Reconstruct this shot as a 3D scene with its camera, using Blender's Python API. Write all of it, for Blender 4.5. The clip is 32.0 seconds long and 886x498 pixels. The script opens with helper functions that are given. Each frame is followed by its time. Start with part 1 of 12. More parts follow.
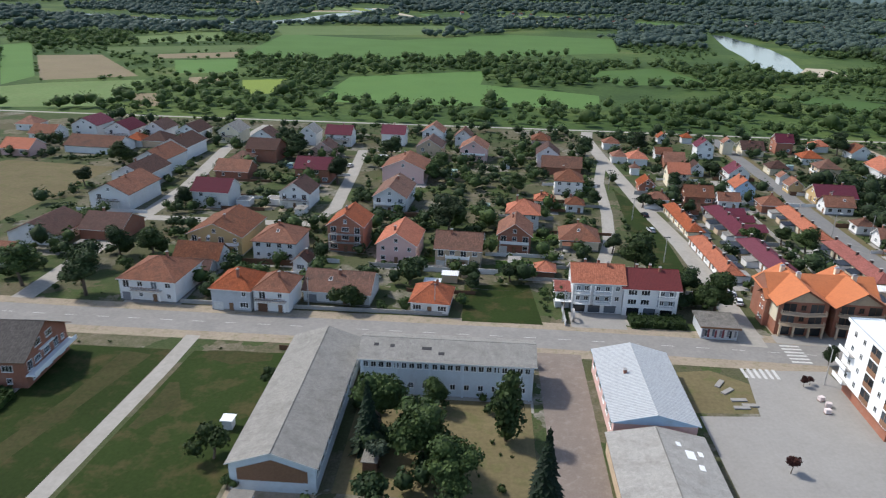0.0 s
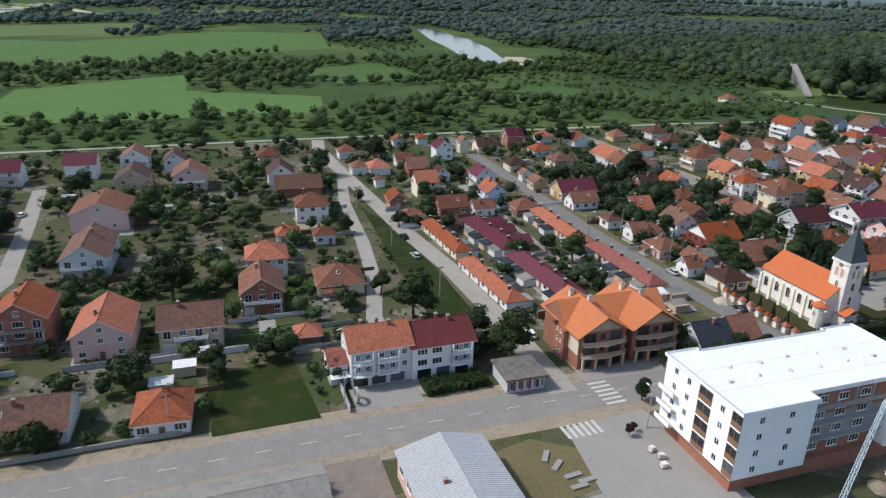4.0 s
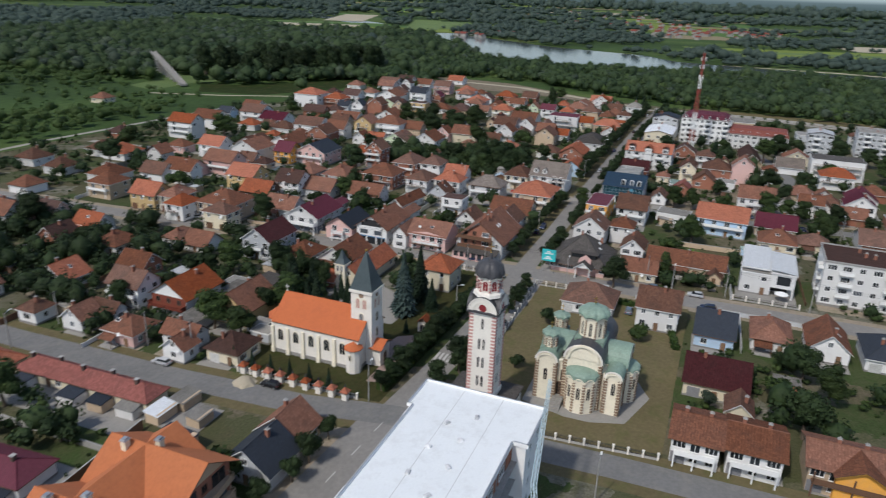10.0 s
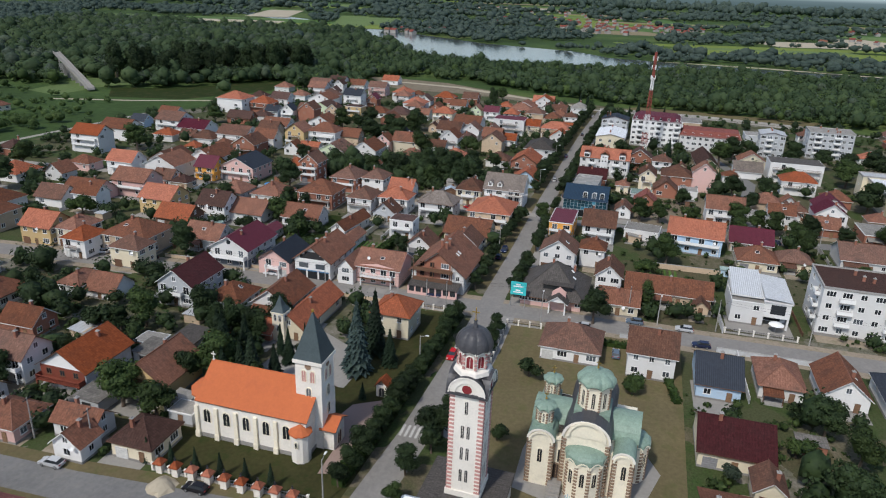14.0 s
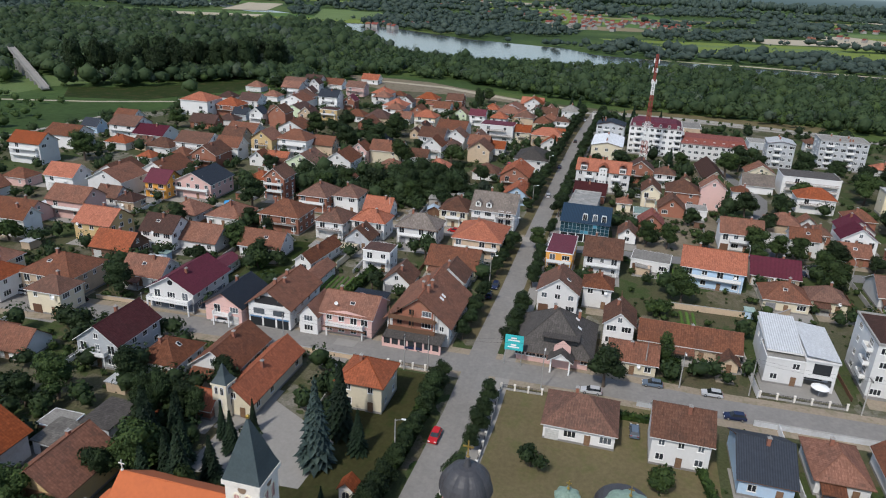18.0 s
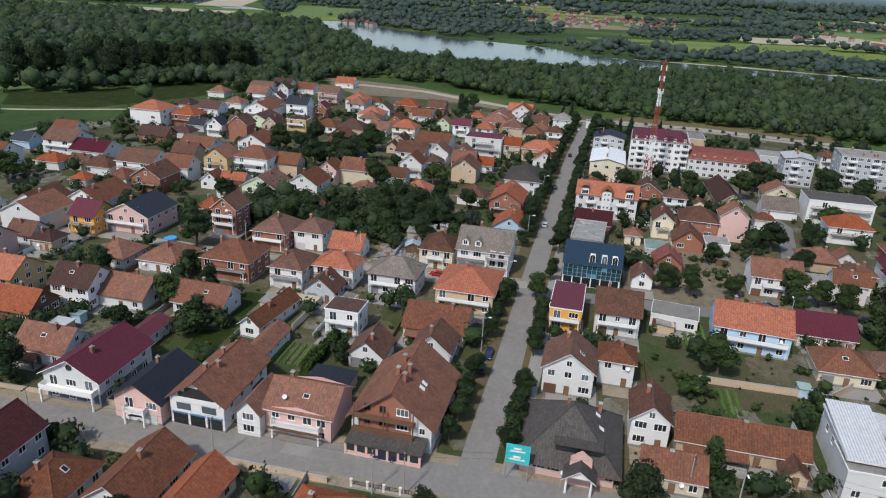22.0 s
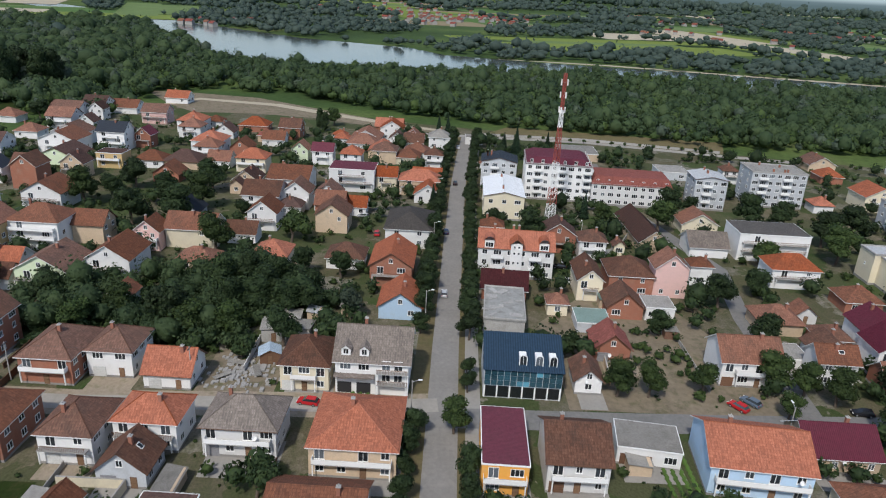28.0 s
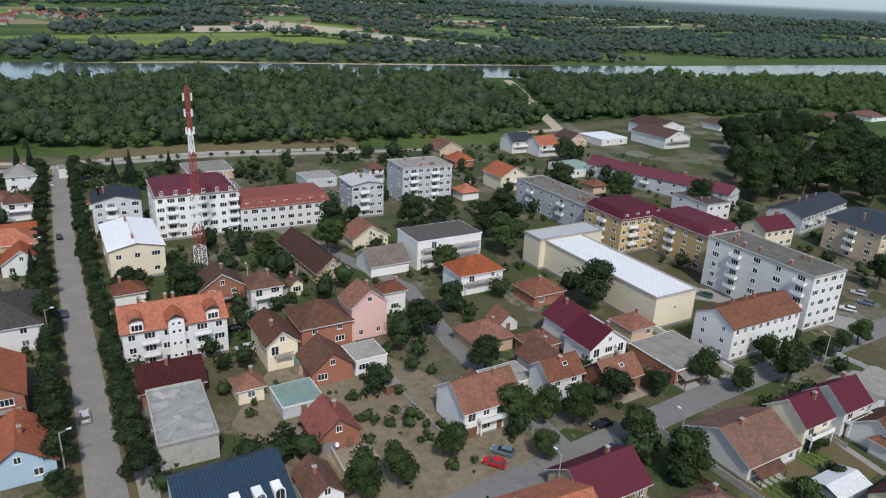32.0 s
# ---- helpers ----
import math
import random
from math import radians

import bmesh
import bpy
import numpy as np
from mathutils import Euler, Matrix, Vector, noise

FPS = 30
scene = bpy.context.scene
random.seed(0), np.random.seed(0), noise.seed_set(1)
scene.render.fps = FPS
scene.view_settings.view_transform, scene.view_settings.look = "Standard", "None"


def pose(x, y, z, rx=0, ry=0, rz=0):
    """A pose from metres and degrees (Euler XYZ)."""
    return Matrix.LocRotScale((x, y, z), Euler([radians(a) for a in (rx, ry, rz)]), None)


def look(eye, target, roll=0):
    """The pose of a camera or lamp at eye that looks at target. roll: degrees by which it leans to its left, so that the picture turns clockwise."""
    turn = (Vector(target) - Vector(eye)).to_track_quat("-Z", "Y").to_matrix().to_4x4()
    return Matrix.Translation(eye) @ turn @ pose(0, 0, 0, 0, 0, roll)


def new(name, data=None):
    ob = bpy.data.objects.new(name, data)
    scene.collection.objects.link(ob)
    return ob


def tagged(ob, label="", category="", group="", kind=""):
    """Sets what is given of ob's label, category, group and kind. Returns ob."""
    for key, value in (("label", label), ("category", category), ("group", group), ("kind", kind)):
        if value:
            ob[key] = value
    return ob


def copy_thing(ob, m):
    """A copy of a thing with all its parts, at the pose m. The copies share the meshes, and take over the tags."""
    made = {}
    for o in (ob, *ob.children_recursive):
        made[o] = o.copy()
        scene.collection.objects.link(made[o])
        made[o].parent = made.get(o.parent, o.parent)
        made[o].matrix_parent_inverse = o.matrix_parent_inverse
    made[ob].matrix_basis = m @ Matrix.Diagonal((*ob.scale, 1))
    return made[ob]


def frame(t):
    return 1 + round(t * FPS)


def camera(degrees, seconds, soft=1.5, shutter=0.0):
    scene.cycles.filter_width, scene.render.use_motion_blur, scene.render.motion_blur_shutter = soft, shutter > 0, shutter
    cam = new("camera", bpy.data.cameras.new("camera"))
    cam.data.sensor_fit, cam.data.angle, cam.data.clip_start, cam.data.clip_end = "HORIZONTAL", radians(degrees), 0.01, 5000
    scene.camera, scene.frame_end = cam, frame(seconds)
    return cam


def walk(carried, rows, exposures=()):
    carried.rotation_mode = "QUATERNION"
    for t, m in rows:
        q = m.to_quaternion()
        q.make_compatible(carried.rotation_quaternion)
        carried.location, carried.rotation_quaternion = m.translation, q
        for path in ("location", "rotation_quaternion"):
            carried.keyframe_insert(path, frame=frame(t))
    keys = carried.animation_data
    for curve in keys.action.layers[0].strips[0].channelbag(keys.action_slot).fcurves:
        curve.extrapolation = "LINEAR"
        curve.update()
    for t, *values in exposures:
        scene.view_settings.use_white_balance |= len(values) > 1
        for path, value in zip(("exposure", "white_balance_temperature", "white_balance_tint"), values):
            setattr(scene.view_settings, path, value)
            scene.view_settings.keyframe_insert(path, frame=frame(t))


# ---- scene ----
cam = camera(65.1, 32.0, 1.1, 0.5)
METRES, EYE, TILT, LEAN, TURN = 304.0, 78.0, 0.0, 0.0, 3.0
ROWS = [
    (0.0, 0.0, 0.0, 0.0, 0.52, -20.99, -1.35),
    (0.5, -0.0014, 0.017, -0.0, -2.12, -20.96, -1.33),
    (1.0, -0.0025, 0.0341, 0.0, -5.0, -20.94, -1.32),
    (1.5, -0.003, 0.0513, -0.0001, -7.78, -20.93, -1.32),
    (2.0, -0.0028, 0.0685, -0.0003, -10.41, -20.93, -1.34),
    (2.5, -0.0022, 0.0857, -0.0005, -13.31, -20.93, -1.38),
    (4.5, 0.0079, 0.1526, -0.0, -26.02, -20.95, -1.54),
    (5.0, 0.0123, 0.1688, 0.0001, -29.47, -20.94, -1.59),
    (5.5, 0.0174, 0.1848, 0.0001, -32.92, -20.92, -1.66),
    (6.0, 0.0233, 0.2005, 0.0001, -36.61, -20.89, -1.73),
    (6.5, 0.03, 0.2158, 0.0001, -40.72, -20.86, -1.75),
    (7.0, 0.0375, 0.2309, 0.0001, -45.19, -20.82, -1.77),
    (7.5, 0.046, 0.2455, -0.0001, -49.65, -20.78, -1.78),
    (8.0, 0.055, 0.2591, 0.0003, -53.74, -20.8, -1.85),
    (8.5, 0.0652, 0.2723, 0.0002, -58.29, -20.77, -1.86),
    (9.0, 0.0764, 0.2842, -0.0003, -62.85, -20.72, -1.82),
    (9.5, 0.0882, 0.2957, -0.0006, -67.57, -20.69, -1.84),
    (10.0, 0.1006, 0.3063, -0.0011, -72.36, -20.64, -1.81),
    (10.5, 0.1126, 0.3165, -0.0008, -76.88, -20.66, -1.87),
    (11.0, 0.1262, 0.3255, -0.001, -77.38, -20.73, -1.92),
    (11.5, 0.1402, 0.3331, -0.0012, -77.43, -20.81, -1.94),
    (12.0, 0.1536, 0.3396, -0.0011, -77.6, -20.8, -2.0),
    (12.5, 0.1631, 0.3446, -0.0012, -77.59, -20.81, -1.98),
    (13.0, 0.1709, 0.3479, -0.001, -77.53, -20.79, -1.89),
    (13.5, 0.1782, 0.3497, -0.001, -77.56, -20.79, -1.87),
    (14.0, 0.1868, 0.3511, -0.0013, -78.15, -20.81, -1.98),
    (14.5, 0.1961, 0.3534, -0.001, -79.16, -20.82, -2.08),
    (16.5, 0.2448, 0.3627, -0.0008, -79.29, -21.02, -2.3),
    (17.0, 0.2589, 0.3654, -0.0008, -79.35, -21.1, -2.36),
    (17.5, 0.2734, 0.3678, -0.0006, -79.39, -21.18, -2.38),
    (18.0, 0.2884, 0.3705, -0.0006, -79.43, -21.24, -2.4),
    (18.5, 0.3039, 0.3729, -0.0007, -80.2, -21.24, -2.43),
    (19.0, 0.3191, 0.3763, -0.0005, -80.76, -21.28, -2.48),
    (19.5, 0.335, 0.379, -0.0008, -80.8, -21.32, -2.51),
    (20.0, 0.3509, 0.3818, -0.0008, -80.84, -21.36, -2.54),
    (20.5, 0.3668, 0.3848, -0.0008, -80.88, -21.39, -2.57),
    (21.0, 0.3829, 0.3875, -0.0005, -80.9, -21.43, -2.58),
    (21.5, 0.3991, 0.3901, -0.0006, -80.91, -21.45, -2.6),
    (22.0, 0.4156, 0.393, -0.0013, -80.95, -21.45, -2.62),
    (22.5, 0.4319, 0.3955, -0.001, -80.95, -21.48, -2.63),
    (23.0, 0.4482, 0.3984, -0.0006, -80.97, -21.51, -2.68),
    (23.5, 0.4651, 0.4013, -0.0014, -80.99, -21.49, -2.69),
    (24.0, 0.4818, 0.4042, -0.0013, -81.02, -21.53, -2.7),
    (24.5, 0.4982, 0.4067, -0.0014, -81.05, -21.53, -2.69),
    (25.0, 0.5148, 0.4094, -0.0016, -81.06, -21.54, -2.69),
    (25.5, 0.5314, 0.4122, -0.0016, -81.08, -21.53, -2.7),
    (26.0, 0.548, 0.4142, -0.0014, -82.29, -21.49, -2.73),
    (26.5, 0.5646, 0.4155, -0.001, -88.53, -21.24, -2.74),
    (28.5, 0.63, 0.4252, -0.0014, -92.72, -21.23, -2.88),
    (29.0, 0.6465, 0.4259, -0.0014, -92.84, -21.24, -2.85),
    (29.5, 0.6632, 0.4248, -0.0017, -97.0, -21.05, -2.85),
    (30.0, 0.6799, 0.4246, -0.0019, -106.77, -20.66, -2.75),
    (30.5, 0.6963, 0.4243, -0.0017, -117.87, -20.35, -2.67),
    (31.0, 0.7136, 0.4257, -0.0019, -123.65, -20.26, -2.6),
    (31.5, 0.7293, 0.4227, -0.0017, -123.67, -20.38, -2.57),
    (32.0, 0.7445, 0.4183, -0.0016, -124.6, -20.46, -2.55),
]
walk(cam, [(t, pose(0, 0, EYE, TILT, LEAN, TURN) @ pose(METRES * x, METRES * y, METRES * z, 90 + pitch, roll, yaw)) for t, x, y, z, yaw, pitch, roll in ROWS],
     [(0.0, 0.55), (2.5, 0.45), (5.0, 0.25), (7.0, 0.03), (9.0, -0.1), (13.0, 0.0), (17.0, 0.08), (21.0, 0.1), (26.0, 0.12), (29.0, 0.14), (32.0, 0.14)])
# ---------------------------------------------------------------- light
SUN_AZ, SUN_EL = 160.0, 50.0          # the sun stands towards -x +y
world = bpy.data.worlds.new("sky")
scene.world = world
world.use_nodes = True
wn = world.node_tree.nodes
sky = wn.new("ShaderNodeTexSky")
sky.sky_type = "NISHITA"
sky.sun_disc = False
sky.sun_elevation = radians(SUN_EL)
sky.sun_rotation = radians(90 - SUN_AZ)
sky.air_density, sky.dust_density, sky.ozone_density = 1.0, 1.2, 1.0
wn["Background"].inputs[1].default_value = 0.15
world.node_tree.links.new(sky.outputs[0], wn["Background"].inputs[0])
sun = new("sun", bpy.data.lights.new("sun", "SUN"))
sun.data.energy, sun.data.angle, sun.data.color = 2.75, radians(4.0), (1.0, 0.96, 0.905)
sun.matrix_world = look((0, 0, 300), (-300 * math.cos(radians(SUN_AZ)) / math.tan(radians(SUN_EL)), -300 * math.sin(radians(SUN_AZ)) / math.tan(radians(SUN_EL)), 0))

# ---------------------------------------------------------------- materials
MATS = {}


def nodes_of(name):
    m = bpy.data.materials.new(name)
    m.use_nodes = True
    nt = m.node_tree
    return m, nt, nt.nodes, nt.links, nt.nodes["Principled BSDF"]


def noise_tex(nt, coord, scale, detail=4, rough=0.6):
    n = nt.nodes.new("ShaderNodeTexNoise")
    n.inputs["Scale"].default_value, n.inputs["Detail"].default_value, n.inputs["Roughness"].default_value = scale, detail, rough
    nt.links.new(coord, n.inputs["Vector"])
    return n.outputs["Fac"]


def ramp(nt, fac, stops):
    r = nt.nodes.new("ShaderNodeValToRGB")
    e = r.color_ramp.elements
    while len(e) < len(stops):
        e.new(0.5)
    for el, (p, c) in zip(e, stops):
        el.position, el.color = p, (*c, 1) if len(c) == 3 else c
    nt.links.new(fac, r.inputs[0])
    return r.outputs[0]


def mix(nt, fac, a, b, blend="MIX"):
    m = nt.nodes.new("ShaderNodeMix")
    m.data_type, m.blend_type = "RGBA", blend
    for sock, v in ((m.inputs[0], fac), (m.inputs[6], a), (m.inputs[7], b)):
        if isinstance(v, (int, float)):
            sock.default_value = v
        elif isinstance(v, tuple):
            sock.default_value = (*v, 1)
        else:
            nt.links.new(v, sock)
    return m.outputs[2]


def bump(nt, height, bsdf, strength, dist=0.05):
    b = nt.nodes.new("ShaderNodeBump")
    b.inputs["Strength"].default_value, b.inputs["Distance"].default_value = strength, dist
    nt.links.new(height, b.inputs["Height"])
    nt.links.new(b.outputs[0], bsdf.inputs["Normal"])


def tone(c, f):
    return tuple(min(1.0, v * f) for v in c)


def surface(name, base, rough=0.85, big=0.15, small=3.0, amount=0.3, dirt=None, dirt_amount=0.35, relief=0.3, metal=0.0, jitter=0.12, world_space=False):
    """A weathered plain surface: two scales of mottling, soiling, relief and a tint of its own for each object."""
    if name in MATS:
        return MATS[name]
    m, nt, nd, ln, p = nodes_of(name)
    if world_space:
        coord = nd.new("ShaderNodeNewGeometry").outputs["Position"]
    else:
        coord = nd.new("ShaderNodeTexCoord").outputs["Object"]
    info = nd.new("ShaderNodeObjectInfo")
    add = nd.new("ShaderNodeVectorMath")
    add.operation = "ADD"
    ln.new(coord, add.inputs[0])
    if not world_space:
        ln.new(info.outputs["Location"], add.inputs[1])
    coord = add.outputs[0]
    a, b = noise_tex(nt, coord, big, 5), noise_tex(nt, coord, small, 4)
    col = ramp(nt, a, [(0.25, tone(base, 1 - amount)), (0.75, tone(base, 1 + amount * 0.6))])
    col = mix(nt, 0.45, col, ramp(nt, b, [(0.3, tone(base, 1 - amount)), (0.7, tone(base, 1 + amount))]))
    if dirt:
        c = noise_tex(nt, coord, big * 3.1, 6, 0.7)
        msk = ramp(nt, c, [(0.5, (0, 0, 0)), (0.72, (dirt_amount,) * 3)])
        col = mix(nt, msk, col, dirt)
    if jitter:
        hsv = nd.new("ShaderNodeHueSaturation")
        mr = nd.new("ShaderNodeMapRange")
        mr.inputs["To Min"].default_value, mr.inputs["To Max"].default_value = 1 - jitter, 1 + jitter
        ln.new(info.outputs["Random"], mr.inputs["Value"])
        ln.new(mr.outputs[0], hsv.inputs["Value"])
        ln.new(col, hsv.inputs["Color"])
        col = hsv.outputs[0]
    ln.new(col, p.inputs["Base Color"])
    p.inputs["Roughness"].default_value, p.inputs["Metallic"].default_value = rough, metal
    p.inputs["Specular IOR Level"].default_value = 0.06 if world_space else 0.3
    if relief:
        bump(nt, b, p, relief)
    MATS[name] = m
    return m


def roof_mat(name, base, rough=0.85, amount=0.2, rib=None, lichen=(0.05, 0.045, 0.04), lichen_amount=0.5, metal=0.0):
    """Roof covering laid out in metres along the eave (u) and up the slope (v): courses of tiles, or ribs of sheet."""
    if name in MATS:
        return MATS[name]
    m, nt, nd, ln, p = nodes_of(name)
    uv = nd.new("ShaderNodeUVMap").outputs[0]
    info = nd.new("ShaderNodeObjectInfo")
    pos = nd.new("ShaderNodeNewGeometry").outputs["Position"]
    if rib:
        w = nd.new("ShaderNodeTexWave")
        w.wave_type, w.bands_direction = "BANDS", "X"
        w.inputs["Scale"].default_value = 0.314 / rib
        ln.new(uv, w.inputs["Vector"])
        height = w.outputs["Fac"]
        # Rib height drives the colour: groove shade painted darker, crests lighter.
        col = ramp(nt, height, [(0.0, tone(base, 0.72)), (0.35, base), (1.0, tone(base, 1.12))])
    else:
        b = nd.new("ShaderNodeTexBrick")
        b.offset = 0.5
        b.inputs["Color1"].default_value, b.inputs["Color2"].default_value, b.inputs["Mortar"].default_value = (*tone(base, 1 - amount), 1), (*tone(base, 1 + amount), 1), (*tone(base, 0.68), 1)
        for k, v in (("Scale", 1.0), ("Mortar Size", 0.03), ("Mortar Smooth", 0.6), ("Bias", 0.0), ("Brick Width", 0.3), ("Row Height", 0.5)):
            b.inputs[k].default_value = v
        ln.new(uv, b.inputs["Vector"])
        inv = nd.new("ShaderNodeMath")
        inv.operation = "SUBTRACT"
        inv.inputs[0].default_value = 1.0
        ln.new(b.outputs["Fac"], inv.inputs[1])
        height = inv.outputs[0]
        col = b.outputs["Color"]
    if not rib:
        w = nd.new("ShaderNodeTexWave")
        w.wave_type, w.bands_direction = "BANDS", "X"
        w.inputs["Scale"].default_value = 0.314 / 0.5
        w.inputs["Distortion"].default_value = 0.6
        ln.new(uv, w.inputs["Vector"])
        col = mix(nt, 0.6, col, ramp(nt, w.outputs["Fac"], [(0.0, (0.8,) * 3), (0.5, (1.0,) * 3), (1.0, (1.05,) * 3)]), "MULTIPLY")
    big = noise_tex(nt, pos, 0.35, 6, 0.7)
    col = mix(nt, ramp(nt, big, [(0.46, (0, 0, 0)), (0.75, (lichen_amount,) * 3)]), col, lichen)
    fine = noise_tex(nt, pos, 1.6, 5, 0.65)
    col = mix(nt, 0.5, col, ramp(nt, fine, [(0.3, (0.66,) * 3), (0.7, (1.2,) * 3)]), "MULTIPLY")
    hsv = nd.new("ShaderNodeHueSaturation")
    mr = nd.new("ShaderNodeMapRange")
    mr.inputs["To Min"].default_value, mr.inputs["To Max"].default_value = 0.62, 1.1
    ln.new(info.outputs["Random"], mr.inputs["Value"])
    ln.new(mr.outputs[0], hsv.inputs["Value"])
    mr2 = nd.new("ShaderNodeMapRange")
    mr2.inputs["To Min"].default_value, mr2.inputs["To Max"].default_value = 1.04, 0.86
    ln.new(info.outputs["Random"], mr2.inputs["Value"])
    ln.new(mr2.outputs[0], hsv.inputs["Saturation"])
    ln.new(col, hsv.inputs["Color"])
    ln.new(hsv.outputs[0], p.inputs["Base Color"])
    p.inputs["Roughness"].default_value, p.inputs["Metallic"].default_value = rough, metal
    p.inputs["Specular IOR Level"].default_value = 0.12
    bump(nt, height, p, 0.6, 0.04)
    MATS[name] = m
    return m


def foliage(name, dark, light, scale=0.5, spread=1.0, through_light=0.18):
    if name in MATS:
        return MATS[name]
    m, nt, nd, ln, p = nodes_of(name)
    geo = nd.new("ShaderNodeNewGeometry")
    info = nd.new("ShaderNodeObjectInfo")
    n = noise_tex(nt, geo.outputs["Position"], scale, 3)
    col = ramp(nt, n, [(0.3, dark), (0.72, light)])
    isl = ramp(nt, geo.outputs["Random Per Island"], [(0.0, (1 - 0.38 * spread, 1 - 0.34 * spread, 1 - 0.38 * spread)), (0.6, (1.0, 1.0, 1.0)), (1.0, (1 + 0.35 * spread, 1 + 0.28 * spread, 1 + 0.1 * spread))])
    col = mix(nt, 1.0, col, isl, "MULTIPLY")
    hsv = nd.new("ShaderNodeHueSaturation")
    mr = nd.new("ShaderNodeMapRange")
    mr.inputs["To Min"].default_value, mr.inputs["To Max"].default_value = (0.62, 1.12) if spread > 0.5 else (0.92, 1.08)
    ln.new(info.outputs["Random"], mr.inputs["Value"])
    ln.new(mr.outputs[0], hsv.inputs["Value"])
    ln.new(col, hsv.inputs["Color"])
    ln.new(hsv.outputs[0], p.inputs["Base Color"])
    p.inputs["Roughness"].default_value = 0.7
    p.inputs["Specular IOR Level"].default_value = 0.2
    thin = nd.new("ShaderNodeBsdfTranslucent")
    ln.new(hsv.outputs[0], thin.inputs["Color"])
    both = nd.new("ShaderNodeMixShader")
    both.inputs[0].default_value = through_light
    ln.new(p.outputs[0], both.inputs[1])
    ln.new(thin.outputs[0], both.inputs[2])
    ln.new(both.outputs[0], nd["Material Output"].inputs["Surface"])
    MATS[name] = m
    return m


def glass_mat(name="window glass", base=(0.03, 0.035, 0.04)):
    if name in MATS:
        return MATS[name]
    m, nt, nd, ln, p = nodes_of(name)
    info = nd.new("ShaderNodeObjectInfo")
    col = ramp(nt, info.outputs["Random"], [(0.0, tone(base, 0.5)), (0.8, base), (1.0, tone(base, 4))])
    ln.new(col, p.inputs["Base Color"])
    p.inputs["Roughness"].default_value = 0.08
    p.inputs["Specular IOR Level"].default_value = 0.6
    MATS[name] = m
    return m


ROOF = {
    "o": roof_mat("orange clay tiles", (0.4, 0.112, 0.047), lichen_amount=0.3),
    "r": roof_mat("old red-brown clay tiles", (0.25, 0.104, 0.061), lichen_amount=0.5),
    "b": roof_mat("dark brown tiles", (0.11, 0.06, 0.048), lichen_amount=0.4),
    "m": roof_mat("maroon ribbed sheet", (0.125, 0.023, 0.04), 0.75, rib=0.35, lichen_amount=0.15),
    "s": roof_mat("slate blue-grey sheet", (0.036, 0.044, 0.058), 0.6, rib=0.4, lichen_amount=0.15),
    "k": roof_mat("dark grey shingles", (0.098, 0.088, 0.08), lichen_amount=0.3),
    "x": roof_mat("grey fibre-cement sheet", (0.31, 0.295, 0.265), rib=0.18, lichen=(0.12, 0.11, 0.095)),
    "n": roof_mat("pale green sheet", (0.3, 0.42, 0.37), 0.5, rib=0.3, lichen_amount=0.2),
    "w": roof_mat("white metal sheet", (0.66, 0.68, 0.69), 0.55, rib=0.5, lichen=(0.5, 0.5, 0.48), lichen_amount=0.25),
    "e": roof_mat("brick-red tiles", (0.25, 0.066, 0.048), lichen_amount=0.25),
    "g": roof_mat("dirty bitumen", (0.2, 0.185, 0.165), lichen=(0.08, 0.075, 0.06), lichen_amount=0.9),
    "q": roof_mat("brown weathered tiles", (0.185, 0.092, 0.062), lichen_amount=0.6),
    "d": roof_mat("dark maroon tiles", (0.085, 0.024, 0.026), lichen_amount=0.2),
    "v": roof_mat("dull zinc sheet", (0.44, 0.46, 0.47), 0.55, rib=0.5, lichen=(0.4, 0.4, 0.38), lichen_amount=0.25),
    "a": roof_mat("faded grey-brown tiles", (0.235, 0.195, 0.165), lichen_amount=0.45),
    "p": roof_mat("faded pink sheet", (0.5, 0.2, 0.22), 0.6, rib=0.3),
}
ROOF_WORDS = {"a": "faded grey-brown tile roof", "o": "bright orange clay-tile roof", "r": "weathered red-brown tile roof", "b": "dark brown tile roof", "m": "maroon sheet-metal roof", "s": "slate-blue sheet roof",
              "k": "dark grey shingle roof", "x": "grey fibre-cement roof", "n": "pale green sheet roof", "w": "white metal roof", "e": "brick-red tile roof", "g": "grimy bitumen roof", "p": "faded pink roof", "d": "dark maroon tile roof", "q": "brown weathered tile roof"}
GRIME = (0.2, 0.18, 0.16)
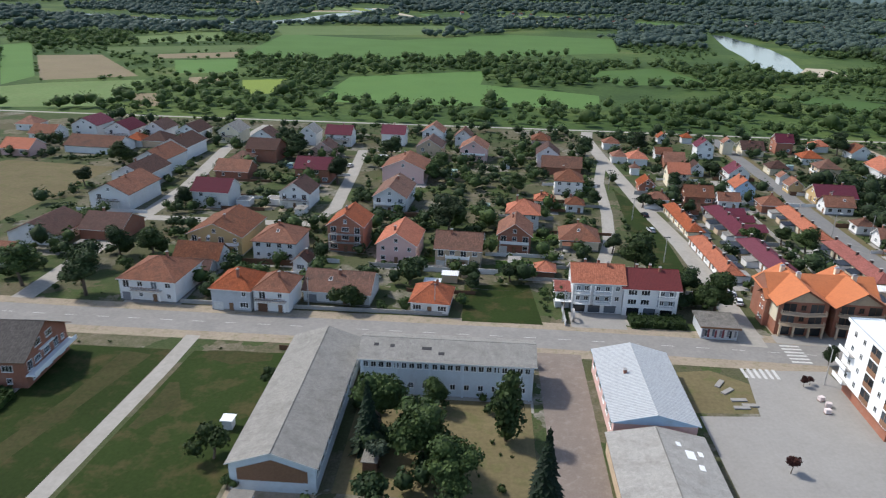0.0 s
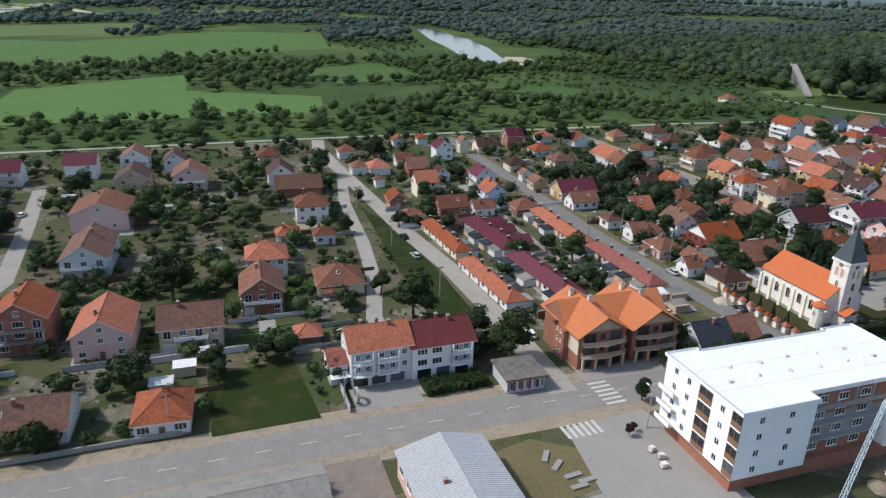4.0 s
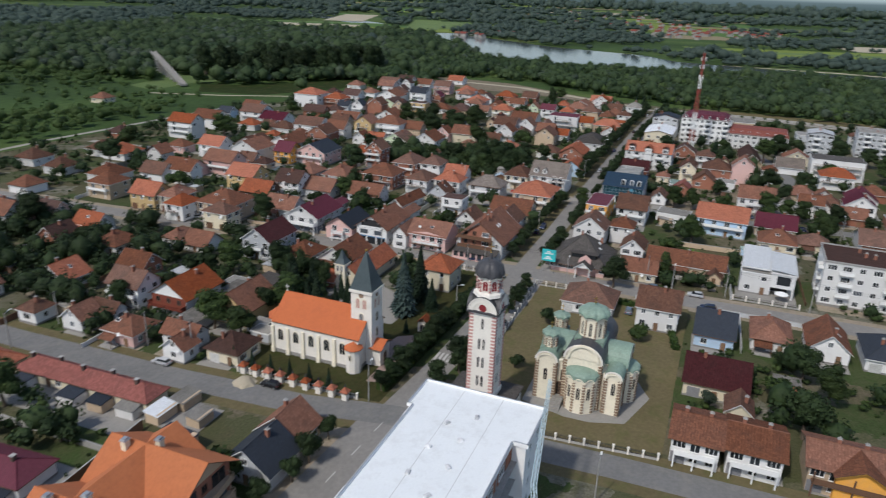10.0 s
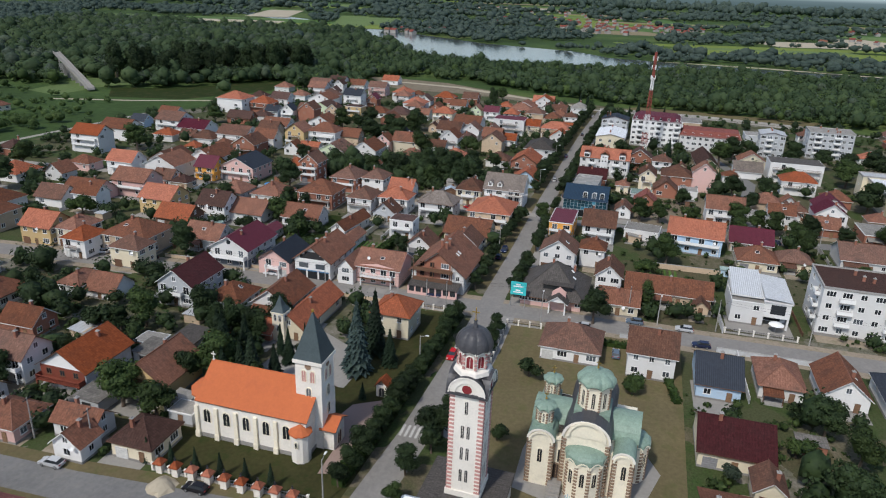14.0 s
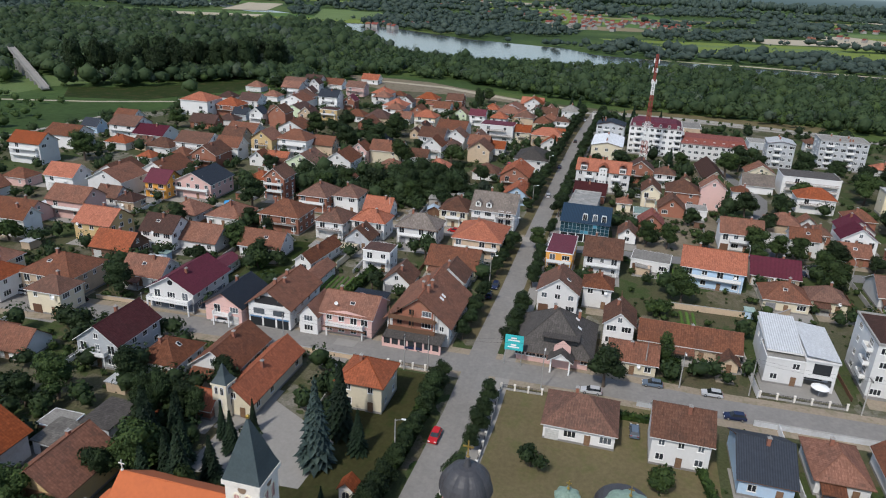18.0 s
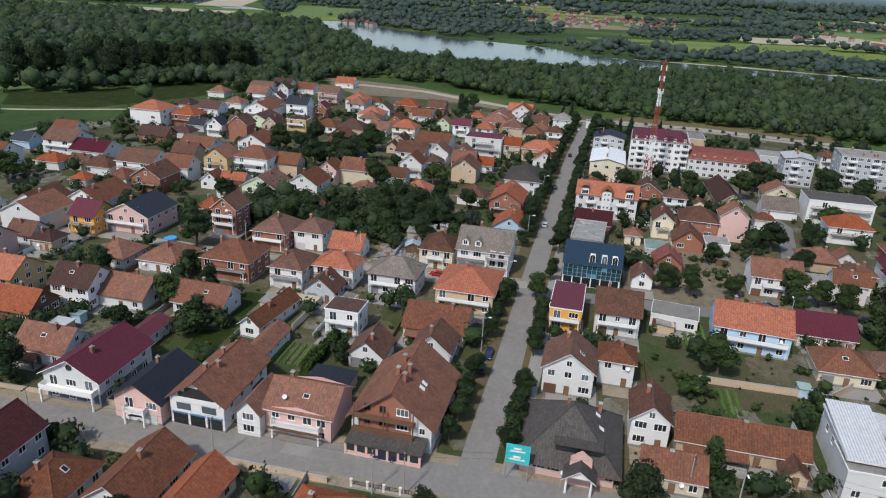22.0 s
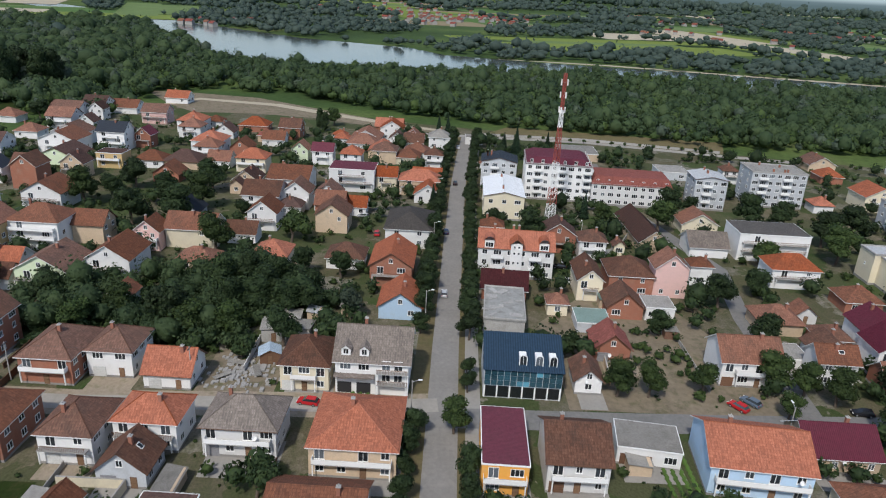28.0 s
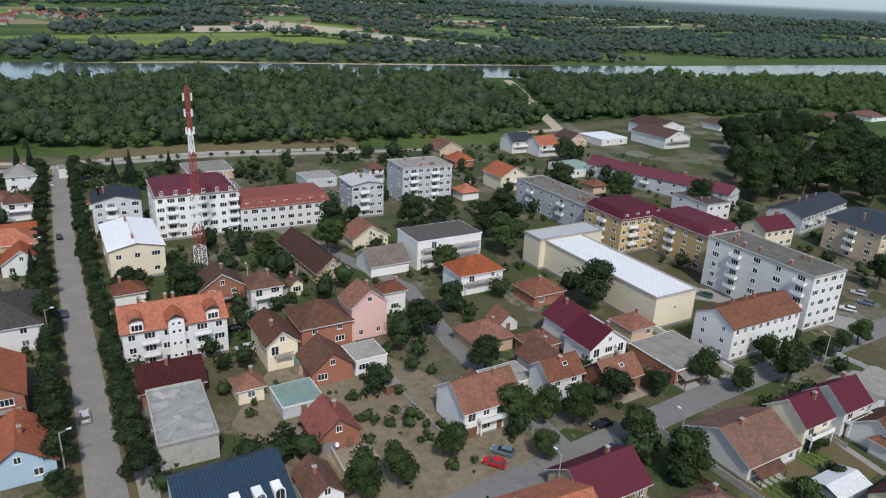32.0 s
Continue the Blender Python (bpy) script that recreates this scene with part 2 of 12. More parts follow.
WALL = {
    "w": surface("white render", (0.67, 0.665, 0.65), dirt=(0.4, 0.38, 0.35), dirt_amount=0.25, amount=0.06, relief=0.1),
    "c": surface("cream render", (0.66, 0.59, 0.44), dirt=(0.34, 0.3, 0.26), dirt_amount=0.25, amount=0.08, relief=0.1),
    "p": surface("pale pink render", (0.64, 0.42, 0.38), dirt=(0.34, 0.3, 0.26), dirt_amount=0.25, amount=0.08, relief=0.1),
    "y": surface("ochre yellow render", (0.52, 0.375, 0.18), dirt=(0.34, 0.3, 0.26), dirt_amount=0.25, amount=0.08, relief=0.1),
    "x": surface("grey render", (0.46, 0.48, 0.5), dirt=GRIME, amount=0.15),
    "k": surface("raw red brick", (0.3, 0.125, 0.08), dirt=(0.3, 0.24, 0.19), amount=0.2, relief=0.3),
    "u": surface("pale blue render", (0.42, 0.56, 0.7), dirt=(0.34, 0.3, 0.26), dirt_amount=0.25, amount=0.07, relief=0.1),
    "n": surface("pale green render", (0.58, 0.66, 0.46), dirt=(0.34, 0.3, 0.26), dirt_amount=0.25, amount=0.07, relief=0.1),
    "t": surface("tan render", (0.52, 0.4, 0.28), dirt=GRIME, amount=0.15),
    "o": surface("orange render", (0.75, 0.36, 0.07), dirt=(0.34, 0.3, 0.26), dirt_amount=0.25, amount=0.07, relief=0.1),
    "b": surface("brown boards", (0.16, 0.09, 0.06), amount=0.3),
}
WALL_WORDS = {"w": "white", "c": "cream", "p": "pale pink", "y": "ochre yellow", "x": "grey", "k": "raw brick", "u": "pale blue", "n": "pale green", "t": "tan", "o": "orange", "b": "brown timber"}
CONCRETE = surface("grey concrete", (0.36, 0.35, 0.33), big=0.3, amount=0.25, dirt=(0.15, 0.14, 0.12), world_space=True)
PLINTH = surface("plinth concrete", (0.25, 0.24, 0.225), amount=0.25)
CHIMNEY = surface("chimney brick", (0.28, 0.12, 0.08), amount=0.3, small=8)
WHITE = surface("white paint", (0.76, 0.76, 0.74), amount=0.06, jitter=0.05)
TIMBER = surface("brown timber", (0.14, 0.075, 0.045), amount=0.3, small=6)
DARK = surface("dark metal", (0.03, 0.03, 0.032), rough=0.5, amount=0.2)
STEEL = surface("galvanised steel", (0.45, 0.46, 0.47), rough=0.45, metal=0.7, amount=0.15)
GLASS = glass_mat()
BARK = surface("bark", (0.11, 0.085, 0.065), amount=0.35, small=5, relief=0.8)
MAIN_ROAD = surface("dusty main road asphalt", (0.225, 0.214, 0.198), big=0.12, small=1.2, amount=0.2, dirt=(0.29, 0.272, 0.245), dirt_amount=0.55, jitter=0, world_space=True, relief=0.1)
ASPHALT = surface("worn asphalt", (0.175, 0.172, 0.165), big=0.12, small=1.2, amount=0.22, dirt=(0.25, 0.235, 0.205), dirt_amount=0.5, jitter=0, world_space=True, relief=0.1)
DUSTY = surface("dusty pale road", (0.31, 0.29, 0.255), big=0.1, small=1.0, amount=0.18, dirt=(0.2, 0.19, 0.16), jitter=0, world_space=True, relief=0.1)
GRAVEL = surface("gravel and dry earth", (0.29, 0.24, 0.18), big=0.15, small=1.5, amount=0.25, dirt=(0.12, 0.13, 0.06), dirt_amount=0.7, jitter=0, world_space=True)
PAVING = surface("concrete paving", (0.275, 0.262, 0.24), big=0.12, small=1.5, amount=0.15, dirt=(0.22, 0.21, 0.19), jitter=0, world_space=True, relief=0.1)
PAINT = surface("worn road paint", (0.5, 0.49, 0.46), big=0.8, amount=0.35, jitter=0, world_space=True, relief=0)
LAWN = surface("mown grass", (0.024, 0.038, 0.01), big=0.05, small=1.4, amount=0.35, dirt=(0.085, 0.06, 0.03), dirt_amount=0.75, jitter=0.1, world_space=True)
WORN = surface("worn thin lawn", (0.048, 0.047, 0.019), big=0.12, small=1.2, amount=0.4, dirt=(0.026, 0.04, 0.011), dirt_amount=1.0, jitter=0, world_space=True)
DRYGRASS = surface("dry grass", (0.14, 0.116, 0.062), big=0.07, small=1.1, amount=0.3, dirt=(0.08, 0.1, 0.03), dirt_amount=0.7, jitter=0.1, world_space=True)
CROP = surface("green crop", (0.075, 0.135, 0.04), big=0.02, small=0.6, amount=0.2, dirt=(0.09, 0.14, 0.04), jitter=0.25, world_space=True)
MEADOW = surface("pale meadow grass", (0.105, 0.15, 0.055), big=0.02, small=0.4, amount=0.25, dirt=(0.15, 0.15, 0.07), jitter=0.25, world_space=True)
YELLOW = surface("yellow-green crop", (0.17, 0.22, 0.05), big=0.02, small=0.6, amount=0.2, jitter=0.2, world_space=True)
STUBBLE = surface("stubble field", (0.2, 0.16, 0.1), big=0.03, small=0.6, amount=0.2, dirt=(0.12, 0.14, 0.05), jitter=0.2, world_space=True)
BARE = surface("trodden bare ground", (0.2, 0.165, 0.118), big=0.09, small=0.7, amount=0.35, dirt=(0.075, 0.085, 0.035), dirt_amount=0.9, jitter=0, world_space=True)
SAND = surface("river sand", (0.4, 0.35, 0.26), big=0.05, small=0.5, amount=0.2, jitter=0, world_space=True)
HEDGE = foliage("hedge leaves", (0.016, 0.035, 0.01), (0.05, 0.085, 0.02))
LEAF = [foliage("broad leaves deep green", (0.015, 0.029, 0.012), (0.042, 0.068, 0.024), 0.5, 0.6),
        foliage("broad leaves fresh green", (0.021, 0.041, 0.013), (0.068, 0.104, 0.03), 0.5, 0.6),
        foliage("conifer needles", (0.008, 0.021, 0.011), (0.022, 0.042, 0.02)),
        foliage("silver willow leaves", (0.034, 0.052, 0.034), (0.078, 0.104, 0.07), 0.5, 0.6),
        foliage("blue spruce needles", (0.025, 0.045, 0.042), (0.06, 0.09, 0.085)),
        foliage("red plum leaves", (0.03, 0.012, 0.012), (0.07, 0.025, 0.02))]


WILD = foliage("mixed wild foliage", (0.032, 0.058, 0.027), (0.074, 0.112, 0.048), 0.03, 0.5, 0.38)
FRESH = foliage("fresh flood-plain scrub", (0.046, 0.08, 0.024), (0.1, 0.15, 0.05), 0.05, 0.5, 0.4)
# Paler, bluer base colour stands in for distance haze over the far woods.
HAZED_WILD = foliage("haze-tinted distant foliage", (0.062, 0.096, 0.08), (0.1, 0.138, 0.112), 0.012, 0.3, 0.4)


def town_ground():
    """Yards: worn lawn, bare earth and concrete, in patches of garden size."""
    m, nt, nd, ln, p = nodes_of("yard ground")
    pos = nd.new("ShaderNodeNewGeometry").outputs["Position"]
    v = nd.new("ShaderNodeTexVoronoi")
    v.inputs["Scale"].default_value = 0.09
    warp = nd.new("ShaderNodeTexNoise")
    warp.inputs["Scale"].default_value, warp.inputs["Detail"].default_value = 0.3, 5
    ln.new(pos, warp.inputs["Vector"])
    sc = nd.new("ShaderNodeVectorMath")
    sc.operation = "SCALE"
    sc.inputs["Scale"].default_value = 9.0
    ln.new(warp.outputs["Color"], sc.inputs[0])
    ad = nd.new("ShaderNodeVectorMath")
    ln.new(pos, ad.inputs[0])
    ln.new(sc.outputs[0], ad.inputs[1])
    ln.new(ad.outputs[0], v.inputs["Vector"])
    sep = nd.new("ShaderNodeSeparateColor")
    ln.new(v.outputs["Color"], sep.inputs[0])
    lot = ramp(nt, sep.outputs[0], [(0.0, (0.045, 0.075, 0.022)), (0.22, (0.036, 0.06, 0.02)), (0.34, (0.1, 0.082, 0.05)), (0.5, (0.17, 0.142, 0.105)), (0.62, (0.05, 0.068, 0.026)), (0.8, (0.1, 0.088, 0.056)), (1.0, (0.24, 0.22, 0.19))])
    n = noise_tex(nt, pos, 0.35, 6, 0.7)
    col = mix(nt, ramp(nt, n, [(0.35, (0, 0, 0)), (0.62, (0.8,) * 3)]), lot, (0.068, 0.074, 0.034))
    f = noise_tex(nt, pos, 2.2, 5)
    col = mix(nt, 0.7, col, ramp(nt, f, [(0.3, (0.6,) * 3), (0.7, (1.35,) * 3)]), "MULTIPLY")
    ln.new(col, p.inputs["Base Color"])
    p.inputs["Roughness"].default_value = 0.95
    p.inputs["Specular IOR Level"].default_value = 0.1
    bump(nt, f, p, 0.4, 0.1)
    return m


def open_ground():
    """Meadow and scrub floor out to the horizon."""
    m, nt, nd, ln, p = nodes_of("meadow ground")
    pos = nd.new("ShaderNodeNewGeometry").outputs["Position"]
    a = noise_tex(nt, pos, 0.006, 6, 0.6)
    col = ramp(nt, a, [(0.3, (0.03, 0.052, 0.018)), (0.5, (0.05, 0.085, 0.025)), (0.62, (0.085, 0.12, 0.035)), (0.75, (0.13, 0.125, 0.06))])
    f = noise_tex(nt, pos, 0.25, 5, 0.7)
    col = mix(nt, 0.7, col, ramp(nt, f, [(0.3, (0.6,) * 3), (0.7, (1.3,) * 3)]), "MULTIPLY")
    ln.new(col, p.inputs["Base Color"])
    p.inputs["Roughness"].default_value = 0.95
    p.inputs["Specular IOR Level"].default_value = 0.1
    return m


def water_mat():
    m, nt, nd, ln, p = nodes_of("river water")
    pos = nd.new("ShaderNodeNewGeometry").outputs["Position"]
    n = noise_tex(nt, pos, 0.03, 5)
    ln.new(ramp(nt, n, [(0.3, (0.06, 0.075, 0.07)), (0.7, (0.11, 0.125, 0.12))]), p.inputs["Base Color"])
    p.inputs["Roughness"].default_value = 0.12
    bump(nt, noise_tex(nt, pos, 0.6, 4), p, 0.12, 0.2)
    return m

# ---------------------------------------------------------------- mesh helpers
def mesh_of(name, verts, faces, mats, face_mats=None, uvs=None, smooth=False):
    me = bpy.data.meshes.new(name)
    me.from_pydata(verts, [], faces)
    for m in mats:
        me.materials.append(m)
    if face_mats:
        me.polygons.foreach_set("material_index", face_mats)
    if uvs:
        layer = me.uv_layers.new()
        layer.data.foreach_set("uv", [c for f in uvs for v in f for c in v])
    if smooth:
        me.polygons.foreach_set("use_smooth", [True] * len(me.polygons))
    me.update()
    return me


class Build:
    """Collects simple solids into one mesh."""

    def __init__(self):
        self.v, self.f, self.m, self.uv = [], [], [], []

    def poly(self, pts, k=0):
        """A flat face with u along its lowest edge and v up its slope, in metres."""
        pts = [Vector(p) for p in pts]
        i = len(self.v)
        self.v += [tuple(p) for p in pts]
        self.f.append(tuple(range(i, i + len(pts))))
        self.m.append(k)
        n = Vector((0, 0, 0))
        for j in range(len(pts)):
            n += pts[j].cross(pts[(j + 1) % len(pts)])
        n = n.normalized() if n.length > 1e-9 else Vector((0, 0, 1))
        u = Vector((0, 0, 1)).cross(n)
        u = u.normalized() if u.length > 1e-4 else Vector((1, 0, 0))
        w = n.cross(u)
        self.uv.append([(p.dot(u), p.dot(w)) for p in pts])

    def box(self, x0, y0, z0, x1, y1, z1, k=0, m=None):
        p = [Vector(c) for c in ((x0, y0, z0), (x1, y0, z0), (x1, y1, z0), (x0, y1, z0), (x0, y0, z1), (x1, y0, z1), (x1, y1, z1), (x0, y1, z1))]
        if m is not None:
            p = [m @ c for c in p]
        for q in ((0, 3, 2, 1), (4, 5, 6, 7), (0, 1, 5, 4), (1, 2, 6, 5), (2, 3, 7, 6), (3, 0, 4, 7)):
            self.poly([p[j] for j in q], k)
        return self

    def tube(self, a, b, r0, r1, n=8, k=0, caps=True):
        a, b = Vector(a), Vector(b)
        w = (b - a).normalized()
        u = w.orthogonal().normalized()
        s = w.cross(u)
        ra = [a + r0 * (math.cos(2 * math.pi * j / n) * u + math.sin(2 * math.pi * j / n) * s) for j in range(n)]
        rb = [b + r1 * (math.cos(2 * math.pi * j / n) * u + math.sin(2 * math.pi * j / n) * s) for j in range(n)]
        for j in range(n):
            self.poly([ra[j], ra[(j + 1) % n], rb[(j + 1) % n], rb[j]], k)
        if caps:
            self.poly(ra[::-1], k)
            self.poly(rb, k)
        return self

    def lathe(self, prof, n=16, k=0, at=(0, 0), turn=0.0, arc=2 * math.pi):
        full = abs(arc - 2 * math.pi) < 1e-6
        steps = n if full else n
        ring = lambda r, z: [(at[0] + r * math.cos(turn + arc * j / n), at[1] + r * math.sin(turn + arc * j / n), z) for j in range(n + (0 if full else 1))]
        rows = [ring(r, z) for r, z in prof]
        for a, b in zip(rows, rows[1:]):
            for j in range(steps):
                j2 = (j + 1) % n if full else j + 1
                q = [a[j], a[j2], b[j2], b[j]]
                q2 = [p for i, p in enumerate(q) if all((Vector(p) - Vector(o)).length > 1e-5 for o in q[:i])]
                if len(q2) > 2:
                    self.poly(q2, k)
        return self

    def mesh(self, name, *mats, smooth=False):
        return mesh_of(name, self.v, self.f, mats, self.m, self.uv, smooth)


def part(name, data, parent, label="", at=None):
    """A mesh (or a Build with its material set) as one part under its thing."""
    ob = new(name, data)
    ob.parent = parent
    if at is not None:
        ob.matrix_basis = at
    if label:
        ob["label"] = label
    return ob


def thing(name, x, y, z=0.0, rot=0.0, label="", category="", group="", kind=""):
    e = new(name)
    e.matrix_basis = pose(x, y, z, 0, 0, rot)
    e.empty_display_size = 0.5
    return tagged(e, label, category, group, kind)


def strip(name, pts, width, z, material, label, category, kind="structure"):
    """A band of ground covering along a line."""
    b = Build()
    pts = [Vector((*p, 0)) for p in pts]
    left, right = [], []
    for i, p in enumerate(pts):
        d = (pts[min(i + 1, len(pts) - 1)] - pts[max(i - 1, 0)]).normalized()
        n = Vector((-d.y, d.x, 0))
        w = width[i] if isinstance(width, (list, tuple)) else width
        left.append(p + n * w / 2 + Vector((0, 0, z)))
        right.append(p - n * w / 2 + Vector((0, 0, z)))
    for i in range(len(pts) - 1):
        b.poly([right[i], right[i + 1], left[i + 1], left[i]])
    return tagged(new(name, b.mesh(name, material)), label, category, kind=kind)


def patch(name, pts, z, material, label, category, kind="structure"):
    b = Build()
    b.poly([(x, y, z) for x, y in pts])
    return tagged(new(name, b.mesh(name, material)), label, category, kind=kind)


# ---------------------------------------------------------------- the lie of the land
def ground():
    b = Build()
    b.poly([(-5000, -5000, 0), (5000, -5000, 0), (5000, 5000, 0), (-5000, 5000, 0)])
    tagged(new("ground", b.mesh("ground", open_ground())), "flat green meadow and scrub land round the town", "ground", kind="structure")


TOWN = [(-700, -300), (-700, 398), (-200, 399), (60, 400), (280, 394), (420, 378), (500, 345), (590, 300), (600, 220), (575, 150), (556, 60), (536, -10), (520, -90), (560, -140), (560, -300)]
RIVER = [(1700, 1100), (1420, 760), (1180, 510), (1030, 375), (925, 250), (885, 150), (890, 40), (875, -90), (842, -250), (806, -390), (765, -600), (725, -900), (640, -1500), (700, -2500)]
RIVER_CLEAR = [10, 14, 50, 88, 135, 92, 56, 54, 58, 64, 78, 92, 80, 85]
OXBOW = [(420, 1350), (375, 1060), (350, 920), (320, 800), (318, 735)]
FARBEND = [(-900, 1500), (-560, 1330), (-420, 1330), (-370, 1560), (-340, 2200)]
FIELDS = [
    ("bare_ground", [(640, 331), (643, 314), (634, 257), (606, 213), (573, 163), (561, 132), (553, 135), (558, 168), (576, 207), (581, 243), (577, 280), (596, 300)], "t"),
    ("park_lawn", [(487, 472), (499, 436), (577, 382), (560, 366), (521, 366), (463, 397), (450, 445)], "l"),
    ("park_lawn", [(440, 478), (480, 480), (540, 455), (560, 470), (520, 520), (450, 510)], "m"),
    ("meadow", [(-552, 788), (-543, 832), (-362, 551), (-357, 502)], "c"),
    ("stubble_field", [(-452, 698), (-398, 722), (-286, 571), (-345, 531)], "s"),
    ("meadow", [(-365, 476), (-336, 516), (-271, 552), (-254, 496), (-241, 429), (-316, 409)], "m"),
    ("crop_field", [(-432, 799), (-258, 902), (-267, 797), (-401, 740)], "m"),
    ("stubble_field", [(-348, 744), (-273, 795), (-259, 735), (-329, 702)], "b"),
    ("crop_field", [(-307, 692), (-253, 719), (-218, 616), (-265, 595)], "c"),
    ("crop_field", [(-305, 1085), (-128, 1018), (36, 1205), (202, 1169), (167, 917), (27, 836), (-61, 777), (-207, 721), (-266, 757)], "c"),
    ("crop_field", [(-117, 513), (-116, 610), (1, 683), (-3, 586), (46, 565), (88, 544), (79, 481), (-114, 474)], "c"),
    ("crop_field", [(89, 698), (182, 752), (200, 635), (116, 608)], "c"),
    ("meadow", [(-379, 1262), (-68, 1418), (-28, 1177), (-303, 1062)], "m"),
    ("meadow", [(-484, 941), (-408, 1093), (-343, 936), (-425, 867)], "m"),
    ("meadow", [(232, 591), (304, 549), (272, 488), (245, 501)], "c"),
    ("crop_field", [(-197, 567), (-164, 583), (-146, 504), (-173, 497)], "y"),
    ("stubble_field", [(-244, 574), (-217, 588), (-209, 544), (-229, 532)], "b"),
    ("stubble_field", [(-248, 481), (-227, 488), (-206, 436), (-221, 433)], "b"),
    ("meadow", [(-18, 1915), (379, 2096), (299, 1797), (-15, 1648)], "m"),
]


FAR_FIELDS = []


def far_fields():
    """Strips of farmland between the woods beyond the river and far to the north."""
    rng = random.Random(61)
    areas = [(1250, -900, 1750, 300, 9), (1750, -2400, 2700, 1500, 30), (2700, -3000, 4000, 2600, 34), (-900, 1500, 900, 2600, 16), (-600, 2600, 2600, 3800, 16), (1200, 620, 1700, 1300, 8), (800, -2600, 1750, -1000, 10), (500, -4400, 3000, -2600, 20)]
    for x0, y0, x1, y1, n in areas:
        for i in range(n):
            cx, cy, a = rng.uniform(x0, x1), rng.uniform(y0, y1), rng.choice((0.3, 0.35, 1.9, 1.85))
            for k in range(rng.randint(1, 3)):
                w, d = rng.uniform(70, 170) * (1 + x0 / 4000), rng.uniform(18, 40) * (1 + x0 / 2500)
                u, v = Vector((math.cos(a), math.sin(a))), Vector((-math.sin(a), math.cos(a)))
                c = Vector((cx, cy)) + v * k * 62
                FAR_FIELDS.append(([tuple(c + u * p * w + v * q * d) for p, q in ((-1, -1), (1, -1), (1, 1), (-1, 1))], rng.choice("ccmsbmy")))
    mats = {"c": CROP, "y": YELLOW, "m": MEADOW, "b": STUBBLE, "s": SAND}
    for kind in "cymbs":
        b = Build()
        for i, (outline, k) in enumerate(FAR_FIELDS):
            if k == kind:
                b.poly([(*p, 0.02 + 0.002 * i) for p in outline])
        tagged(new("far_fields", b.mesh("far_fields", mats[kind])), {"c": "distant green crop fields", "y": "distant yellow-green fields", "m": "distant pale meadows", "b": "distant brown stubble fields", "s": "distant pale harvested fields"}[kind], "fields", kind="structure")


far_fields()
for i, (name, outline, kind) in enumerate(FIELDS):
    patch(name, outline, 0.02 if kind == "t" else 0.012 + 0.0005 * i, {"c": CROP, "y": YELLOW, "m": MEADOW, "b": STUBBLE, "s": STUBBLE, "l": LAWN, "t": BARE}[kind], {"c": "even green crop field among the woods", "m": "pale green meadow among the woods", "y": "small bright yellow-green field", "b": "bare brown earth strip between fields", "t": "trodden bare earth strip between town and woods", "s": "pale brown stubble field", "l": "mown park lawn at the edge of the town"}[kind], "field")
ground()


def backdrop():
    """Glowing ring far beyond the last woods, with hazy blue horizon painted on."""
    m, nt, nd, ln, p = nodes_of("painted haze glow")
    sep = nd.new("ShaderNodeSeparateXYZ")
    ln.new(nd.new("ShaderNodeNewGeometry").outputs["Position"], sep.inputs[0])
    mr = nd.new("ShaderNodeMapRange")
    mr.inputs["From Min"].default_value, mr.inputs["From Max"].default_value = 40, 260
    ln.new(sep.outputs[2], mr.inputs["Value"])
    # Haze below and pale sky above are painted as emission by height.
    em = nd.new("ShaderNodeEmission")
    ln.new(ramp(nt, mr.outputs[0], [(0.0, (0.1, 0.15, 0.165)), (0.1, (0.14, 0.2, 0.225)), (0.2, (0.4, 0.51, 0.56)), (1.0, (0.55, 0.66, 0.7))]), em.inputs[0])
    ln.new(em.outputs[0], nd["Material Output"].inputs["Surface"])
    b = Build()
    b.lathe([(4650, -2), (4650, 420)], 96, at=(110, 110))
    tagged(new("backdrop", b.mesh("backdrop", m)), "glowing ring painted as hazy pale blue horizon", "backdrop", kind="structure")


backdrop()
patch("yard_ground", TOWN, 0.006, town_ground(), "worn grass, earth and concrete of the town's yards", "ground")
WATER = water_mat()
strip("river", RIVER, [60, 70, 110, 165, 260, 170, 105, 98, 108, 120, 145, 175, 150, 160], 0.02, WATER, "broad grey-green river with slow water", "river")
strip("river", OXBOW, [20, 60, 55, 45, 25], 0.02, WATER, "pale still river arm between woods", "river")
strip("river", FARBEND, [40, 50, 55, 50, 60], 0.02, WATER, "distant bright river bend", "river")
strip("sand_bank", [(360, 800), (345, 745), (330, 715)], [20, 45, 20], 0.03, SAND, "pale sand bank beside the river arm", "bank")
strip("sand_bank", [(957, 80), (948, -40), (914, -180), (890, -300), (868, -420)], [4, 12, 12, 14, 5], 0.03, SAND, "narrow pale shingle bank along the river", "bank")
strip("sand_track", [(590, 305), (620, 290), (612, 240), (592, 205), (568, 160), (557, 133)], [5, 7, 8, 8, 6, 4], 0.035, SAND, "pale sandy track between town and woods", "ground")

# ---------------------------------------------------------------- roads
MAIN = [(-700, 154), (-300, 150), (-96, 147), (15, 147), (60, 146), (100, 144.5), (132, 142)]
BOULEVARD = [(132, 142), (155, 139.5), (193, 137.5), (223, 137), (250, 136), (316, 134.6), (380, 132.5), (448, 130), (500, 127), (548, 123.5)]
STREET_C = [(66, 148), (67, 185), (66.5, 215), (63, 250), (60.5, 300), (58, 345), (57, 380), (60, 400)]
STREET_A = [(131, 60), (131, 100), (130, 142), (126.5, 160), (124.5, 190), (124, 235), (125, 270), (126.5, 302), (128, 392)]
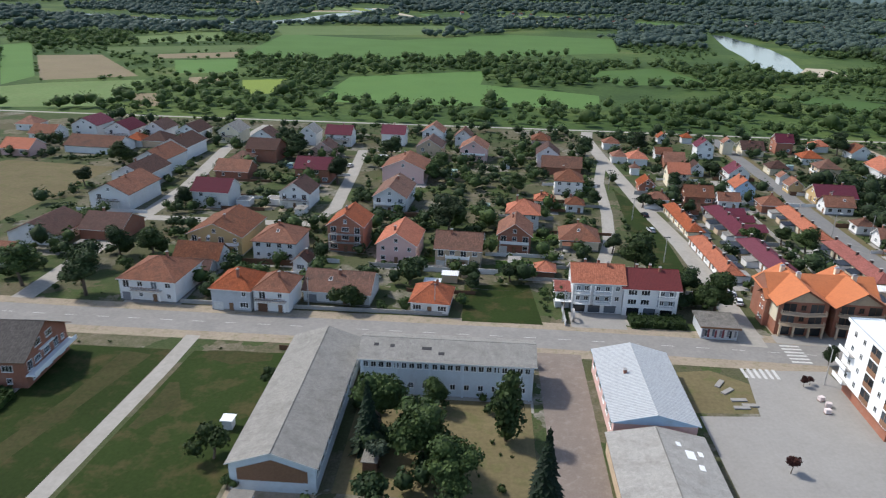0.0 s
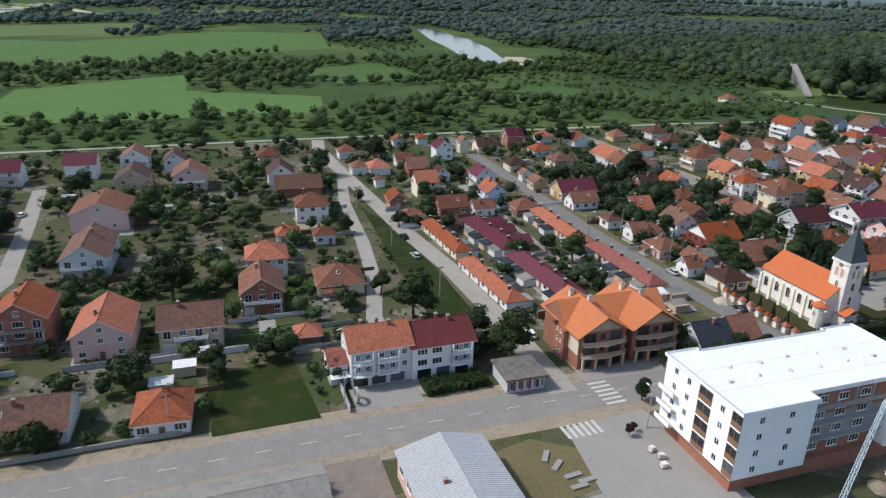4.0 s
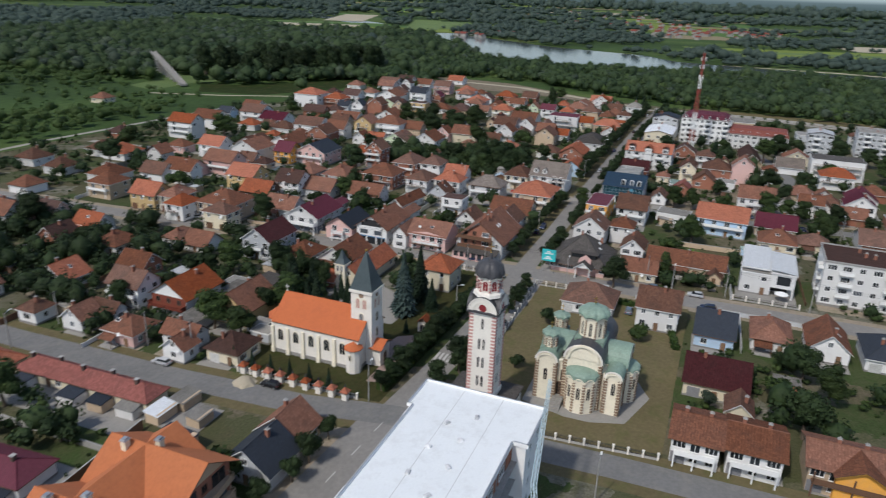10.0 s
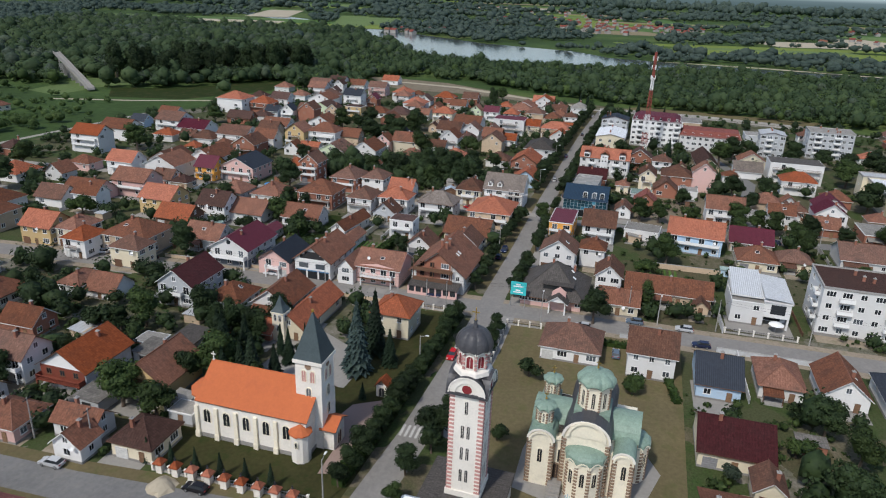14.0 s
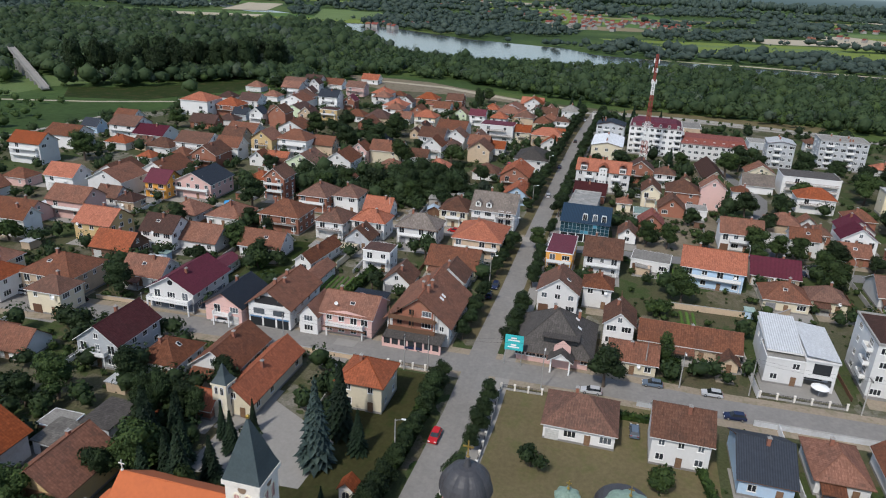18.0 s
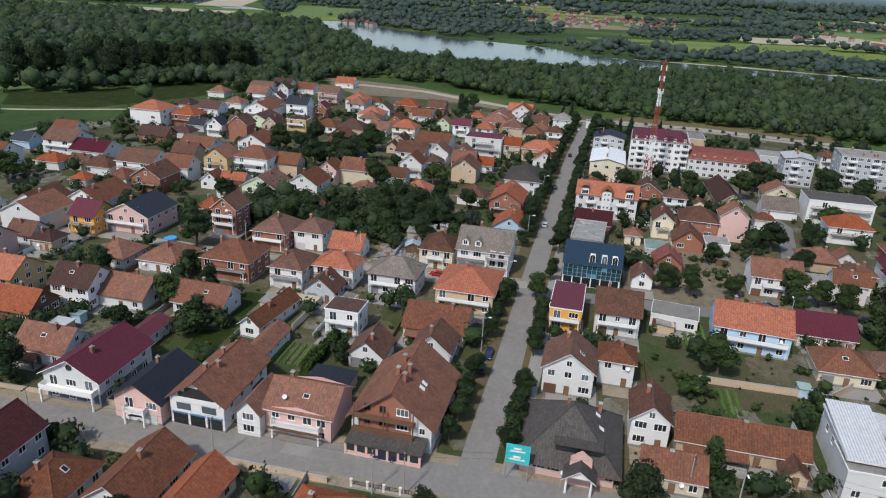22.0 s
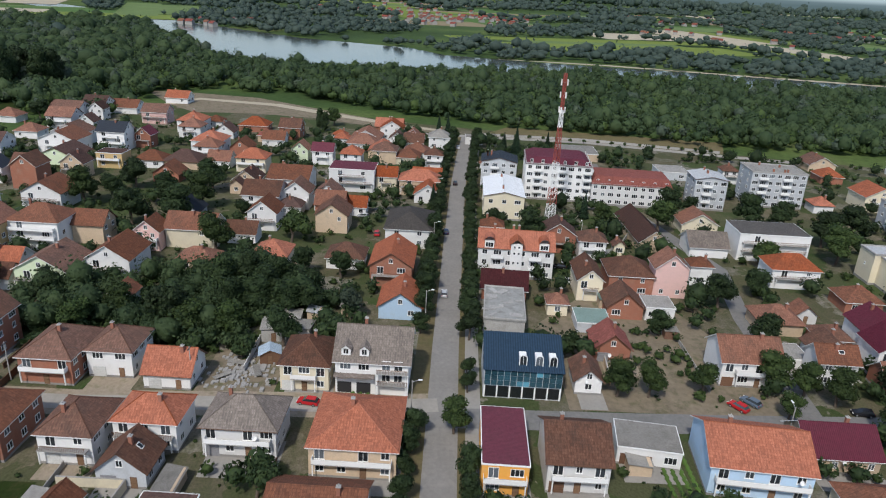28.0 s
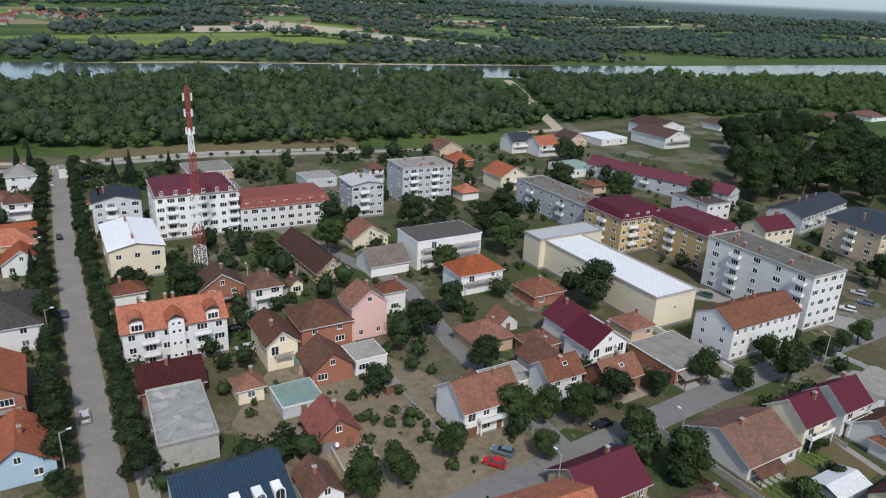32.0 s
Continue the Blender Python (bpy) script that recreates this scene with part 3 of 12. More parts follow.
STREET_B = [(206, -60), (210, 45), (210, 85), (212, 117), (212, 160), (209.5, 216), (207, 250), (204, 291), (200, 390)]
STREET_D = [(296, -120), (296, 22), (293, 77), (292, 100), (291, 134)]
STREET_E = [(295, 136), (293.4, 152), (293, 168), (291.6, 190), (290.6, 206), (290.8, 222), (292.5, 240), (292, 280), (288, 380)]
strip("road_shoulder", MAIN, 17, 0.016, GRAVEL, "dusty gravel shoulders of the main road", "ground")
strip("road", MAIN, 9.5, 0.03, MAIN_ROAD, "worn pale asphalt main road with dusty edges", "road")
strip("road", BOULEVARD, 6.0, 0.034, MAIN_ROAD, "straight grey asphalt street between two rows of trees", "road")
strip("pavement", [(x, y - 5.9) for x, y in BOULEVARD[1:]], 3.0, 0.045, PAVING, "narrow concrete footpath along the boulevard", "pavement")
strip("road", STREET_C, 6.2, 0.038, DUSTY, "pale dusty side street", "road")
LANE = [(40, 156), (37, 192), (43, 215), (47, 246), (50.5, 290), (57, 325)]
WEST_STREET = [(-116, 155), (-116, 260), (-124, 325), (-122, 388)]
WEST_LANE = [(-116, 221), (-57, 221), (-52.5, 240), (-55, 290), (-58, 332), (-40, 336)]
FLATS_STREET = [(292, 62), (340, 58), (373, 52), (439, 68), (500, 66)]
strip("road", LANE, 4.2, 0.042, DUSTY, "narrow gravel lane beside a grass strip", "road")
strip("road", STREET_A, 6.6, 0.046, ASPHALT, "grey asphalt street past the church fence", "road")
strip("verge", STREET_B, 12.6, 0.018, GRAVEL, "dusty gravel verges along the cross street", "ground")
strip("verge", STREET_A, 12.0, 0.0175, DRYGRASS, "worn dry grass verges along the side street", "ground")
strip("verge", BOULEVARD[3:], 13.0, 0.017, DRYGRASS, "dry grass verges under the street trees", "ground")
strip("road", STREET_B, 7.4, 0.05, MAIN_ROAD, "wide grey cross street", "road")
strip("road", STREET_D, 6.4, 0.054, ASPHALT, "asphalt street past apartment blocks", "road")
patch("yard", [(296.5, 168.5), (312, 168.5), (318, 178), (311, 184), (296, 184)], 0.022, BARE, "bare earth yard strewn with rubble and scrap", "ground")
strip("verge", STREET_E[:6], 8.2, 0.03, GRAVEL, "dusty gravel verge beside the side street", "verge")
strip("road", STREET_E, 4.6, 0.058, DUSTY, "pale residential side street", "road")
strip("road", WEST_STREET, 6.0, 0.062, DUSTY, "pale unpaved side street", "road")
strip("road", WEST_LANE, 5.0, 0.066, DUSTY, "pale gravel lane between houses", "road")
strip("road", FLATS_STREET, 5.0, 0.07, ASPHALT, "service street in front of the flats", "road")
strip("road", [(300, -42), (320, -32), (345, -10), (352, -12)], 9, 0.022, PAVING, "concrete parking yard by the flats", "road")
strip("road", [(548, 170), (548, 123), (547, 60), (530, -10), (520, -60)], 6, 0.074, DUSTY, "levee road along the edge of the woods", "road")
strip("track", [(544, -120), (544, -149), (610, -185), (699, -238), (760, -270)], 8, 0.026, SAND, "straight sandy track through the woods to the river", "road")
strip("track", [(-700, 404), (-200, 403), (60, 404), (280, 399), (420, 384)], 3.5, 0.026, DUSTY, "earth track along the foot of the levee", "road")
strip("track", [(428, 470), (445, 420), (470, 372), (500, 352)], 3.5, 0.026, SAND, "sandy path across the park", "road")
patch("paving", [(45, 88), (45, 118), (57, 119), (60, 137), (78, 138), (80, 120), (82, 88)], 0.024, PAVING, "wide pale concrete yard with a grass island", "pavement")
patch("paving", [(62, 152), (66, 167), (70, 153)], 0.024, PAVING, "concrete apron at the street corner", "pavement")
patch("paving", [(72, 150.5), (72, 154.5), (99, 154.5), (99, 149.3)], 0.028, PAVING, "paved forecourt of the shops", "pavement")
patch("paving", [(14.5, 140), (14.5, 88), (24, 88), (24.5, 140)], 0.024, surface("brown tarmac yard", (0.2, 0.165, 0.14), big=0.2, amount=0.2, dirt=(0.35, 0.32, 0.28), jitter=0, world_space=True), "brownish tarmac yard between school and hall", "pavement")
patch("lawn", [(-90, 133), (-91, 60), (-70, 60), (-70, 80), (-67, 133)], 0.02, LAWN, "dry green lawn beside a path", "lawn")
patch("lawn", [(-62, 133), (-67, 60), (-40, 60), (-40, 134)], 0.02, LAWN, "open lawn next to the school wing", "lawn")
strip("dry_grass", [(-74, 131), (-77, 112), (-83, 86), (-88, 64)], [7, 4.5, 5, 3], 0.0235, WORN, "worn brown streak across the lawn", "lawn")
strip("dry_grass", [(-59, 132), (-52, 131), (-44, 132)], [3, 6, 3], 0.0235, WORN, "dry brown edge of the lawn beside the road", "lawn")
strip("dry_grass", [(-61, 120), (-59, 112), (-62, 104)], [2, 6, 2], 0.0235, WORN, "dry brown patch on the lawn", "lawn")
strip("path", [(-65, 140), (-65.5, 125), (-68, 86), (-72, 50)], 3.5, 0.028, DUSTY, "straight concrete path across the lawn", "road")
patch("lawn", [(-3, 154), (-3, 176), (15, 178), (17, 154)], 0.02, LAWN, "overgrown empty plot beside the road", "lawn")
patch("lawn", [(42.5, 134), (44, 119), (57, 120), (59, 131), (52, 136)], 0.02, DRYGRASS, "dry grass island with building rubble", "lawn")
patch("lawn", [(-22, 119), (-22, 90), (12, 90), (12, 119)], 0.02, DRYGRASS, "worn school yard grass", "lawn")
patch("lawn", [(50, 180), (52, 230), (55, 280), (60, 262), (62.5, 215), (62, 180)], 0.02, LAWN, "grass strip between street and lane", "lawn")
patch("lawn", [(136, 132), (138, 92), (205, 90), (206, 130)], 0.02, DRYGRASS, "dry brown lawn round the stone church", "lawn")
patch("lawn", [(133, 146), (133, 184), (152, 184), (190, 158), (205, 156), (205, 142)], 0.02, WORN, "shaded thin grass and earth of the church garden", "lawn")
patch("paving", [(145, 99.5), (142.8, 106), (142.8, 111), (145.4, 120), (156, 119.8), (164.6, 118.5), (164.6, 100), (156, 95.8)], 0.03, PAVING, "pale stone apron round the church", "pavement")
patch("paving", [(139, 152), (140.5, 147), (165, 146), (160, 154), (152, 156), (148, 152)], 0.03, surface("red block paving", (0.3, 0.22, 0.19), amount=0.2, world_space=True, jitter=0), "patterned block paving before the church door", "pavement")
patch("paving", [(164, 178), (165, 158), (178, 157), (190, 178)], 0.03, PAVING, "concrete parish yard", "pavement")
patch("lawn", [(-160, 205), (-158, 285), (-210, 290), (-230, 210)], 0.02, DRYGRASS, "bare dry meadow behind the houses", "lawn")
KEEP_OPEN = [FIELDS[0][1], [(45, 80), (45, 118), (57, 119), (60, 138), (82, 138), (82, 80)], [(14, 140), (14, 86), (25, 86), (25, 140)], [(-92, 134), (-92, 55), (-40, 55), (-40, 134)], [(-3, 154), (-3, 176), (15, 178), (17, 154)],
             [(42, 136), (42, 118), (60, 118), (60, 136)], [(50, 180), (52, 230), (55, 280), (60, 262), (62.5, 215), (62, 180)], [(130, 132), (130, 90), (206, 90), (206, 132)], [(130, 146), (130, 184), (160, 184), (166, 158), (205, 156), (205, 142)],
             [(164, 180), (165, 157), (180, 156), (192, 180)], [(-160, 205), (-158, 285), (-210, 290), (-230, 210)], [(62, 152), (62, 172), (100, 172), (100, 149)], [(70, 140), (128, 140), (128, 96), (70, 96)], [(295, -60), (295, -25), (345, -8), (360, -15), (320, -60)], [(535, 125), (520, -60), (600, -60), (600, 125)], [(20, 150), (20, 164), (66, 164), (66, 150)], [(212, 60), (212, 80), (226, 80), (226, 60)], [(98, 150), (98, 184), (123, 184), (123, 150)], [(234, 219), (239, 209), (252, 212), (246, 225)], [(238, 205), (238, 198), (249, 198), (247, 206)], [(236, 191), (238, 176), (249, 174), (249, 194)], [(255, 205), (255, 199), (269, 199), (269, 206)]]
patch("lawn", [(234, 219), (239, 209.2), (252, 212), (246, 225)], 0.0205, LAWN, "fresh mown back lawn", "lawn")
patch("lawn", [(238, 205), (238, 198.5), (249, 198.5), (247, 206)], 0.0205, LAWN, "fresh mown back lawn", "lawn")
patch("lawn", [(255, 205), (255, 200), (268.5, 199.4), (268.5, 206)], 0.0205, LAWN, "narrow mown lawn between sheds", "lawn")
patch("lawn", [(278, 12), (264, 14), (262, 40), (272, 44), (284, 26)], 0.0205, DRYGRASS, "half-dry garden ground", "lawn")
strip("path", [(278, 12), (271, 13.6), (263, 15)], 1.6, 0.03, PAVING, "straight concrete garden path", "path")
patch("lawn", [(295.6, 110), (295.6, 64), (330, 70), (356, 80), (352, 96), (332, 112), (313, 110)], 0.0105, BARE, "bare brown waste ground beside the office", "ground")
patch("lawn", [(549, 118), (549, 60), (535, -10), (565, -20), (578, 100)], 0.018, DRYGRASS, "dry grass levee", "lawn")


def road_marks():
    b = Build()

    def dash(line, off, length, gap, width):
        carry = 0.0
        for p, q in zip(line, line[1:]):
            p, q = Vector((*p, 0.078)), Vector((*q, 0.078))
            d = (q - p).normalized()
            n = Vector((-d.y, d.x, 0))
            s, total = carry, (q - p).length
            while s + length < total:
                a = p + d * s + n * off
                e = a + d * length
                b.poly([a - n * width / 2, e - n * width / 2, e + n * width / 2, a + n * width / 2])
                s += length + gap
            carry = max(0.0, s - total)
    dash(MAIN[1:], 0, 3, 5, 0.16)
    for i in range(6):
        b.box(72, 137.9 + i * 1.5 + 3.4, 0.076, 76.5, 138.6 + i * 1.5 + 3.4, 0.079)
        b.box(59 + i * 1.35, 133.6, 0.076, 59.7 + i * 1.35, 137.6, 0.079)
        b.box(153.2, 136.9 + i * 1.0, 0.076, 156.8, 137.4 + i * 1.0, 0.079)
    tagged(new("road_markings", b.mesh("road_markings", PAINT)), "worn white lane dashes and crossing bars on the asphalt", "road marking", kind="structure")


road_marks()

# ---------------------------------------------------------------- trees and woods
def leaf_cloud(rng, lobes, count, size, flat=0.5):
    """Quads set on the skins of a few lobes, turned roughly outwards: arrays of corners."""
    w = np.array([l[3] ** 2 for l in lobes])
    pick = rng.choice(len(lobes), count, p=w / w.sum())
    L = np.array(lobes)[pick]
    d = rng.normal(size=(count, 3))
    d[:, 2] = np.where(d[:, 2] < -0.3, -d[:, 2] * 0.6, d[:, 2])
    d /= np.linalg.norm(d, axis=1)[:, None]
    c = L[:, :3] + d * (L[:, 3] * rng.uniform(0.78, 1.06, count))[:, None] * np.array([1, 1, L[0, 4] if len(lobes[0]) > 4 else 1.0])
    n = d + rng.normal(size=(count, 3)) * flat
    n /= np.linalg.norm(n, axis=1)[:, None]
    u = np.cross(n, rng.normal(size=(count, 3)))
    u /= np.linalg.norm(u, axis=1)[:, None]
    v = np.cross(n, u)
    s = (size * rng.uniform(0.6, 1.3, count))[:, None]
    return np.stack([c - u * s, c - v * s * 0.7, c + u * s, c + v * s * 0.7], 1)




def ico(level):
    bm = bmesh.new()
    bmesh.ops.create_icosphere(bm, subdivisions=level, radius=1)
    v = np.array([p.co[:] for p in bm.verts])
    f = np.array([[p.index for p in q.verts] for q in bm.faces])
    bm.free()
    return v, f


ICO1, ICO2 = ico(1), ico(2)


def raw_mesh(name, verts, tris, quads, material):
    """A mesh from arrays of corners, quick for many faces."""
    me = bpy.data.meshes.new(name)
    me.vertices.add(len(verts))
    me.vertices.foreach_set("co", np.asarray(verts, dtype=np.float32).ravel())
    nt, nq = len(tris), len(quads)
    me.loops.add(nt * 3 + nq * 4)
    me.loops.foreach_set("vertex_index", np.concatenate([np.asarray(tris, dtype=np.int32).ravel(), np.asarray(quads, dtype=np.int32).ravel()]))
    me.polygons.add(nt + nq)
    me.polygons.foreach_set("loop_start", np.concatenate([np.arange(nt) * 3, nt * 3 + np.arange(nq) * 4]).astype(np.int32))
    me.materials.append(material)
    me.update(calc_edges=True)
    return me


def crown_mesh(name, lobes, leaves, size, material, seed, core=0.76):
    rng = np.random.RandomState(seed)
    vs, ts, n = [], [], 0
    for l in lobes:
        v = ICO1[0] * (1 + rng.uniform(-0.2, 0.2, len(ICO1[0])))[:, None] * l[3] * core
        v[:, 2] *= l[4]
        vs.append(v + np.array(l[:3]))
        ts.append(ICO1[1] + n)
        n += len(v)
    q = leaf_cloud(rng, lobes, leaves, size)
    vs.append(q.reshape(-1, 3))
    quads = np.arange(len(q) * 4).reshape(-1, 4) + n
    return raw_mesh(name, np.concatenate(vs), np.concatenate(ts), quads, material)


def trunk_mesh(name, h, r, seed, limbs=5):
    rng = random.Random(seed)
    b = Build()
    b.tube((0, 0, -0.1), (0.05, 0.03, h * 0.5), r * 1.25, r * 0.8, 8)
    b.tube((0.05, 0.03, h * 0.5), (0.1, -0.05, h * 0.85), r * 0.8, r * 0.35, 7)
    for i in range(limbs):
        a = i * 2.4 + rng.random()
        z = h * (0.42 + 0.08 * i)
        b.tube((0.05, 0, z), (math.cos(a) * h * 0.22, math.sin(a) * h * 0.22, z + h * 0.2), r * 0.4, r * 0.12, 5)
    return b.mesh(name, BARK, smooth=True)


TREES = {}


def make_tree_kinds():
    rng = random.Random(5)
    for i in range(4):          # broad-leaved, unit: about 1 m across, scaled on placing
        lobes = [(0, 0, 0.62, 0.33, 0.9)]
        for k in range(9):
            a, z = k * 2.399 + i, rng.uniform(0.42, 0.92)
            r = rng.uniform(0.16, 0.26)
            d = (0.5 - r) * rng.uniform(0.6, 1.0) * (1.0 if z < 0.75 else 0.6)
            lobes.append((math.cos(a) * d, math.sin(a) * d, z, r, 0.85))
        TREES["d%d" % i] = (trunk_mesh("trunk", 0.75, 0.035, i), [crown_mesh("crown", lobes, 2200, 0.029, LEAF[m], 10 + i) for m in (0, 1)])
    for i in range(2):          # tall narrow
        lobes = [(rng.uniform(-0.05, 0.05), rng.uniform(-0.05, 0.05), 0.3 + 0.2 * k, 0.3 - 0.035 * abs(k - 2), 1.2) for k in range(6)]
        TREES["p%d" % i] = (trunk_mesh("trunk", 1.0, 0.03, 20 + i), [crown_mesh("crown", lobes, 800, 0.05, LEAF[m], 30 + i) for m in (0, 1)])
    for i, m in ((0, 2), (1, 4)):          # conifers: whorls of drooping boughs
        rr = np.random.RandomState(40 + i)
        b = Build()
        for k in range(15):
            z = 0.16 + k * 0.118
            r = 0.46 * (1 - k / 15.5)
            nb = 13 if k < 11 else 8
            for j in range(nb):
                a = 2 * math.pi * (j + 0.5 * (k % 2) + rr.uniform(-0.2, 0.2)) / nb
                q = r * rr.uniform(0.8, 1.15)
                tip = Vector((math.cos(a) * q, math.sin(a) * q, z - 0.07 - 0.1 * q))
                side = Vector((-math.sin(a), math.cos(a), 0)) * (0.05 + 0.14 * q)
                mid = tip * 0.55 + Vector((0, 0, z * 0.45 + 0.05))
                root = Vector((0, 0, z + 0.06))
                b.poly([root, mid - side, tip])
                b.poly([root, tip, mid + side])
                b.poly([mid - side, mid - side * 0.3 + Vector((0, 0, -0.07)), tip])
                b.poly([mid + side, tip, mid + side * 0.3 + Vector((0, 0, -0.07))])
        b.lathe([(0.3, 0.2), (0.16, 1.0), (0.0, 1.95)], 8)
        tk = Build()
        tk.tube((0, 0, -0.1), (0, 0, 1.2), 0.04, 0.015, 7)
        TREES["c%d" % i] = (tk.mesh("trunk", BARK), [b.mesh("crown", LEAF[m])] * 2)
    for i in range(3):          # shrubs: no clear trunk
        lobes = [(rng.uniform(-0.28, 0.28), rng.uniform(-0.28, 0.28), rng.uniform(0.2, 0.5), rng.uniform(0.18, 0.27), 0.9) for k in range(6)]
        TREES["s%d" % i] = (trunk_mesh("trunk", 0.4, 0.03, 60 + i, 3), [crown_mesh("crown", lobes, 650, 0.045, LEAF[m], 70 + i) for m in (0, 1)])
    lobes = [(0, 0, 0.6, 0.3, 0.9), (0.15, 0.1, 0.75, 0.22, 0.9), (-0.14, 0.05, 0.55, 0.24, 0.9), (0.02, -0.17, 0.7, 0.22, 0.9)]
    TREES["w0"] = (trunk_mesh("trunk", 0.75, 0.03, 80), [crown_mesh("crown", lobes, 700, 0.05, LEAF[3], 81)] * 2)
    TREES["r0"] = (trunk_mesh("trunk", 0.75, 0.025, 82), [crown_mesh("crown", lobes, 420, 0.06, LEAF[5], 83)] * 2)


make_tree_kinds()
TREE_WORDS = {"d": ("round broad-leaved tree with a dense green crown", "tree"), "p": ("tall narrow leafy tree", "tree"), "c": ("dark conifer with drooping boughs", "tree"),
              "s": ("low leafy green shrub in a yard", "shrub"), "w": ("silvery grey-green willow tree with loose crown", "tree"), "r": ("small red-leaved ornamental tree", "tree")}
tree_rng = random.Random(77)
TREE_AT = []


def tree(x, y, width, kind="d", height=None, fresh=None, label="", group="trees of the town"):
    keys = [k for k in TREES if k[0] == kind]
    trunk, crowns = TREES[keys[tree_rng.randrange(len(keys))]]
    if kind == "c" and label.startswith("blue"):
        trunk, crowns = TREES["c1"]
    elif kind == "c":
        trunk, crowns = TREES["c0"]
    h = height if height else width * (0.95 if kind in "ds" else 1.15)
    unit = {"d": 1.0, "p": 1.5, "c": 2.0, "s": 0.75, "w": 0.95, "r": 0.95}[kind]
    words, cat = TREE_WORDS[kind]
    e = thing("street_tree" if "boulevard" in group else {"s": "shrub", "c": "conifer"}.get(kind, "park_tree" if "park" in group else "tree"), x, y, 0, 0, label or words, cat, group)
    m = pose(0, 0, 0, 0, 0, tree_rng.uniform(0, 360)) @ Matrix.Diagonal((width, width, h / unit, 1))
    part("trunk", trunk, e, at=m)
    f = fresh if fresh is not None else (tree_rng.random() < 0.45)
    part("crown", crowns[1 if f else 0], e, at=m)
    TREE_AT.append((x, y, width / 2))
    return e


def inside(px, py, poly):
    """Which of the points lie within the outline."""
    c = np.zeros(len(px), bool)
    for (x0, y0), (x1, y1) in zip(poly, poly[1:] + poly[:1]):
        hit = ((y0 > py) != (y1 > py)) & (px < (x1 - x0) * (py - y0) / (y1 - y0 + 1e-12) + x0)
        c ^= hit
    return c


def near_line(px, py, line, r):
    c = np.zeros(len(px), bool)
    for i, ((x0, y0), (x1, y1)) in enumerate(zip(line, line[1:])):
        dx, dy = x1 - x0, y1 - y0
        t = np.clip(((px - x0) * dx + (py - y0) * dy) / (dx * dx + dy * dy), 0, 1)
        rr = r if not isinstance(r, (list, tuple)) else r[i] * (1 - t) + r[i + 1] * t
        c |= np.hypot(px - x0 - t * dx, py - y0 - t * dy) < rr
    return c


def forest_floor(x, y):
    """Where wild trees stand: outside the town, off the water, tracks and fields."""
    ok = ~inside(x, y, TOWN) & ~near_line(x, y, RIVER, RIVER_CLEAR)
    ok &= ~near_line(x, y, OXBOW, [25, 60, 60, 55, 30]) & ~near_line(x, y, FARBEND, 70)
    ok &= ~near_line(x, y, [(544, -110), (544, -149), (610, -185), (699, -238), (760, -270)], 7) & ~near_line(x, y, [(700, -225), (760, -260)], 20)
    ok &= ~near_line(x, y, [(590, 305), (640, 290), (632, 240), (590, 180), (560, 110), (548, 40), (530, -20)], 17) & ~near_line(x, y, [(-700, 404), (60, 404), (280, 399), (420, 384)], 5)
    ok &= ~near_line(x, y, [(455, 458), (560, 590)], 9) & ~near_line(x, y, [(360, 800), (345, 745), (330, 715)], 22)
    for outline in [f[1] for f in FIELDS] + [f[0] for f in FAR_FIELDS]:
        ok &= ~inside(x, y, outline)
    return ok


def garden_floor(x, y):
    """Where garden greenery stands: in the town, off houses, roads and paving."""
    ok = inside(x, y, TOWN)
    for hx, hy, hw, hl in HOUSES:
        ok &= (np.abs(x - hx) > hw / 2 + 1.3) | (np.abs(y - hy) > hl / 2 + 1.3)
    for line, r in ((MAIN, 11), (BOULEVARD, 7.5), (STREET_A, 5.5), (STREET_B, 6.5), (STREET_C, 5), (STREET_D, 5.5), (STREET_E, 4.5), (LANE, 4), (WEST_STREET, 5), (WEST_LANE, 4.5), (FLATS_STREET, 5)):
        ok &= ~near_line(x, y, line, r)
    for outline in KEEP_OPEN:
        ok &= ~inside(x, y, outline)
    return ok


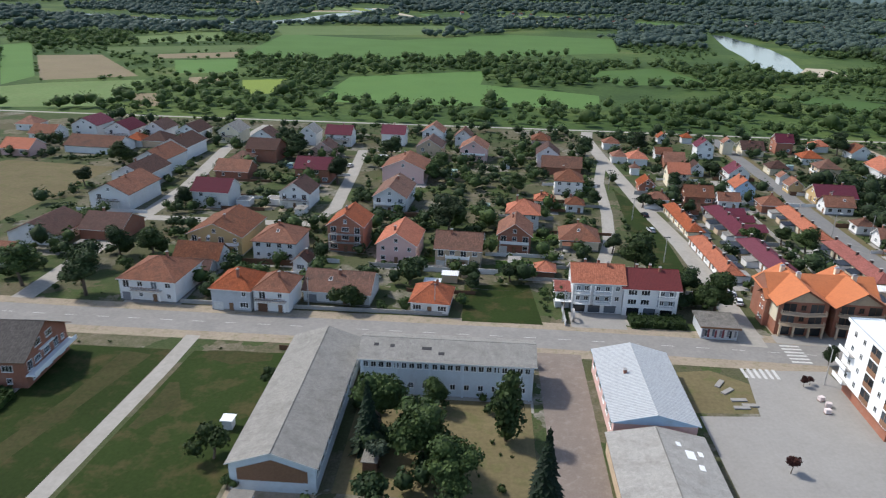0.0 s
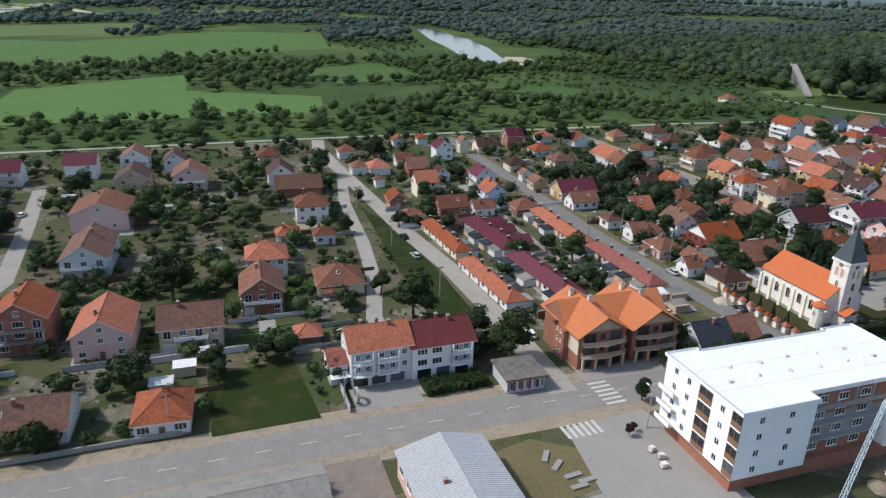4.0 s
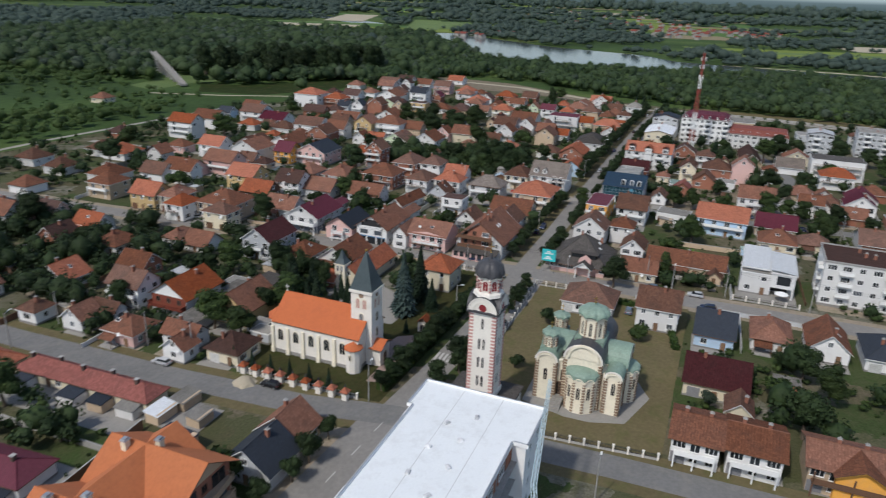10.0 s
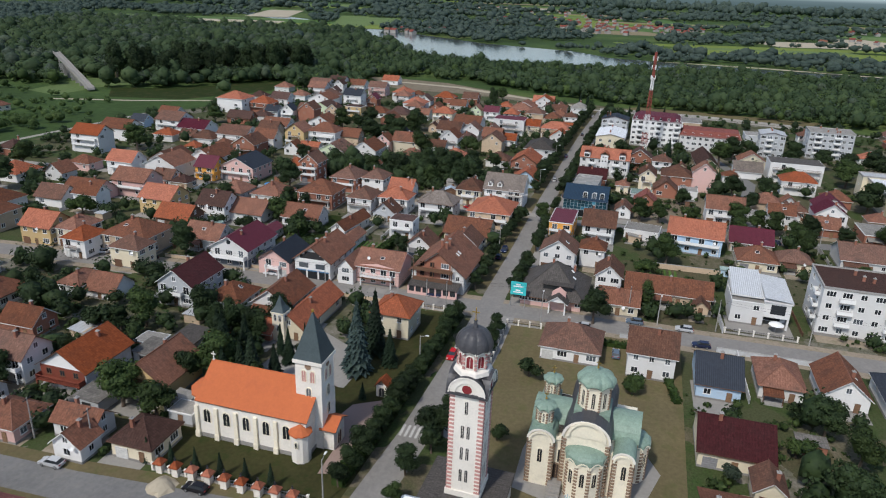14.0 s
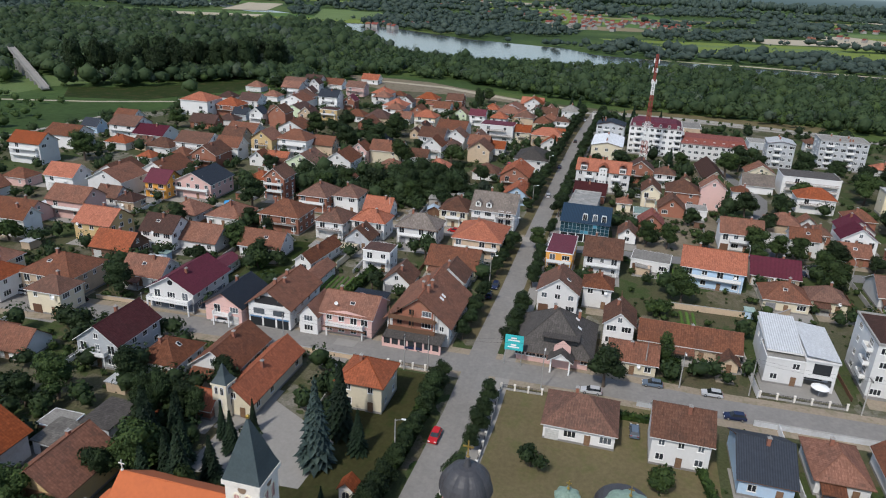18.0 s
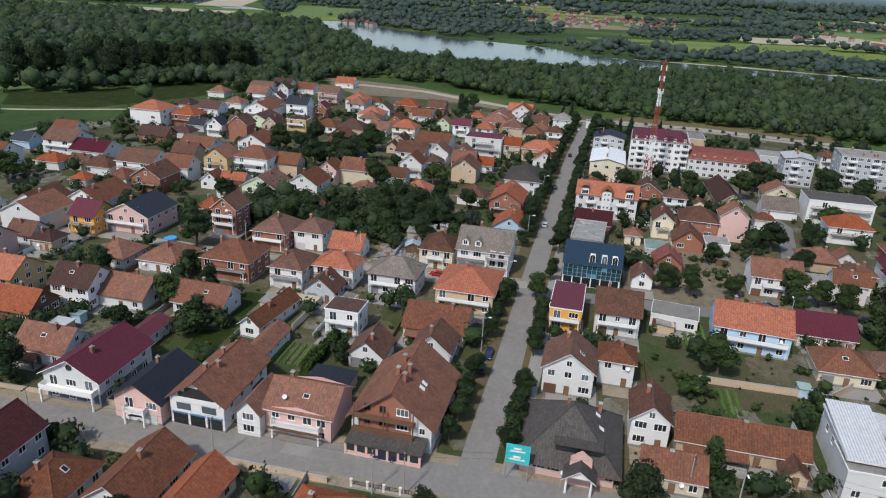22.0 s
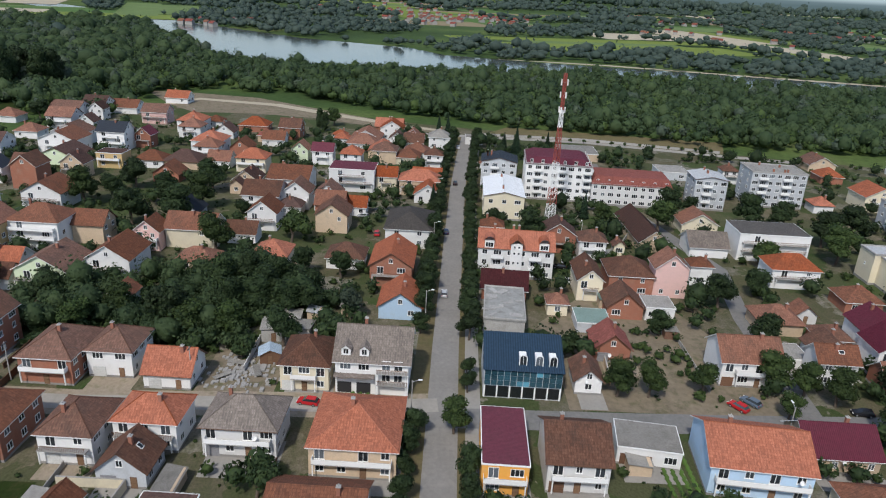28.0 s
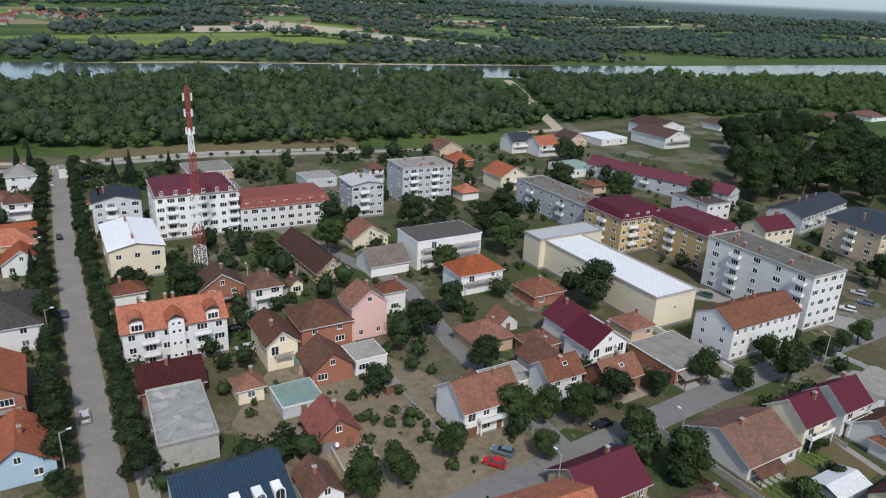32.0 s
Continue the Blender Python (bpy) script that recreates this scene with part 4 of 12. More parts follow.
def woods(name, label, area, count, width, leaves, leaf, level, seed, material, keep_town=True, holes=0.0, where=None, tall=1.0, clump=0.0):
    """A wood as one mass: scattered crowns, each a lumpy core wrapped in leaf clumps."""
    rng = np.random.RandomState(seed)
    x0, y0, x1, y1 = area
    x, y = rng.uniform(x0, x1, count), rng.uniform(y0, y1, count)
    ok = where(x, y) if where else forest_floor(x, y)
    if holes:
        g = np.array([noise.noise((a * 0.004 + seed, b * 0.004, 0)) for a, b in zip(x, y)])
        ok &= g < holes
    x, y = x[ok], y[ok]
    if clump:
        g = np.array([noise.noise((a * 0.055, b * 0.055, seed)) for a, b in zip(x, y)])
        x, y = x[g > clump], y[g > clump]
    n = len(x)
    w = width * rng.uniform(0.55, 1.0, n) * (1 + 0.75 * rng.random_sample(n) ** 3)
    h = w * rng.uniform(0.85, 1.35, n) * tall
    iv, it = ICO1 if level == 1 else (ICO0[0], ICO0[1])
    core = iv[None] * (1 + rng.uniform(-0.22, 0.22, (n, len(iv), 1)))
    core = core * np.stack([w, w, h * 0.9], 1)[:, None] * 0.37
    core[:, :, 0] += x[:, None]
    core[:, :, 1] += y[:, None]
    core[:, :, 2] += (h * 0.52)[:, None]
    tri = (it[None] + (np.arange(n) * len(iv))[:, None, None]).reshape(-1, 3)
    d = rng.normal(size=(n, leaves, 3))
    d[:, :, 2] = np.abs(d[:, :, 2]) - 0.35
    d /= np.linalg.norm(d, axis=2)[:, :, None]
    c = d * (np.stack([w, w, h * 0.95], 1)[:, None]) * rng.uniform(0.33, 0.54, (n, leaves, 1))
    c[:, :, 0] += x[:, None]
    c[:, :, 1] += y[:, None]
    c[:, :, 2] += (h * 0.54)[:, None]
    nn = d + rng.normal(size=d.shape) * 0.5
    nn /= np.linalg.norm(nn, axis=2)[:, :, None]
    u = np.cross(nn, rng.normal(size=d.shape))
    u /= np.linalg.norm(u, axis=2)[:, :, None]
    v = np.cross(nn, u)
    s = leaf * rng.uniform(0.6, 1.4, (n, leaves, 1))
    q = np.stack([c - u * s, c - v * s * 0.7, c + u * s, c + v * s * 0.7], 2).reshape(-1, 3)
    base = n * len(iv)
    quads = np.arange(len(q)).reshape(-1, 4) + base
    me = raw_mesh(name, np.concatenate([core.reshape(-1, 3), q]), tri, quads, material)
    return tagged(new(name, me), label, "woods", kind="stuff")


def ico0():
    bm = bmesh.new()
    bmesh.ops.create_icosphere(bm, subdivisions=1, radius=1)
    v = np.array([p.co[:] for p in bm.verts])
    f = np.array([[p.index for p in q.verts] for q in bm.faces])
    bm.free()
    return v, f


ICO0 = ico0()

# ---------------------------------------------------------------- houses
house_rng = random.Random(11)


def window_mesh(name, w, h, bars=1, frame_mat=None):
    """Casement: a frame proud of the wall, mullions, a sill, and the glass set back in it. Faces -y, centred on the origin."""
    b = Build()
    t = 0.09
    for x0, x1, z0, z1 in ((-w / 2, w / 2, h / 2 - t, h / 2), (-w / 2, w / 2, -h / 2, -h / 2 + t), (-w / 2, -w / 2 + t, -h / 2 + t, h / 2 - t), (w / 2 - t, w / 2, -h / 2 + t, h / 2 - t)):
        b.box(x0, -0.06, z0, x1, 0.04, z1, 0)
    for i in range(bars):
        x = -w / 2 + (i + 1) * w / (bars + 1)
        b.box(x - 0.04, -0.055, -h / 2 + t, x + 0.04, 0.02, h / 2 - t, 0)
    b.box(-w / 2 - 0.08, -0.14, -h / 2 - 0.06, w / 2 + 0.08, -0.0, -h / 2, 0)
    b.poly([(-w / 2, -0.015, -h / 2), (w / 2, -0.015, -h / 2), (w / 2, -0.015, h / 2), (-w / 2, -0.015, h / 2)], 1)
    return b.mesh(name, frame_mat or WHITE, GLASS)


WIN = {"a": window_mesh("window", 1.45, 1.4), "b": window_mesh("window", 1.1, 1.3), "c": window_mesh("window", 2.2, 1.45, 2), "f": window_mesh("window", 1.7, 2.1, 1), "d": window_mesh("window", 0.7, 0.8, 0), "t": window_mesh("window", 1.2, 1.3, 1, TIMBER)}


def door_mesh():
    b = Build()
    b.box(-0.55, -0.05, 0, 0.55, 0.03, 2.15, 0)
    b.box(-0.45, -0.07, 0.1, 0.45, -0.04, 0.95, 1)
    b.box(-0.45, -0.07, 1.05, 0.45, -0.04, 2.05, 1)
    return b.mesh("door", TIMBER, surface("door panel", (0.2, 0.12, 0.07), amount=0.3))


DOOR = door_mesh()


def chimney_mesh():
    b = Build()
    b.box(-0.3, -0.3, -1.4, 0.3, 0.3, 0.9, 0)
    b.box(-0.38, -0.38, 0.9, 0.38, 0.38, 1.0, 1)
    for x in (-0.14, 0.14):
        b.tube((x, 0, 1.0), (x, 0, 1.28), 0.09, 0.08, 7, 1)
    return b.mesh("chimney", CHIMNEY, CONCRETE)


CHIM = chimney_mesh()


def roof_solid(sx, sy, e, rise, form, over=0.55, thick=0.16):
    """The roof as a solid shell with overhanging eaves, in its own axes. form x/y: gable along that axis, h: hipped."""
    b = Build()
    X, Y = sx / 2 + over, sy / 2 + over
    swap = form == "y" or (form == "h" and sy > sx)
    if swap:
        X, Y = Y, X
    gable = form in "xy"
    run = (sy if not swap else sx) / 2
    drop = rise * over / max(run, 0.1)
    z0, z1 = e - drop, e + rise
    rx = X if gable else max(X - Y, 0.15)
    q = lambda x, y, z: (y, -x, z) if swap else (x, y, z)
    for dz, flip in ((thick, False), (0.0, True)):
        top = [
            [q(-X, -Y, z0 + dz), q(X, -Y, z0 + dz), q(rx, 0, z1 + dz), q(-rx, 0, z1 + dz)],
            [q(X, Y, z0 + dz), q(-X, Y, z0 + dz), q(-rx, 0, z1 + dz), q(rx, 0, z1 + dz)]]
        if not gable:
            top += [[q(X, -Y, z0 + dz), q(X, Y, z0 + dz), q(rx, 0, z1 + dz)], [q(-X, Y, z0 + dz), q(-X, -Y, z0 + dz), q(-rx, 0, z1 + dz)]]
        for f in top:
            b.poly(f[::-1] if flip else f, 1 if flip else 0)
    edge = [q(-X, -Y, z0), q(X, -Y, z0)] + ([q(X, 0, z1)] if gable else []) + [q(X, Y, z0), q(-X, Y, z0)] + ([q(-X, 0, z1)] if gable else [])
    for a, c in zip(edge, edge[1:] + edge[:1]):
        b.poly([a, c, (c[0], c[1], c[2] + thick), (a[0], a[1], a[2] + thick)], 1)
    ridge = Build()
    lines = [((-rx, 0, z1), (rx, 0, z1))]
    if not gable:
        lines += [((s * rx, 0, z1), (s * X, k * Y, z0)) for s in (-1, 1) for k in (-1, 1)]
    for a, c in lines:
        a, c = Vector(q(*a)) + Vector((0, 0, thick - 0.02)), Vector(q(*c)) + Vector((0, 0, thick - 0.02))
        if (c - a).length > 0.4:
            ridge.tube(a, c, 0.11, 0.11, 6)
    return b, ridge


def wall_solid(sx, sy, e, rise, form):
    b = Build()
    X, Y = sx / 2, sy / 2
    b.poly([(-X, -Y, 0), (X, -Y, 0), (X, -Y, e)] + ([(0, -Y, e + rise - 0.03)] if form == "y" else []) + [(-X, -Y, e)])
    b.poly([(X, Y, 0), (-X, Y, 0), (-X, Y, e)] + ([(0, Y, e + rise - 0.03)] if form == "y" else []) + [(X, Y, e)])
    b.poly([(-X, Y, 0), (-X, -Y, 0), (-X, -Y, e)] + ([(-X, 0, e + rise - 0.03)] if form == "x" else []) + [(-X, Y, e)])
    b.poly([(X, -Y, 0), (X, Y, 0), (X, Y, e)] + ([(X, 0, e + rise - 0.03)] if form == "x" else []) + [(X, -Y, e)])
    b.poly([(-X, Y, e), (-X, -Y, e), (X, -Y, e), (X, Y, e)]) if form == "f" else None
    return b


SIDES = {"s": (0, -1, 0), "n": (0, 1, 180), "w": (-1, 0, -90), "e": (1, 0, 90)}


def on_wall(side, sx, sy, along, z):
    """A pose on an outer wall: along it from its middle, at height z, facing out."""
    nx, ny, turn = SIDES[side]
    px, py = nx * sx / 2, ny * sy / 2
    c, s = math.cos(radians(turn)), math.sin(radians(turn))
    return pose(px + c * along, py + s * along, z, 0, 0, turn)


def balcony_mesh(w):
    b = Build()
    b.box(-w / 2, -1.2, -0.08, w / 2, 0, 0.08, 0)
    b.box(-w / 2, -1.2, 0.08, w / 2, -1.1, 1.0, 1)
    for x in (-w / 2, w / 2 - 0.08):
        b.box(x, -1.1, 0.08, x + 0.08, 0, 1.0, 1)
    return b.mesh("balcony", CONCRETE, WHITE)


BALC = balcony_mesh(3.4)
BALCONIES, PORCHES = {}, {}


def balcony_of(w):
    if w not in BALCONIES:
        b = Build()
        b.box(-w / 2, -1.35, -0.1, w / 2, 0, 0.06, 0)
        if w % 2:
            b.box(-w / 2, -1.35, 0.06, w / 2, -1.27, 0.95, 1)
            for x in (-w / 2, w / 2 - 0.08):
                b.box(x, -1.27, 0.06, x + 0.08, 0, 0.95, 1)
        else:
            for i in range(int(w / 0.3) + 1):
                b.box(-w / 2 + i * 0.3, -1.33, 0.06, -w / 2 + i * 0.3 + 0.05, -1.28, 0.92, 2)
            b.box(-w / 2, -1.35, 0.9, w / 2, -1.26, 0.98, 2)
        for x in (-w / 2 + 0.1, w / 2 - 0.3):
            b.box(x, -1.3, -2.6, x + 0.2, -1.1, -0.1, 1)
        BALCONIES[w] = b.mesh("balcony", CONCRETE, WHITE, TIMBER)
    return BALCONIES[w]


def porch_of(w, roof):
    if (w, roof) not in PORCHES:
        b = Build()
        b.poly([(-w / 2, -2.4, 2.2), (w / 2, -2.4, 2.2), (w / 2, 0, 3.0), (-w / 2, 0, 3.0)], 0)
        b.poly([(-w / 2, 0, 2.9), (w / 2, 0, 2.9), (w / 2, -2.4, 2.1), (-w / 2, -2.4, 2.1)], 1)
        for x in (-w / 2 + 0.1, w / 2 - 0.25):
            b.box(x, -2.3, 0, x + 0.15, -2.15, 2.15, 1)
        b.box(-w / 2, -2.4, 0, w / 2, 0, 0.25, 2)
        PORCHES[w, roof] = b.mesh("porch", ROOF[roof], TIMBER, CONCRETE)
    return PORCHES[w, roof]


def garage_mesh(material):
    """Sectional door: one skin with stepped panels between its edges."""
    b = Build()
    prof = [(0.02, 0.0), (-0.08, 0.0)]
    for i in range(5):
        z = 0.05 + i * 0.43
        prof += [(-0.05, z), (-0.09, z + 0.03), (-0.09, z + 0.38), (-0.05, z + 0.41)]
    prof += [(-0.08, 2.22), (0.02, 2.22)]
    for (y0, z0), (y1, z1) in zip(prof, prof[1:]):
        b.poly([(-1.25, y0, z0), (1.25, y0, z0), (1.25, y1, z1), (-1.25, y1, z1)])
    for x in (-1.25, 1.25):
        b.poly([(x, y, z) for y, z in prof])
    return b.mesh("garage_door", material)


GARAGE = [garage_mesh(m) for m in (TIMBER, surface("garage grey", (0.22, 0.22, 0.23)), surface("garage white", (0.55, 0.55, 0.53)))]
HOUSES = []
detail_rng = random.Random(91)


def roof_window_and_dish():
    b = Build()
    b.box(-.45, -.6, -.04, .45, .6, .08, 0)
    b.box(-.36, -.5, .08, .36, .5, .1, 1)
    d = Build()
    d.lathe([(0, .12), (.2, .15), (.38, .24), (.45, .3), (.44, .33), (.3, .22), (0, .16)], 12)
    d.tube((0, 0, .14), (0, -.35, -.2), .03, .03, 5)
    dish = d.mesh("satellite_dish", WHITE)
    dish.transform(pose(0, -.45, .3, 65, 0, 20))
    return b.mesh("skylight", WHITE, GLASS), dish


SKYLIGHT, DISH = roof_window_and_dish()
EAVES = {0: 2.5, 1: 3.5, 2: 6.1, 3: 8.7, 4: 11.4}


def house(x, y, sx, sy, rot, floors, form, roof, wall):
    if roof == "r" and int(x * 7 + y * 3) % 10 < (4 if x > 150 else 2):
        roof = "q"          # some of the old tile roofs have weathered to brown
    e = EAVES[floors]
    span = sx if form == "y" or (form == "h" and sy > sx) else sy
    rise = 0.0 if form == "f" else min(0.36 * span * (1.15 if form in "xy" else 0.9), 3.6)
    shed = floors == 0
    words = "%s %s %s with a %s" % ({0: "low", 1: "single-storey", 2: "two-storey", 3: "three-storey", 4: "four-storey"}[floors], WALL_WORDS[wall], "outbuilding" if shed else "house", ROOF_WORDS[roof] if form != "f" else "flat roof")
    ob = thing("shed" if shed else "house", x, y, 0, rot, words, "shed" if shed else "house", "houses of the town")
    HOUSES.append((x, y, sx, sy))
    part("wall", wall_solid(sx, sy, e, rise, form).mesh("wall", WALL[wall]), ob)
    far = x > 322 or y > 280 or x < -90
    if not far:
        pl = Build()
        pl.box(-sx / 2 - 0.05, -sy / 2 - 0.05, -0.1, sx / 2 + 0.05, sy / 2 + 0.05, 0.45)
        part("plinth", pl.mesh("plinth", PLINTH), ob)
    if form == "f":
        b = Build()
        b.box(-sx / 2 - 0.15, -sy / 2 - 0.15, e, sx / 2 + 0.15, sy / 2 + 0.15, e + 0.25, 1)
        b.box(-sx / 2, -sy / 2, e + 0.22, sx / 2, sy / 2, e + 0.27, 0)
        top = part("roof", b.mesh("roof", ROOF[roof], WHITE), ob)
    else:
        r, ridge = roof_solid(sx, sy, e, rise, form)
        top = part("roof", r.mesh("roof", ROOF[roof], detail_rng.choice((TIMBER, WHITE, WHITE))), ob)
        if not far:
            part("ridge_tiles", ridge.mesh("ridge_tiles", ROOF[roof]), top)
    if shed:
        part("door", DOOR, ob, at=on_wall("w", sx, sy, 0, 0.05))
        return ob
    front = "s" if x < 100 else "w"
    wide = front_width = sx if front == "s" else sy
    loggia = floors > 1 and wide > 6 and house_rng.random() < 0.62
    for fl in range(floors):
        z = (0.45 + 1.45 if fl == 0 else EAVES[fl] + 1.35)
        for side in "ws":
            length = sx if side == "s" else sy
            n = max(1, min(4, int(length / 3.1)))
            if far:
                n = min(n, 2)
            kind = house_rng.choice("aabc")
            if kind == "c" and length / n < 3.0:
                kind = "b"
            for i in range(n):
                a = (i + 0.5) / n * length - length / 2
                if fl == 0 and side == front and i == n // 2 and n > 1 and not far:
                    part("door", DOOR, ob, at=on_wall(side, sx, sy, a, 0.1))
                elif fl == 0 and side == front and i == 0 and length > 7 and not far and house_rng.random() < 0.5:
                    part("garage_door", GARAGE[house_rng.randrange(3)], ob, at=on_wall(side, sx, sy, a, 0.1))
                elif fl > 0 and side == front and loggia and i % 2 == 0:
                    part("window", WIN["f"], ob, at=on_wall(side, sx, sy, a, EAVES[fl] + 1.15))
                elif house_rng.random() > (0.6 if far else 0.12):
                    part("window", WIN[kind], ob, at=on_wall(side, sx, sy, a, z))
    if form == "x" and rise > 2.0:
        part("window", WIN["b"], ob, at=on_wall("w", sx, sy, 0, e + rise * 0.36))
    if form == "y" and rise > 2.0:
        part("window", WIN["b"], ob, at=on_wall("s", sx, sy, 0, e + rise * 0.36))
    if loggia:
        for fl in range(1, floors):
            part("balcony", balcony_of(round(wide * house_rng.choice((0.55, 0.9, 0.9)))), ob, at=on_wall(front, sx, sy, 0, EAVES[fl] - 0.08))
    if floors == 1 and wide > 8 and not far and house_rng.random() < 0.4:
        part("porch", porch_of(round(wide * 0.5), roof), ob, at=on_wall(front, sx, sy, -wide * 0.2, 0))
    if form != "f":
        along = house_rng.uniform(-0.25, 0.25)
        off = house_rng.uniform(0.6, 1.2) * house_rng.choice((-1, 1))
        swap = form == "y" or (form == "h" and sy > sx)
        half = (sx if swap else sy) / 2
        cx, cy = (off, along * sy) if swap else (along * sx, off)
        if not far and not shed and detail_rng.random() < 0.3 and half > 3:
            q = -0.45 * half
            slope = math.degrees(math.atan2(rise, half))
            m = pose(q, detail_rng.uniform(-.2, .2) * sy, e + rise * .55 + .16, 0, -slope) if swap else pose(detail_rng.uniform(-.2, .2) * sx, q, e + rise * .55 + .16, slope)
            part("skylight", SKYLIGHT, top, at=m)
        if not far and not shed and detail_rng.random() < 0.3:
            part("satellite_dish", DISH, ob, "white satellite dish", at=on_wall(front, sx, sy, wide * detail_rng.uniform(-.4, .4), e - detail_rng.uniform(.3, 2.0)))
        if not far or detail_rng.random() < .5:
            part("chimney", CHIM, top, at=pose(cx, cy, e + rise * (1 - abs(off) / half) + 0.55))
    return ob


# ---------------------------------------------------------------- single buildings
def arch_outline(w, h, n=8):
    """A round-headed opening: corner points from the lower left, counter-clockwise seen from outside."""
    r = w / 2
    return [(-r, 0), (r, 0)] + [(r * math.cos(math.pi * i / n), h - r + r * math.sin(math.pi * i / n)) for i in range(n + 1)]


def arch_window(w, h, rim, glass, depth=0.12):
    """Round-headed window: a raised rim round a recessed pane. Faces -y, foot at the origin."""
    b = Build()
    o, i = arch_outline(w + 0.3, h + 0.2), arch_outline(w, h)
    n = len(o)
    for k in range(n):
        k2 = (k + 1) % n
        b.poly([(o[k][0], -depth, o[k][1]), (o[k2][0], -depth, o[k2][1]), (i[k2][0], -depth, i[k2][1]), (i[k][0], -depth, i[k][1])][::-1], 0)
        b.poly([(o[k][0], 0.02, o[k][1]), (o[k2][0], 0.02, o[k2][1]), (o[k2][0], -depth, o[k2][1]), (o[k][0], -depth, o[k][1])], 0)
    b.poly([(x, -0.03, z) for x, z in i], 1)
    b.box(-0.03, -0.07, 0.05, 0.03, -0.035, h - 0.1, 0)
    return b.mesh("window", rim, glass)


DARKPANE = surface("dim leaded panes", (0.02, 0.02, 0.022), rough=0.3, amount=0.2, jitter=0.1)
CREAM = surface("cream church plaster", (0.8, 0.735, 0.585), amount=0.1, dirt=GRIME, dirt_amount=0.2, jitter=0.02)
PLASTER = surface("off-white church plaster", (0.76, 0.72, 0.65), amount=0.1, dirt=GRIME, dirt_amount=0.2, jitter=0.02)
BAND_RED = surface("rose stone band", (0.52, 0.28, 0.25), amount=0.2, jitter=0)
BAND_DARK = surface("brown stone band", (0.27, 0.185, 0.125), amount=0.2, jitter=0)
COPPER = surface("green copper sheet", (0.215, 0.3, 0.24), rough=0.55, amount=0.3, big=0.5, dirt=(0.1, 0.14, 0.12), jitter=0.05)
LEAD = surface("dark grey dome sheet", (0.06, 0.06, 0.065), rough=0.45, amount=0.25, big=0.6, jitter=0)
SPIRE = surface("blue-grey spire sheet", (0.055, 0.075, 0.08), rough=0.5, amount=0.25, big=0.6, jitter=0)
CHURCH_TILE = surface("even orange church tiles", (0.46, 0.125, 0.045), amount=0.12, big=0.2, small=2.0, dirt=(0.3, 0.08, 0.04), dirt_amount=0.3, jitter=0)
GOLD = surface("gilt metal", (0.5, 0.33, 0.08), rough=0.35, metal=0.8, amount=0.1)
RED_WOOD = surface("dark red louvres", (0.22, 0.025, 0.03), amount=0.2, jitter=0)
PANEL = surface("fresh white facade panel", (0.85, 0.85, 0.84), amount=0.04, dirt=(0.6, 0.59, 0.57), dirt_amount=0.2, jitter=0, relief=0.05)
MEMBRANE = surface("white roof membrane", (0.74, 0.76, 0.755), rough=0.6, amount=0.06, dirt=(0.45, 0.44, 0.42), dirt_amount=0.3, jitter=0)
ROUGHCAST = surface("bare grey plaster", (0.31, 0.305, 0.3), amount=0.2, dirt=(0.2, 0.17, 0.15), jitter=0)
BROWN_PANEL = surface("brown balcony panel", (0.22, 0.12, 0.07), amount=0.25, jitter=0.05)
BLUE_GLASS = glass_mat("blue curtain glass", (0.03, 0.09, 0.12))


def cross_mesh(h, material):
    b = Build()
    b.box(-0.06, -0.06, 0, 0.06, 0.06, h)
    b.box(-0.06, -h * 0.3, h * 0.6, 0.06, h * 0.3, h * 0.6 + 0.12)
    b.lathe([(0.0, -0.3), (0.2, -0.15), (0.2, 0.05), (0.0, 0.15)], 8)
    return b.mesh("cross", material)


def dome_prof(r, z, h, n=7):
    return [(r * math.cos(math.pi / 2 * i / n) * (1 + 0.05 * math.sin(math.pi * i / n)), z + h * math.sin(math.pi / 2 * i / n)) for i in range(n + 1)]


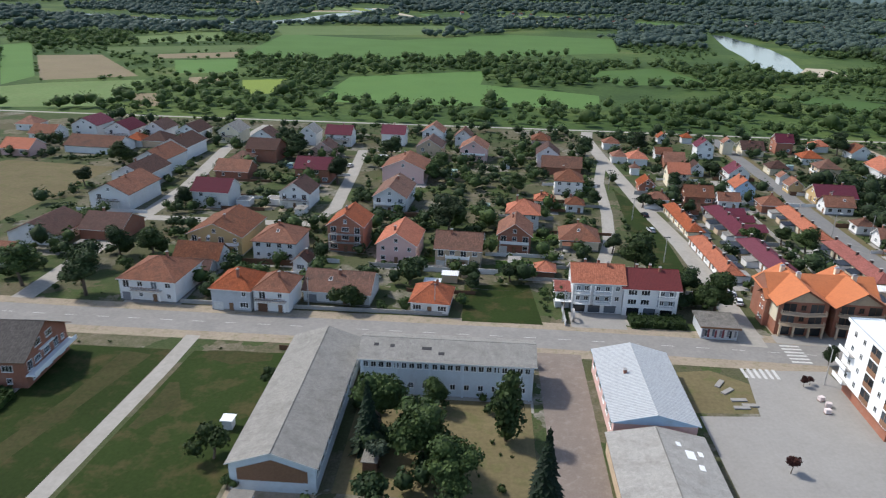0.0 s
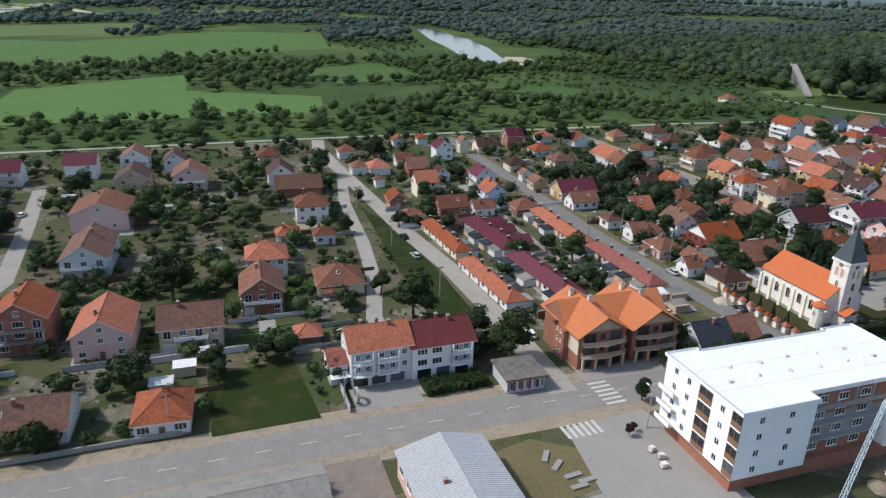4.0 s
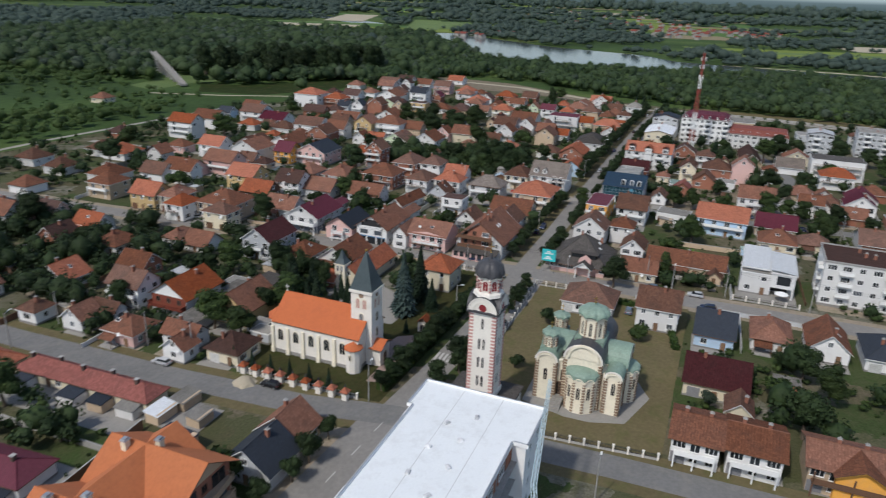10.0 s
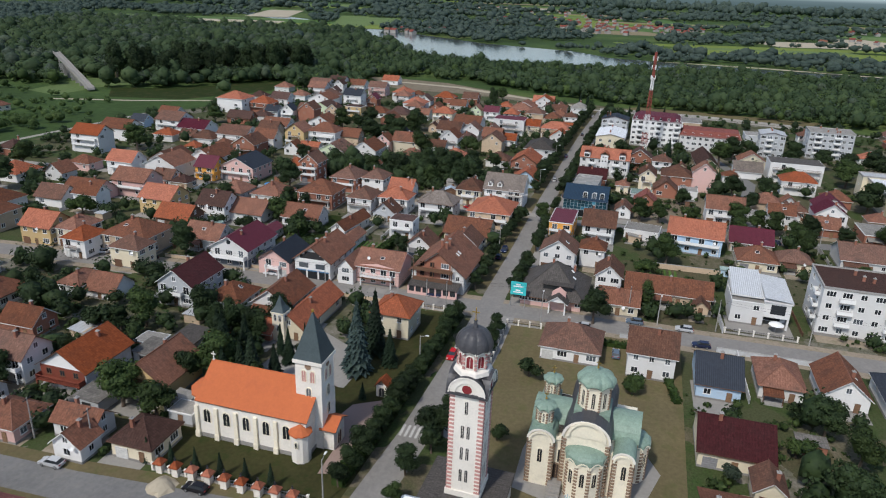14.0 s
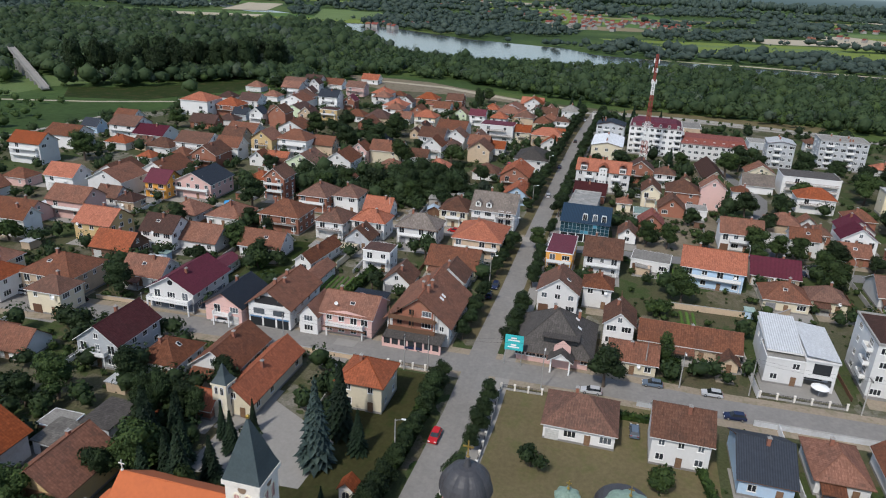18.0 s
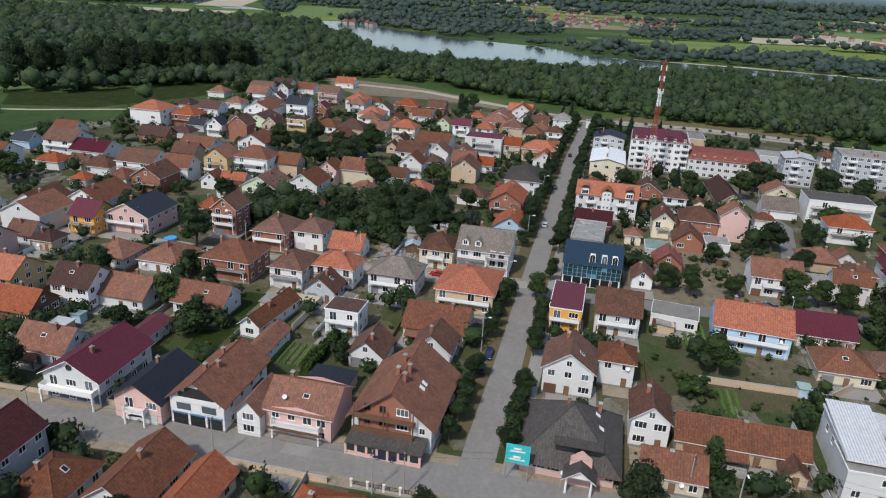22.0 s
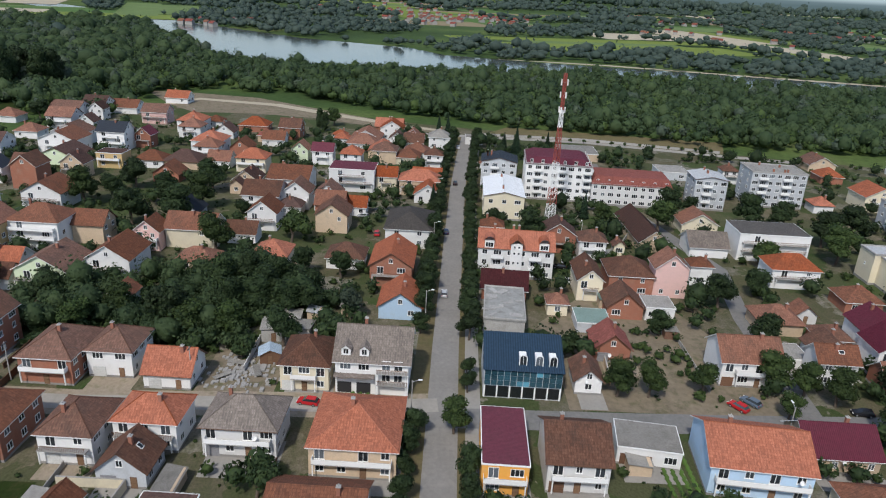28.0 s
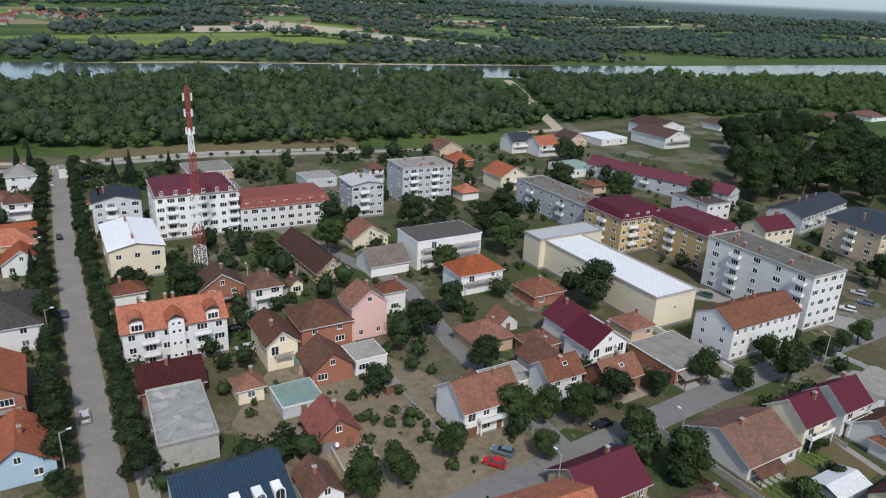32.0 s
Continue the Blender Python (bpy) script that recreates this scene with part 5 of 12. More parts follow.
def new_apartment_block():
    """White block still being finished: overhanging white panels, bare recess to the south, pale membrane roof."""
    t = thing("apartment_building", 98, 121.3, 0, -1.5, "new white apartment block with bare grey south recess and white roof", "building")
    X, Y, H = 21.5, 9.9, 16.0
    b = Build()
    b.box(-X + 1, -Y + 1, 0, X - 1, Y - 1, 3.1)
    part("ground_floor", b.mesh("ground_floor", WALL["k"]), t, "raw brick ground floor set back under the panels")
    b = Build()
    for x0, x1 in ((-X, -6.5), (11.5, X)):
        b.box(x0, -Y, 3.1, x1, Y, H - 0.3)
    b.box(-6.5, -Y + 2.2, 3.1, 11.5, Y, H - 0.3, 1)
    part("wall", b.mesh("wall", PANEL, ROUGHCAST), t)
    b = Build()
    b.box(-6.4, -Y + 2.1, 3.2, 11.4, -Y + 2.19, 6.2)
    for i in range(5):
        b.box(-6.4 + i * 3.8, -Y + 2.06, 11.2, -3.6 + i * 3.8, -Y + 2.19, 15.4)
    part("brick_infill", b.mesh("brick_infill", WALL["k"]), t, "unplastered brick infill")
    for z in (6.4, 9.6, 12.8):
        b = Build()
        b.box(-6.4, -Y + 1.2, z - 0.12, 11.4, -Y + 2.3, z + 0.08)
        part("floor_slab", b.mesh("floor_slab", CONCRETE), t)
    b = Build()
    out = [(-X - .4, -Y - .4), (-6.2, -Y - .4), (-6.2, -Y + 1.9), (11.2, -Y + 1.9), (11.2, -Y - .4), (X + .4, -Y - .4), (X + .4, Y + .4), (14, Y + .4), (14, Y - .5), (-15, Y - .5), (-15, Y + .4), (-X - .4, Y + .4)]
    b.poly([(x, y, H) for x, y in out])
    b.poly([(x, y, H - 0.35) for x, y in out][::-1], 1)
    for (x0, y0), (x1, y1) in zip(out, out[1:] + out[:1]):
        b.poly([(x0, y0, H - .35), (x1, y1, H - .35), (x1, y1, H + .35), (x0, y0, H + .35)], 1)
        d = Vector((x1 - x0, y1 - y0, 0)).normalized()
        n = Vector((-d.y, d.x, 0)) * 0.25
        b.poly([(x0, y0, H + .35), (x1, y1, H + .35), (x1 + n.x, y1 + n.y, H + .35), (x0 + n.x, y0 + n.y, H + .35)], 2)
        b.poly([(x1 + n.x, y1 + n.y, H + .35), (x1 + n.x, y1 + n.y, H), (x0 + n.x, y0 + n.y, H), (x0 + n.x, y0 + n.y, H + .35)], 1)
    part("roof", b.mesh("roof", MEMBRANE, PANEL, STEEL), t, "bright white membrane roof with a low parapet")
    b = Build()
    for i in range(9):
        b.box(-17 + i * 4.3, 1.4, H + .002, -16.98 + i * 4.3, 1.42, H + .003)
    for y in (-3.4, 3.2):
        b.box(-X, y, H + .002, X, y + 0.1, H + .012)
    part("roof_seam", b.mesh("roof_seam", surface("roof seam", (0.55, 0.55, 0.54), jitter=0)), t)
    for i in range(11):
        b = Build()
        b.box(-.45, -.3, 0, .45, .3, .28)
        b.box(-.3, -.18, .28, .3, .18, .4)
        part("roof_vent", b.mesh("roof_vent", surface("vent grey", (0.6, 0.6, 0.6), jitter=.2)), t, at=pose(-17 + i * 3.2, (2.6 if i % 2 else -1.4) + 0.3 * (i % 3), H, 0, 0, i * 37))
    for fl in range(4):
        z = 4.7 + fl * 3.15
        for y in (6.9, 3.3):
            part("window", WIN["b"], t, at=pose(-X, y, z, 0, 0, -90))
        for y in (-5.4,):
            part("window", WIN["b"], t, at=pose(-X, y, z, 0, 0, -90))
        for x in (-17.5, -11.5, 14.2, 18.4):
            part("window", WIN["b"], t, at=pose(x, -Y, z))
        for x in (-15, -9, -3, 3, 9, 15):
            part("window", WIN["c"], t, at=pose(x, Y, z, 0, 0, 180))
        for x in (-3.2, 1.4, 6.3):
            part("window", WIN["c"], t, at=pose(x, -Y + 2.05, z + 0.1))
        for y0, y1, deep in ((-2.8, 0.6, 0.06), (-Y - 0.05, -7.6, 0.06)):
            b = Build()
            b.box(-X - deep, y0, z - 1.45, -X + 0.02, y1, z - 0.35, 0)
            b.box(-X - 0.03, y0, z - 0.35, -X + 0.02, y1, z + 1.3, 1)
            b.box(-X - 0.05, (y0 + y1) / 2 - 0.05, z - 0.35, -X + 0.02, (y0 + y1) / 2 + 0.05, z + 1.3, 0)
            part("balcony", b.mesh("balcony", BROWN_PANEL, GLASS), t, "brown panelled balcony")
        b = Build()
        b.box(-X - 1.3, Y - 4.5, z - 1.55, -X, Y - 0.2, z - 1.4, 0)
        b.box(-X - 1.3, Y - 4.5, z - 1.4, -X - 1.2, Y - 0.2, z - 0.5, 1)
        part("balcony", b.mesh("balcony", CONCRETE, PANEL), t) if fl < 3 else None


def boom_crane():
    t = thing("crane", 92, 104, 0, 0, "pale blue truck-mounted boom leaning over the new block", "crane")
    pts = [(0, 0, 1.5), (10, 4.2, 15.5), (29, 6.5, 20.5)]
    b = Build()
    b.box(-3, -1.2, 0.5, 3, 1.2, 1.6)
    for x in (-2.2, 2.2):
        for y in (-1.2, 1.2):
            b.tube((x, y - 0.15, 0.5), (x, y + 0.15, 0.5), 0.5, 0.5, 10)
    part("chassis", b.mesh("chassis", DARK), t)
    for k in (0, 1):
        b = Build()
        a, c = Vector(pts[k]), Vector(pts[k + 1])
        d = (c - a)
        n = 14
        for i in range(n):
            p, q = a + d * i / n, a + d * (i + 1) / n
            r = 0.55 - 0.3 * (k + i / n) / 2
            for s, u in ((0, r), (r, 0), (0, -r), (-r, 0)):
                o, o2 = Vector((0.2 * s, s, u)), Vector((0.2 * u, u, -s))
                b.tube(p + o, q + o, 0.07, 0.07, 4, caps=False)
                b.tube(p + o, q + o2, 0.04, 0.04, 3, caps=False)
        part("boom", b.mesh("boom", surface("pale blue paint", (0.42, 0.52, 0.55), jitter=0)), t)


def scalloped_dome(b, x, y, r, z, h, lift, lobes=8, n=7):
    """A ribbed dome whose eave rises in an arch over each face of the drum."""
    m = lobes * 6
    rows = [[(x + r * 1.02 * math.cos(2 * math.pi * j / m), y + r * 1.02 * math.sin(2 * math.pi * j / m), z - .22 + lift * abs(math.cos(lobes * math.pi * j / m))) for j in range(m)]]
    for i in range(n + 1):
        u = 0.96 * i / n
        row = []
        for j in range(m):
            a = 2 * math.pi * j / m
            w = abs(math.cos(lobes * a / 2))
            q = r * math.cos(math.pi / 2 * u) ** 0.85 * (1.02 + 0.07 * w * (1 - u))
            row.append((x + q * math.cos(a), y + q * math.sin(a), z + lift * w * (1 - u) ** 2 + h * math.sin(math.pi / 2 * u)))
        rows.append(row)
    for p, q in zip(rows, rows[1:]):
        for j in range(m):
            b.poly([p[j], p[(j + 1) % m], q[(j + 1) % m], q[j]])
    b.poly(rows[-1])
    return b


def hood(r, w, depth, material):
    """Half-round moulded arch standing proud of a wall that faces -y, centred on its springing."""
    b = Build()
    n = 10
    for k in range(n):
        a0, a1 = math.pi * k / n, math.pi * (k + 1) / n
        p = lambda q, a, y: (q * math.cos(a), y, q * math.sin(a))
        b.poly([p(r, a0, -depth), p(r + w, a0, -depth), p(r + w, a1, -depth), p(r, a1, -depth)])
        b.poly([p(r + w, a0, -depth), p(r + w, a0, 0.25), p(r + w, a1, 0.25), p(r + w, a1, -depth)])
        b.poly([p(r, a0, 0.05), p(r, a0, -depth), p(r, a1, -depth), p(r, a1, 0.05)])
        b.poly([(0, -depth * .3, 0), p(r, a0, -depth * .3), p(r, a1, -depth * .3)])
    return b.mesh("arched_hood", material)


def bell_tower():
    t = thing("bell_tower", 138.5, 126.3, 0, -3, "tall cream and rose striped bell tower with a dark dome", "tower")
    b = Build()
    b.box(-4.6, -6.2, 0, 5.2, 6.2, 3.9, 0)
    part("annex", b.mesh("annex", WALL["w"]), t)
    b = Build()
    b.box(-5.0, -6.6, 3.9, 5.6, 6.6, 4.25)
    part("annex_roof", b.mesh("annex_roof", ROOF["k"]), t, "flat dark annex roof")
    h = 2.55
    b = Build()
    b.box(-h, -h, 4.2, h, h, 24.0)
    b.box(-h - .25, -h - .25, 4.2, h + .25, h + .25, 5.2)
    part("shaft", b.mesh("shaft", PLASTER), t)
    for sx in (-1, 1):
        for sy in (-1, 1):
            x0, x1 = sorted((sx * (h + .1), sx * (h - .75)))
            y0, y1 = sorted((sy * (h + .1), sy * (h - .75)))
            band = Build().box(x0, y0, 0, x1, y1, .34).mesh("stone_band", BAND_RED)
            for i in range(25):
                part("stone_band", band, t, at=pose(0, 0, 5.3 + i * 0.68))
    aw = arch_window(0.46, 2.2, PLASTER, DARKPANE, 0.04)
    for turn in (0, 90, 180, 270):
        m = pose(0, 0, 0, 0, 0, turn)
        for z, xs in ((7, (-.45, .45)), (11, (-.45, .45)), (14.8, (-.45, .45)), (19, (0,))):
            for x in xs:
                part("window", aw, t, at=m @ pose(x, -h, z))
        b = Build()
        n = 14
        for k in range(n):
            a0, a1 = math.pi * k / n, math.pi * (k + 1) / n
            for r0, r1, y0, mt in ((1.75, 2.6, -h - .5, 0), (2.6, 2.84, -h - .62, 0)):
                p = [(r * math.cos(a), y, 22.7 + r * math.sin(a)) for r, a in ((r0, a0), (r0, a1), (r1, a1), (r1, a0)) for y in (y0,)]
                b.poly(p, mt)
                b.poly([(r1 * math.cos(a0), y0, 22.7 + r1 * math.sin(a0)), (r1 * math.cos(a1), y0, 22.7 + r1 * math.sin(a1)), (r1 * math.cos(a1), h, 22.7 + r1 * math.sin(a1)), (r1 * math.cos(a0), h, 22.7 + r1 * math.sin(a0))], 1)
            b.poly([(0, -h - .3, 22.7), (1.8 * math.cos(a0), -h - .3, 22.7 + 1.8 * math.sin(a0)), (1.8 * math.cos(a1), -h - .3, 22.7 + 1.8 * math.sin(a1))], 0)
            b.poly([(1.75 * math.cos(a0), -h - .5, 22.7 + 1.75 * math.sin(a0)), (1.75 * math.cos(a1), -h - .5, 22.7 + 1.75 * math.sin(a1)), (1.75 * math.cos(a1), -h - .3, 22.7 + 1.75 * math.sin(a1)), (1.75 * math.cos(a0), -h - .3, 22.7 + 1.75 * math.sin(a0))], 0)
        b.box(-h - .6, -h - .55, 22.3, h + .6, -h + .1, 22.75, 1)
        part("arched_gable", b.mesh("arched_gable", PLASTER, LEAD), t, at=m)
        b = Build()
        b.lathe([(0.0, 0), (0.75, 0)], 16)
        b.lathe([(0.75, 0.0), (0.75, 0.08), (0.92, 0.08), (0.92, 0)], 16, 1)
        part("round_window", b.mesh("round_window", RED_WOOD, PLASTER), t, at=m @ pose(0, -h - .33, 23.4, 90))
    b = Build()
    b.lathe([(2.9, 25.3), (2.75, 25.9), (2.2, 26.1), (2.2, 28.9), (2.5, 29.0), (2.5, 29.25), (0, 29.25)], 8, turn=math.pi / 8)
    bell = part("belfry", b.mesh("belfry", PLASTER), t)
    rw = arch_window(1.0, 1.9, PLASTER, RED_WOOD)
    band = Build().box(-.2, -.2, 0, .2, .2, .35).mesh("stone_band", BAND_RED)
    for i in range(8):
        a = i * 45 + 22.5
        for k in range(4):
            part("stone_band", band, t, at=pose(2.22 * math.cos(radians(a)), 2.22 * math.sin(radians(a)), 26.3 + k * .7, 0, 0, a))
        part("louvre", rw, bell, at=pose(0, 0, 0, 0, 0, i * 45) @ pose(0, -2.04, 26.5))
        part("arched_hood", hood(0.78, 0.22, 0.45, PLASTER), bell, at=pose(0, 0, 0, 0, 0, i * 45) @ pose(0, -2.1, 28.75))
    b = Build()
    scalloped_dome(b, 0, 0, 2.62, 29.1, 3.1, .42)
    b.lathe([(0.45, 32.0), (0.2, 33.0), (0.3, 33.2), (0, 33.5)], 12)
    cap = part("dome", b.mesh("dome", LEAD, smooth=False), t, "dark grey sheet-metal dome")
    part("cross", cross_mesh(1.9, GOLD), cap, at=pose(0, 0, 33.3))


def orthodox_church():
    t = thing("church", 154.5, 108.6, 0, -3, "cream striped stone church with green copper domes", "church")

    bands = Build()

    def apse(x, y, r, z1, roof_h, arc0, name="apse", sides=8):
        b = Build()
        b.lathe([(r, 0), (r, z1)], sides, at=(x, y), turn=arc0, arc=math.pi)
        part(name, b.mesh(name, CREAM), t)
        b = Build()
        b.lathe([(r + .3, z1 - .15), (r + .3, z1 + .15)] + dome_prof(r + .3, z1 + .15, roof_h, 5), sides, at=(x, y), turn=arc0, arc=math.pi)
        part("apse_roof", b.mesh("apse_roof", COPPER), t)
        for k in range(sides + 1):
            a = arc0 + math.pi * k / sides
            for i in range(int(z1 / 0.62)):
                bands.box(-.3, -.3, .3 + i * .62, .1, .3, .6 + i * .62, 0, Matrix.Translation((x + r * math.cos(a), y + r * math.sin(a), 0)) @ Matrix.Rotation(a, 4, "Z"))
        wide = r * math.sin(math.pi / 2 / sides)
        hd = hood(wide * .82, .24, .3, CREAM)
        for k in range(sides):
            a = arc0 + math.pi * (k + 0.5) / sides
            m = Matrix.Translation((x, y, 0)) @ Matrix.Rotation(a + math.pi / 2, 4, "Z") @ pose(0, -r * math.cos(math.pi / 2 / sides), 0)
            part("arched_hood", hd, t, at=m @ pose(0, 0, z1 - wide * .75))
            if 0 < k < sides - 1:
                part("window", win, t, at=m @ pose(0, 0, z1 * .42))

    win = arch_window(0.72, 2.6, CREAM, DARKPANE)

    def bay(x0, y0, x1, y1, z, vault=None, mat=CREAM):
        b = Build()
        b.box(x0, y0, 0, x1, y1, z)
        part("wall", b.mesh("wall", mat), t)
        for cx in (x0, x1):
            for cy in (y0, y1):
                for i in range(int(z / 0.62)):
                    bands.box(cx - .2, cy - .12 - .5 * (cy == y1), .3 + i * .62, cx + .2, cy + .12 + .5 * (cy == y0), .6 + i * .62)
                    bands.box(cx - .12 - .5 * (cx == x1), cy - .2, .3 + i * .62, cx + .12 + .5 * (cx == x0), cy + .2, .6 + i * .62)

    def vault(x0, x1, y0, y1, z, along, mat=COPPER, face=True):
        """A barrel roof with round gable ends."""
        b = Build()
        n = 12
        r = (y1 - y0) / 2 if along == "x" else (x1 - x0) / 2
        cy = (y0 + y1) / 2 if along == "x" else (x0 + x1) / 2
        pt = lambda a, s, k: (s, cy + k * math.cos(a), z + k * math.sin(a) * 0.9) if along == "x" else (cy + k * math.cos(a), s, z + k * math.sin(a) * 0.9)
        lo, hi = (x0, x1) if along == "x" else (y0, y1)
        for i in range(n):
            a0, a1 = math.pi * i / n, math.pi * (i + 1) / n
            b.poly([pt(a0, lo - .3, r + .25), pt(a1, lo - .3, r + .25), pt(a1, hi + .3, r + .25), pt(a0, hi + .3, r + .25)], 0)
            for s in (lo, hi):
                b.poly([pt(0, s, 0), pt(a0, s, r), pt(a1, s, r)], 1)
            for s in (lo - .3, hi + .3):
                b.poly([pt(a0, s, r - .15), pt(a1, s, r - .15), pt(a1, s, r + .25), pt(a0, s, r + .25)], 2)
        part("vault_roof", b.mesh("vault_roof", mat, CREAM, PLASTER), t)

    bay(-6.4, -7.4, 8.6, 9.0, 8.4)
    bay(-7.0, -3.7, 8.8, 3.7, 10.4)
    vault(-7.0, 8.8, -3.7, 3.7, 10.4, "x", LEAD)
    bay(-3.2, -7.9, 4.2, 9.2, 8.8)
    vault(-3.0, 4.0, -7.9, 9.2, 8.8, "y", COPPER)
    bay(-7.4, 5.0, -2.6, 9.2, 9.0)
    vault(-7.4, -2.6, 5.0, 9.2, 9.0, "x", COPPER)
    bay(-7.4, -7.8, -3.0, -4.6, 8.2)
    vault(-7.4, -3.0, -7.8, -4.6, 8.2, "x", COPPER)
    b = Build()
    b.box(-3.9, 3.6, 8.6, 6.5, 8.6, 9.6)
    part("flat_roof", b.mesh("flat_roof", ROOF["k"]), t, "dark sheet roof")
    apse(-6.6, -0.2, 3.3, 7.6, 1.5, math.pi / 2, sides=5)
    apse(0.6, -7.4, 2.6, 7.2, 1.2, math.pi, sides=5)
    for y, r, z in ((7.1, 1.7, 8.6), (-6.2, 1.35, 7.7), (4.2, 0.95, 8.2)):
        part("arched_hood", hood(r, .32, .45, CREAM), t, at=pose(-7.4 if y != 4.2 else -6.4, y, z, 0, 0, -90))
    part("arched_hood", hood(2.7, .5, .5, CREAM), t, at=pose(-7.0, 0, 10.7, 0, 0, -90))

    def lantern(x, y, z, r, hd, dome_h, wins):
        b = Build()
        b.box(x - r - .3, y - r - .3, z - 2.5, x + r + .3, y + r + .3, z)
        part("lantern_base", b.mesh("lantern_base", COPPER), t)
        b = Build()
        b.lathe([(r, z), (r, z + hd), (r + .12, z + hd), (r + .12, z + hd + .25), (0, z + hd + .25)], 8, at=(x, y), turn=math.pi / 8)
        drum = part("lantern", b.mesh("lantern", CREAM), t)
        for k in range(8):
            a = math.pi / 8 + k * math.pi / 4
            for i in range(int(hd / .5)):
                bands.box(-.16, -.16, z + .1 + i * .5, .16, .16, z + .36 + i * .5, 0, Matrix.Translation((x + r * math.cos(a), y + r * math.sin(a), 0)) @ Matrix.Rotation(a, 4, "Z"))
        w = arch_window(r * .2, hd * .66, CREAM, DARKPANE, 0.05)
        ho = hood(r * .3, r * .09 + .05, .3, CREAM)
        for k in range(8):
            part("arched_hood", ho, drum, at=Matrix.Translation((x, y, z + hd - r * .1)) @ Matrix.Rotation(k * math.pi / 4, 4, "Z") @ pose(0, -r * math.cos(math.pi / 8) - .08, 0))
        for k in range(8):
            part("window", w, drum, at=Matrix.Translation((x, y, z + hd * .12)) @ Matrix.Rotation(k * math.pi / 4, 4, "Z") @ pose(0, -r * math.cos(math.pi / 8), 0))
        b = Build()
        scalloped_dome(b, x, y, r + .36, z + hd + .1, dome_h, .3 + .1 * r)
        b.lathe([(.3, z + hd + dome_h), (.12, z + hd + dome_h + .35), (.12, z + hd + dome_h + .7), (0, z + hd + dome_h + .8)], 10, at=(x, y))
        cap = part("dome", b.mesh("dome", COPPER), t, "green copper dome")
        part("cross", cross_mesh(1.2, GOLD), cap, at=pose(x, y, z + hd + dome_h + .7))

    lantern(-1.4, -0.2, 13.7, 2.6, 4.3, 2.0, 8)
    lantern(4.4, 7.4, 10.8, 1.3, 2.5, 1.0, 8)
    lantern(-4.9, 7.2, 11.2, 1.35, 2.4, 1.0, 8)
    b = Build()
    b.poly([(-8.02, -1.6 + 3.2 * i / 6, 11.4 + 1.6 * math.sin(math.pi * i / 6)) for i in range(7)])
    part("lunette", b.mesh("lunette", GLASS), t, at=pose(.96, 0.0, -.4))
    for y in (7.1, -6.4):
        part("window", win, t, at=pose(-7.42, y, 4.6, 0, 0, -90))
    for y in (7.7, 3.9, -4.6):
        part("window", win, t, at=pose(-6.42, y, 4.6, 0, 0, -90)) if y == 3.9 else None
    for x in (-5, 6.2):
        part("window", win, t, at=pose(x, -7.82 if x < 0 else -7.42, 4.0))
        part("window", win, t, at=pose(x, 9.22 if x < 0 else 9.02, 4.0, 0, 0, 180))
    b = Build()
    for i in range(7):
        b.box(-11.2 + i * .55, 3.1, 0, -6.4, 5.3, .2 + i * .2)
    part("steps", b.mesh("steps", PAVING), t)
    part("door", arch_window(1.3, 2.8, BAND_DARK, surface("dark door wood", (0.06, 0.04, 0.03))), t, at=pose(-6.42, 4.3, 1.4, 0, 0, -90))
    tagged(part("stone_banding", bands.mesh("stone_banding", BAND_DARK), t, "brown stone bands on piers and corners"), kind="stuff")


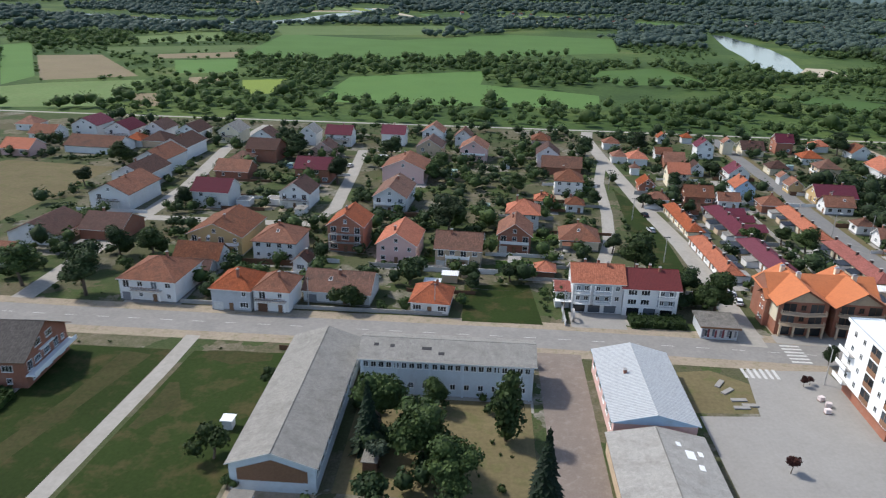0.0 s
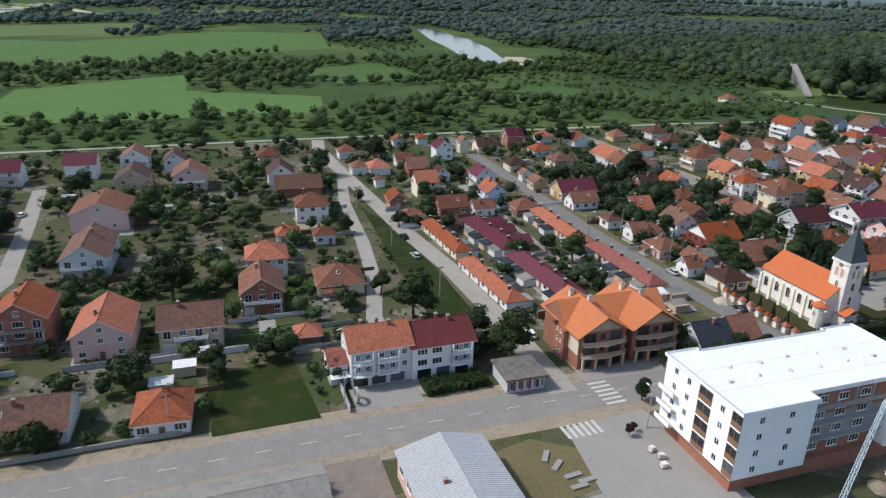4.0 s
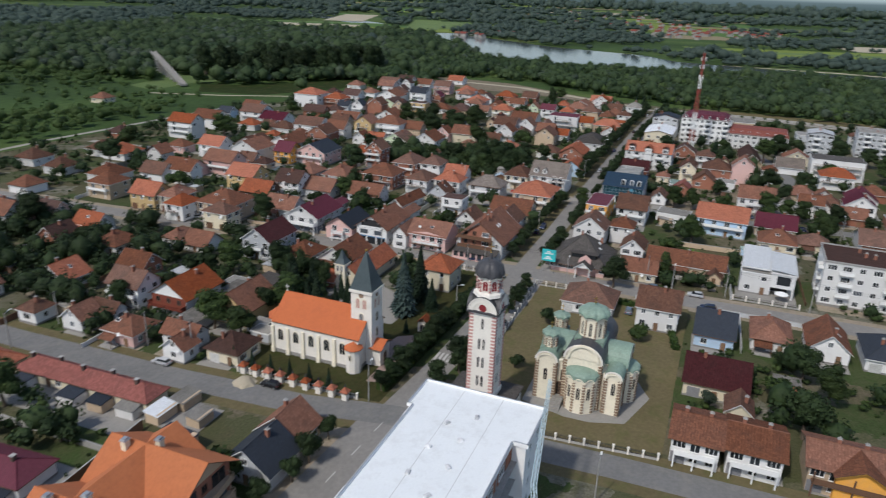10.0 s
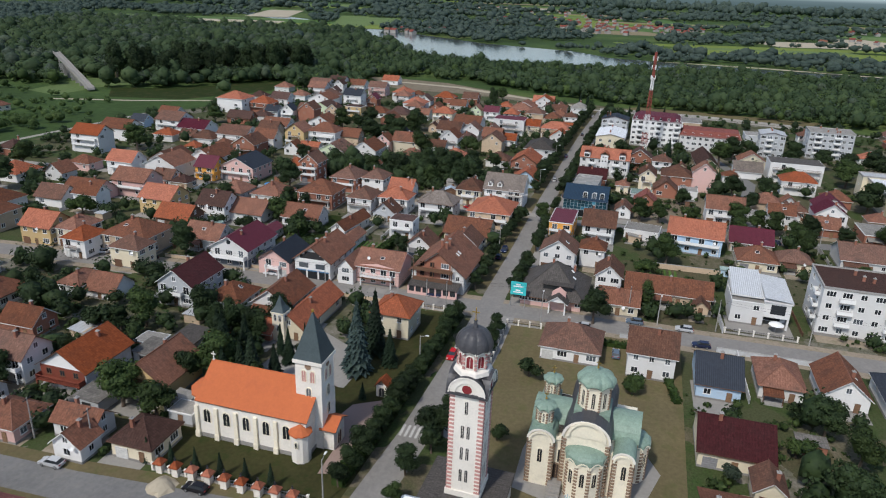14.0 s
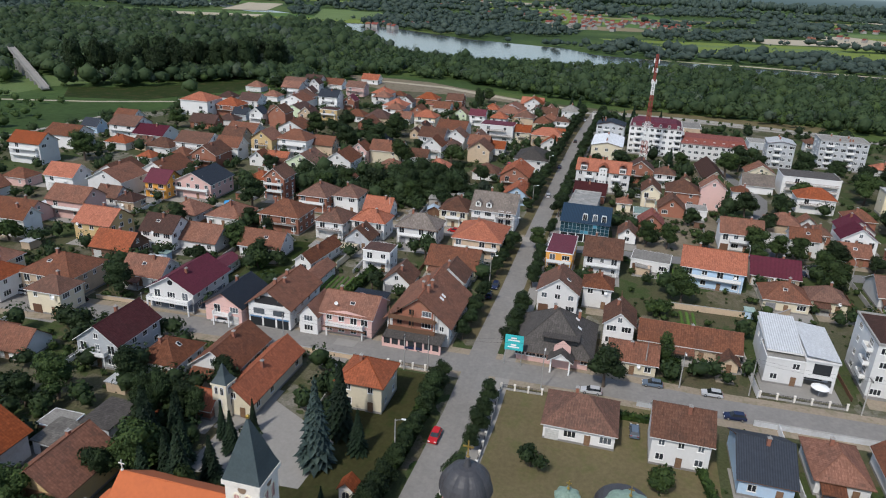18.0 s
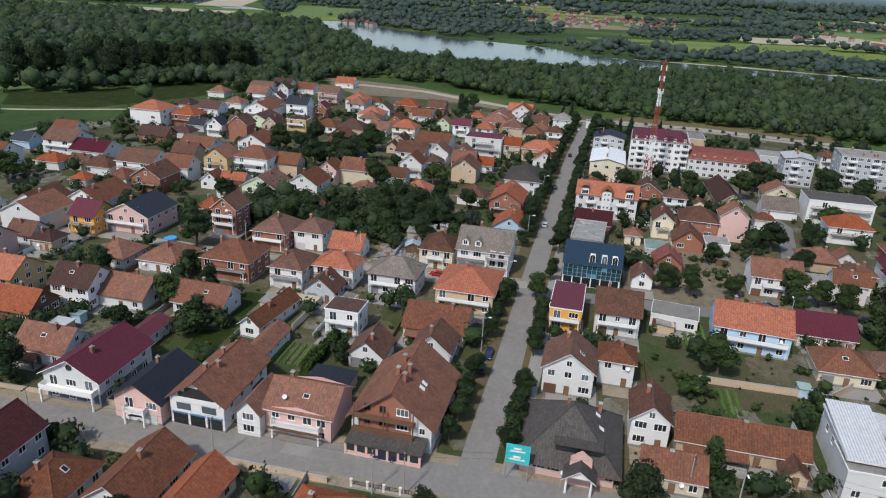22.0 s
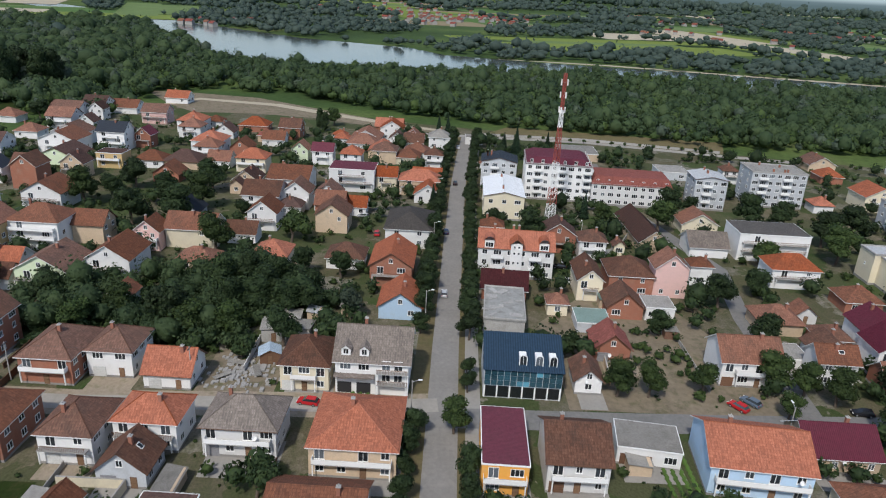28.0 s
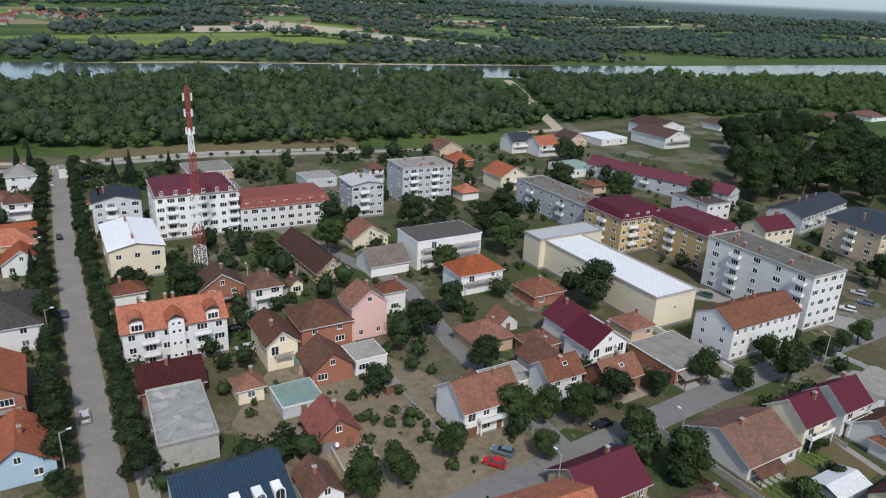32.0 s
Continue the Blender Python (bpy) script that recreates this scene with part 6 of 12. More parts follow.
def catholic_church():
    t = thing("church", 148.2, 165.7, 0, -1.5, "cream church with a bright orange tile roof and pointed spire", "church")
    X, Y, e, rise = 5.9, 10.6, 7.6, 4.6
    part("wall", wall_solid(2 * X, 2 * Y, e, rise, "y").mesh("wall", PLASTER), t)
    r, ridge = roof_solid(2 * X, 2 * Y, e, rise, "y", 0.35)
    top = part("roof", r.mesh("roof", CHURCH_TILE, TIMBER), t, "bright orange tile roof")
    part("ridge_tiles", ridge.mesh("ridge_tiles", CHURCH_TILE), top)
    b = Build()
    b.box(-X - .1, -Y - .1, 0, X + .1, Y + .1, .8)
    part("plinth", b.mesh("plinth", PLINTH), t)
    aw = arch_window(1.3, 2.7, CREAM, GLASS)
    for side, turn in ((-1, -90), (1, 90)):
        for i in range(5):
            y = -6.8 + i * 3.9
            part("window", aw, t, at=pose(side * X, y, 3.2, 0, 0, turn)) if i < 5 else None
            b = Build()
            b.box(-.35, -.45, 0, .35, .3, 6.4)
            b.box(-.45, -.6, 0, .45, .3, 1.2)
            part("buttress", b.mesh("buttress", CREAM), t, at=pose(side * X, y + 1.95, 0, 0, 0, turn))
    b = Build()
    b.lathe([(4.2, 0), (4.2, 6.6)], 5, at=(0, Y), arc=math.pi)
    part("apse", b.mesh("apse", PLASTER), t)
    b = Build()
    b.lathe([(4.6, 6.5), (4.6, 6.75), (0, 9.6)], 5, at=(0, Y), arc=math.pi)
    part("apse_roof", b.mesh("apse_roof", CHURCH_TILE), t)
    s, ty = 2.45, -9.6
    b = Build()
    b.box(-s, ty - s, 0, s, ty + s, 17.2)
    b.box(-s - .3, ty - s - .3, 16.7, s + .3, ty + s + .3, 17.4)
    part("tower", b.mesh("tower", PLASTER), t)
    b = Build()
    b.lathe([(3.8, 17.4), (3.1, 18.8), (2.2, 21.0), (0.05, 25.6)], 4, at=(0, ty), turn=math.pi / 4)
    part("spire", b.mesh("spire", SPIRE), t, "blue-grey pointed sheet spire")
    b = Build()
    b.lathe([(0, 25.3), (.28, 25.5), (.28, 25.8), (0, 26.0)], 8, at=(0, ty))
    part("finial", b.mesh("finial", GOLD), t)
    bw = arch_window(.8, 2.2, CREAM, BAND_RED)
    dw = arch_window(.9, 2.1, CREAM, GLASS)
    for turn in (0, -90, 90, 180):
        m = pose(0, ty, 0, 0, 0, turn)
        for x in (-.8, .8):
            part("louvre", bw, t, at=m @ pose(x, -s, 13.2))
        for z in (9.9, 6.2):
            part("window", dw, t, at=m @ pose(0, -s, z)) if z > 9 or turn in (0, 90) else None
        b = Build()
        b.lathe([(0, 0), (.45, 0), (.45, .06), (.6, .06), (.6, 0)], 12)
        part("clock_face", b.mesh("clock_face", BAND_DARK), t, at=m @ pose(0, -s - .02, 16.2, 90))
    b = Build()
    b.lathe([(1.7, 0), (1.7, 5.6)], 10, at=(-X - .1, -Y + 1.0))
    part("stair_turret", b.mesh("stair_turret", PLASTER), t)
    b = Build()
    b.lathe([(2.05, 5.5), (2.05, 5.7), (0, 7.0)], 10, at=(-X - .1, -Y + 1.0))
    part("turret_roof", b.mesh("turret_roof", CHURCH_TILE), t)
    part("window", arch_window(.5, 1.2, CREAM, GLASS), t, at=pose(-X - 1.8, -Y + 1.0, 3.2, 0, 0, -90))
    b = Build()
    b.box(-2.2, -Y - 3.4, 0, 2.2, -Y - 1.4, 4.2)
    part("porch", b.mesh("porch", PLASTER), t)
    r, ridge = roof_solid(5.0, 2.6, 4.2, 1.4, "y", .3)
    part("porch_roof", r.mesh("porch_roof", CHURCH_TILE, TIMBER), t, at=pose(0, -Y - 2.4, 0))
    part("door", arch_window(1.5, 2.7, CREAM, TIMBER), t, at=pose(0, -Y - 3.4, .2))
    part("cross", cross_mesh(1.6, PLASTER), t, at=pose(0, Y, e + rise + .3))


def wayside_shrines():
    first = None
    for i in range(9):
        x, y = 131.2 + 0.08 * i, 152.6 + i * 3.05
        if first is None:
            t = thing("shrine", x, y, 0, 0, "small cream wayside shrine with a red pyramid roof", "shrine", "shrines along the church fence")
            b = Build()
            b.box(-.55, -.55, 0, .55, .55, 1.9)
            part("pillar", b.mesh("pillar", PLASTER), t)
            b = Build()
            b.lathe([(1.25, 1.85), (1.25, 1.98), (0, 3.1)], 4, turn=math.pi / 4)
            part("roof", b.mesh("roof", ROOF["o"]), t, "orange-red pyramid roof")
            # Flat dark pane paints the shade inside the niche.
            part("niche", arch_window(.5, 1.1, CREAM, DARK, .06), t, at=pose(.55, 0, .6, 0, 0, 90))
            part("cross", cross_mesh(.5, DARK), t, at=pose(0, 0, 3.1))
            first = t
        else:
            copy_thing(first, pose(x, y, 0))
    t = thing("chapel", 165.5, 149.5, 0, 0, "tiny open chapel with a red gable roof beside the path", "shrine")
    b = Build()
    b.box(-1.2, -1.2, 0, 1.2, 1.2, 2.6)
    part("wall", b.mesh("wall", PLASTER), t)
    r, ridge = roof_solid(2.4, 2.4, 2.6, 1.2, "x", .35)
    part("roof", r.mesh("roof", ROOF["o"], TIMBER), t)
    part("door", arch_window(1.2, 2.0, CREAM, DARK), t, at=pose(-1.2, 0, .1, 0, 0, -90))


def parish_buildings():
    t = thing("bell_turret", 180.2, 179.5, 0, -4, "slender cream bell turret with a dark pointed roof", "tower")
    b = Build()
    b.box(-1.5, -1.5, 0, 1.5, 1.5, 7.2)
    b.box(-1.7, -1.7, 7.0, 1.7, 1.7, 7.3)
    part("shaft", b.mesh("shaft", CREAM), t)
    b = Build()
    b.lathe([(2.3, 7.3), (1.2, 8.6), (0.05, 11.0)], 4, turn=math.pi / 4)
    part("roof", b.mesh("roof", SPIRE), t)
    w = arch_window(.6, 1.5, WHITE, GLASS, .06)
    for turn in (0, -90, 90, 180):
        for x in (-.6, .6):
            part("window", w, t, at=pose(0, 0, 0, 0, 0, turn) @ pose(x, -1.5, 5.2))
        part("window", w, t, at=pose(0, 0, 0, 0, 0, turn) @ pose(0, -1.5, 2.6))
    house(190.5, 177.2, 21, 7.0, -2, 1, "x", "o", "c")


def block(x, y, sx, sy, rot, floors, h, wall, form, roof, label, balconies="", per=3.0, rise=None, name="apartment_building", win="a"):
    """A block of flats or hall: walls, roof, a window for each bay and storey, balconies on the sides named."""
    t = thing(name, x, y, 0, rot, label, "building")
    HOUSES.append((x, y, sx, sy))
    rise = rise if rise is not None else (0 if form == "f" else 2.6)
    wm = WALL[wall]
    part("wall", wall_solid(sx, sy, h, rise, form).mesh("wall", wm), t)
    b = Build()
    b.box(-sx / 2 - .06, -sy / 2 - .06, -.1, sx / 2 + .06, sy / 2 + .06, .7)
    part("plinth", b.mesh("plinth", PLINTH), t)
    if form == "f":
        b = Build()
        b.box(-sx / 2, -sy / 2, h - .02, sx / 2, sy / 2, h + .06, 0)
        for x0, y0, x1, y1 in ((-sx / 2 - .2, -sy / 2 - .2, sx / 2 + .2, -sy / 2 + .15), (-sx / 2 - .2, sy / 2 - .15, sx / 2 + .2, sy / 2 + .2), (-sx / 2 - .2, -sy / 2 + .15, -sx / 2 + .15, sy / 2 - .15), (sx / 2 - .15, -sy / 2 + .15, sx / 2 + .2, sy / 2 - .15)):
            b.box(x0, y0, h - .1, x1, y1, h + .4, 1)
        part("roof", b.mesh("roof", ROOF[roof], CONCRETE), t)
        for i in range(int(sx * sy / 60) if win == "a" else 0):
            part("chimney", CHIM, t, at=pose(house_rng.uniform(-.4, .4) * sx, house_rng.uniform(-.35, .35) * sy, h + .4))
    else:
        r, ridge = roof_solid(sx, sy, h, rise, form, .4)
        top = part("roof", r.mesh("roof", ROOF[roof], TIMBER), t)
        part("ridge_tiles", ridge.mesh("ridge_tiles", ROOF[roof]), top)
        for i in range(3):
            a = house_rng.uniform(-.35, .35)
            part("chimney", CHIM, t, at=pose(a * sx if sx > sy else .4, .4 if sx > sy else a * sy, h + rise + .4))
    step = h / floors
    for fl in range(floors):
        for side in "wsne":
            length = sx if side in "sn" else sy
            n = max(1, int(length / per))
            if side in "ne":
                n = max(1, n // 2)
            for i in range(n):
                a = (i + .5) / n * length - length / 2
                z = fl * step + step * .58
                if side in balconies and i % 3 == 1 and fl:
                    part("balcony", BALC, t, at=on_wall(side, sx, sy, a, fl * step + .15))
                    part("window", WIN["c"], t, at=on_wall(side, sx, sy, a, z))
                elif win:
                    part("window", WIN[win if (i + fl) % 3 else "c"] if win == "a" else WIN[win], t, at=on_wall(side, sx, sy, a, z))
    return t


SCHOOL_WALL = surface("pale grey-blue render", (0.6, 0.65, 0.68), dirt=(0.36, 0.34, 0.31), dirt_amount=0.35, amount=0.1, relief=0.1)


def school():
    t = thing("school_building", -31.3, 111, 0, 0, "run-down school wing with a mossy grey sheet roof", "building")
    HOUSES.append((-31, 111, 15, 44))
    part("wall", wall_solid(14.2, 43, 5.4, 2.4, "y").mesh("wall", SCHOOL_WALL), t)
    r, ridge = roof_solid(14.2, 43, 5.4, 2.4, "y", .5)
    top = part("roof", r.mesh("roof", ROOF["x"], WHITE), t, "mossy fibre-cement roof with lifted sheets")
    part("ridge_tiles", ridge.mesh("ridge_tiles", ROOF["x"]), top)
    b = Build()
    b.poly([(-5.8, -21.6, 2.2), (5.8, -21.6, 2.2), (5.8, -21.6, 4.4), (0, -21.6, 6.4), (-5.8, -21.6, 4.4)])
    part("gable_panel", b.mesh("gable_panel", BROWN_PANEL), t, "brown boarded gable panel")
    for i in range(14):
        for side in "we":
            part("window", WIN["c"], t, at=on_wall(side, 14.2, 43, -19.5 + i * 3, 3.4))
    t = thing("school_building", -5, 125.6, 0, 0, "two-storey white school wing with a grey sheet roof", "building")
    HOUSES.append((-5, 125.6, 35, 11))
    sx, sy, h = 34.6, 10.6, 7.9
    part("wall", wall_solid(sx, sy, h, 1.9, "x").mesh("wall", SCHOOL_WALL), t)
    r, ridge = roof_solid(sx, sy, h, 1.9, "x", .6)
    top = part("roof", r.mesh("roof", ROOF["x"], WHITE), t, "grey sheet roof with holes painted dark")
    part("ridge_tiles", ridge.mesh("ridge_tiles", ROOF["x"]), top)
    for i in range(22):
        part("window", WIN["b"], t, at=on_wall("s", sx, sy, -16.2 + i * 1.54, 6.6))
    for i in range(12):
        part("window", WIN["b"], t, at=on_wall("s", sx, sy, -15.5 + i * 2.8, 2.2))
    for i in range(6):
        b = Build()
        b.box(-.2, -.35, 0, .2, .05, 7.6)
        part("pilaster", b.mesh("pilaster", SCHOOL_WALL), t, at=on_wall("s", sx, sy, -16.8 + i * 6.7, 0))
    slope = 1.9 / 5.3
    for x, y, w in ((-14.5, -2.0, 1.0), (-11.2, -2.2, .9), (-4.2, -2.5, 2.0), (-1.2, -3.6, 1.2)):
        # Dark sheet laid on the roof stands for the shade inside a hole.
        b = Build()
        b.box(-w / 2, -.4, 0, w / 2, .4, .03)
        part("roof_hole", b.mesh("roof_hole", DARK), t, "dark patch painted as a hole where sheets are missing", at=pose(x, y, h + (5.3 + y) * slope + .175, math.degrees(math.atan(slope))))


def hall_sheds():
    t = thing("hall", 33.5, 120.4, 0, 0, "long hall with a white sheet-metal gable roof", "building")
    HOUSES.append((33.5, 120, 16, 27))
    part("wall", wall_solid(15, 26, 5.0, 1.9, "y").mesh("wall", WALL["p"]), t)
    r, ridge = roof_solid(15, 26, 5.0, 1.9, "y", .5)
    top = part("roof", r.mesh("roof", ROOF["v"], WALL["u"]), t, "dull white ribbed sheet roof")
    part("ridge_tiles", ridge.mesh("ridge_tiles", ROOF["v"]), top)
    b = Build()
    b.poly([(-7.4, -13.03, 4.6), (7.4, -13.03, 4.6), (7.4, -13.03, 5.0), (0, -13.03, 6.8), (-7.4, -13.03, 5.0)])
    part("gable_panel", b.mesh("gable_panel", WALL["u"]), t, "pale blue sheet gable")
    for i in range(6):
        part("window", WIN["c"], t, at=on_wall("w", 15, 26, -10.5 + i * 4.2, 3))
    part("roof_vent", CHIM, t, at=pose(-3, 2, 6.2))
    t = thing("storage_shed", 32.9, 92, 0, 0, "old shed with a mossy grey corrugated roof", "shed")
    HOUSES.append((33, 92, 18, 28))
    part("wall", wall_solid(16.6, 26, 3.9, 1.7, "y").mesh("wall", WALL["t"]), t)
    r, ridge = roof_solid(16.6, 26, 3.9, 1.7, "y", .5)
    top = part("roof", r.mesh("roof", ROOF["x"], TIMBER), t, "patched grey corrugated roof")
    part("ridge_tiles", ridge.mesh("ridge_tiles", ROOF["x"]), top)
    for x, y, w in ((4.5, 7, 1.6), (5.6, 4.0, 1.0), (3, 9.5, .8), (6.4, 7.8, .9)):
        b = Build()
        b.box(-w / 2, -w * .7, 0, w / 2, w * .7, .03)
        part("roof_patch", b.mesh("roof_patch", WHITE), t, at=pose(x, y, 3.9 + (8.3 - x) * 1.7 / 8.3 + .18, 0, 11.6))
    b = Build()
    b.box(-.9, -.9, 0, .9, .9, 2.0, 0)
    b.box(-1.2, -1.2, 2.0, 1.2, 1.2, 2.15, 1)
    tagged(new("kiosk", b.mesh("kiosk", WALL["x"], MEMBRANE)), "small white metal box shelter on the lawn", "kiosk").matrix_basis = pose(-44.5, 106, 0)


TWIN_TILE = surface("smooth orange tiles", (0.45, 0.15, 0.06), amount=0.14, big=0.3, small=2.0, dirt=(0.25, 0.085, 0.045), dirt_amount=0.35, jitter=0.03)


def brick_twin():
    """Pair of gabled shop houses in brick, joined at the middle, with balconies and loggias painted as flat dark panels
    to the road.
    """
    t = thing("apartment_building", 85.5, 163, 0, -1, "brick twin gabled building with orange roofs and balconies", "building")
    HOUSES.append((85.5, 163, 27, 17))
    for cx in (-6.7, 6.7):
        part("wall", wall_solid(11.6, 16, 8.6, 3.6, "y").mesh("wall", WALL["k"]), t, at=pose(cx, 0, 0))
        r, ridge = roof_solid(11.6, 16, 8.6, 3.6, "y", 1.1)
        part("roof", r.mesh("roof", TWIN_TILE, TIMBER), t, "bright orange tile gable roof", at=pose(cx, -.2, 0))
        part("ridge_tiles", ridge.mesh("ridge_tiles", TWIN_TILE), t, at=pose(cx, -.2, 0))
        b = Build()
        b.poly([(-4.6, -8.03, 8.8), (4.6, -8.03, 8.8), (0, -8.03, 11.7)])
        part("gable_panel", b.mesh("gable_panel", WALL["t"]), t, "tan rendered gable", at=pose(cx, 0, 0))
        for z in (3.1, 6.0):
            b = Build()
            b.poly([(-5.2, -8, z - .12), (-5.2, -9.3, z - .12), (0, -10.1, z - .12), (5.2, -9.3, z - .12), (5.2, -8, z - .12)][::-1])
            edge = [(-5.2, -8), (-5.2, -9.3), (0, -10.1), (5.2, -9.3), (5.2, -8)]
            for (x0, y0), (x1, y1) in zip(edge, edge[1:]):
                b.poly([(x0, y0, z - .12), (x1, y1, z - .12), (x1, y1, z + .12), (x0, y0, z + .12)])
                n = max(2, int(math.hypot(x1 - x0, y1 - y0) / .35))
                for i in range(n):
                    px, py = x0 + (x1 - x0) * i / n, y0 + (y1 - y0) * i / n
                    b.box(px - .04, py + .02, z + .12, px + .04, py + .1, z + .95)
                b.poly([(x0, y0, z + .9), (x1, y1, z + .9), (x1, y1, z + 1.02), (x0, y0, z + 1.02)])
            b.poly([(x, y, z + .1) for x, y in edge])
            part("balcony", b.mesh("balcony", WALL["t"]), t, "pale stone balcony with balusters", at=pose(cx, 0, 0))
            for x in (-3.2, 3.2):
                # Flat dark glass panel stands for the shade of a deep loggia.
                part("loggia", Build().box(-1.5, -.03, .1, 1.5, .02, 2.35, 0).box(-.06, -.07, .1, .06, -.03, 2.35, 1).mesh("loggia", GLASS, TIMBER), t, "flat dark glass panel for deep loggia shade", at=pose(cx + x, -8, z))
            part("window", WIN["t"], t, at=pose(cx, -8, z + 1.4))
        for x in (-3.6, 0, 3.6):
            part("shop_front", Build().box(-1.3, -.06, 0, 1.3, .03, 2.4).mesh("shop_front", GLASS), t, at=pose(cx + x, -8, .2))
        for x in (-5.0, -1.8, 1.8, 5.0):
            part("pillar", Build().box(-.22, -.22, 0, .22, .22, 3.0).mesh("pillar", WALL["t"]), t, at=pose(cx + x, -9.0, 0))
        for x, y in ((1.0, 0.5), (-1.2, 5)):
            part("chimney", Build().box(-.5, -.45, -1.6, .5, .45, .9, 0).box(-.62, -.57, .9, .62, .57, 1.02, 1).box(-.4, -.35, 1.02, .4, .35, 1.3, 1).mesh("chimney", WALL["c"], STEEL), t, "cream chimney with a metal cap", at=pose(cx + x, y, 12.0))
    part("wall", wall_solid(26.6, 9, 8.6, 3.6, "x").mesh("wall", WALL["k"]), t, at=pose(0, 2.2, 0))
    r, ridge = roof_solid(25.6, 9.4, 8.6, 3.5, "x", .5)
    part("roof", r.mesh("roof", TWIN_TILE, TIMBER), t, at=pose(0, 2.2, 0))
    for y, w, z in ((-5.6, 4.6, 3.4), (2.8, 5.2, 3.4)):
        part("render_panel", Build().box(-12.6, y - w / 2, z, -12.46, y + w / 2, 8.4).mesh("render_panel", WALL["c"]), t, "cream rendered wall field")
    part("wall", wall_solid(2.4, 4.4, 7.6, 1.5, "x").mesh("wall", WALL["k"]), t, "brick stair bay", at=pose(-12.6, -1.3, 0))
    r, ridge = roof_solid(3.6, 4.4, 7.6, 1.5, "x", .45)
    part("roof", r.mesh("roof", TWIN_TILE, TIMBER), t, "small gable over the stair bay", at=pose(-12.2, -1.3, 0))
    for z in (1.8, 4.4, 6.7):
        for y in (-2.1, -.6):
            part("window", WIN["d"], t, at=pose(-13.8, y, z, 0, 0, -90))
        part("window", WIN["b"], t, at=pose(-12.6, 6.2, z, 0, 0, -90))


DARK_RED = roof_mat("dark red sheet tiles", (0.15, 0.03, 0.03), 0.7, rib=0.35, lichen_amount=0.15)


def double_house():
    """Two joined houses: the older half with loggias over a shop floor, the newer half lower, with a broad dark red roof."""
    for x, sx, sy, e, roof, wall, label in ((31.0, 12.6, 9.8, 8.6, ROOF["o"], "w", "pale half of a three-storey double house with an orange tile roof"), (44.2, 13.6, 11.2, 7.8, DARK_RED, "w", "white half of a double house with a dark red roof")):
        left = x < 40
        t = thing("house", x, 167.2, 0, 0, label, "house")
        HOUSES.append((x, 167.2, sx, sy))
        part("wall", wall_solid(sx, sy, e, 3.0, "x").mesh("wall", WALL[wall]), t)
        r, ridge = roof_solid(sx - .02, sy, e, 3.0, "x", .7)
        top = part("roof", r.mesh("roof", roof, WHITE), t)
        part("ridge_tiles", ridge.mesh("ridge_tiles", roof), top)
        for fl in (1, 2):
            z = fl * (2.75 if left else 2.55) + .1
            for a, w in (((-3.9, 4.0), (1.2, 4.6)) if left else ((3.9, 4.4),)):
                # Grey panel flat on the wall paints the shade of a loggia recess.
                part("loggia", Build().box(-w / 2, -.04, .1, w / 2, .02, 2.2, 0).mesh("loggia", surface("loggia shade grey", (0.34, 0.37, 0.39), amount=.15)), t, "grey panel painted as loggia shade behind a balcony", at=on_wall("s", sx, sy, a, z))
                for q in (-w / 4, w / 4):
                    part("window", WIN["b"], t, at=on_wall("s", sx, sy, a + q, z + 1.25) @ pose(0, -.05, 0))
                b = Build()
                b.box(-w / 2, -1.3, -.12, w / 2, 0, .08, 0)
                for i in range(int(w / .28)):
                    b.box(-w / 2 + i * .28, -1.28, .08, -w / 2 + i * .28 + .07, -1.2, .92, 0)
                b.box(-w / 2, -1.3, .9, w / 2, -1.16, 1.0, 0)
                for q in (-w / 2, w / 2 - .25):
                    b.box(q, -1.3, -.12, q + .25, -1.05, 2.35, 0)
                part("balcony", b.mesh("balcony", WHITE), t, "white balustraded balcony", at=on_wall("s", sx, sy, a, z))
            for a in ((4.9,) if left else (-4.6, -1.4)):
                part("window", WIN["c" if not left else "b"], t, at=on_wall("s", sx, sy, a, z + 1.3))
            for y in (-2.5, 2):
                part("window", WIN["b"], t, at=on_wall("w" if left else "e", sx, sy, y, z + 1.3))
        for a in ((-4.4, -.6, 3.4) if left else (-4.2, 0, 4.2)):
            part("shop_window", Build().box(-1.5, -.05, 0, 1.5, .03, 2.1, 0).box(-1.6, -.08, 2.1, 1.6, .02, 2.3, 1).mesh("shop_window", GLASS, WHITE), t, at=on_wall("s", sx, sy, a, .2))
        for q, y in ((-3, .8), (2.6, -.6), (.4, .9)):
            part("chimney", CHIM, top, at=pose(q, y, e + 2.9))
    t = thing("annex", 22.6, 168, 0, 0, "small white side annex with a red tile roof", "outbuilding")
    part("wall", wall_solid(3.6, 7.0, 4.6, 1.2, "x").mesh("wall", WALL["w"]), t)
    r, ridge = roof_solid(3.6, 7.0, 4.6, 1.2, "x", .4)
    part("roof", r.mesh("roof", ROOF["e"], WHITE), t)
    for y in (-1.8, 1.8):
        part("window", WIN["a"], t, at=on_wall("w", 3.6, 7.0, y, 2.4))
    part("awning", Build().box(-2.0, -5.4, 2.5, 2.0, -3.5, 2.62).mesh("awning", WHITE), t, "flat white awning")
    part("door", DOOR, t, at=on_wall("s", 3.6, 7.0, .3, .1))
    patch("paving", [(24, 153.6), (24, 162.2), (37.6, 162.2), (37.6, 153.6)], 0.026, PAVING, "concrete forecourt of the double house", "pavement")
    t = thing("gate_arch", 24.6, 157.5, 0, 90, "round moon gate of rough grey stone", "gate")
    b = Build()
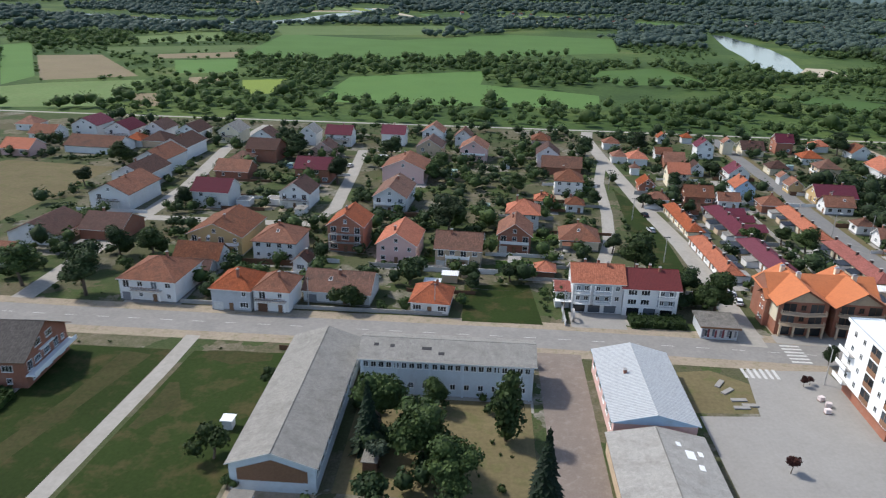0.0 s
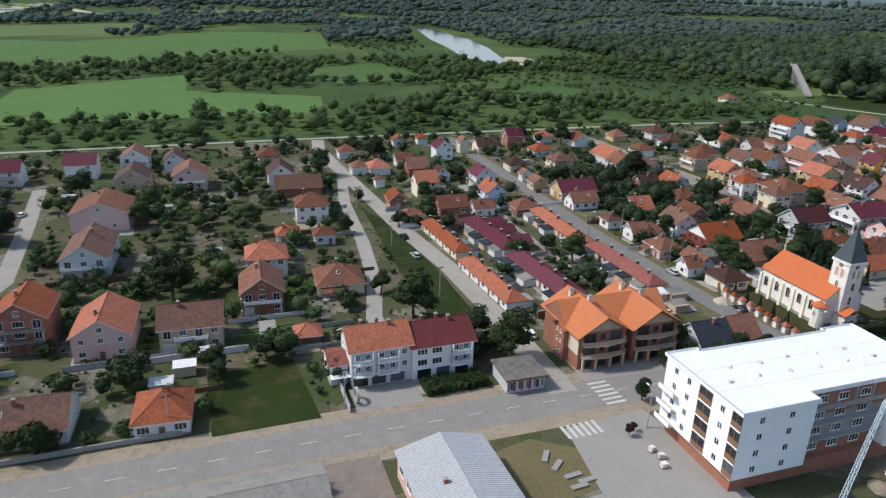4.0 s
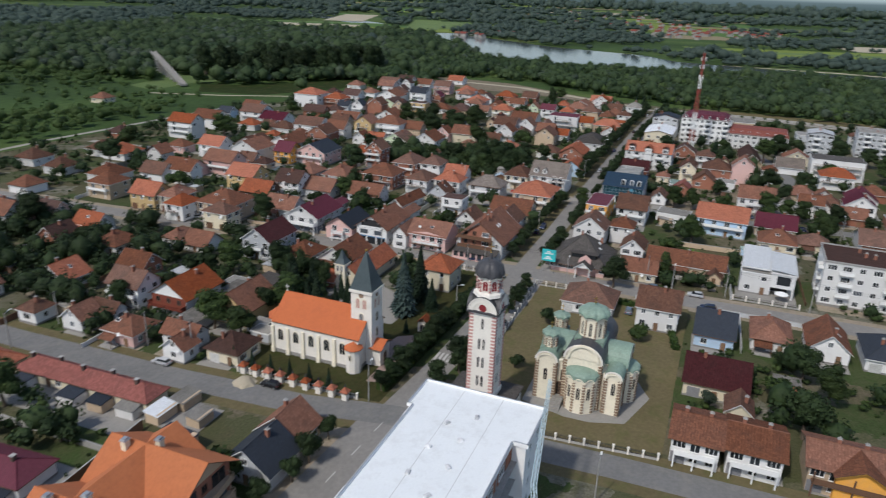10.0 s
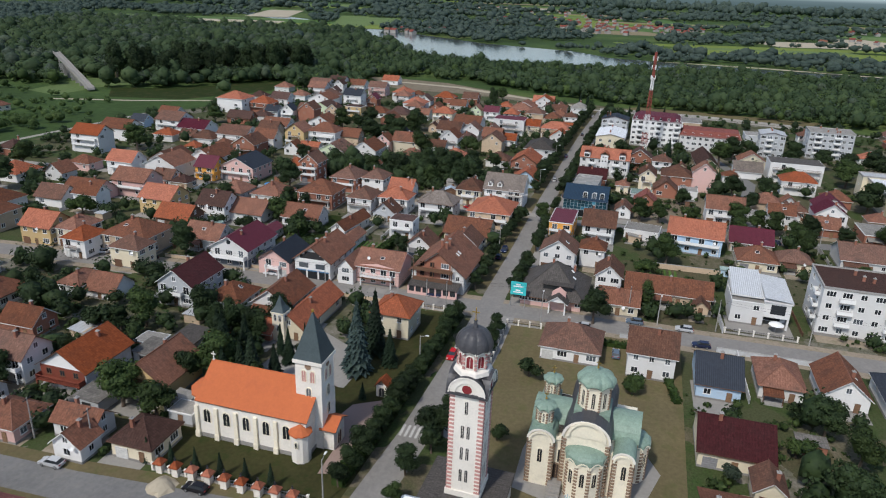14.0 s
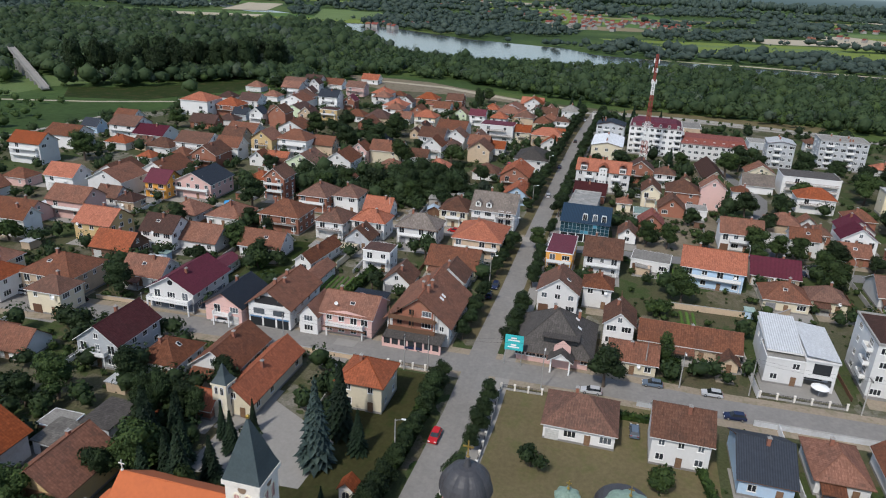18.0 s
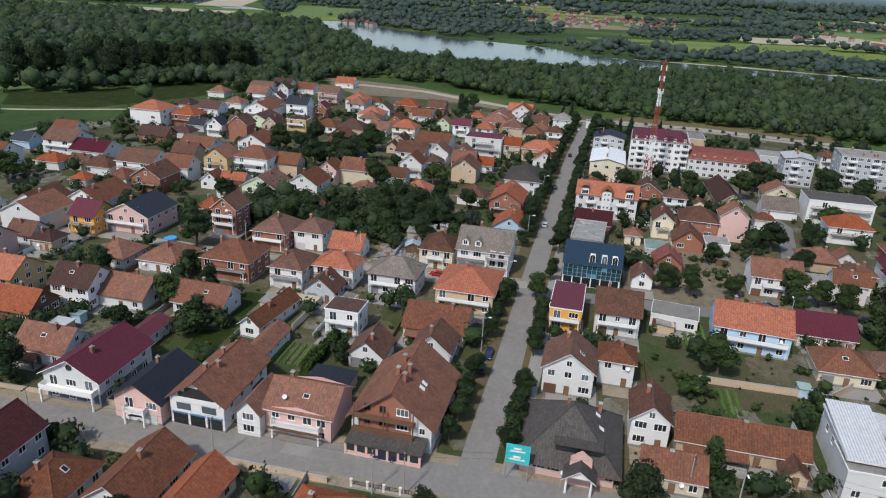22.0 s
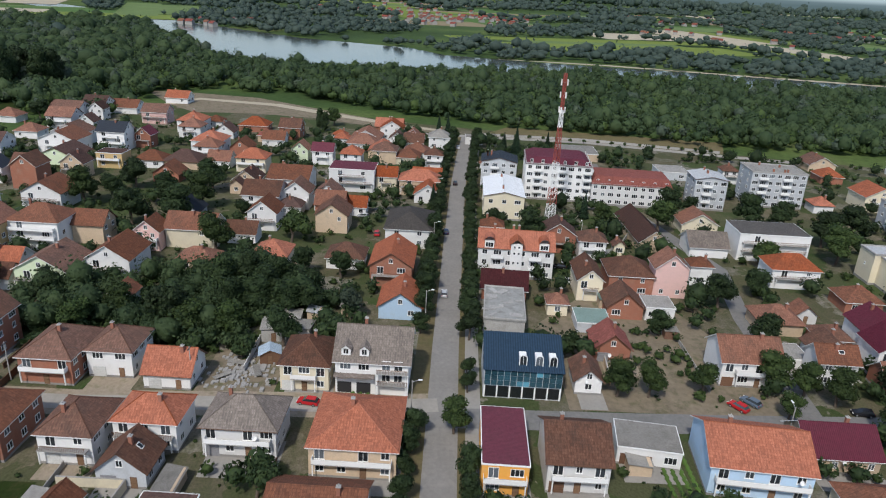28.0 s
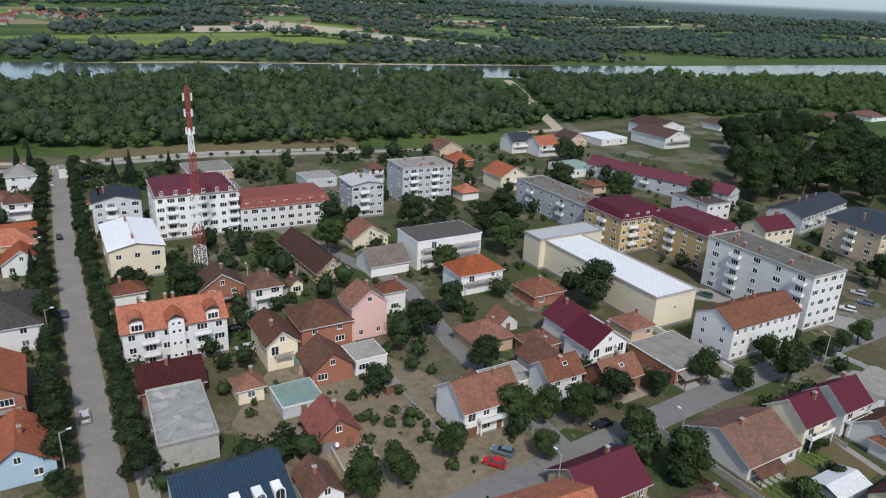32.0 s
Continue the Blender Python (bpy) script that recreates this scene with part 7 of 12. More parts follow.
    for k in range(16):
        a0, a1 = math.pi * 2 * k / 16, math.pi * 2 * (k + 1) / 16
        for y in (-.25, .25):
            b.poly([(q * math.cos(a), y, 1.5 + q * math.sin(a)) for q, a in ((1.2, a0), (1.65, a0), (1.65, a1), (1.2, a1))][::(1 if y < 0 else -1)])
        for q in (1.2, 1.65):
            b.poly([(q * math.cos(a), y, 1.5 + q * math.sin(a)) for a, y in ((a0, -.25), (a1, -.25), (a1, .25), (a0, .25))])
    part("stone_ring", b.mesh("stone_ring", CONCRETE), t)
    t = thing("shop", 58.6, 154.9, 0, -2, "low corner shop with a flat roof and picture-covered front", "shop")
    part("wall", Build().box(-4.2, -4, 0, 4.2, 4, 3.1).mesh("wall", WALL["x"]), t)
    b = Build()
    b.box(-4.7, -4.7, 3.1, 4.7, 4.3, 3.5, 0)
    b.box(-4.7, -4.74, 3.05, 4.7, -4.7, 3.55, 1)
    part("roof", b.mesh("roof", ROOF["g"], BROWN_PANEL), t)
    posters = (surface("poster dim grey", (0.2, 0.19, 0.2)), GLASS, surface("poster dark red", (0.2, 0.06, 0.07)), surface("poster pale", (0.5, 0.48, 0.45)))
    for i in range(14):
        part("shop_window", Build().box(-3.95 + i * .57, -4.06, .5 + .3 * (i % 3 == 1), -3.45 + i * .57, -4.0, 2.6 - .2 * (i % 2)).mesh("shop_window", posters[(i * 5 + i // 4) % 4]), t)


def chalet():
    """Large timbered guest house at the crossing, with a lean-to cafe in front."""
    t = thing("guest_house", 227, 152.3, 0, -2, "large brick and timber guest house with a steep brown tile roof", "building")
    HOUSES.append((226, 152, 24, 16))
    sx, sy, e, rise = 18.5, 14.6, 5.6, 5.8
    part("wall", wall_solid(sx, sy, e, rise, "x").mesh("wall", WALL["w"]), t)
    r, ridge = roof_solid(sx, sy, e, rise, "x", .9)
    top = part("roof", r.mesh("roof", ROOF["r"], TIMBER), t)
    part("ridge_tiles", ridge.mesh("ridge_tiles", ROOF["o"]), top)
    b = Build()
    b.poly([(-sx / 2 - .06, 6.0, 3.0), (-sx / 2 - .06, -3.6, 3.0), (-sx / 2 - .06, -3.6, 8.0), (-sx / 2 - .06, 0, 10.9), (-sx / 2 - .06, 6.0, 6.3)])
    part("brick_gable", b.mesh("brick_gable", WALL["k"]), t, "red brick gable behind the balconies")
    for z in (3.2, 6.0):
        b = Build()
        b.box(-sx / 2 - 1.5, -4.4, z - .1, -sx / 2, 6.6, z + .05)
        b.box(-sx / 2 - 1.5, -4.4, z + .05, -sx / 2 - 1.42, 6.6, z + 1.0)
        for y in (-4.3, 1.0, 6.4):
            b.box(-sx / 2 - 1.5, y - .1, z, -sx / 2 - 1.3, y + .1, z + 2.8)
        part("balcony", b.mesh("balcony", TIMBER), t, "dark timber balcony")
        for y in (-2, 1.6, 4.4):
            part("window", WIN["c" if y < 0 else "t"], t, at=pose(-sx / 2 - .05, y, z + 1.5, 0, 0, -90))
    for y in (-5.6,):
        for z in (4.4,):
            part("window", WIN["b"], t, at=pose(-sx / 2, y, z, 0, 0, -90))
    for i in range(5):
        for z in (1.8, 4.2):
            part("window", WIN["a"], t, at=on_wall("s", sx, sy, -7 + i * 3.5, z))
    for x, y in ((-3, .8), (-1.5, -.9), (1.5, .9), (-4.6, -.9)):
        part("chimney", CHIM, t, at=pose(x, y, e + rise + .2))
    slope = math.degrees(math.atan(rise / (sy / 2)))
    for x in (-2.6, -1.0):
        b = Build()
        b.box(-.4, -.6, 0, .4, .6, .08)
        part("skylight", b.mesh("skylight", WHITE), t, at=pose(x, -3.6, e + rise * (1 - 3.6 / 7.3) + .18, slope))
    b = Build()
    b.poly([(-sx / 2 - 4.4, -6.8, 2.6), (-sx / 2 - .1, -6.8, 3.3), (-sx / 2 - .1, 7.0, 3.3), (-sx / 2 - 4.4, 7.0, 2.6)])
    b.poly([(-sx / 2 - 4.4, 7.0, 2.45), (-sx / 2 - .1, 7.0, 3.15), (-sx / 2 - .1, -6.8, 3.15), (-sx / 2 - 4.4, -6.8, 2.45)])
    part("lean_to_roof", b.mesh("lean_to_roof", ROOF["k"]), t, "dark lean-to roof over the cafe")
    b = Build()
    for i in range(8):
        b.box(-sx / 2 - 4.2, -6.6 + i * 1.9, 0, -sx / 2 - 3.9, -6.2 + i * 1.9, 2.5, 0)
    b.box(-sx / 2 - 4.0, -6.5, .8, -sx / 2 - 3.95, 6.9, 2.4, 1)
    b.box(-sx / 2 - 4.1, -6.5, 0, -sx / 2 - 3.9, 6.9, .8, 0)
    part("cafe_front", b.mesh("cafe_front", WALL["p"], GLASS), t, "pink piers and glass of the cafe front")


def modern_house():
    t = thing("house", 232.5, 70, 0, -3, "modern white cubic house with a sloping white roof", "house")
    HOUSES.append((232, 70, 20, 14))
    b = Build()
    b.box(-9, -6.8, 2.9, 8, -.6, 7.2)
    b.box(-4.5, -6.8, 0, 8, -.6, 2.9)
    b.box(-6.4, -.6, 0, 9, 6.8, 7.0)
    b.box(-9, -6.8, 0, -8.6, -6.3, 2.9)
    part("wall", b.mesh("wall", WALL["w"]), t)
    b = Build()
    b.poly([(-9.3, -7.1, 7.5), (8.2, -7.1, 7.3), (8.2, -.4, 7.9), (-9.3, -.4, 8.1)])
    b.poly([(-7.4, -.4, 7.3), (9.3, -.4, 8.4), (9.3, 7.1, 8.4), (-7.4, 7.1, 7.3)])
    for x0, y0, x1, y1 in ((-9.3, -7.1, 8.2, -.4), (-7.4, -.4, 9.3, 7.1)):
        b.box(x0, y0, 6.9, x1, y1, 7.28, 1)
    part("roof", b.mesh("roof", ROOF["w"], WALL["w"]), t, "pale sheet roof planes")
    part("glazing", Build().box(-9.05, -5.6, 3.9, -8.95, -2.2, 6.4).mesh("glazing", GLASS), t, "large dark corner glazing")
    part("glazing", Build().box(-4.6, -5.6, .3, -4.45, -1.2, 2.5).mesh("glazing", GLASS), t, "dark glazing under the overhang")
    b = Build()
    b.box(-8.4, -.5, 3.5, -6.4, 6.6, 3.7)
    part("canopy", b.mesh("canopy", surface("anthracite sheet", (0.1, 0.1, 0.11), jitter=0)), t)
    for y, z, k in ((1.8, 5.3, "c"), (4.8, 5.3, "c"), (4.4, 1.8, "c"), (1.2, 1.5, "a")):
        part("window", WIN[k], t, at=pose(-6.4, y, z, 0, 0, -90))
    for x in (-3, 1, 5):
        part("window", WIN["a"], t, at=pose(x, 6.8, 5, 0, 0, 180))
        part("window", WIN["a"], t, at=pose(x, -6.8, 5))
    u = thing("parasol", 221.2, 66.8, 0, 0, "round white parasol on the terrace", "parasol")
    b = Build()
    b.lathe([(1.9, 2.2), (1.0, 2.6), (0, 2.8)], 8)
    part("canopy", b.mesh("canopy", WHITE), u)
    b = Build()
    b.tube((0, 0, 0), (0, 0, 2.7), .04, .04, 6)
    part("pole", b.mesh("pole", STEEL), u)


def glass_building():
    t = thing("office_building", 305.2, 119.1, 0, -1.5, "blue glass-fronted office with a navy sheet roof", "building")
    HOUSES.append((305.2, 119.1, 14, 17))
    sx, sy = 13.0, 15.6
    b = Build()
    b.box(-sx / 2, -sy / 2, 0, sx / 2, sy / 2, 6.5)
    part("wall", b.mesh("wall", WALL["x"]), t)
    b = Build()
    z0, z1 = 6.5, 9.9
    b.poly([(-sx / 2 - .5, -sy / 2 - .3, z0), (3, -sy / 2 - .3, z1), (3, sy / 2 + .3, z1), (-sx / 2 - .5, sy / 2 + .3, z0)])
    b.poly([(sx / 2 + .5, sy / 2 + .3, z0 + 1), (3, sy / 2 + .3, z1), (3, -sy / 2 - .3, z1), (sx / 2 + .5, -sy / 2 - .3, z0 + 1)])
    for s in (-1, 1):
        p = [(-sx / 2, s * sy / 2, 6.5), (sx / 2, s * sy / 2, 6.5), (sx / 2, s * sy / 2, 7.6), (3, s * sy / 2, 9.8)]
        b.poly(p if s < 0 else p[::-1], 1)
    part("roof", b.mesh("roof", roof_mat("navy sheet", (0.042, 0.076, 0.12), 0.45, rib=.5, lichen_amount=.1), WALL["x"]), t, "navy blue sheet roof")
    for row in range(3):
        for i in range(12):
            b = Build()
            y = -sy / 2 + .1 + i * 1.29
            b.box(-sx / 2 - .12, y, 2.9 + row * 1.14, -sx / 2 - .05, y + 1.18, 3.95 + row * 1.14)
            part("pane", b.mesh("pane", BLUE_GLASS), t)
    for i in range(7):
        part("pier", Build().box(-sx / 2 - .1, -sy / 2 + .1 + i * 2.52, 0, -sx / 2, -sy / 2 + .4 + i * 2.52, 2.8).mesh("pier", WHITE), t)
    b = Build()
    b.box(-sx / 2 - .05, -sy / 2 + .4, .2, -sx / 2 - .01, sy / 2 - .4, 2.7)
    part("shop_front", b.mesh("shop_front", GLASS), t)
    aw = arch_window(1.3, 2.2, WHITE, GLASS, .2)
    for y in (-5.8, -3.0, .2):
        b = Build()
        b.box(-.7, 0, 0, .7, 2.8, 1.5)
        part("dormer", b.mesh("dormer", WHITE), t, at=pose(-5.2, y, 7.0, 0, 0, -90))
        part("window", aw, t, at=pose(-5.25, y, 7.0, 0, 0, -90))


def balcony_house():
    """Three-storey white house with an orange dormered roof beside the boulevard."""
    t = block(365.6, 115, 12.5, 21, -3, 3, 8.8, "w", "y", "o", "white three-storey house with dormers and balconies", "w", 3.2, 3.4, "apartment_building")
    for y in (-7.6, 7.6):
        b = Build()
        b.box(-6.5, y - 1.3, 8.6, -2.5, y + 1.3, 10.8)
        part("dormer", b.mesh("dormer", WALL["w"]), t)
        b = Build()
        b.lathe([(1.5, 0), (1.5, 4.2)], 8, arc=math.pi)
        part("dormer_roof", b.mesh("dormer_roof", ROOF["o"]), t, at=pose(-6.7, y, 10.7, 90, 0, 90))
        part("window", WIN["c"], t, at=pose(-6.5, y, 9.8, 0, 0, -90))
    b = Build()
    b.box(-7.0, -1.6, 0, -4, 1.6, 10.6)
    part("stair_bay", b.mesh("stair_bay", WALL["w"]), t)
    r, ridge = roof_solid(4.5, 3.4, 10.6, 1.3, "x", .35)
    part("bay_roof", r.mesh("bay_roof", ROOF["o"], TIMBER), t, at=pose(-4.9, 0, 0))
    for z in (2.2, 5, 7.8, 9.6):
        for y in (-.6, .6):
            part("window", WIN["d"], t, at=pose(-7.0, y, z, 0, 0, -90))


def mansard(t, sx, sy, h, mat, rise=3.0, inset=1.6):
    b = Build()
    X, Y = sx / 2 + .35, sy / 2 + .35
    x, y = X - inset, Y - inset
    ring = lambda a, c, z: [(-a, -c, z), (a, -c, z), (a, c, z), (-a, c, z)]
    lo, hi = ring(X, Y, h), ring(x, y, h + rise)
    for i in range(4):
        b.poly([lo[i], lo[(i + 1) % 4], hi[(i + 1) % 4], hi[i]])
    b.poly(hi)
    part("mansard_roof", b.mesh("mansard_roof", ROOF[mat]), t)
    for s, length in (("w", sy), ("s", sx)):
        for i in range(max(2, int(length / 4))):
            n = max(2, int(length / 4))
            part("roof_window", WIN["b"], t, at=on_wall(s, sx - .9, sy - .9, (i + .5) / n * length - length / 2, h + 1.2))


def east_blocks():
    block(230.8, 44.8, 15.6, 25, -2, 4, 12.6, "w", "f", "b", "plain white four-storey block of flats with a flat roof", "wn", 3.3)
    block(422.5, 114.3, 24.5, 14, -2, 2, 8.6, "c", "x", "w", "cream hall with a low white sheet roof", "", 4.4, 1.6, "hall")
    t = block(448, 91.5, 22, 25, -4, 5, 14.0, "w", "f", "m", "white five-storey block with curved balconies and maroon roof", "ws", 3.0)
    mansard(t, 22, 25, 14.0, "m", 2.2, 3.5)
    block(456, 113.5, 13, 14, -4, 4, 11, "x", "x", "s", "grey block of flats with a navy roof", "w", 3.2, 1.8)
    t = block(441.5, 64, 15.5, 30, -4, 3, 8.2, "w", "f", "e", "long white flats with a red mansard roof", "", 3.0)
    mansard(t, 15.5, 30, 8.2, "e", 3.0, 1.6)
    block(440.5, 34, 13, 12, -4, 4, 12, "x", "x", "w", "pale blue-grey block with a light sheet roof", "w", 3.0, 1.2)
    block(449, 5, 15, 21, -4, 5, 14, "x", "f", "x", "weathered grey five-storey flats", "w", 3.0)
    block(405, -31.5, 43, 12, -2, 3, 10, "x", "f", "g", "long grey three-storey flats with a flat roof", "n", 3.0)
    t = block(375, -31.5, 18, 18, -3, 4, 11.4, "y", "f", "m", "ochre flats with a red mansard roof and stair towers", "wn", 2.8)
    mansard(t, 18, 18, 11.4, "m", 2.8, 2.0)
    t = block(354, -42, 23, 15, -3, 4, 11.4, "y", "f", "m", "yellow flats with a red mansard roof", "wn", 2.8)
    mansard(t, 23, 15, 11.4, "m", 2.8, 2.2)
    block(345, 2, 45, 14, -2, 1, 8.8, "c", "f", "w", "long cream sports hall with a white roof", "", 12, name="hall", win="d")
    block(371, -2, 8, 24, -2, 1, 9.4, "c", "f", "w", "taller cream end of the sports hall", "", 12, name="hall", win="d")
    block(320.5, -32, 33, 13, -3, 5, 15, "w", "f", "g", "white five-storey flats with a grimy flat roof full of vents", "n", 3.0)
    block(308, -5.8, 11, 24, -2, 3, 8.8, "w", "y", "r", "white three-storey house row with a tile roof", "", 2.6, 2.8, win="b")
    block(329, -104, 20, 26, -8, 4, 11.5, "t", "x", "s", "brown-grey flats with balconies and a navy roof", "wn", 3.2, 2.2)
    block(417.5, -96.5, 66, 11, 14.5, 2, 6.6, "x", "x", "m", "long two-storey building with a maroon roof and arcade", "n", 3.2, 2.6)
    block(361, -116, 13, 38, 8, 2, 7, "x", "y", "s", "long slate-roofed school building", "w", 3.4, 2.4)
    block(352, -78, 10, 14, -5, 2, 7, "c", "y", "m", "cream house with a steep maroon roof", "", 3.2, 3.0)
    block(385, -84, 18, 12, -5, 2, 7, "w", "f", "k", "white flat-roofed building behind the flats", "", 3.2)


def corner_house():
    """Wide dark-roofed house at the crossing: low walls under a deep hipped roof, entrance portico to the street."""
    t = thing("house", 225.4, 121.8, 0, -2, "low pink house under a broad dark grey hipped roof", "house")
    HOUSES.append((225.6, 121.8, 18, 17))
    sx, sy, e = 16.4, 15.6, 3.6
    part("wall", wall_solid(sx, sy, e, 0, "h").mesh("wall", WALL["p"]), t)
    r, ridge = roof_solid(sx, sy, e, 6.2, "h", 1.2)
    top = part("roof", r.mesh("roof", ROOF["k"], TIMBER), t, "broad dark grey shingle roof")
    part("ridge_tiles", ridge.mesh("ridge_tiles", ROOF["k"]), top)
    r, ridge = roof_solid(5, 4.6, 3.4, 1.7, "x", .5)
    part("portico_roof", r.mesh("portico_roof", ROOF["k"], WHITE), t, at=pose(-sx / 2 - 1.2, -2.2, 0))
    for y in (-4.2, -.2):
        b = Build()
        b.tube((-sx / 2 - 3.4, y, 0), (-sx / 2 - 3.4, y, 3.3), .2, .17, 10)
        part("column", b.mesh("column", WHITE), t)
    b = Build()
    b.poly([(-sx / 2 - 3.72, -4.4, 3.5), (-sx / 2 - 3.72, 0.0, 3.5), (-sx / 2 - 3.72, -2.2, 5.0)][::-1])
    part("pediment", b.mesh("pediment", WHITE), t)
    for y in (-7, 2.2, 4.6, 7):
        part("window", WIN["c" if y > 0 else "a"], t, at=on_wall("w", sx, sy, -y, 2.0))
    for x in (-4, 0, 4):
        part("window", WIN["a"], t, at=on_wall("s", sx, sy, x, 2.0))
    for x, y, z in ((2, -4.2, 6.9), (-1, -5.0, 6.25)):
        part("skylight", Build().box(-.4, -.5, 0, .4, .5, .1).mesh("skylight", WHITE), t, at=pose(x, y, z, 35))
    part("dormer", Build().box(-sx / 2 + 1.0, -5.2, 4.9, -sx / 2 + 3.2, 2.2, 6.1, 0).box(-sx / 2 + .6, -5.6, 6.1, -sx / 2 + 4.4, 2.6, 6.25, 1).mesh("dormer", GLASS, ROOF["k"]), t, "long glazed slit dormer")
    part("gable_bay", wall_solid(1.2, 3.6, 4.9, 1.4, "x").mesh("gable_bay", WALL["p"]), t, "pink entrance bay", at=pose(-sx / 2 - .5, -2.2, 0))
    part("chimney", CHIM, t, at=pose(1, 1, 9.4))
    part("chimney", CHIM, t, at=pose(4, -4.5, 7.2))


def lattice_mast():
    t = thing("radio_mast", 412.6, 97.9, 0, 20, "red and white lattice radio mast with aerials", "mast")
    n = 17
    for k in range(n):
        b = Build()
        z0, z1 = k * 3.0, (k + 1) * 3.0
        r0, r1 = 1.9 - 1.35 * min(1, z0 / 40), 1.9 - 1.35 * min(1, z1 / 40)
        p0 = [Vector((r0 * math.cos(a), r0 * math.sin(a), z0)) for a in (0.785, 2.356, 3.927, 5.498)]
        p1 = [Vector((r1 * math.cos(a), r1 * math.sin(a), z1)) for a in (0.785, 2.356, 3.927, 5.498)]
        for i in range(4):
            j = (i + 1) % 4
            b.tube(p0[i], p1[i], .11, .11, 5)
            b.tube(p0[i], p1[j], .06, .06, 4)
            b.tube(p0[j], p1[i], .06, .06, 4)
            b.tube(p1[i], p1[j], .06, .06, 4)
        part("lattice_section", b.mesh("lattice_section", surface("mast red", (0.3, 0.07, 0.055), jitter=0) if k in (2, 3, 7, 8, 9, 10, 13, 14, 15, 16) else WHITE), t)
    for z, a in ((38, 0), (38, 2), (38, 4), (43, 1), (43, 3), (43, 5), (47, 0), (47, 2.2)):
        b = Build()
        b.box(-.25, -.15, 0, .25, .15, 2.0)
        b.tube((0, 0, 1), (0, .8, 1), .05, .05, 4)
        part("aerial", b.mesh("aerial", WHITE), t, at=pose(1.1 * math.sin(a), -1.1 * math.cos(a), z, 0, 0, math.degrees(a)))
    b = Build()
    b.tube((0, 0, 51), (0, 0, 54), .05, .03, 5)
    part("rod", b.mesh("rod", STEEL), t)


new_apartment_block()
boom_crane()
school()
hall_sheds()
brick_twin()
double_house()
bell_tower()
orthodox_church()
catholic_church()
wayside_shrines()
chalet()
modern_house()
glass_building()
balcony_house()
corner_house()
east_blocks()
lattice_mast()
parish_buildings()


def brick_house_west():
    """Large raw-brick house: ridge towards the street side, gable with long white balconies."""
    t = thing("house", -97.5, 122.5, 0, 3, "large raw red brick house with white balcony slabs", "house")
    HOUSES.append((-97.5, 122.5, 19, 17))
    sx, sy, e, rise = 17.0, 16.2, 6.6, 4.4
    part("wall", wall_solid(sx, sy, e, rise, "x").mesh("wall", WALL["k"]), t)
    r, ridge = roof_solid(sx, sy, e, rise, "x", .9)
    top = part("roof", r.mesh("roof", ROOF["k"], TIMBER), t)
    part("ridge_tiles", ridge.mesh("ridge_tiles", ROOF["k"]), top)
    for z, d, w in ((2.7, 2.0, 16.4), (5.6, .5, 5.0)):
        part("balcony_slab", Build().box(0, -w / 2, z, d, w / 2, z + .28).mesh("balcony_slab", WHITE), t, "white balcony slab", at=pose(sx / 2, 0, 0))
    part("balcony_slab", Build().box(0, -8.1, 2.98, .12, 8.1, 3.75).mesh("balcony_slab", WHITE), t, "white balcony parapet", at=pose(sx / 2 + 1.88, 0, 0))
    for y, z, k in ((-6.2, 4.3, "f"), (-3.4, 4.4, "c"), (0, 4.4, "c"), (3.6, 4.4, "f"), (6.2, 4.3, "b"), (-2.6, 7.6, "c"), (1.6, 7.6, "c"), (-5, 1.5, "c"), (0, 1.5, "c"), (5, 1.5, "c")):
        part("window", WIN[k], t, at=on_wall("e", sx, sy, y, z))
    for x in (-5, 0, 5):
        part("window", WIN["c"], t, at=on_wall("s", sx, sy, x, 4.4))
        part("window", WIN["b"], t, at=on_wall("s", sx, sy, x, 1.6))
    for y in (-2.2, 2.6):
        part("chimney", CHIM, t, at=pose(-3, y, e + rise * .72 + .5))


def bridge_ramp():
    """Long unfinished concrete ramp rising over the trees on piers."""
    t = thing("bridge_ramp", 463, 469, 0, math.degrees(math.atan2(99.5, 80.5)), "long pale unfinished concrete bridge ramp on piers", "bridge")
    length, rise = 128.0, 13.0
    z = lambda s: 2.2 + rise * s / length
    for i in range(8):
        a, c = i * length / 8 + .15, (i + 1) * length / 8 - .15
        b = Build()
        for y0, y1, up in ((-2.4, 2.4, 0), (-2.4, -2.1, .9), (2.1, 2.4, .9)):
            lo, hi = (-1.1, 0) if up == 0 else (0, up)
            p = [(a, y0, z(a) + lo), (c, y0, z(c) + lo), (c, y1, z(c) + lo), (a, y1, z(a) + lo), (a, y0, z(a) + hi), (c, y0, z(c) + hi), (c, y1, z(c) + hi), (a, y1, z(a) + hi)]
            for q in ((0, 3, 2, 1), (4, 5, 6, 7), (0, 1, 5, 4), (1, 2, 6, 5), (2, 3, 7, 6), (3, 0, 4, 7)):
                b.poly([p[j] for j in q])
        part("deck_span", b.mesh("deck_span", PAVING), t)
        if i:
            part("pier", Build().box(a - .7, -1.6, 0, a + .5, 1.6, z(a) - 1.0).mesh("pier", CONCRETE), t)


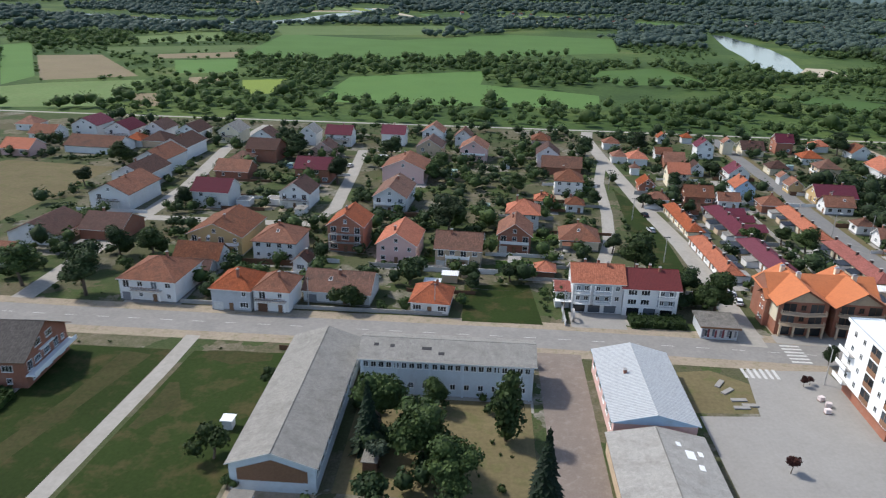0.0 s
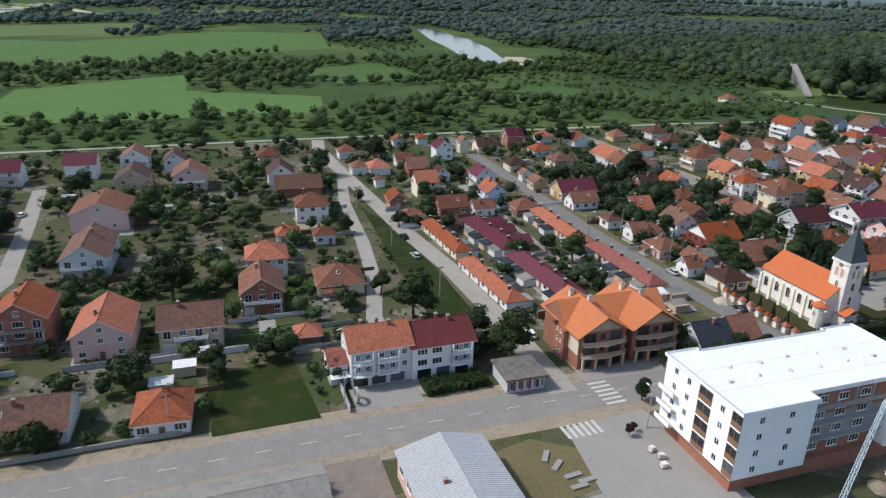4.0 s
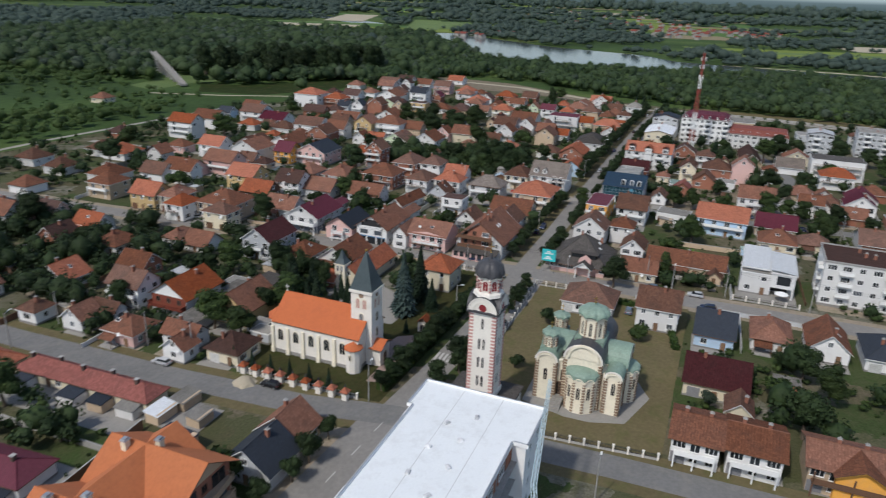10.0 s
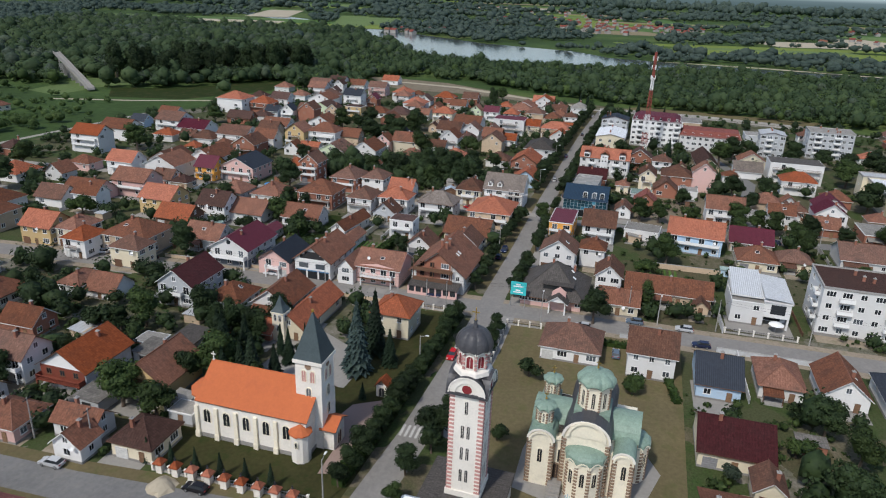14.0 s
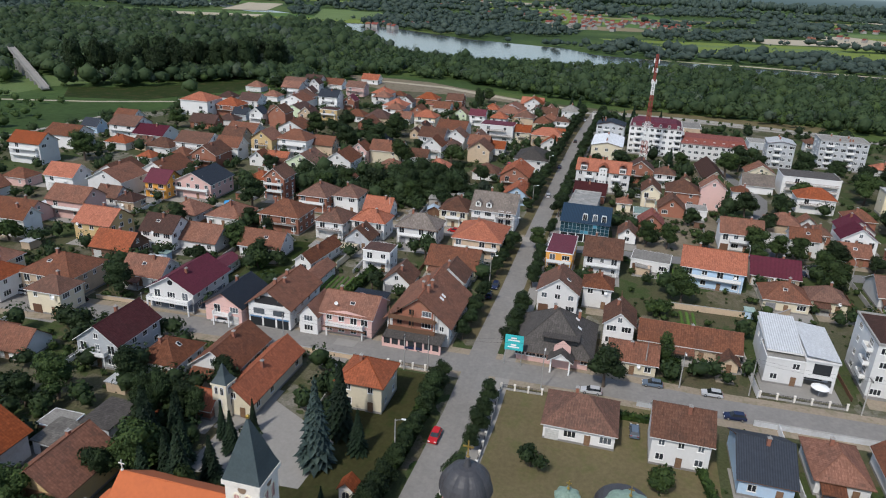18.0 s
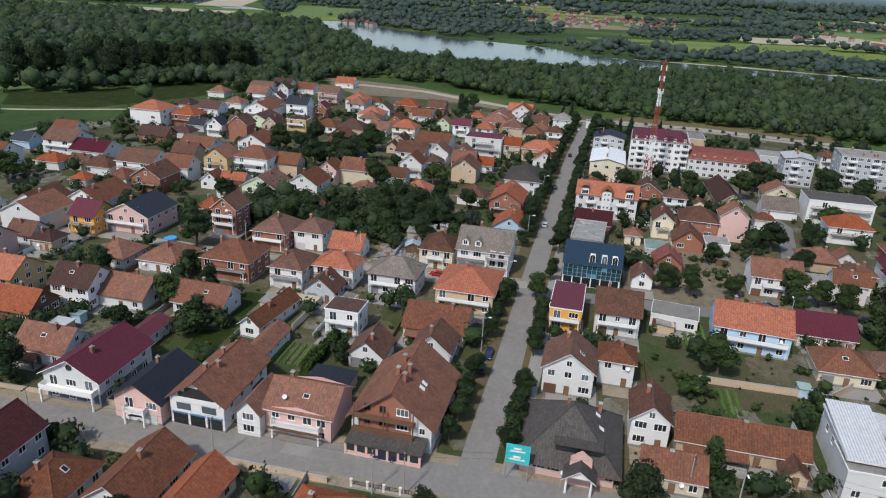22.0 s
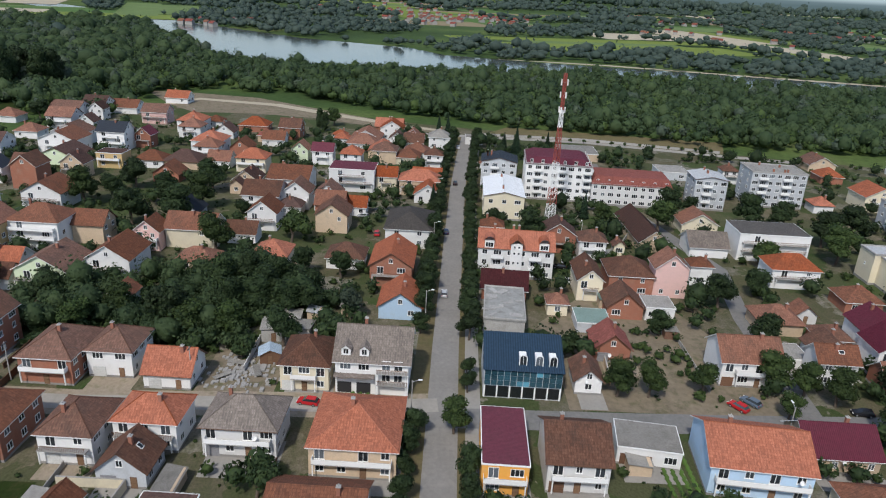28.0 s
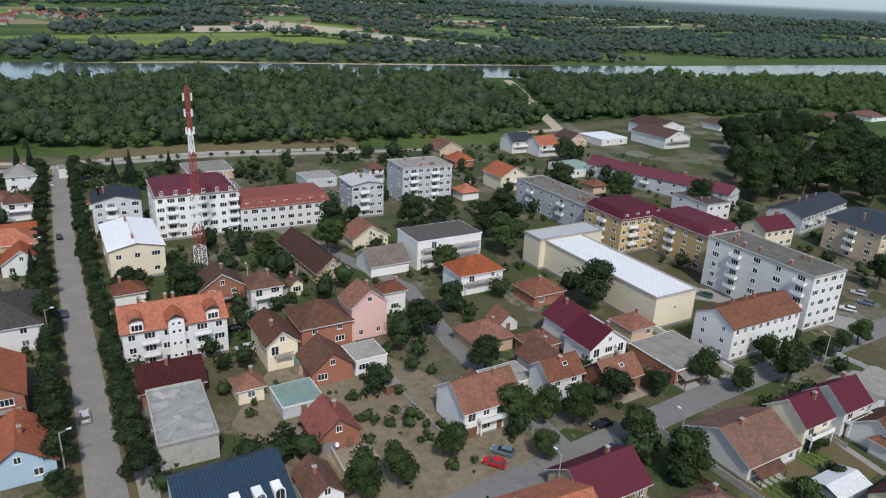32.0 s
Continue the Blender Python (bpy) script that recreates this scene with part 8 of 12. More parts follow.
def dormer_house():
    """White house with a broad faded roof: two arched dormers, a long balcony, and loggias over garages painted open
    with dark panels.
    """
    t = thing("house", 304.2, 149.1, 0, -1.5, "white three-storey house with faded grey tile roof and dormers", "house")
    HOUSES.append((304, 149.3, 13, 15))
    sx, sy, e, rise = 12.6, 14.4, 7.4, 4.6
    roof = ROOF["a"]
    part("wall", wall_solid(sx, sy, e, rise, "y").mesh("wall", WALL["w"]), t)
    r, ridge = roof_solid(sx, sy, e, rise, "y", .6)
    top = part("roof", r.mesh("roof", roof, WHITE), t)
    part("ridge_tiles", ridge.mesh("ridge_tiles", roof), top)
    for y in (5.2, 1.6):
        b = Build()
        b.poly([(0, -.9, 0), (0, .9, 0), (0, .9, 1.4), (0, 0, 2.1), (0, -.9, 1.4)][::-1])
        for s in (-1, 1):
            b.poly([(0, s * .9, 0), (3.6, s * .9, 0), (3.6, s * .9, 1.4), (0, s * .9, 1.4)])
        dormer = part("dormer", b.mesh("dormer", WHITE), top, at=pose(-5.6, y, 8.1))
        b = Build()
        for s in (-1, 1):
            b.poly([(-.25, s * 1.15, 1.25), (4.2, s * 1.15, 1.25), (4.2, 0, 2.2), (-.25, 0, 2.2)][::s])
        part("dormer_roof", b.mesh("dormer_roof", roof), top, at=pose(-5.6, y, 8.1))
        part("window", WIN["b"], t, at=pose(-5.62, y, 9.0, 0, 0, -90))
        part("window", WIN["c"], t, at=on_wall("w", sx, sy, -y, 6.1))
    part("awning", Build().box(-1.6, -.6, 4.3, 0, 7.4, 4.5).mesh("awning", roof), t, "dark awning over the garages", at=pose(-sx / 2, 0, 0))
    for z in (2.9, 5.4):
        part("balcony", balcony_of(6), t, at=on_wall("w", sx, sy, 4.0, z))
        part("window", WIN["f"], t, at=on_wall("w", sx, sy, 5.2, z + 1.2))
        part("window", WIN["f"], t, at=on_wall("w", sx, sy, 2.8, z + 1.2))
    for y in (-5.4, -1.6):
        # Dark panel on the closed wall paints the shade inside an open garage.
        part("garage_opening", Build().box(-.04, -1.4, .1, .02, 1.4, 2.5).mesh("garage_opening", DARK), t, "dark panel painted as an open garage", at=pose(-sx / 2, -y, 0))
    for y in (-1.0, -7.2):
        part("column", Build().tube((-1.3, 0, 0), (-1.3, 0, 5.4), .12, .12, 8).mesh("column", WHITE), t, at=pose(-sx / 2, y, 0))
    for x in (-3, 2.5):
        for z in (1.8, 4.4, 7.0):
            part("window", WIN["b"], t, at=on_wall("s", sx, sy, x, z))
    part("chimney", CHIM, top, at=pose(.8, 2.0, e + rise + .3))


def ruin():
    """Derelict flat-roofed building with a crumbling screed roof."""
    t = thing("building", 332.4, 120.5, 0, -4, "derelict building with a crumbling grey concrete roof", "building")
    HOUSES.append((332.4, 120.5, 19, 12))
    b = Build()
    b.box(-9.0, -4.8, 0, 9.0, 4.8, 4.8)
    part("wall", b.mesh("wall", CONCRETE), t)
    b = Build()
    b.box(-9.2, -5, 4.8, 9.2, 5, 5.1)
    for x0, y0, x1, y1 in ((-9.2, -5, 9.2, -4.7), (-9.2, 4.7, 9.2, 5), (-9.2, -4.7, -8.9, 4.7), (8.9, -4.7, 9.2, 4.7)):
        part("parapet", Build().box(x0, y0, 5.1, x1, y1, 5.45).mesh("parapet", CONCRETE), t)
    part("roof", b.mesh("roof", surface("crumbling screed", (0.25, 0.25, 0.235), big=0.12, small=0.9, amount=.3, dirt=(0.1, 0.09, 0.075), dirt_amount=.7)), t)
    rng = random.Random(3)
    for i in range(14):
        w, d = rng.uniform(.4, 1.8), rng.uniform(.2, .9)
        part("loose_slab", Build().box(-w, -d, 0, w, d, .12).mesh("loose_slab", CONCRETE), t, at=pose(rng.uniform(-7.8, 7.8), rng.uniform(-3.8, 3.8), 5.1, rng.uniform(-3, 3), rng.uniform(-4, 4), rng.uniform(0, 180)))
    for a in (-6, -2, 2, 6):
        part("window", WIN["b"], t, at=on_wall("s", 18.0, 9.6, a, 3.0))


dormer_house()
ruin()
house(348.6, 119.2, 8.4, 11.6, -4, 1, "y", "d", "k")
house(106.5, 155.2, 8.6, 9.4, -2, 1, "x", "s", "x")
house(115.6, 155.6, 7.0, 8.6, -2, 1, "x", "r", "t")
house(278.0, 124.8, 16.0, 7.6, -2, 2, "f", "m", "o")
brick_house_west()
bridge_ramp()


def row_house(x, y, sx, sy, rot, roof, wall, yard, cross=()):
    """Long low workers' row: hipped roof, chimneys along the ridge, a door and window for each dwelling, lean-tos on the yard side."""
    t = thing("row_house", x, y, 0, rot, "long low %s row of dwellings with a %s" % (WALL_WORDS[wall], ROOF_WORDS[roof]), "house", "rows of low dwellings")
    HOUSES.append((x, y, sx + 4, sy))
    e, rise = 2.9, 1.75
    part("wall", wall_solid(sx, sy, e, rise, "h").mesh("wall", WALL[wall]), t)
    part("plinth", Build().box(-sx / 2 - .06, -sy / 2 - .06, -.1, sx / 2 + .06, sy / 2 + .06, .4).mesh("plinth", PLINTH), t)
    r, ridge = roof_solid(sx, sy, e, rise, "h", .5)
    top = part("roof", r.mesh("roof", ROOF[roof], TIMBER), t)
    part("ridge_tiles", ridge.mesh("ridge_tiles", ROOF[roof]), top)
    n = 5
    stack = Build().box(-.34, -.34, -1.0, .34, .34, .75, 0).box(-.42, -.42, .75, .42, .42, .86, 1).mesh("chimney", surface("sooty chimney brick", (0.09, 0.06, 0.05), amount=.3), CONCRETE)
    for i in range(n):
        q = -sy / 2 + (i + .5) * sy / n
        part("chimney", stack, top, at=pose(.5 if i % 2 else -.3, q + .8, e + rise + .1))
        for side in "we":
            part("window", WIN["a"], t, at=on_wall(side, sx, sy, q + 1.2, 1.75))
            part("door", DOOR, t, at=on_wall(side, sx, sy, q - 1.4, .1))
        if (i * 7 + int(x)) % 5 > 0:
            k = 1 if yard == "e" else -1
            w, d = 2.6 + .5 * (i % 3), 4.4 - .5 * (i % 2)
            b = Build()
            x0, x1 = sorted((k * (sx / 2 + .05), k * (sx / 2 + w)))
            b.box(x0, q - d / 2, 0, x1, q + d / 2 - .3, 1.9, 0)
            zi, zo = (2.05, 2.45) if k < 0 else (2.45, 2.05)
            b.poly([(x0 - .2, q - d / 2 - .2, zi), (x1 + .2, q - d / 2 - .2, zo), (x1 + .2, q + d / 2, zo), (x0 - .2, q + d / 2, zi)], 1)
            b.poly([(x0 - .2, q - d / 2 - .2, zi - .1), (x0 - .2, q + d / 2, zi - .1), (x1 + .2, q + d / 2, zo - .1), (x1 + .2, q - d / 2 - .2, zo - .1)], 1)
            part("lean_to", b.mesh("lean_to", WALL["t" if i % 2 else "w"], ROOF["s" if (i + int(x)) % 3 else "x"]), t, "low lean-to with a dark sheet roof")
    for q, w in cross:
        part("wall", wall_solid(4.6, w, e, 1.5, "x").mesh("wall", WALL["y"]), t, "ochre cross wing", at=pose(sx / 2 + 2.0, q, 0))
        r, ridge = roof_solid(6.4, w, e, 1.5, "x", .4)
        part("roof", r.mesh("roof", ROOF[roof], TIMBER), t, at=pose(sx / 2 + 1.2, q, 0))


row_house(71.9, 237.0, 5.2, 29.5, 2.4, "o", "c", "e")
row_house(72.1, 201.0, 5.6, 31.0, 2.3, "o", "w", "e")
row_house(87.6, 236.0, 7.4, 31.0, 3.2, "m", "w", "w", ((-9, 6.5), (1, 5.5), (9, 6.0)))
row_house(88.2, 201.0, 7.4, 31.0, 3.0, "m", "w", "w")
row_house(113.0, 237.0, 6.0, 35.0, -1.5, "o", "c", "w")
row_house(114.4, 200.8, 5.6, 33.0, 0.5, "e", "c", "w")


def street_house(x, y, sx, sy, rot, e, rise, roof, wall, label, fascia=TIMBER):
    """A gabled house that turns its gable to the cross street: shell only."""
    t = thing("house", x, y, 0, rot, label, "house", "houses of the town")
    HOUSES.append((x, y, sx, sy))
    part("wall", wall_solid(sx, sy, e, rise, "x").mesh("wall", WALL[wall]), t)
    part("plinth", Build().box(-sx / 2 - .05, -sy / 2 - .05, -.1, sx / 2 + .05, sy / 2 + .05, .45).mesh("plinth", PLINTH), t)
    r, ridge = roof_solid(sx, sy, e, rise, "x", .7)
    top = part("roof", r.mesh("roof", ROOF[roof], fascia), t)
    part("ridge_tiles", ridge.mesh("ridge_tiles", ROOF[roof]), top)
    return t, top


def terrace(t, name, x0, x1, w, z, label, solid=True, material=WHITE):
    """A balcony on the street gable: slab, parapet or rails, and posts down to the ground."""
    b = Build()
    b.box(x0, -w / 2, z - .15, x1, w / 2, z + .05)
    if solid:
        b.box(x0, -w / 2, z + .05, x0 + .1, w / 2, z + 1.0)
    else:
        for i in range(int(w / .3) + 1):
            b.box(x0 + .02, -w / 2 + i * .3, z + .05, x0 + .08, -w / 2 + i * .3 + .06, z + .95)
        b.box(x0, -w / 2, z + .93, x0 + .12, w / 2, z + 1.03)
    for k in (-1, 1):
        y0, y1 = sorted((k * w / 2, k * (w / 2 - .1)))
        b.box(x0, y0, z + .05, x1, y1, z + 1.0)
        y0, y1 = sorted((k * w / 2, k * (w / 2 - .3)))
        b.box(x0, y0, 0, x0 + .3, y1, z - .15)
    part(name, b.mesh(name, material), t, label)


def cross_street_row():
    """The four houses facing the cross street beside the guest house."""
    grey = surface("blue-grey ground floor render", (0.13, 0.155, 0.19), amount=.15)
    t, top = street_house(222.5, 213.3, 15.5, 12.0, -1.5, 5.6, 3.4, "m", "w", "white two-storey house with a maroon roof, balcony and dark ground floor", WHITE)
    part("ground_floor", Build().box(-7.82, -5.6, .45, -7.7, 5.6, 2.6).box(-7.8, -6.08, .45, 6, -5.98, 2.6).mesh("ground_floor", grey), t, "blue-grey rendered ground floor")
    terrace(t, "balcony", -9.6, -7.75, 11.4, 3.0, "long white balcony on posts")
    for y in (-3.8, 0, 3.8):
        part("window", WIN["f" if y else "c"], t, at=on_wall("w", 15.5, 12, y, 4.2))
        part("window", WIN["a"], t, at=on_wall("w", 15.5, 12, y, 1.6) @ pose(0, -.1, 0))
    part("round_window", Build().lathe([(0, 0), (.5, 0), (.5, .08), (.66, .08), (.66, 0)], 16).mesh("round_window", GLASS), t, at=pose(-7.76, 0, 7.4, 0, -90))
    for i in range(4):
        part("window", WIN["b"], t, at=on_wall("s", 15.5, 12, -5.5 + i * 3.6, 4.3))
        part("window", WIN["a"], t, at=on_wall("s", 15.5, 12, -5.5 + i * 3.6, 1.7) @ pose(0, -.08, 0))
    part("chimney", CHIM, top, at=pose(-3.0, -1.4, 8.6))
    w = thing("outbuilding", 237.5, 214.6, 0, -1.5, "long low wing with a maroon sheet roof behind the house", "outbuilding")
    HOUSES.append((237.5, 214.6, 14.5, 5))
    part("wall", wall_solid(14.4, 5.0, 2.8, 1.2, "x").mesh("wall", WALL["w"]), w)
    r, ridge = roof_solid(14.4, 5.0, 2.8, 1.2, "x", .4)
    part("roof", r.mesh("roof", ROOF["m"], WHITE), w)
    for i in range(4):
        part("window", WIN["b"], w, at=on_wall("s", 14.4, 5, -5.4 + i * 3.6, 1.6))

    t, top = street_house(218.8, 198.2, 12.6, 9.4, -1.5, 5.0, 3.0, "s", "p", "pale pink house with a dark navy sheet roof")
    terrace(t, "balcony", -7.7, -6.3, 4.2, 2.7, "small balcony with pale parapet", False)
    for y, z, k in ((-2.8, 3.9, "c"), (1.6, 3.9, "f"), (-2.6, 1.4, "c")):
        part("window", WIN[k], t, at=on_wall("w", 12.6, 9.4, -y, z))
    part("garage_door", GARAGE[2], t, at=on_wall("w", 12.6, 9.4, 2.6, .1))
    part("chimney", CHIM, top, at=pose(2, 1.0, 7.8))

    t, top = street_house(221.8, 187.1, 16.2, 10.6, -1.5, 5.9, 3.6, "r", "w", "white gabled house with a loggia over glazed shop windows")
    # Dark sheet on the gable wall stands for the open loggia's shade.
    part("loggia", Build().box(-8.16, -3.6, 6.1, -8.08, 3.6, 7.2).box(-8.16, -2.2, 7.2, -8.08, 2.2, 8.2).mesh("loggia", DARK), t, "dark sheet painted as open loggia under the gable")
    part("parapet", Build().box(-8.3, -4.6, 5.1, -8.08, 4.6, 6.1).mesh("parapet", WHITE), t, "white loggia parapet")
    for y in (-2.6, 2.4):
        part("window", Build().box(-1.4, -.05, -.7, 1.4, .03, .7, 0).box(-1.5, -.1, -.8, 1.5, .02, -.7, 1).mesh("window", GLASS, WHITE), t, at=on_wall("w", 16.2, 10.6, y, 4.1))
    for y in (-3.4, 0, 3.4):
        part("shop_window", Build().box(-1.45, -.06, 0, 1.45, .02, 2.2, 0).box(-1.55, -.1, 2.2, 1.55, .02, 2.5, 1).mesh("shop_window", GLASS, surface("blue shop fascia", (0.08, 0.2, 0.36))), t, at=on_wall("w", 16.2, 10.6, y, .3))
    for i in range(4):
        for z in (1.7, 4.4):
            part("window", WIN["b"], t, at=on_wall("s", 16.2, 10.6, -5.4 + i * 3.7, z))
    part("awning", Build().box(2, -6.2, 3.0, 6, -5.3, 3.12).mesh("awning", DARK), t, "small dark awning")
    for x, y in ((-3, .9), (-1.5, -.8), (3, .8)):
        part("chimney", CHIM, top, at=pose(x, y, 9.4))
    w = thing("outbuilding", 239.6, 187.6, 0, -1.5, "long tiled stable with a tall dark chimney", "outbuilding")
    HOUSES.append((239.6, 187.6, 18, 5))
    part("wall", wall_solid(18, 4.8, 2.8, 1.6, "x").mesh("wall", WALL["w"]), w)
    r, ridge = roof_solid(18, 4.8, 2.8, 1.6, "x", .4)
    part("roof", r.mesh("roof", ROOF["r"], TIMBER), w)
    part("chimney", Build().box(-.5, -.5, 1, .5, .5, 7.2, 0).box(-.6, -.6, 7.2, .6, .6, 7.4, 1).mesh("chimney", surface("sooty brick stack", (0.05, 0.035, 0.03), amount=.3), CONCRETE), w, "tall sooty chimney", at=pose(-7.2, 1.2, 0))
    for i in range(5):
        part("window", WIN["d"], w, at=on_wall("s", 18, 4.8, -7 + i * 3.4, 1.7))

    t, top = street_house(221.0, 169.0, 10.5, 12.4, -1.5, 5.4, 1.0, "r", "p", "pale pink house with a tile roof, porch and upper balcony")
    top.data = roof_solid(10.5, 12.4, 5.4, 3.2, "y", .6)[0].mesh("roof", ROOF["r"], WHITE)
    top.children[0].data = roof_solid(10.5, 12.4, 5.4, 3.2, "y", .6)[1].mesh("ridge_tiles", ROOF["r"])
    part("gable_wall", wall_solid(10.5, 12.4, 5.4, 3.2, "y").mesh("gable_wall", WALL["p"]), t, at=pose(0, 0, .002) @ Matrix.Diagonal((.998, .998, 1, 1)))
    terrace(t, "balcony", -6.7, -5.3, 9.0, 2.8, "long balcony with a thin pale railing", False)
    part("awning", Build().box(-7.0, -5.2, 2.3, -6.6, 5.2, 2.5).mesh("awning", TIMBER), t)
    for y in (-4.2, -1.2, 1.8, 4.4):
        part("window", WIN["a" if y < 1 else "f"], t, at=on_wall("w", 10.5, 12.4, y, 4.2))
        part("window", WIN["a"], t, at=on_wall("w", 10.5, 12.4, y, 1.5))
    part("skylight", SKYLIGHT, top, at=pose(-2.6, -.6, 7.15, 0, -31))
    part("chimney", CHIM, top, at=pose(.6, 3.4, 8.7))
    part("satellite_dish", DISH, t, "white satellite dish", at=pose(-3.4, 3.0, 6.9, 0, 0, -90))
    w = thing("annex", 218.6, 177.6, 0, -1.5, "narrow white annex with a steep tiled front gable", "house")
    HOUSES.append((218.6, 177.6, 9, 4.6))
    part("wall", wall_solid(9, 4.4, 5.0, 2.4, "x").mesh("wall", WALL["w"]), w)
    r, ridge = roof_solid(9, 4.4, 5.0, 2.4, "x", .5)
    part("roof", r.mesh("roof", ROOF["r"], TIMBER), w)
    for z in (1.6, 4.0):
        part("window", WIN["c"], w, at=on_wall("w", 9, 4.4, 0, z))
    part("shed_roof", Build().box(228.6 - 221, -4, 2.7, 236 - 221, 5, 2.85).mesh("shed_roof", ROOF["s"]), t, "dark flat roof over the back yard")
    part("shed_wall", Build().box(228.8 - 221, -3.8, 0, 235.8 - 221, 4.8, 2.7).mesh("shed_wall", WALL["t"]), t, "tan wall of the back shed")


def roadside_pair():
    """Three broad two-storey houses behind the stone church: low tile roofs, long white balconies, the last with a wide front gable."""
    for x, y, sx, sy, label in ((142.0, 86.7, 10.8, 8.0, "white two-storey house with a worn tile roof and long balcony"), (142.4, 77.0, 10.8, 8.8, "white two-storey house with a patched tile roof and glazed balcony"), (142.4, 62.0, 9.8, 13.4, "two-storey house with a front gable over a wide balcony")):
        t = thing("house", x, y, 0, -1.5, label, "house", "houses of the town")
        HOUSES.append((x, y, sx, sy))
        wide = sy > 12
        part("wall", wall_solid(sx, sy, 5.2, 2.0, "y").mesh("wall", WALL["t" if wide else "w"]), t)
        r, ridge = roof_solid(sx, sy, 5.2, 2.0, "y", .7)
        top = part("roof", r.mesh("roof", ROOF["r"], TIMBER), t)
        part("ridge_tiles", ridge.mesh("ridge_tiles", ROOF["r"]), top)
        w = sy - 1.2
        b = Build()
        b.box(-sx / 2 - 1.5, -w / 2, 2.55, -sx / 2, w / 2, 2.75)
        b.box(-sx / 2 - 1.5, -w / 2, 2.75, -sx / 2 - 1.4, w / 2, 3.65)
        for q in (-w / 2, w / 2 - .25, -.12):
            b.box(-sx / 2 - 1.5, q, 0, -sx / 2 - 1.25, q + .25, 4.9 if wide else 2.55)
        part("balcony", b.mesh("balcony", TIMBER if wide else WHITE), t, "dark timber balcony" if wide else "long white balcony")
        n = int(sy / 2.6)
        for i in range(n):
            q = (i + .5) * sy / n - sy / 2
            part("window", WIN["f" if i % 2 else "c"], t, at=on_wall("w", sx, sy, q, 4.0))
            part("window" if i else "garage_door", WIN["a"] if i else GARAGE[1], t, at=on_wall("w", sx, sy, q, 1.5 if i else .1))
        for q in (-2.6, 2.6):
            part("window", WIN["b"], t, at=on_wall("s", sx, sy, q, 4.0))
        if wide:
            part("gable_wall", wall_solid(3.2, 7.4, 5.2, 1.9, "x").mesh("gable_wall", WALL["o"]), t, "warm rendered front gable", at=pose(-sx / 2 + .6, -1.0, 0))
            r, ridge = roof_solid(5.6, 7.4, 5.2, 1.9, "x", .6)
            part("gable_roof", r.mesh("gable_roof", ROOF["r"], TIMBER), t, at=pose(-sx / 2 + 1.4, -1.0, .03))
        for q in (-2, 2.2):
            part("chimney", CHIM, top, at=pose(.7, q, 7.0))


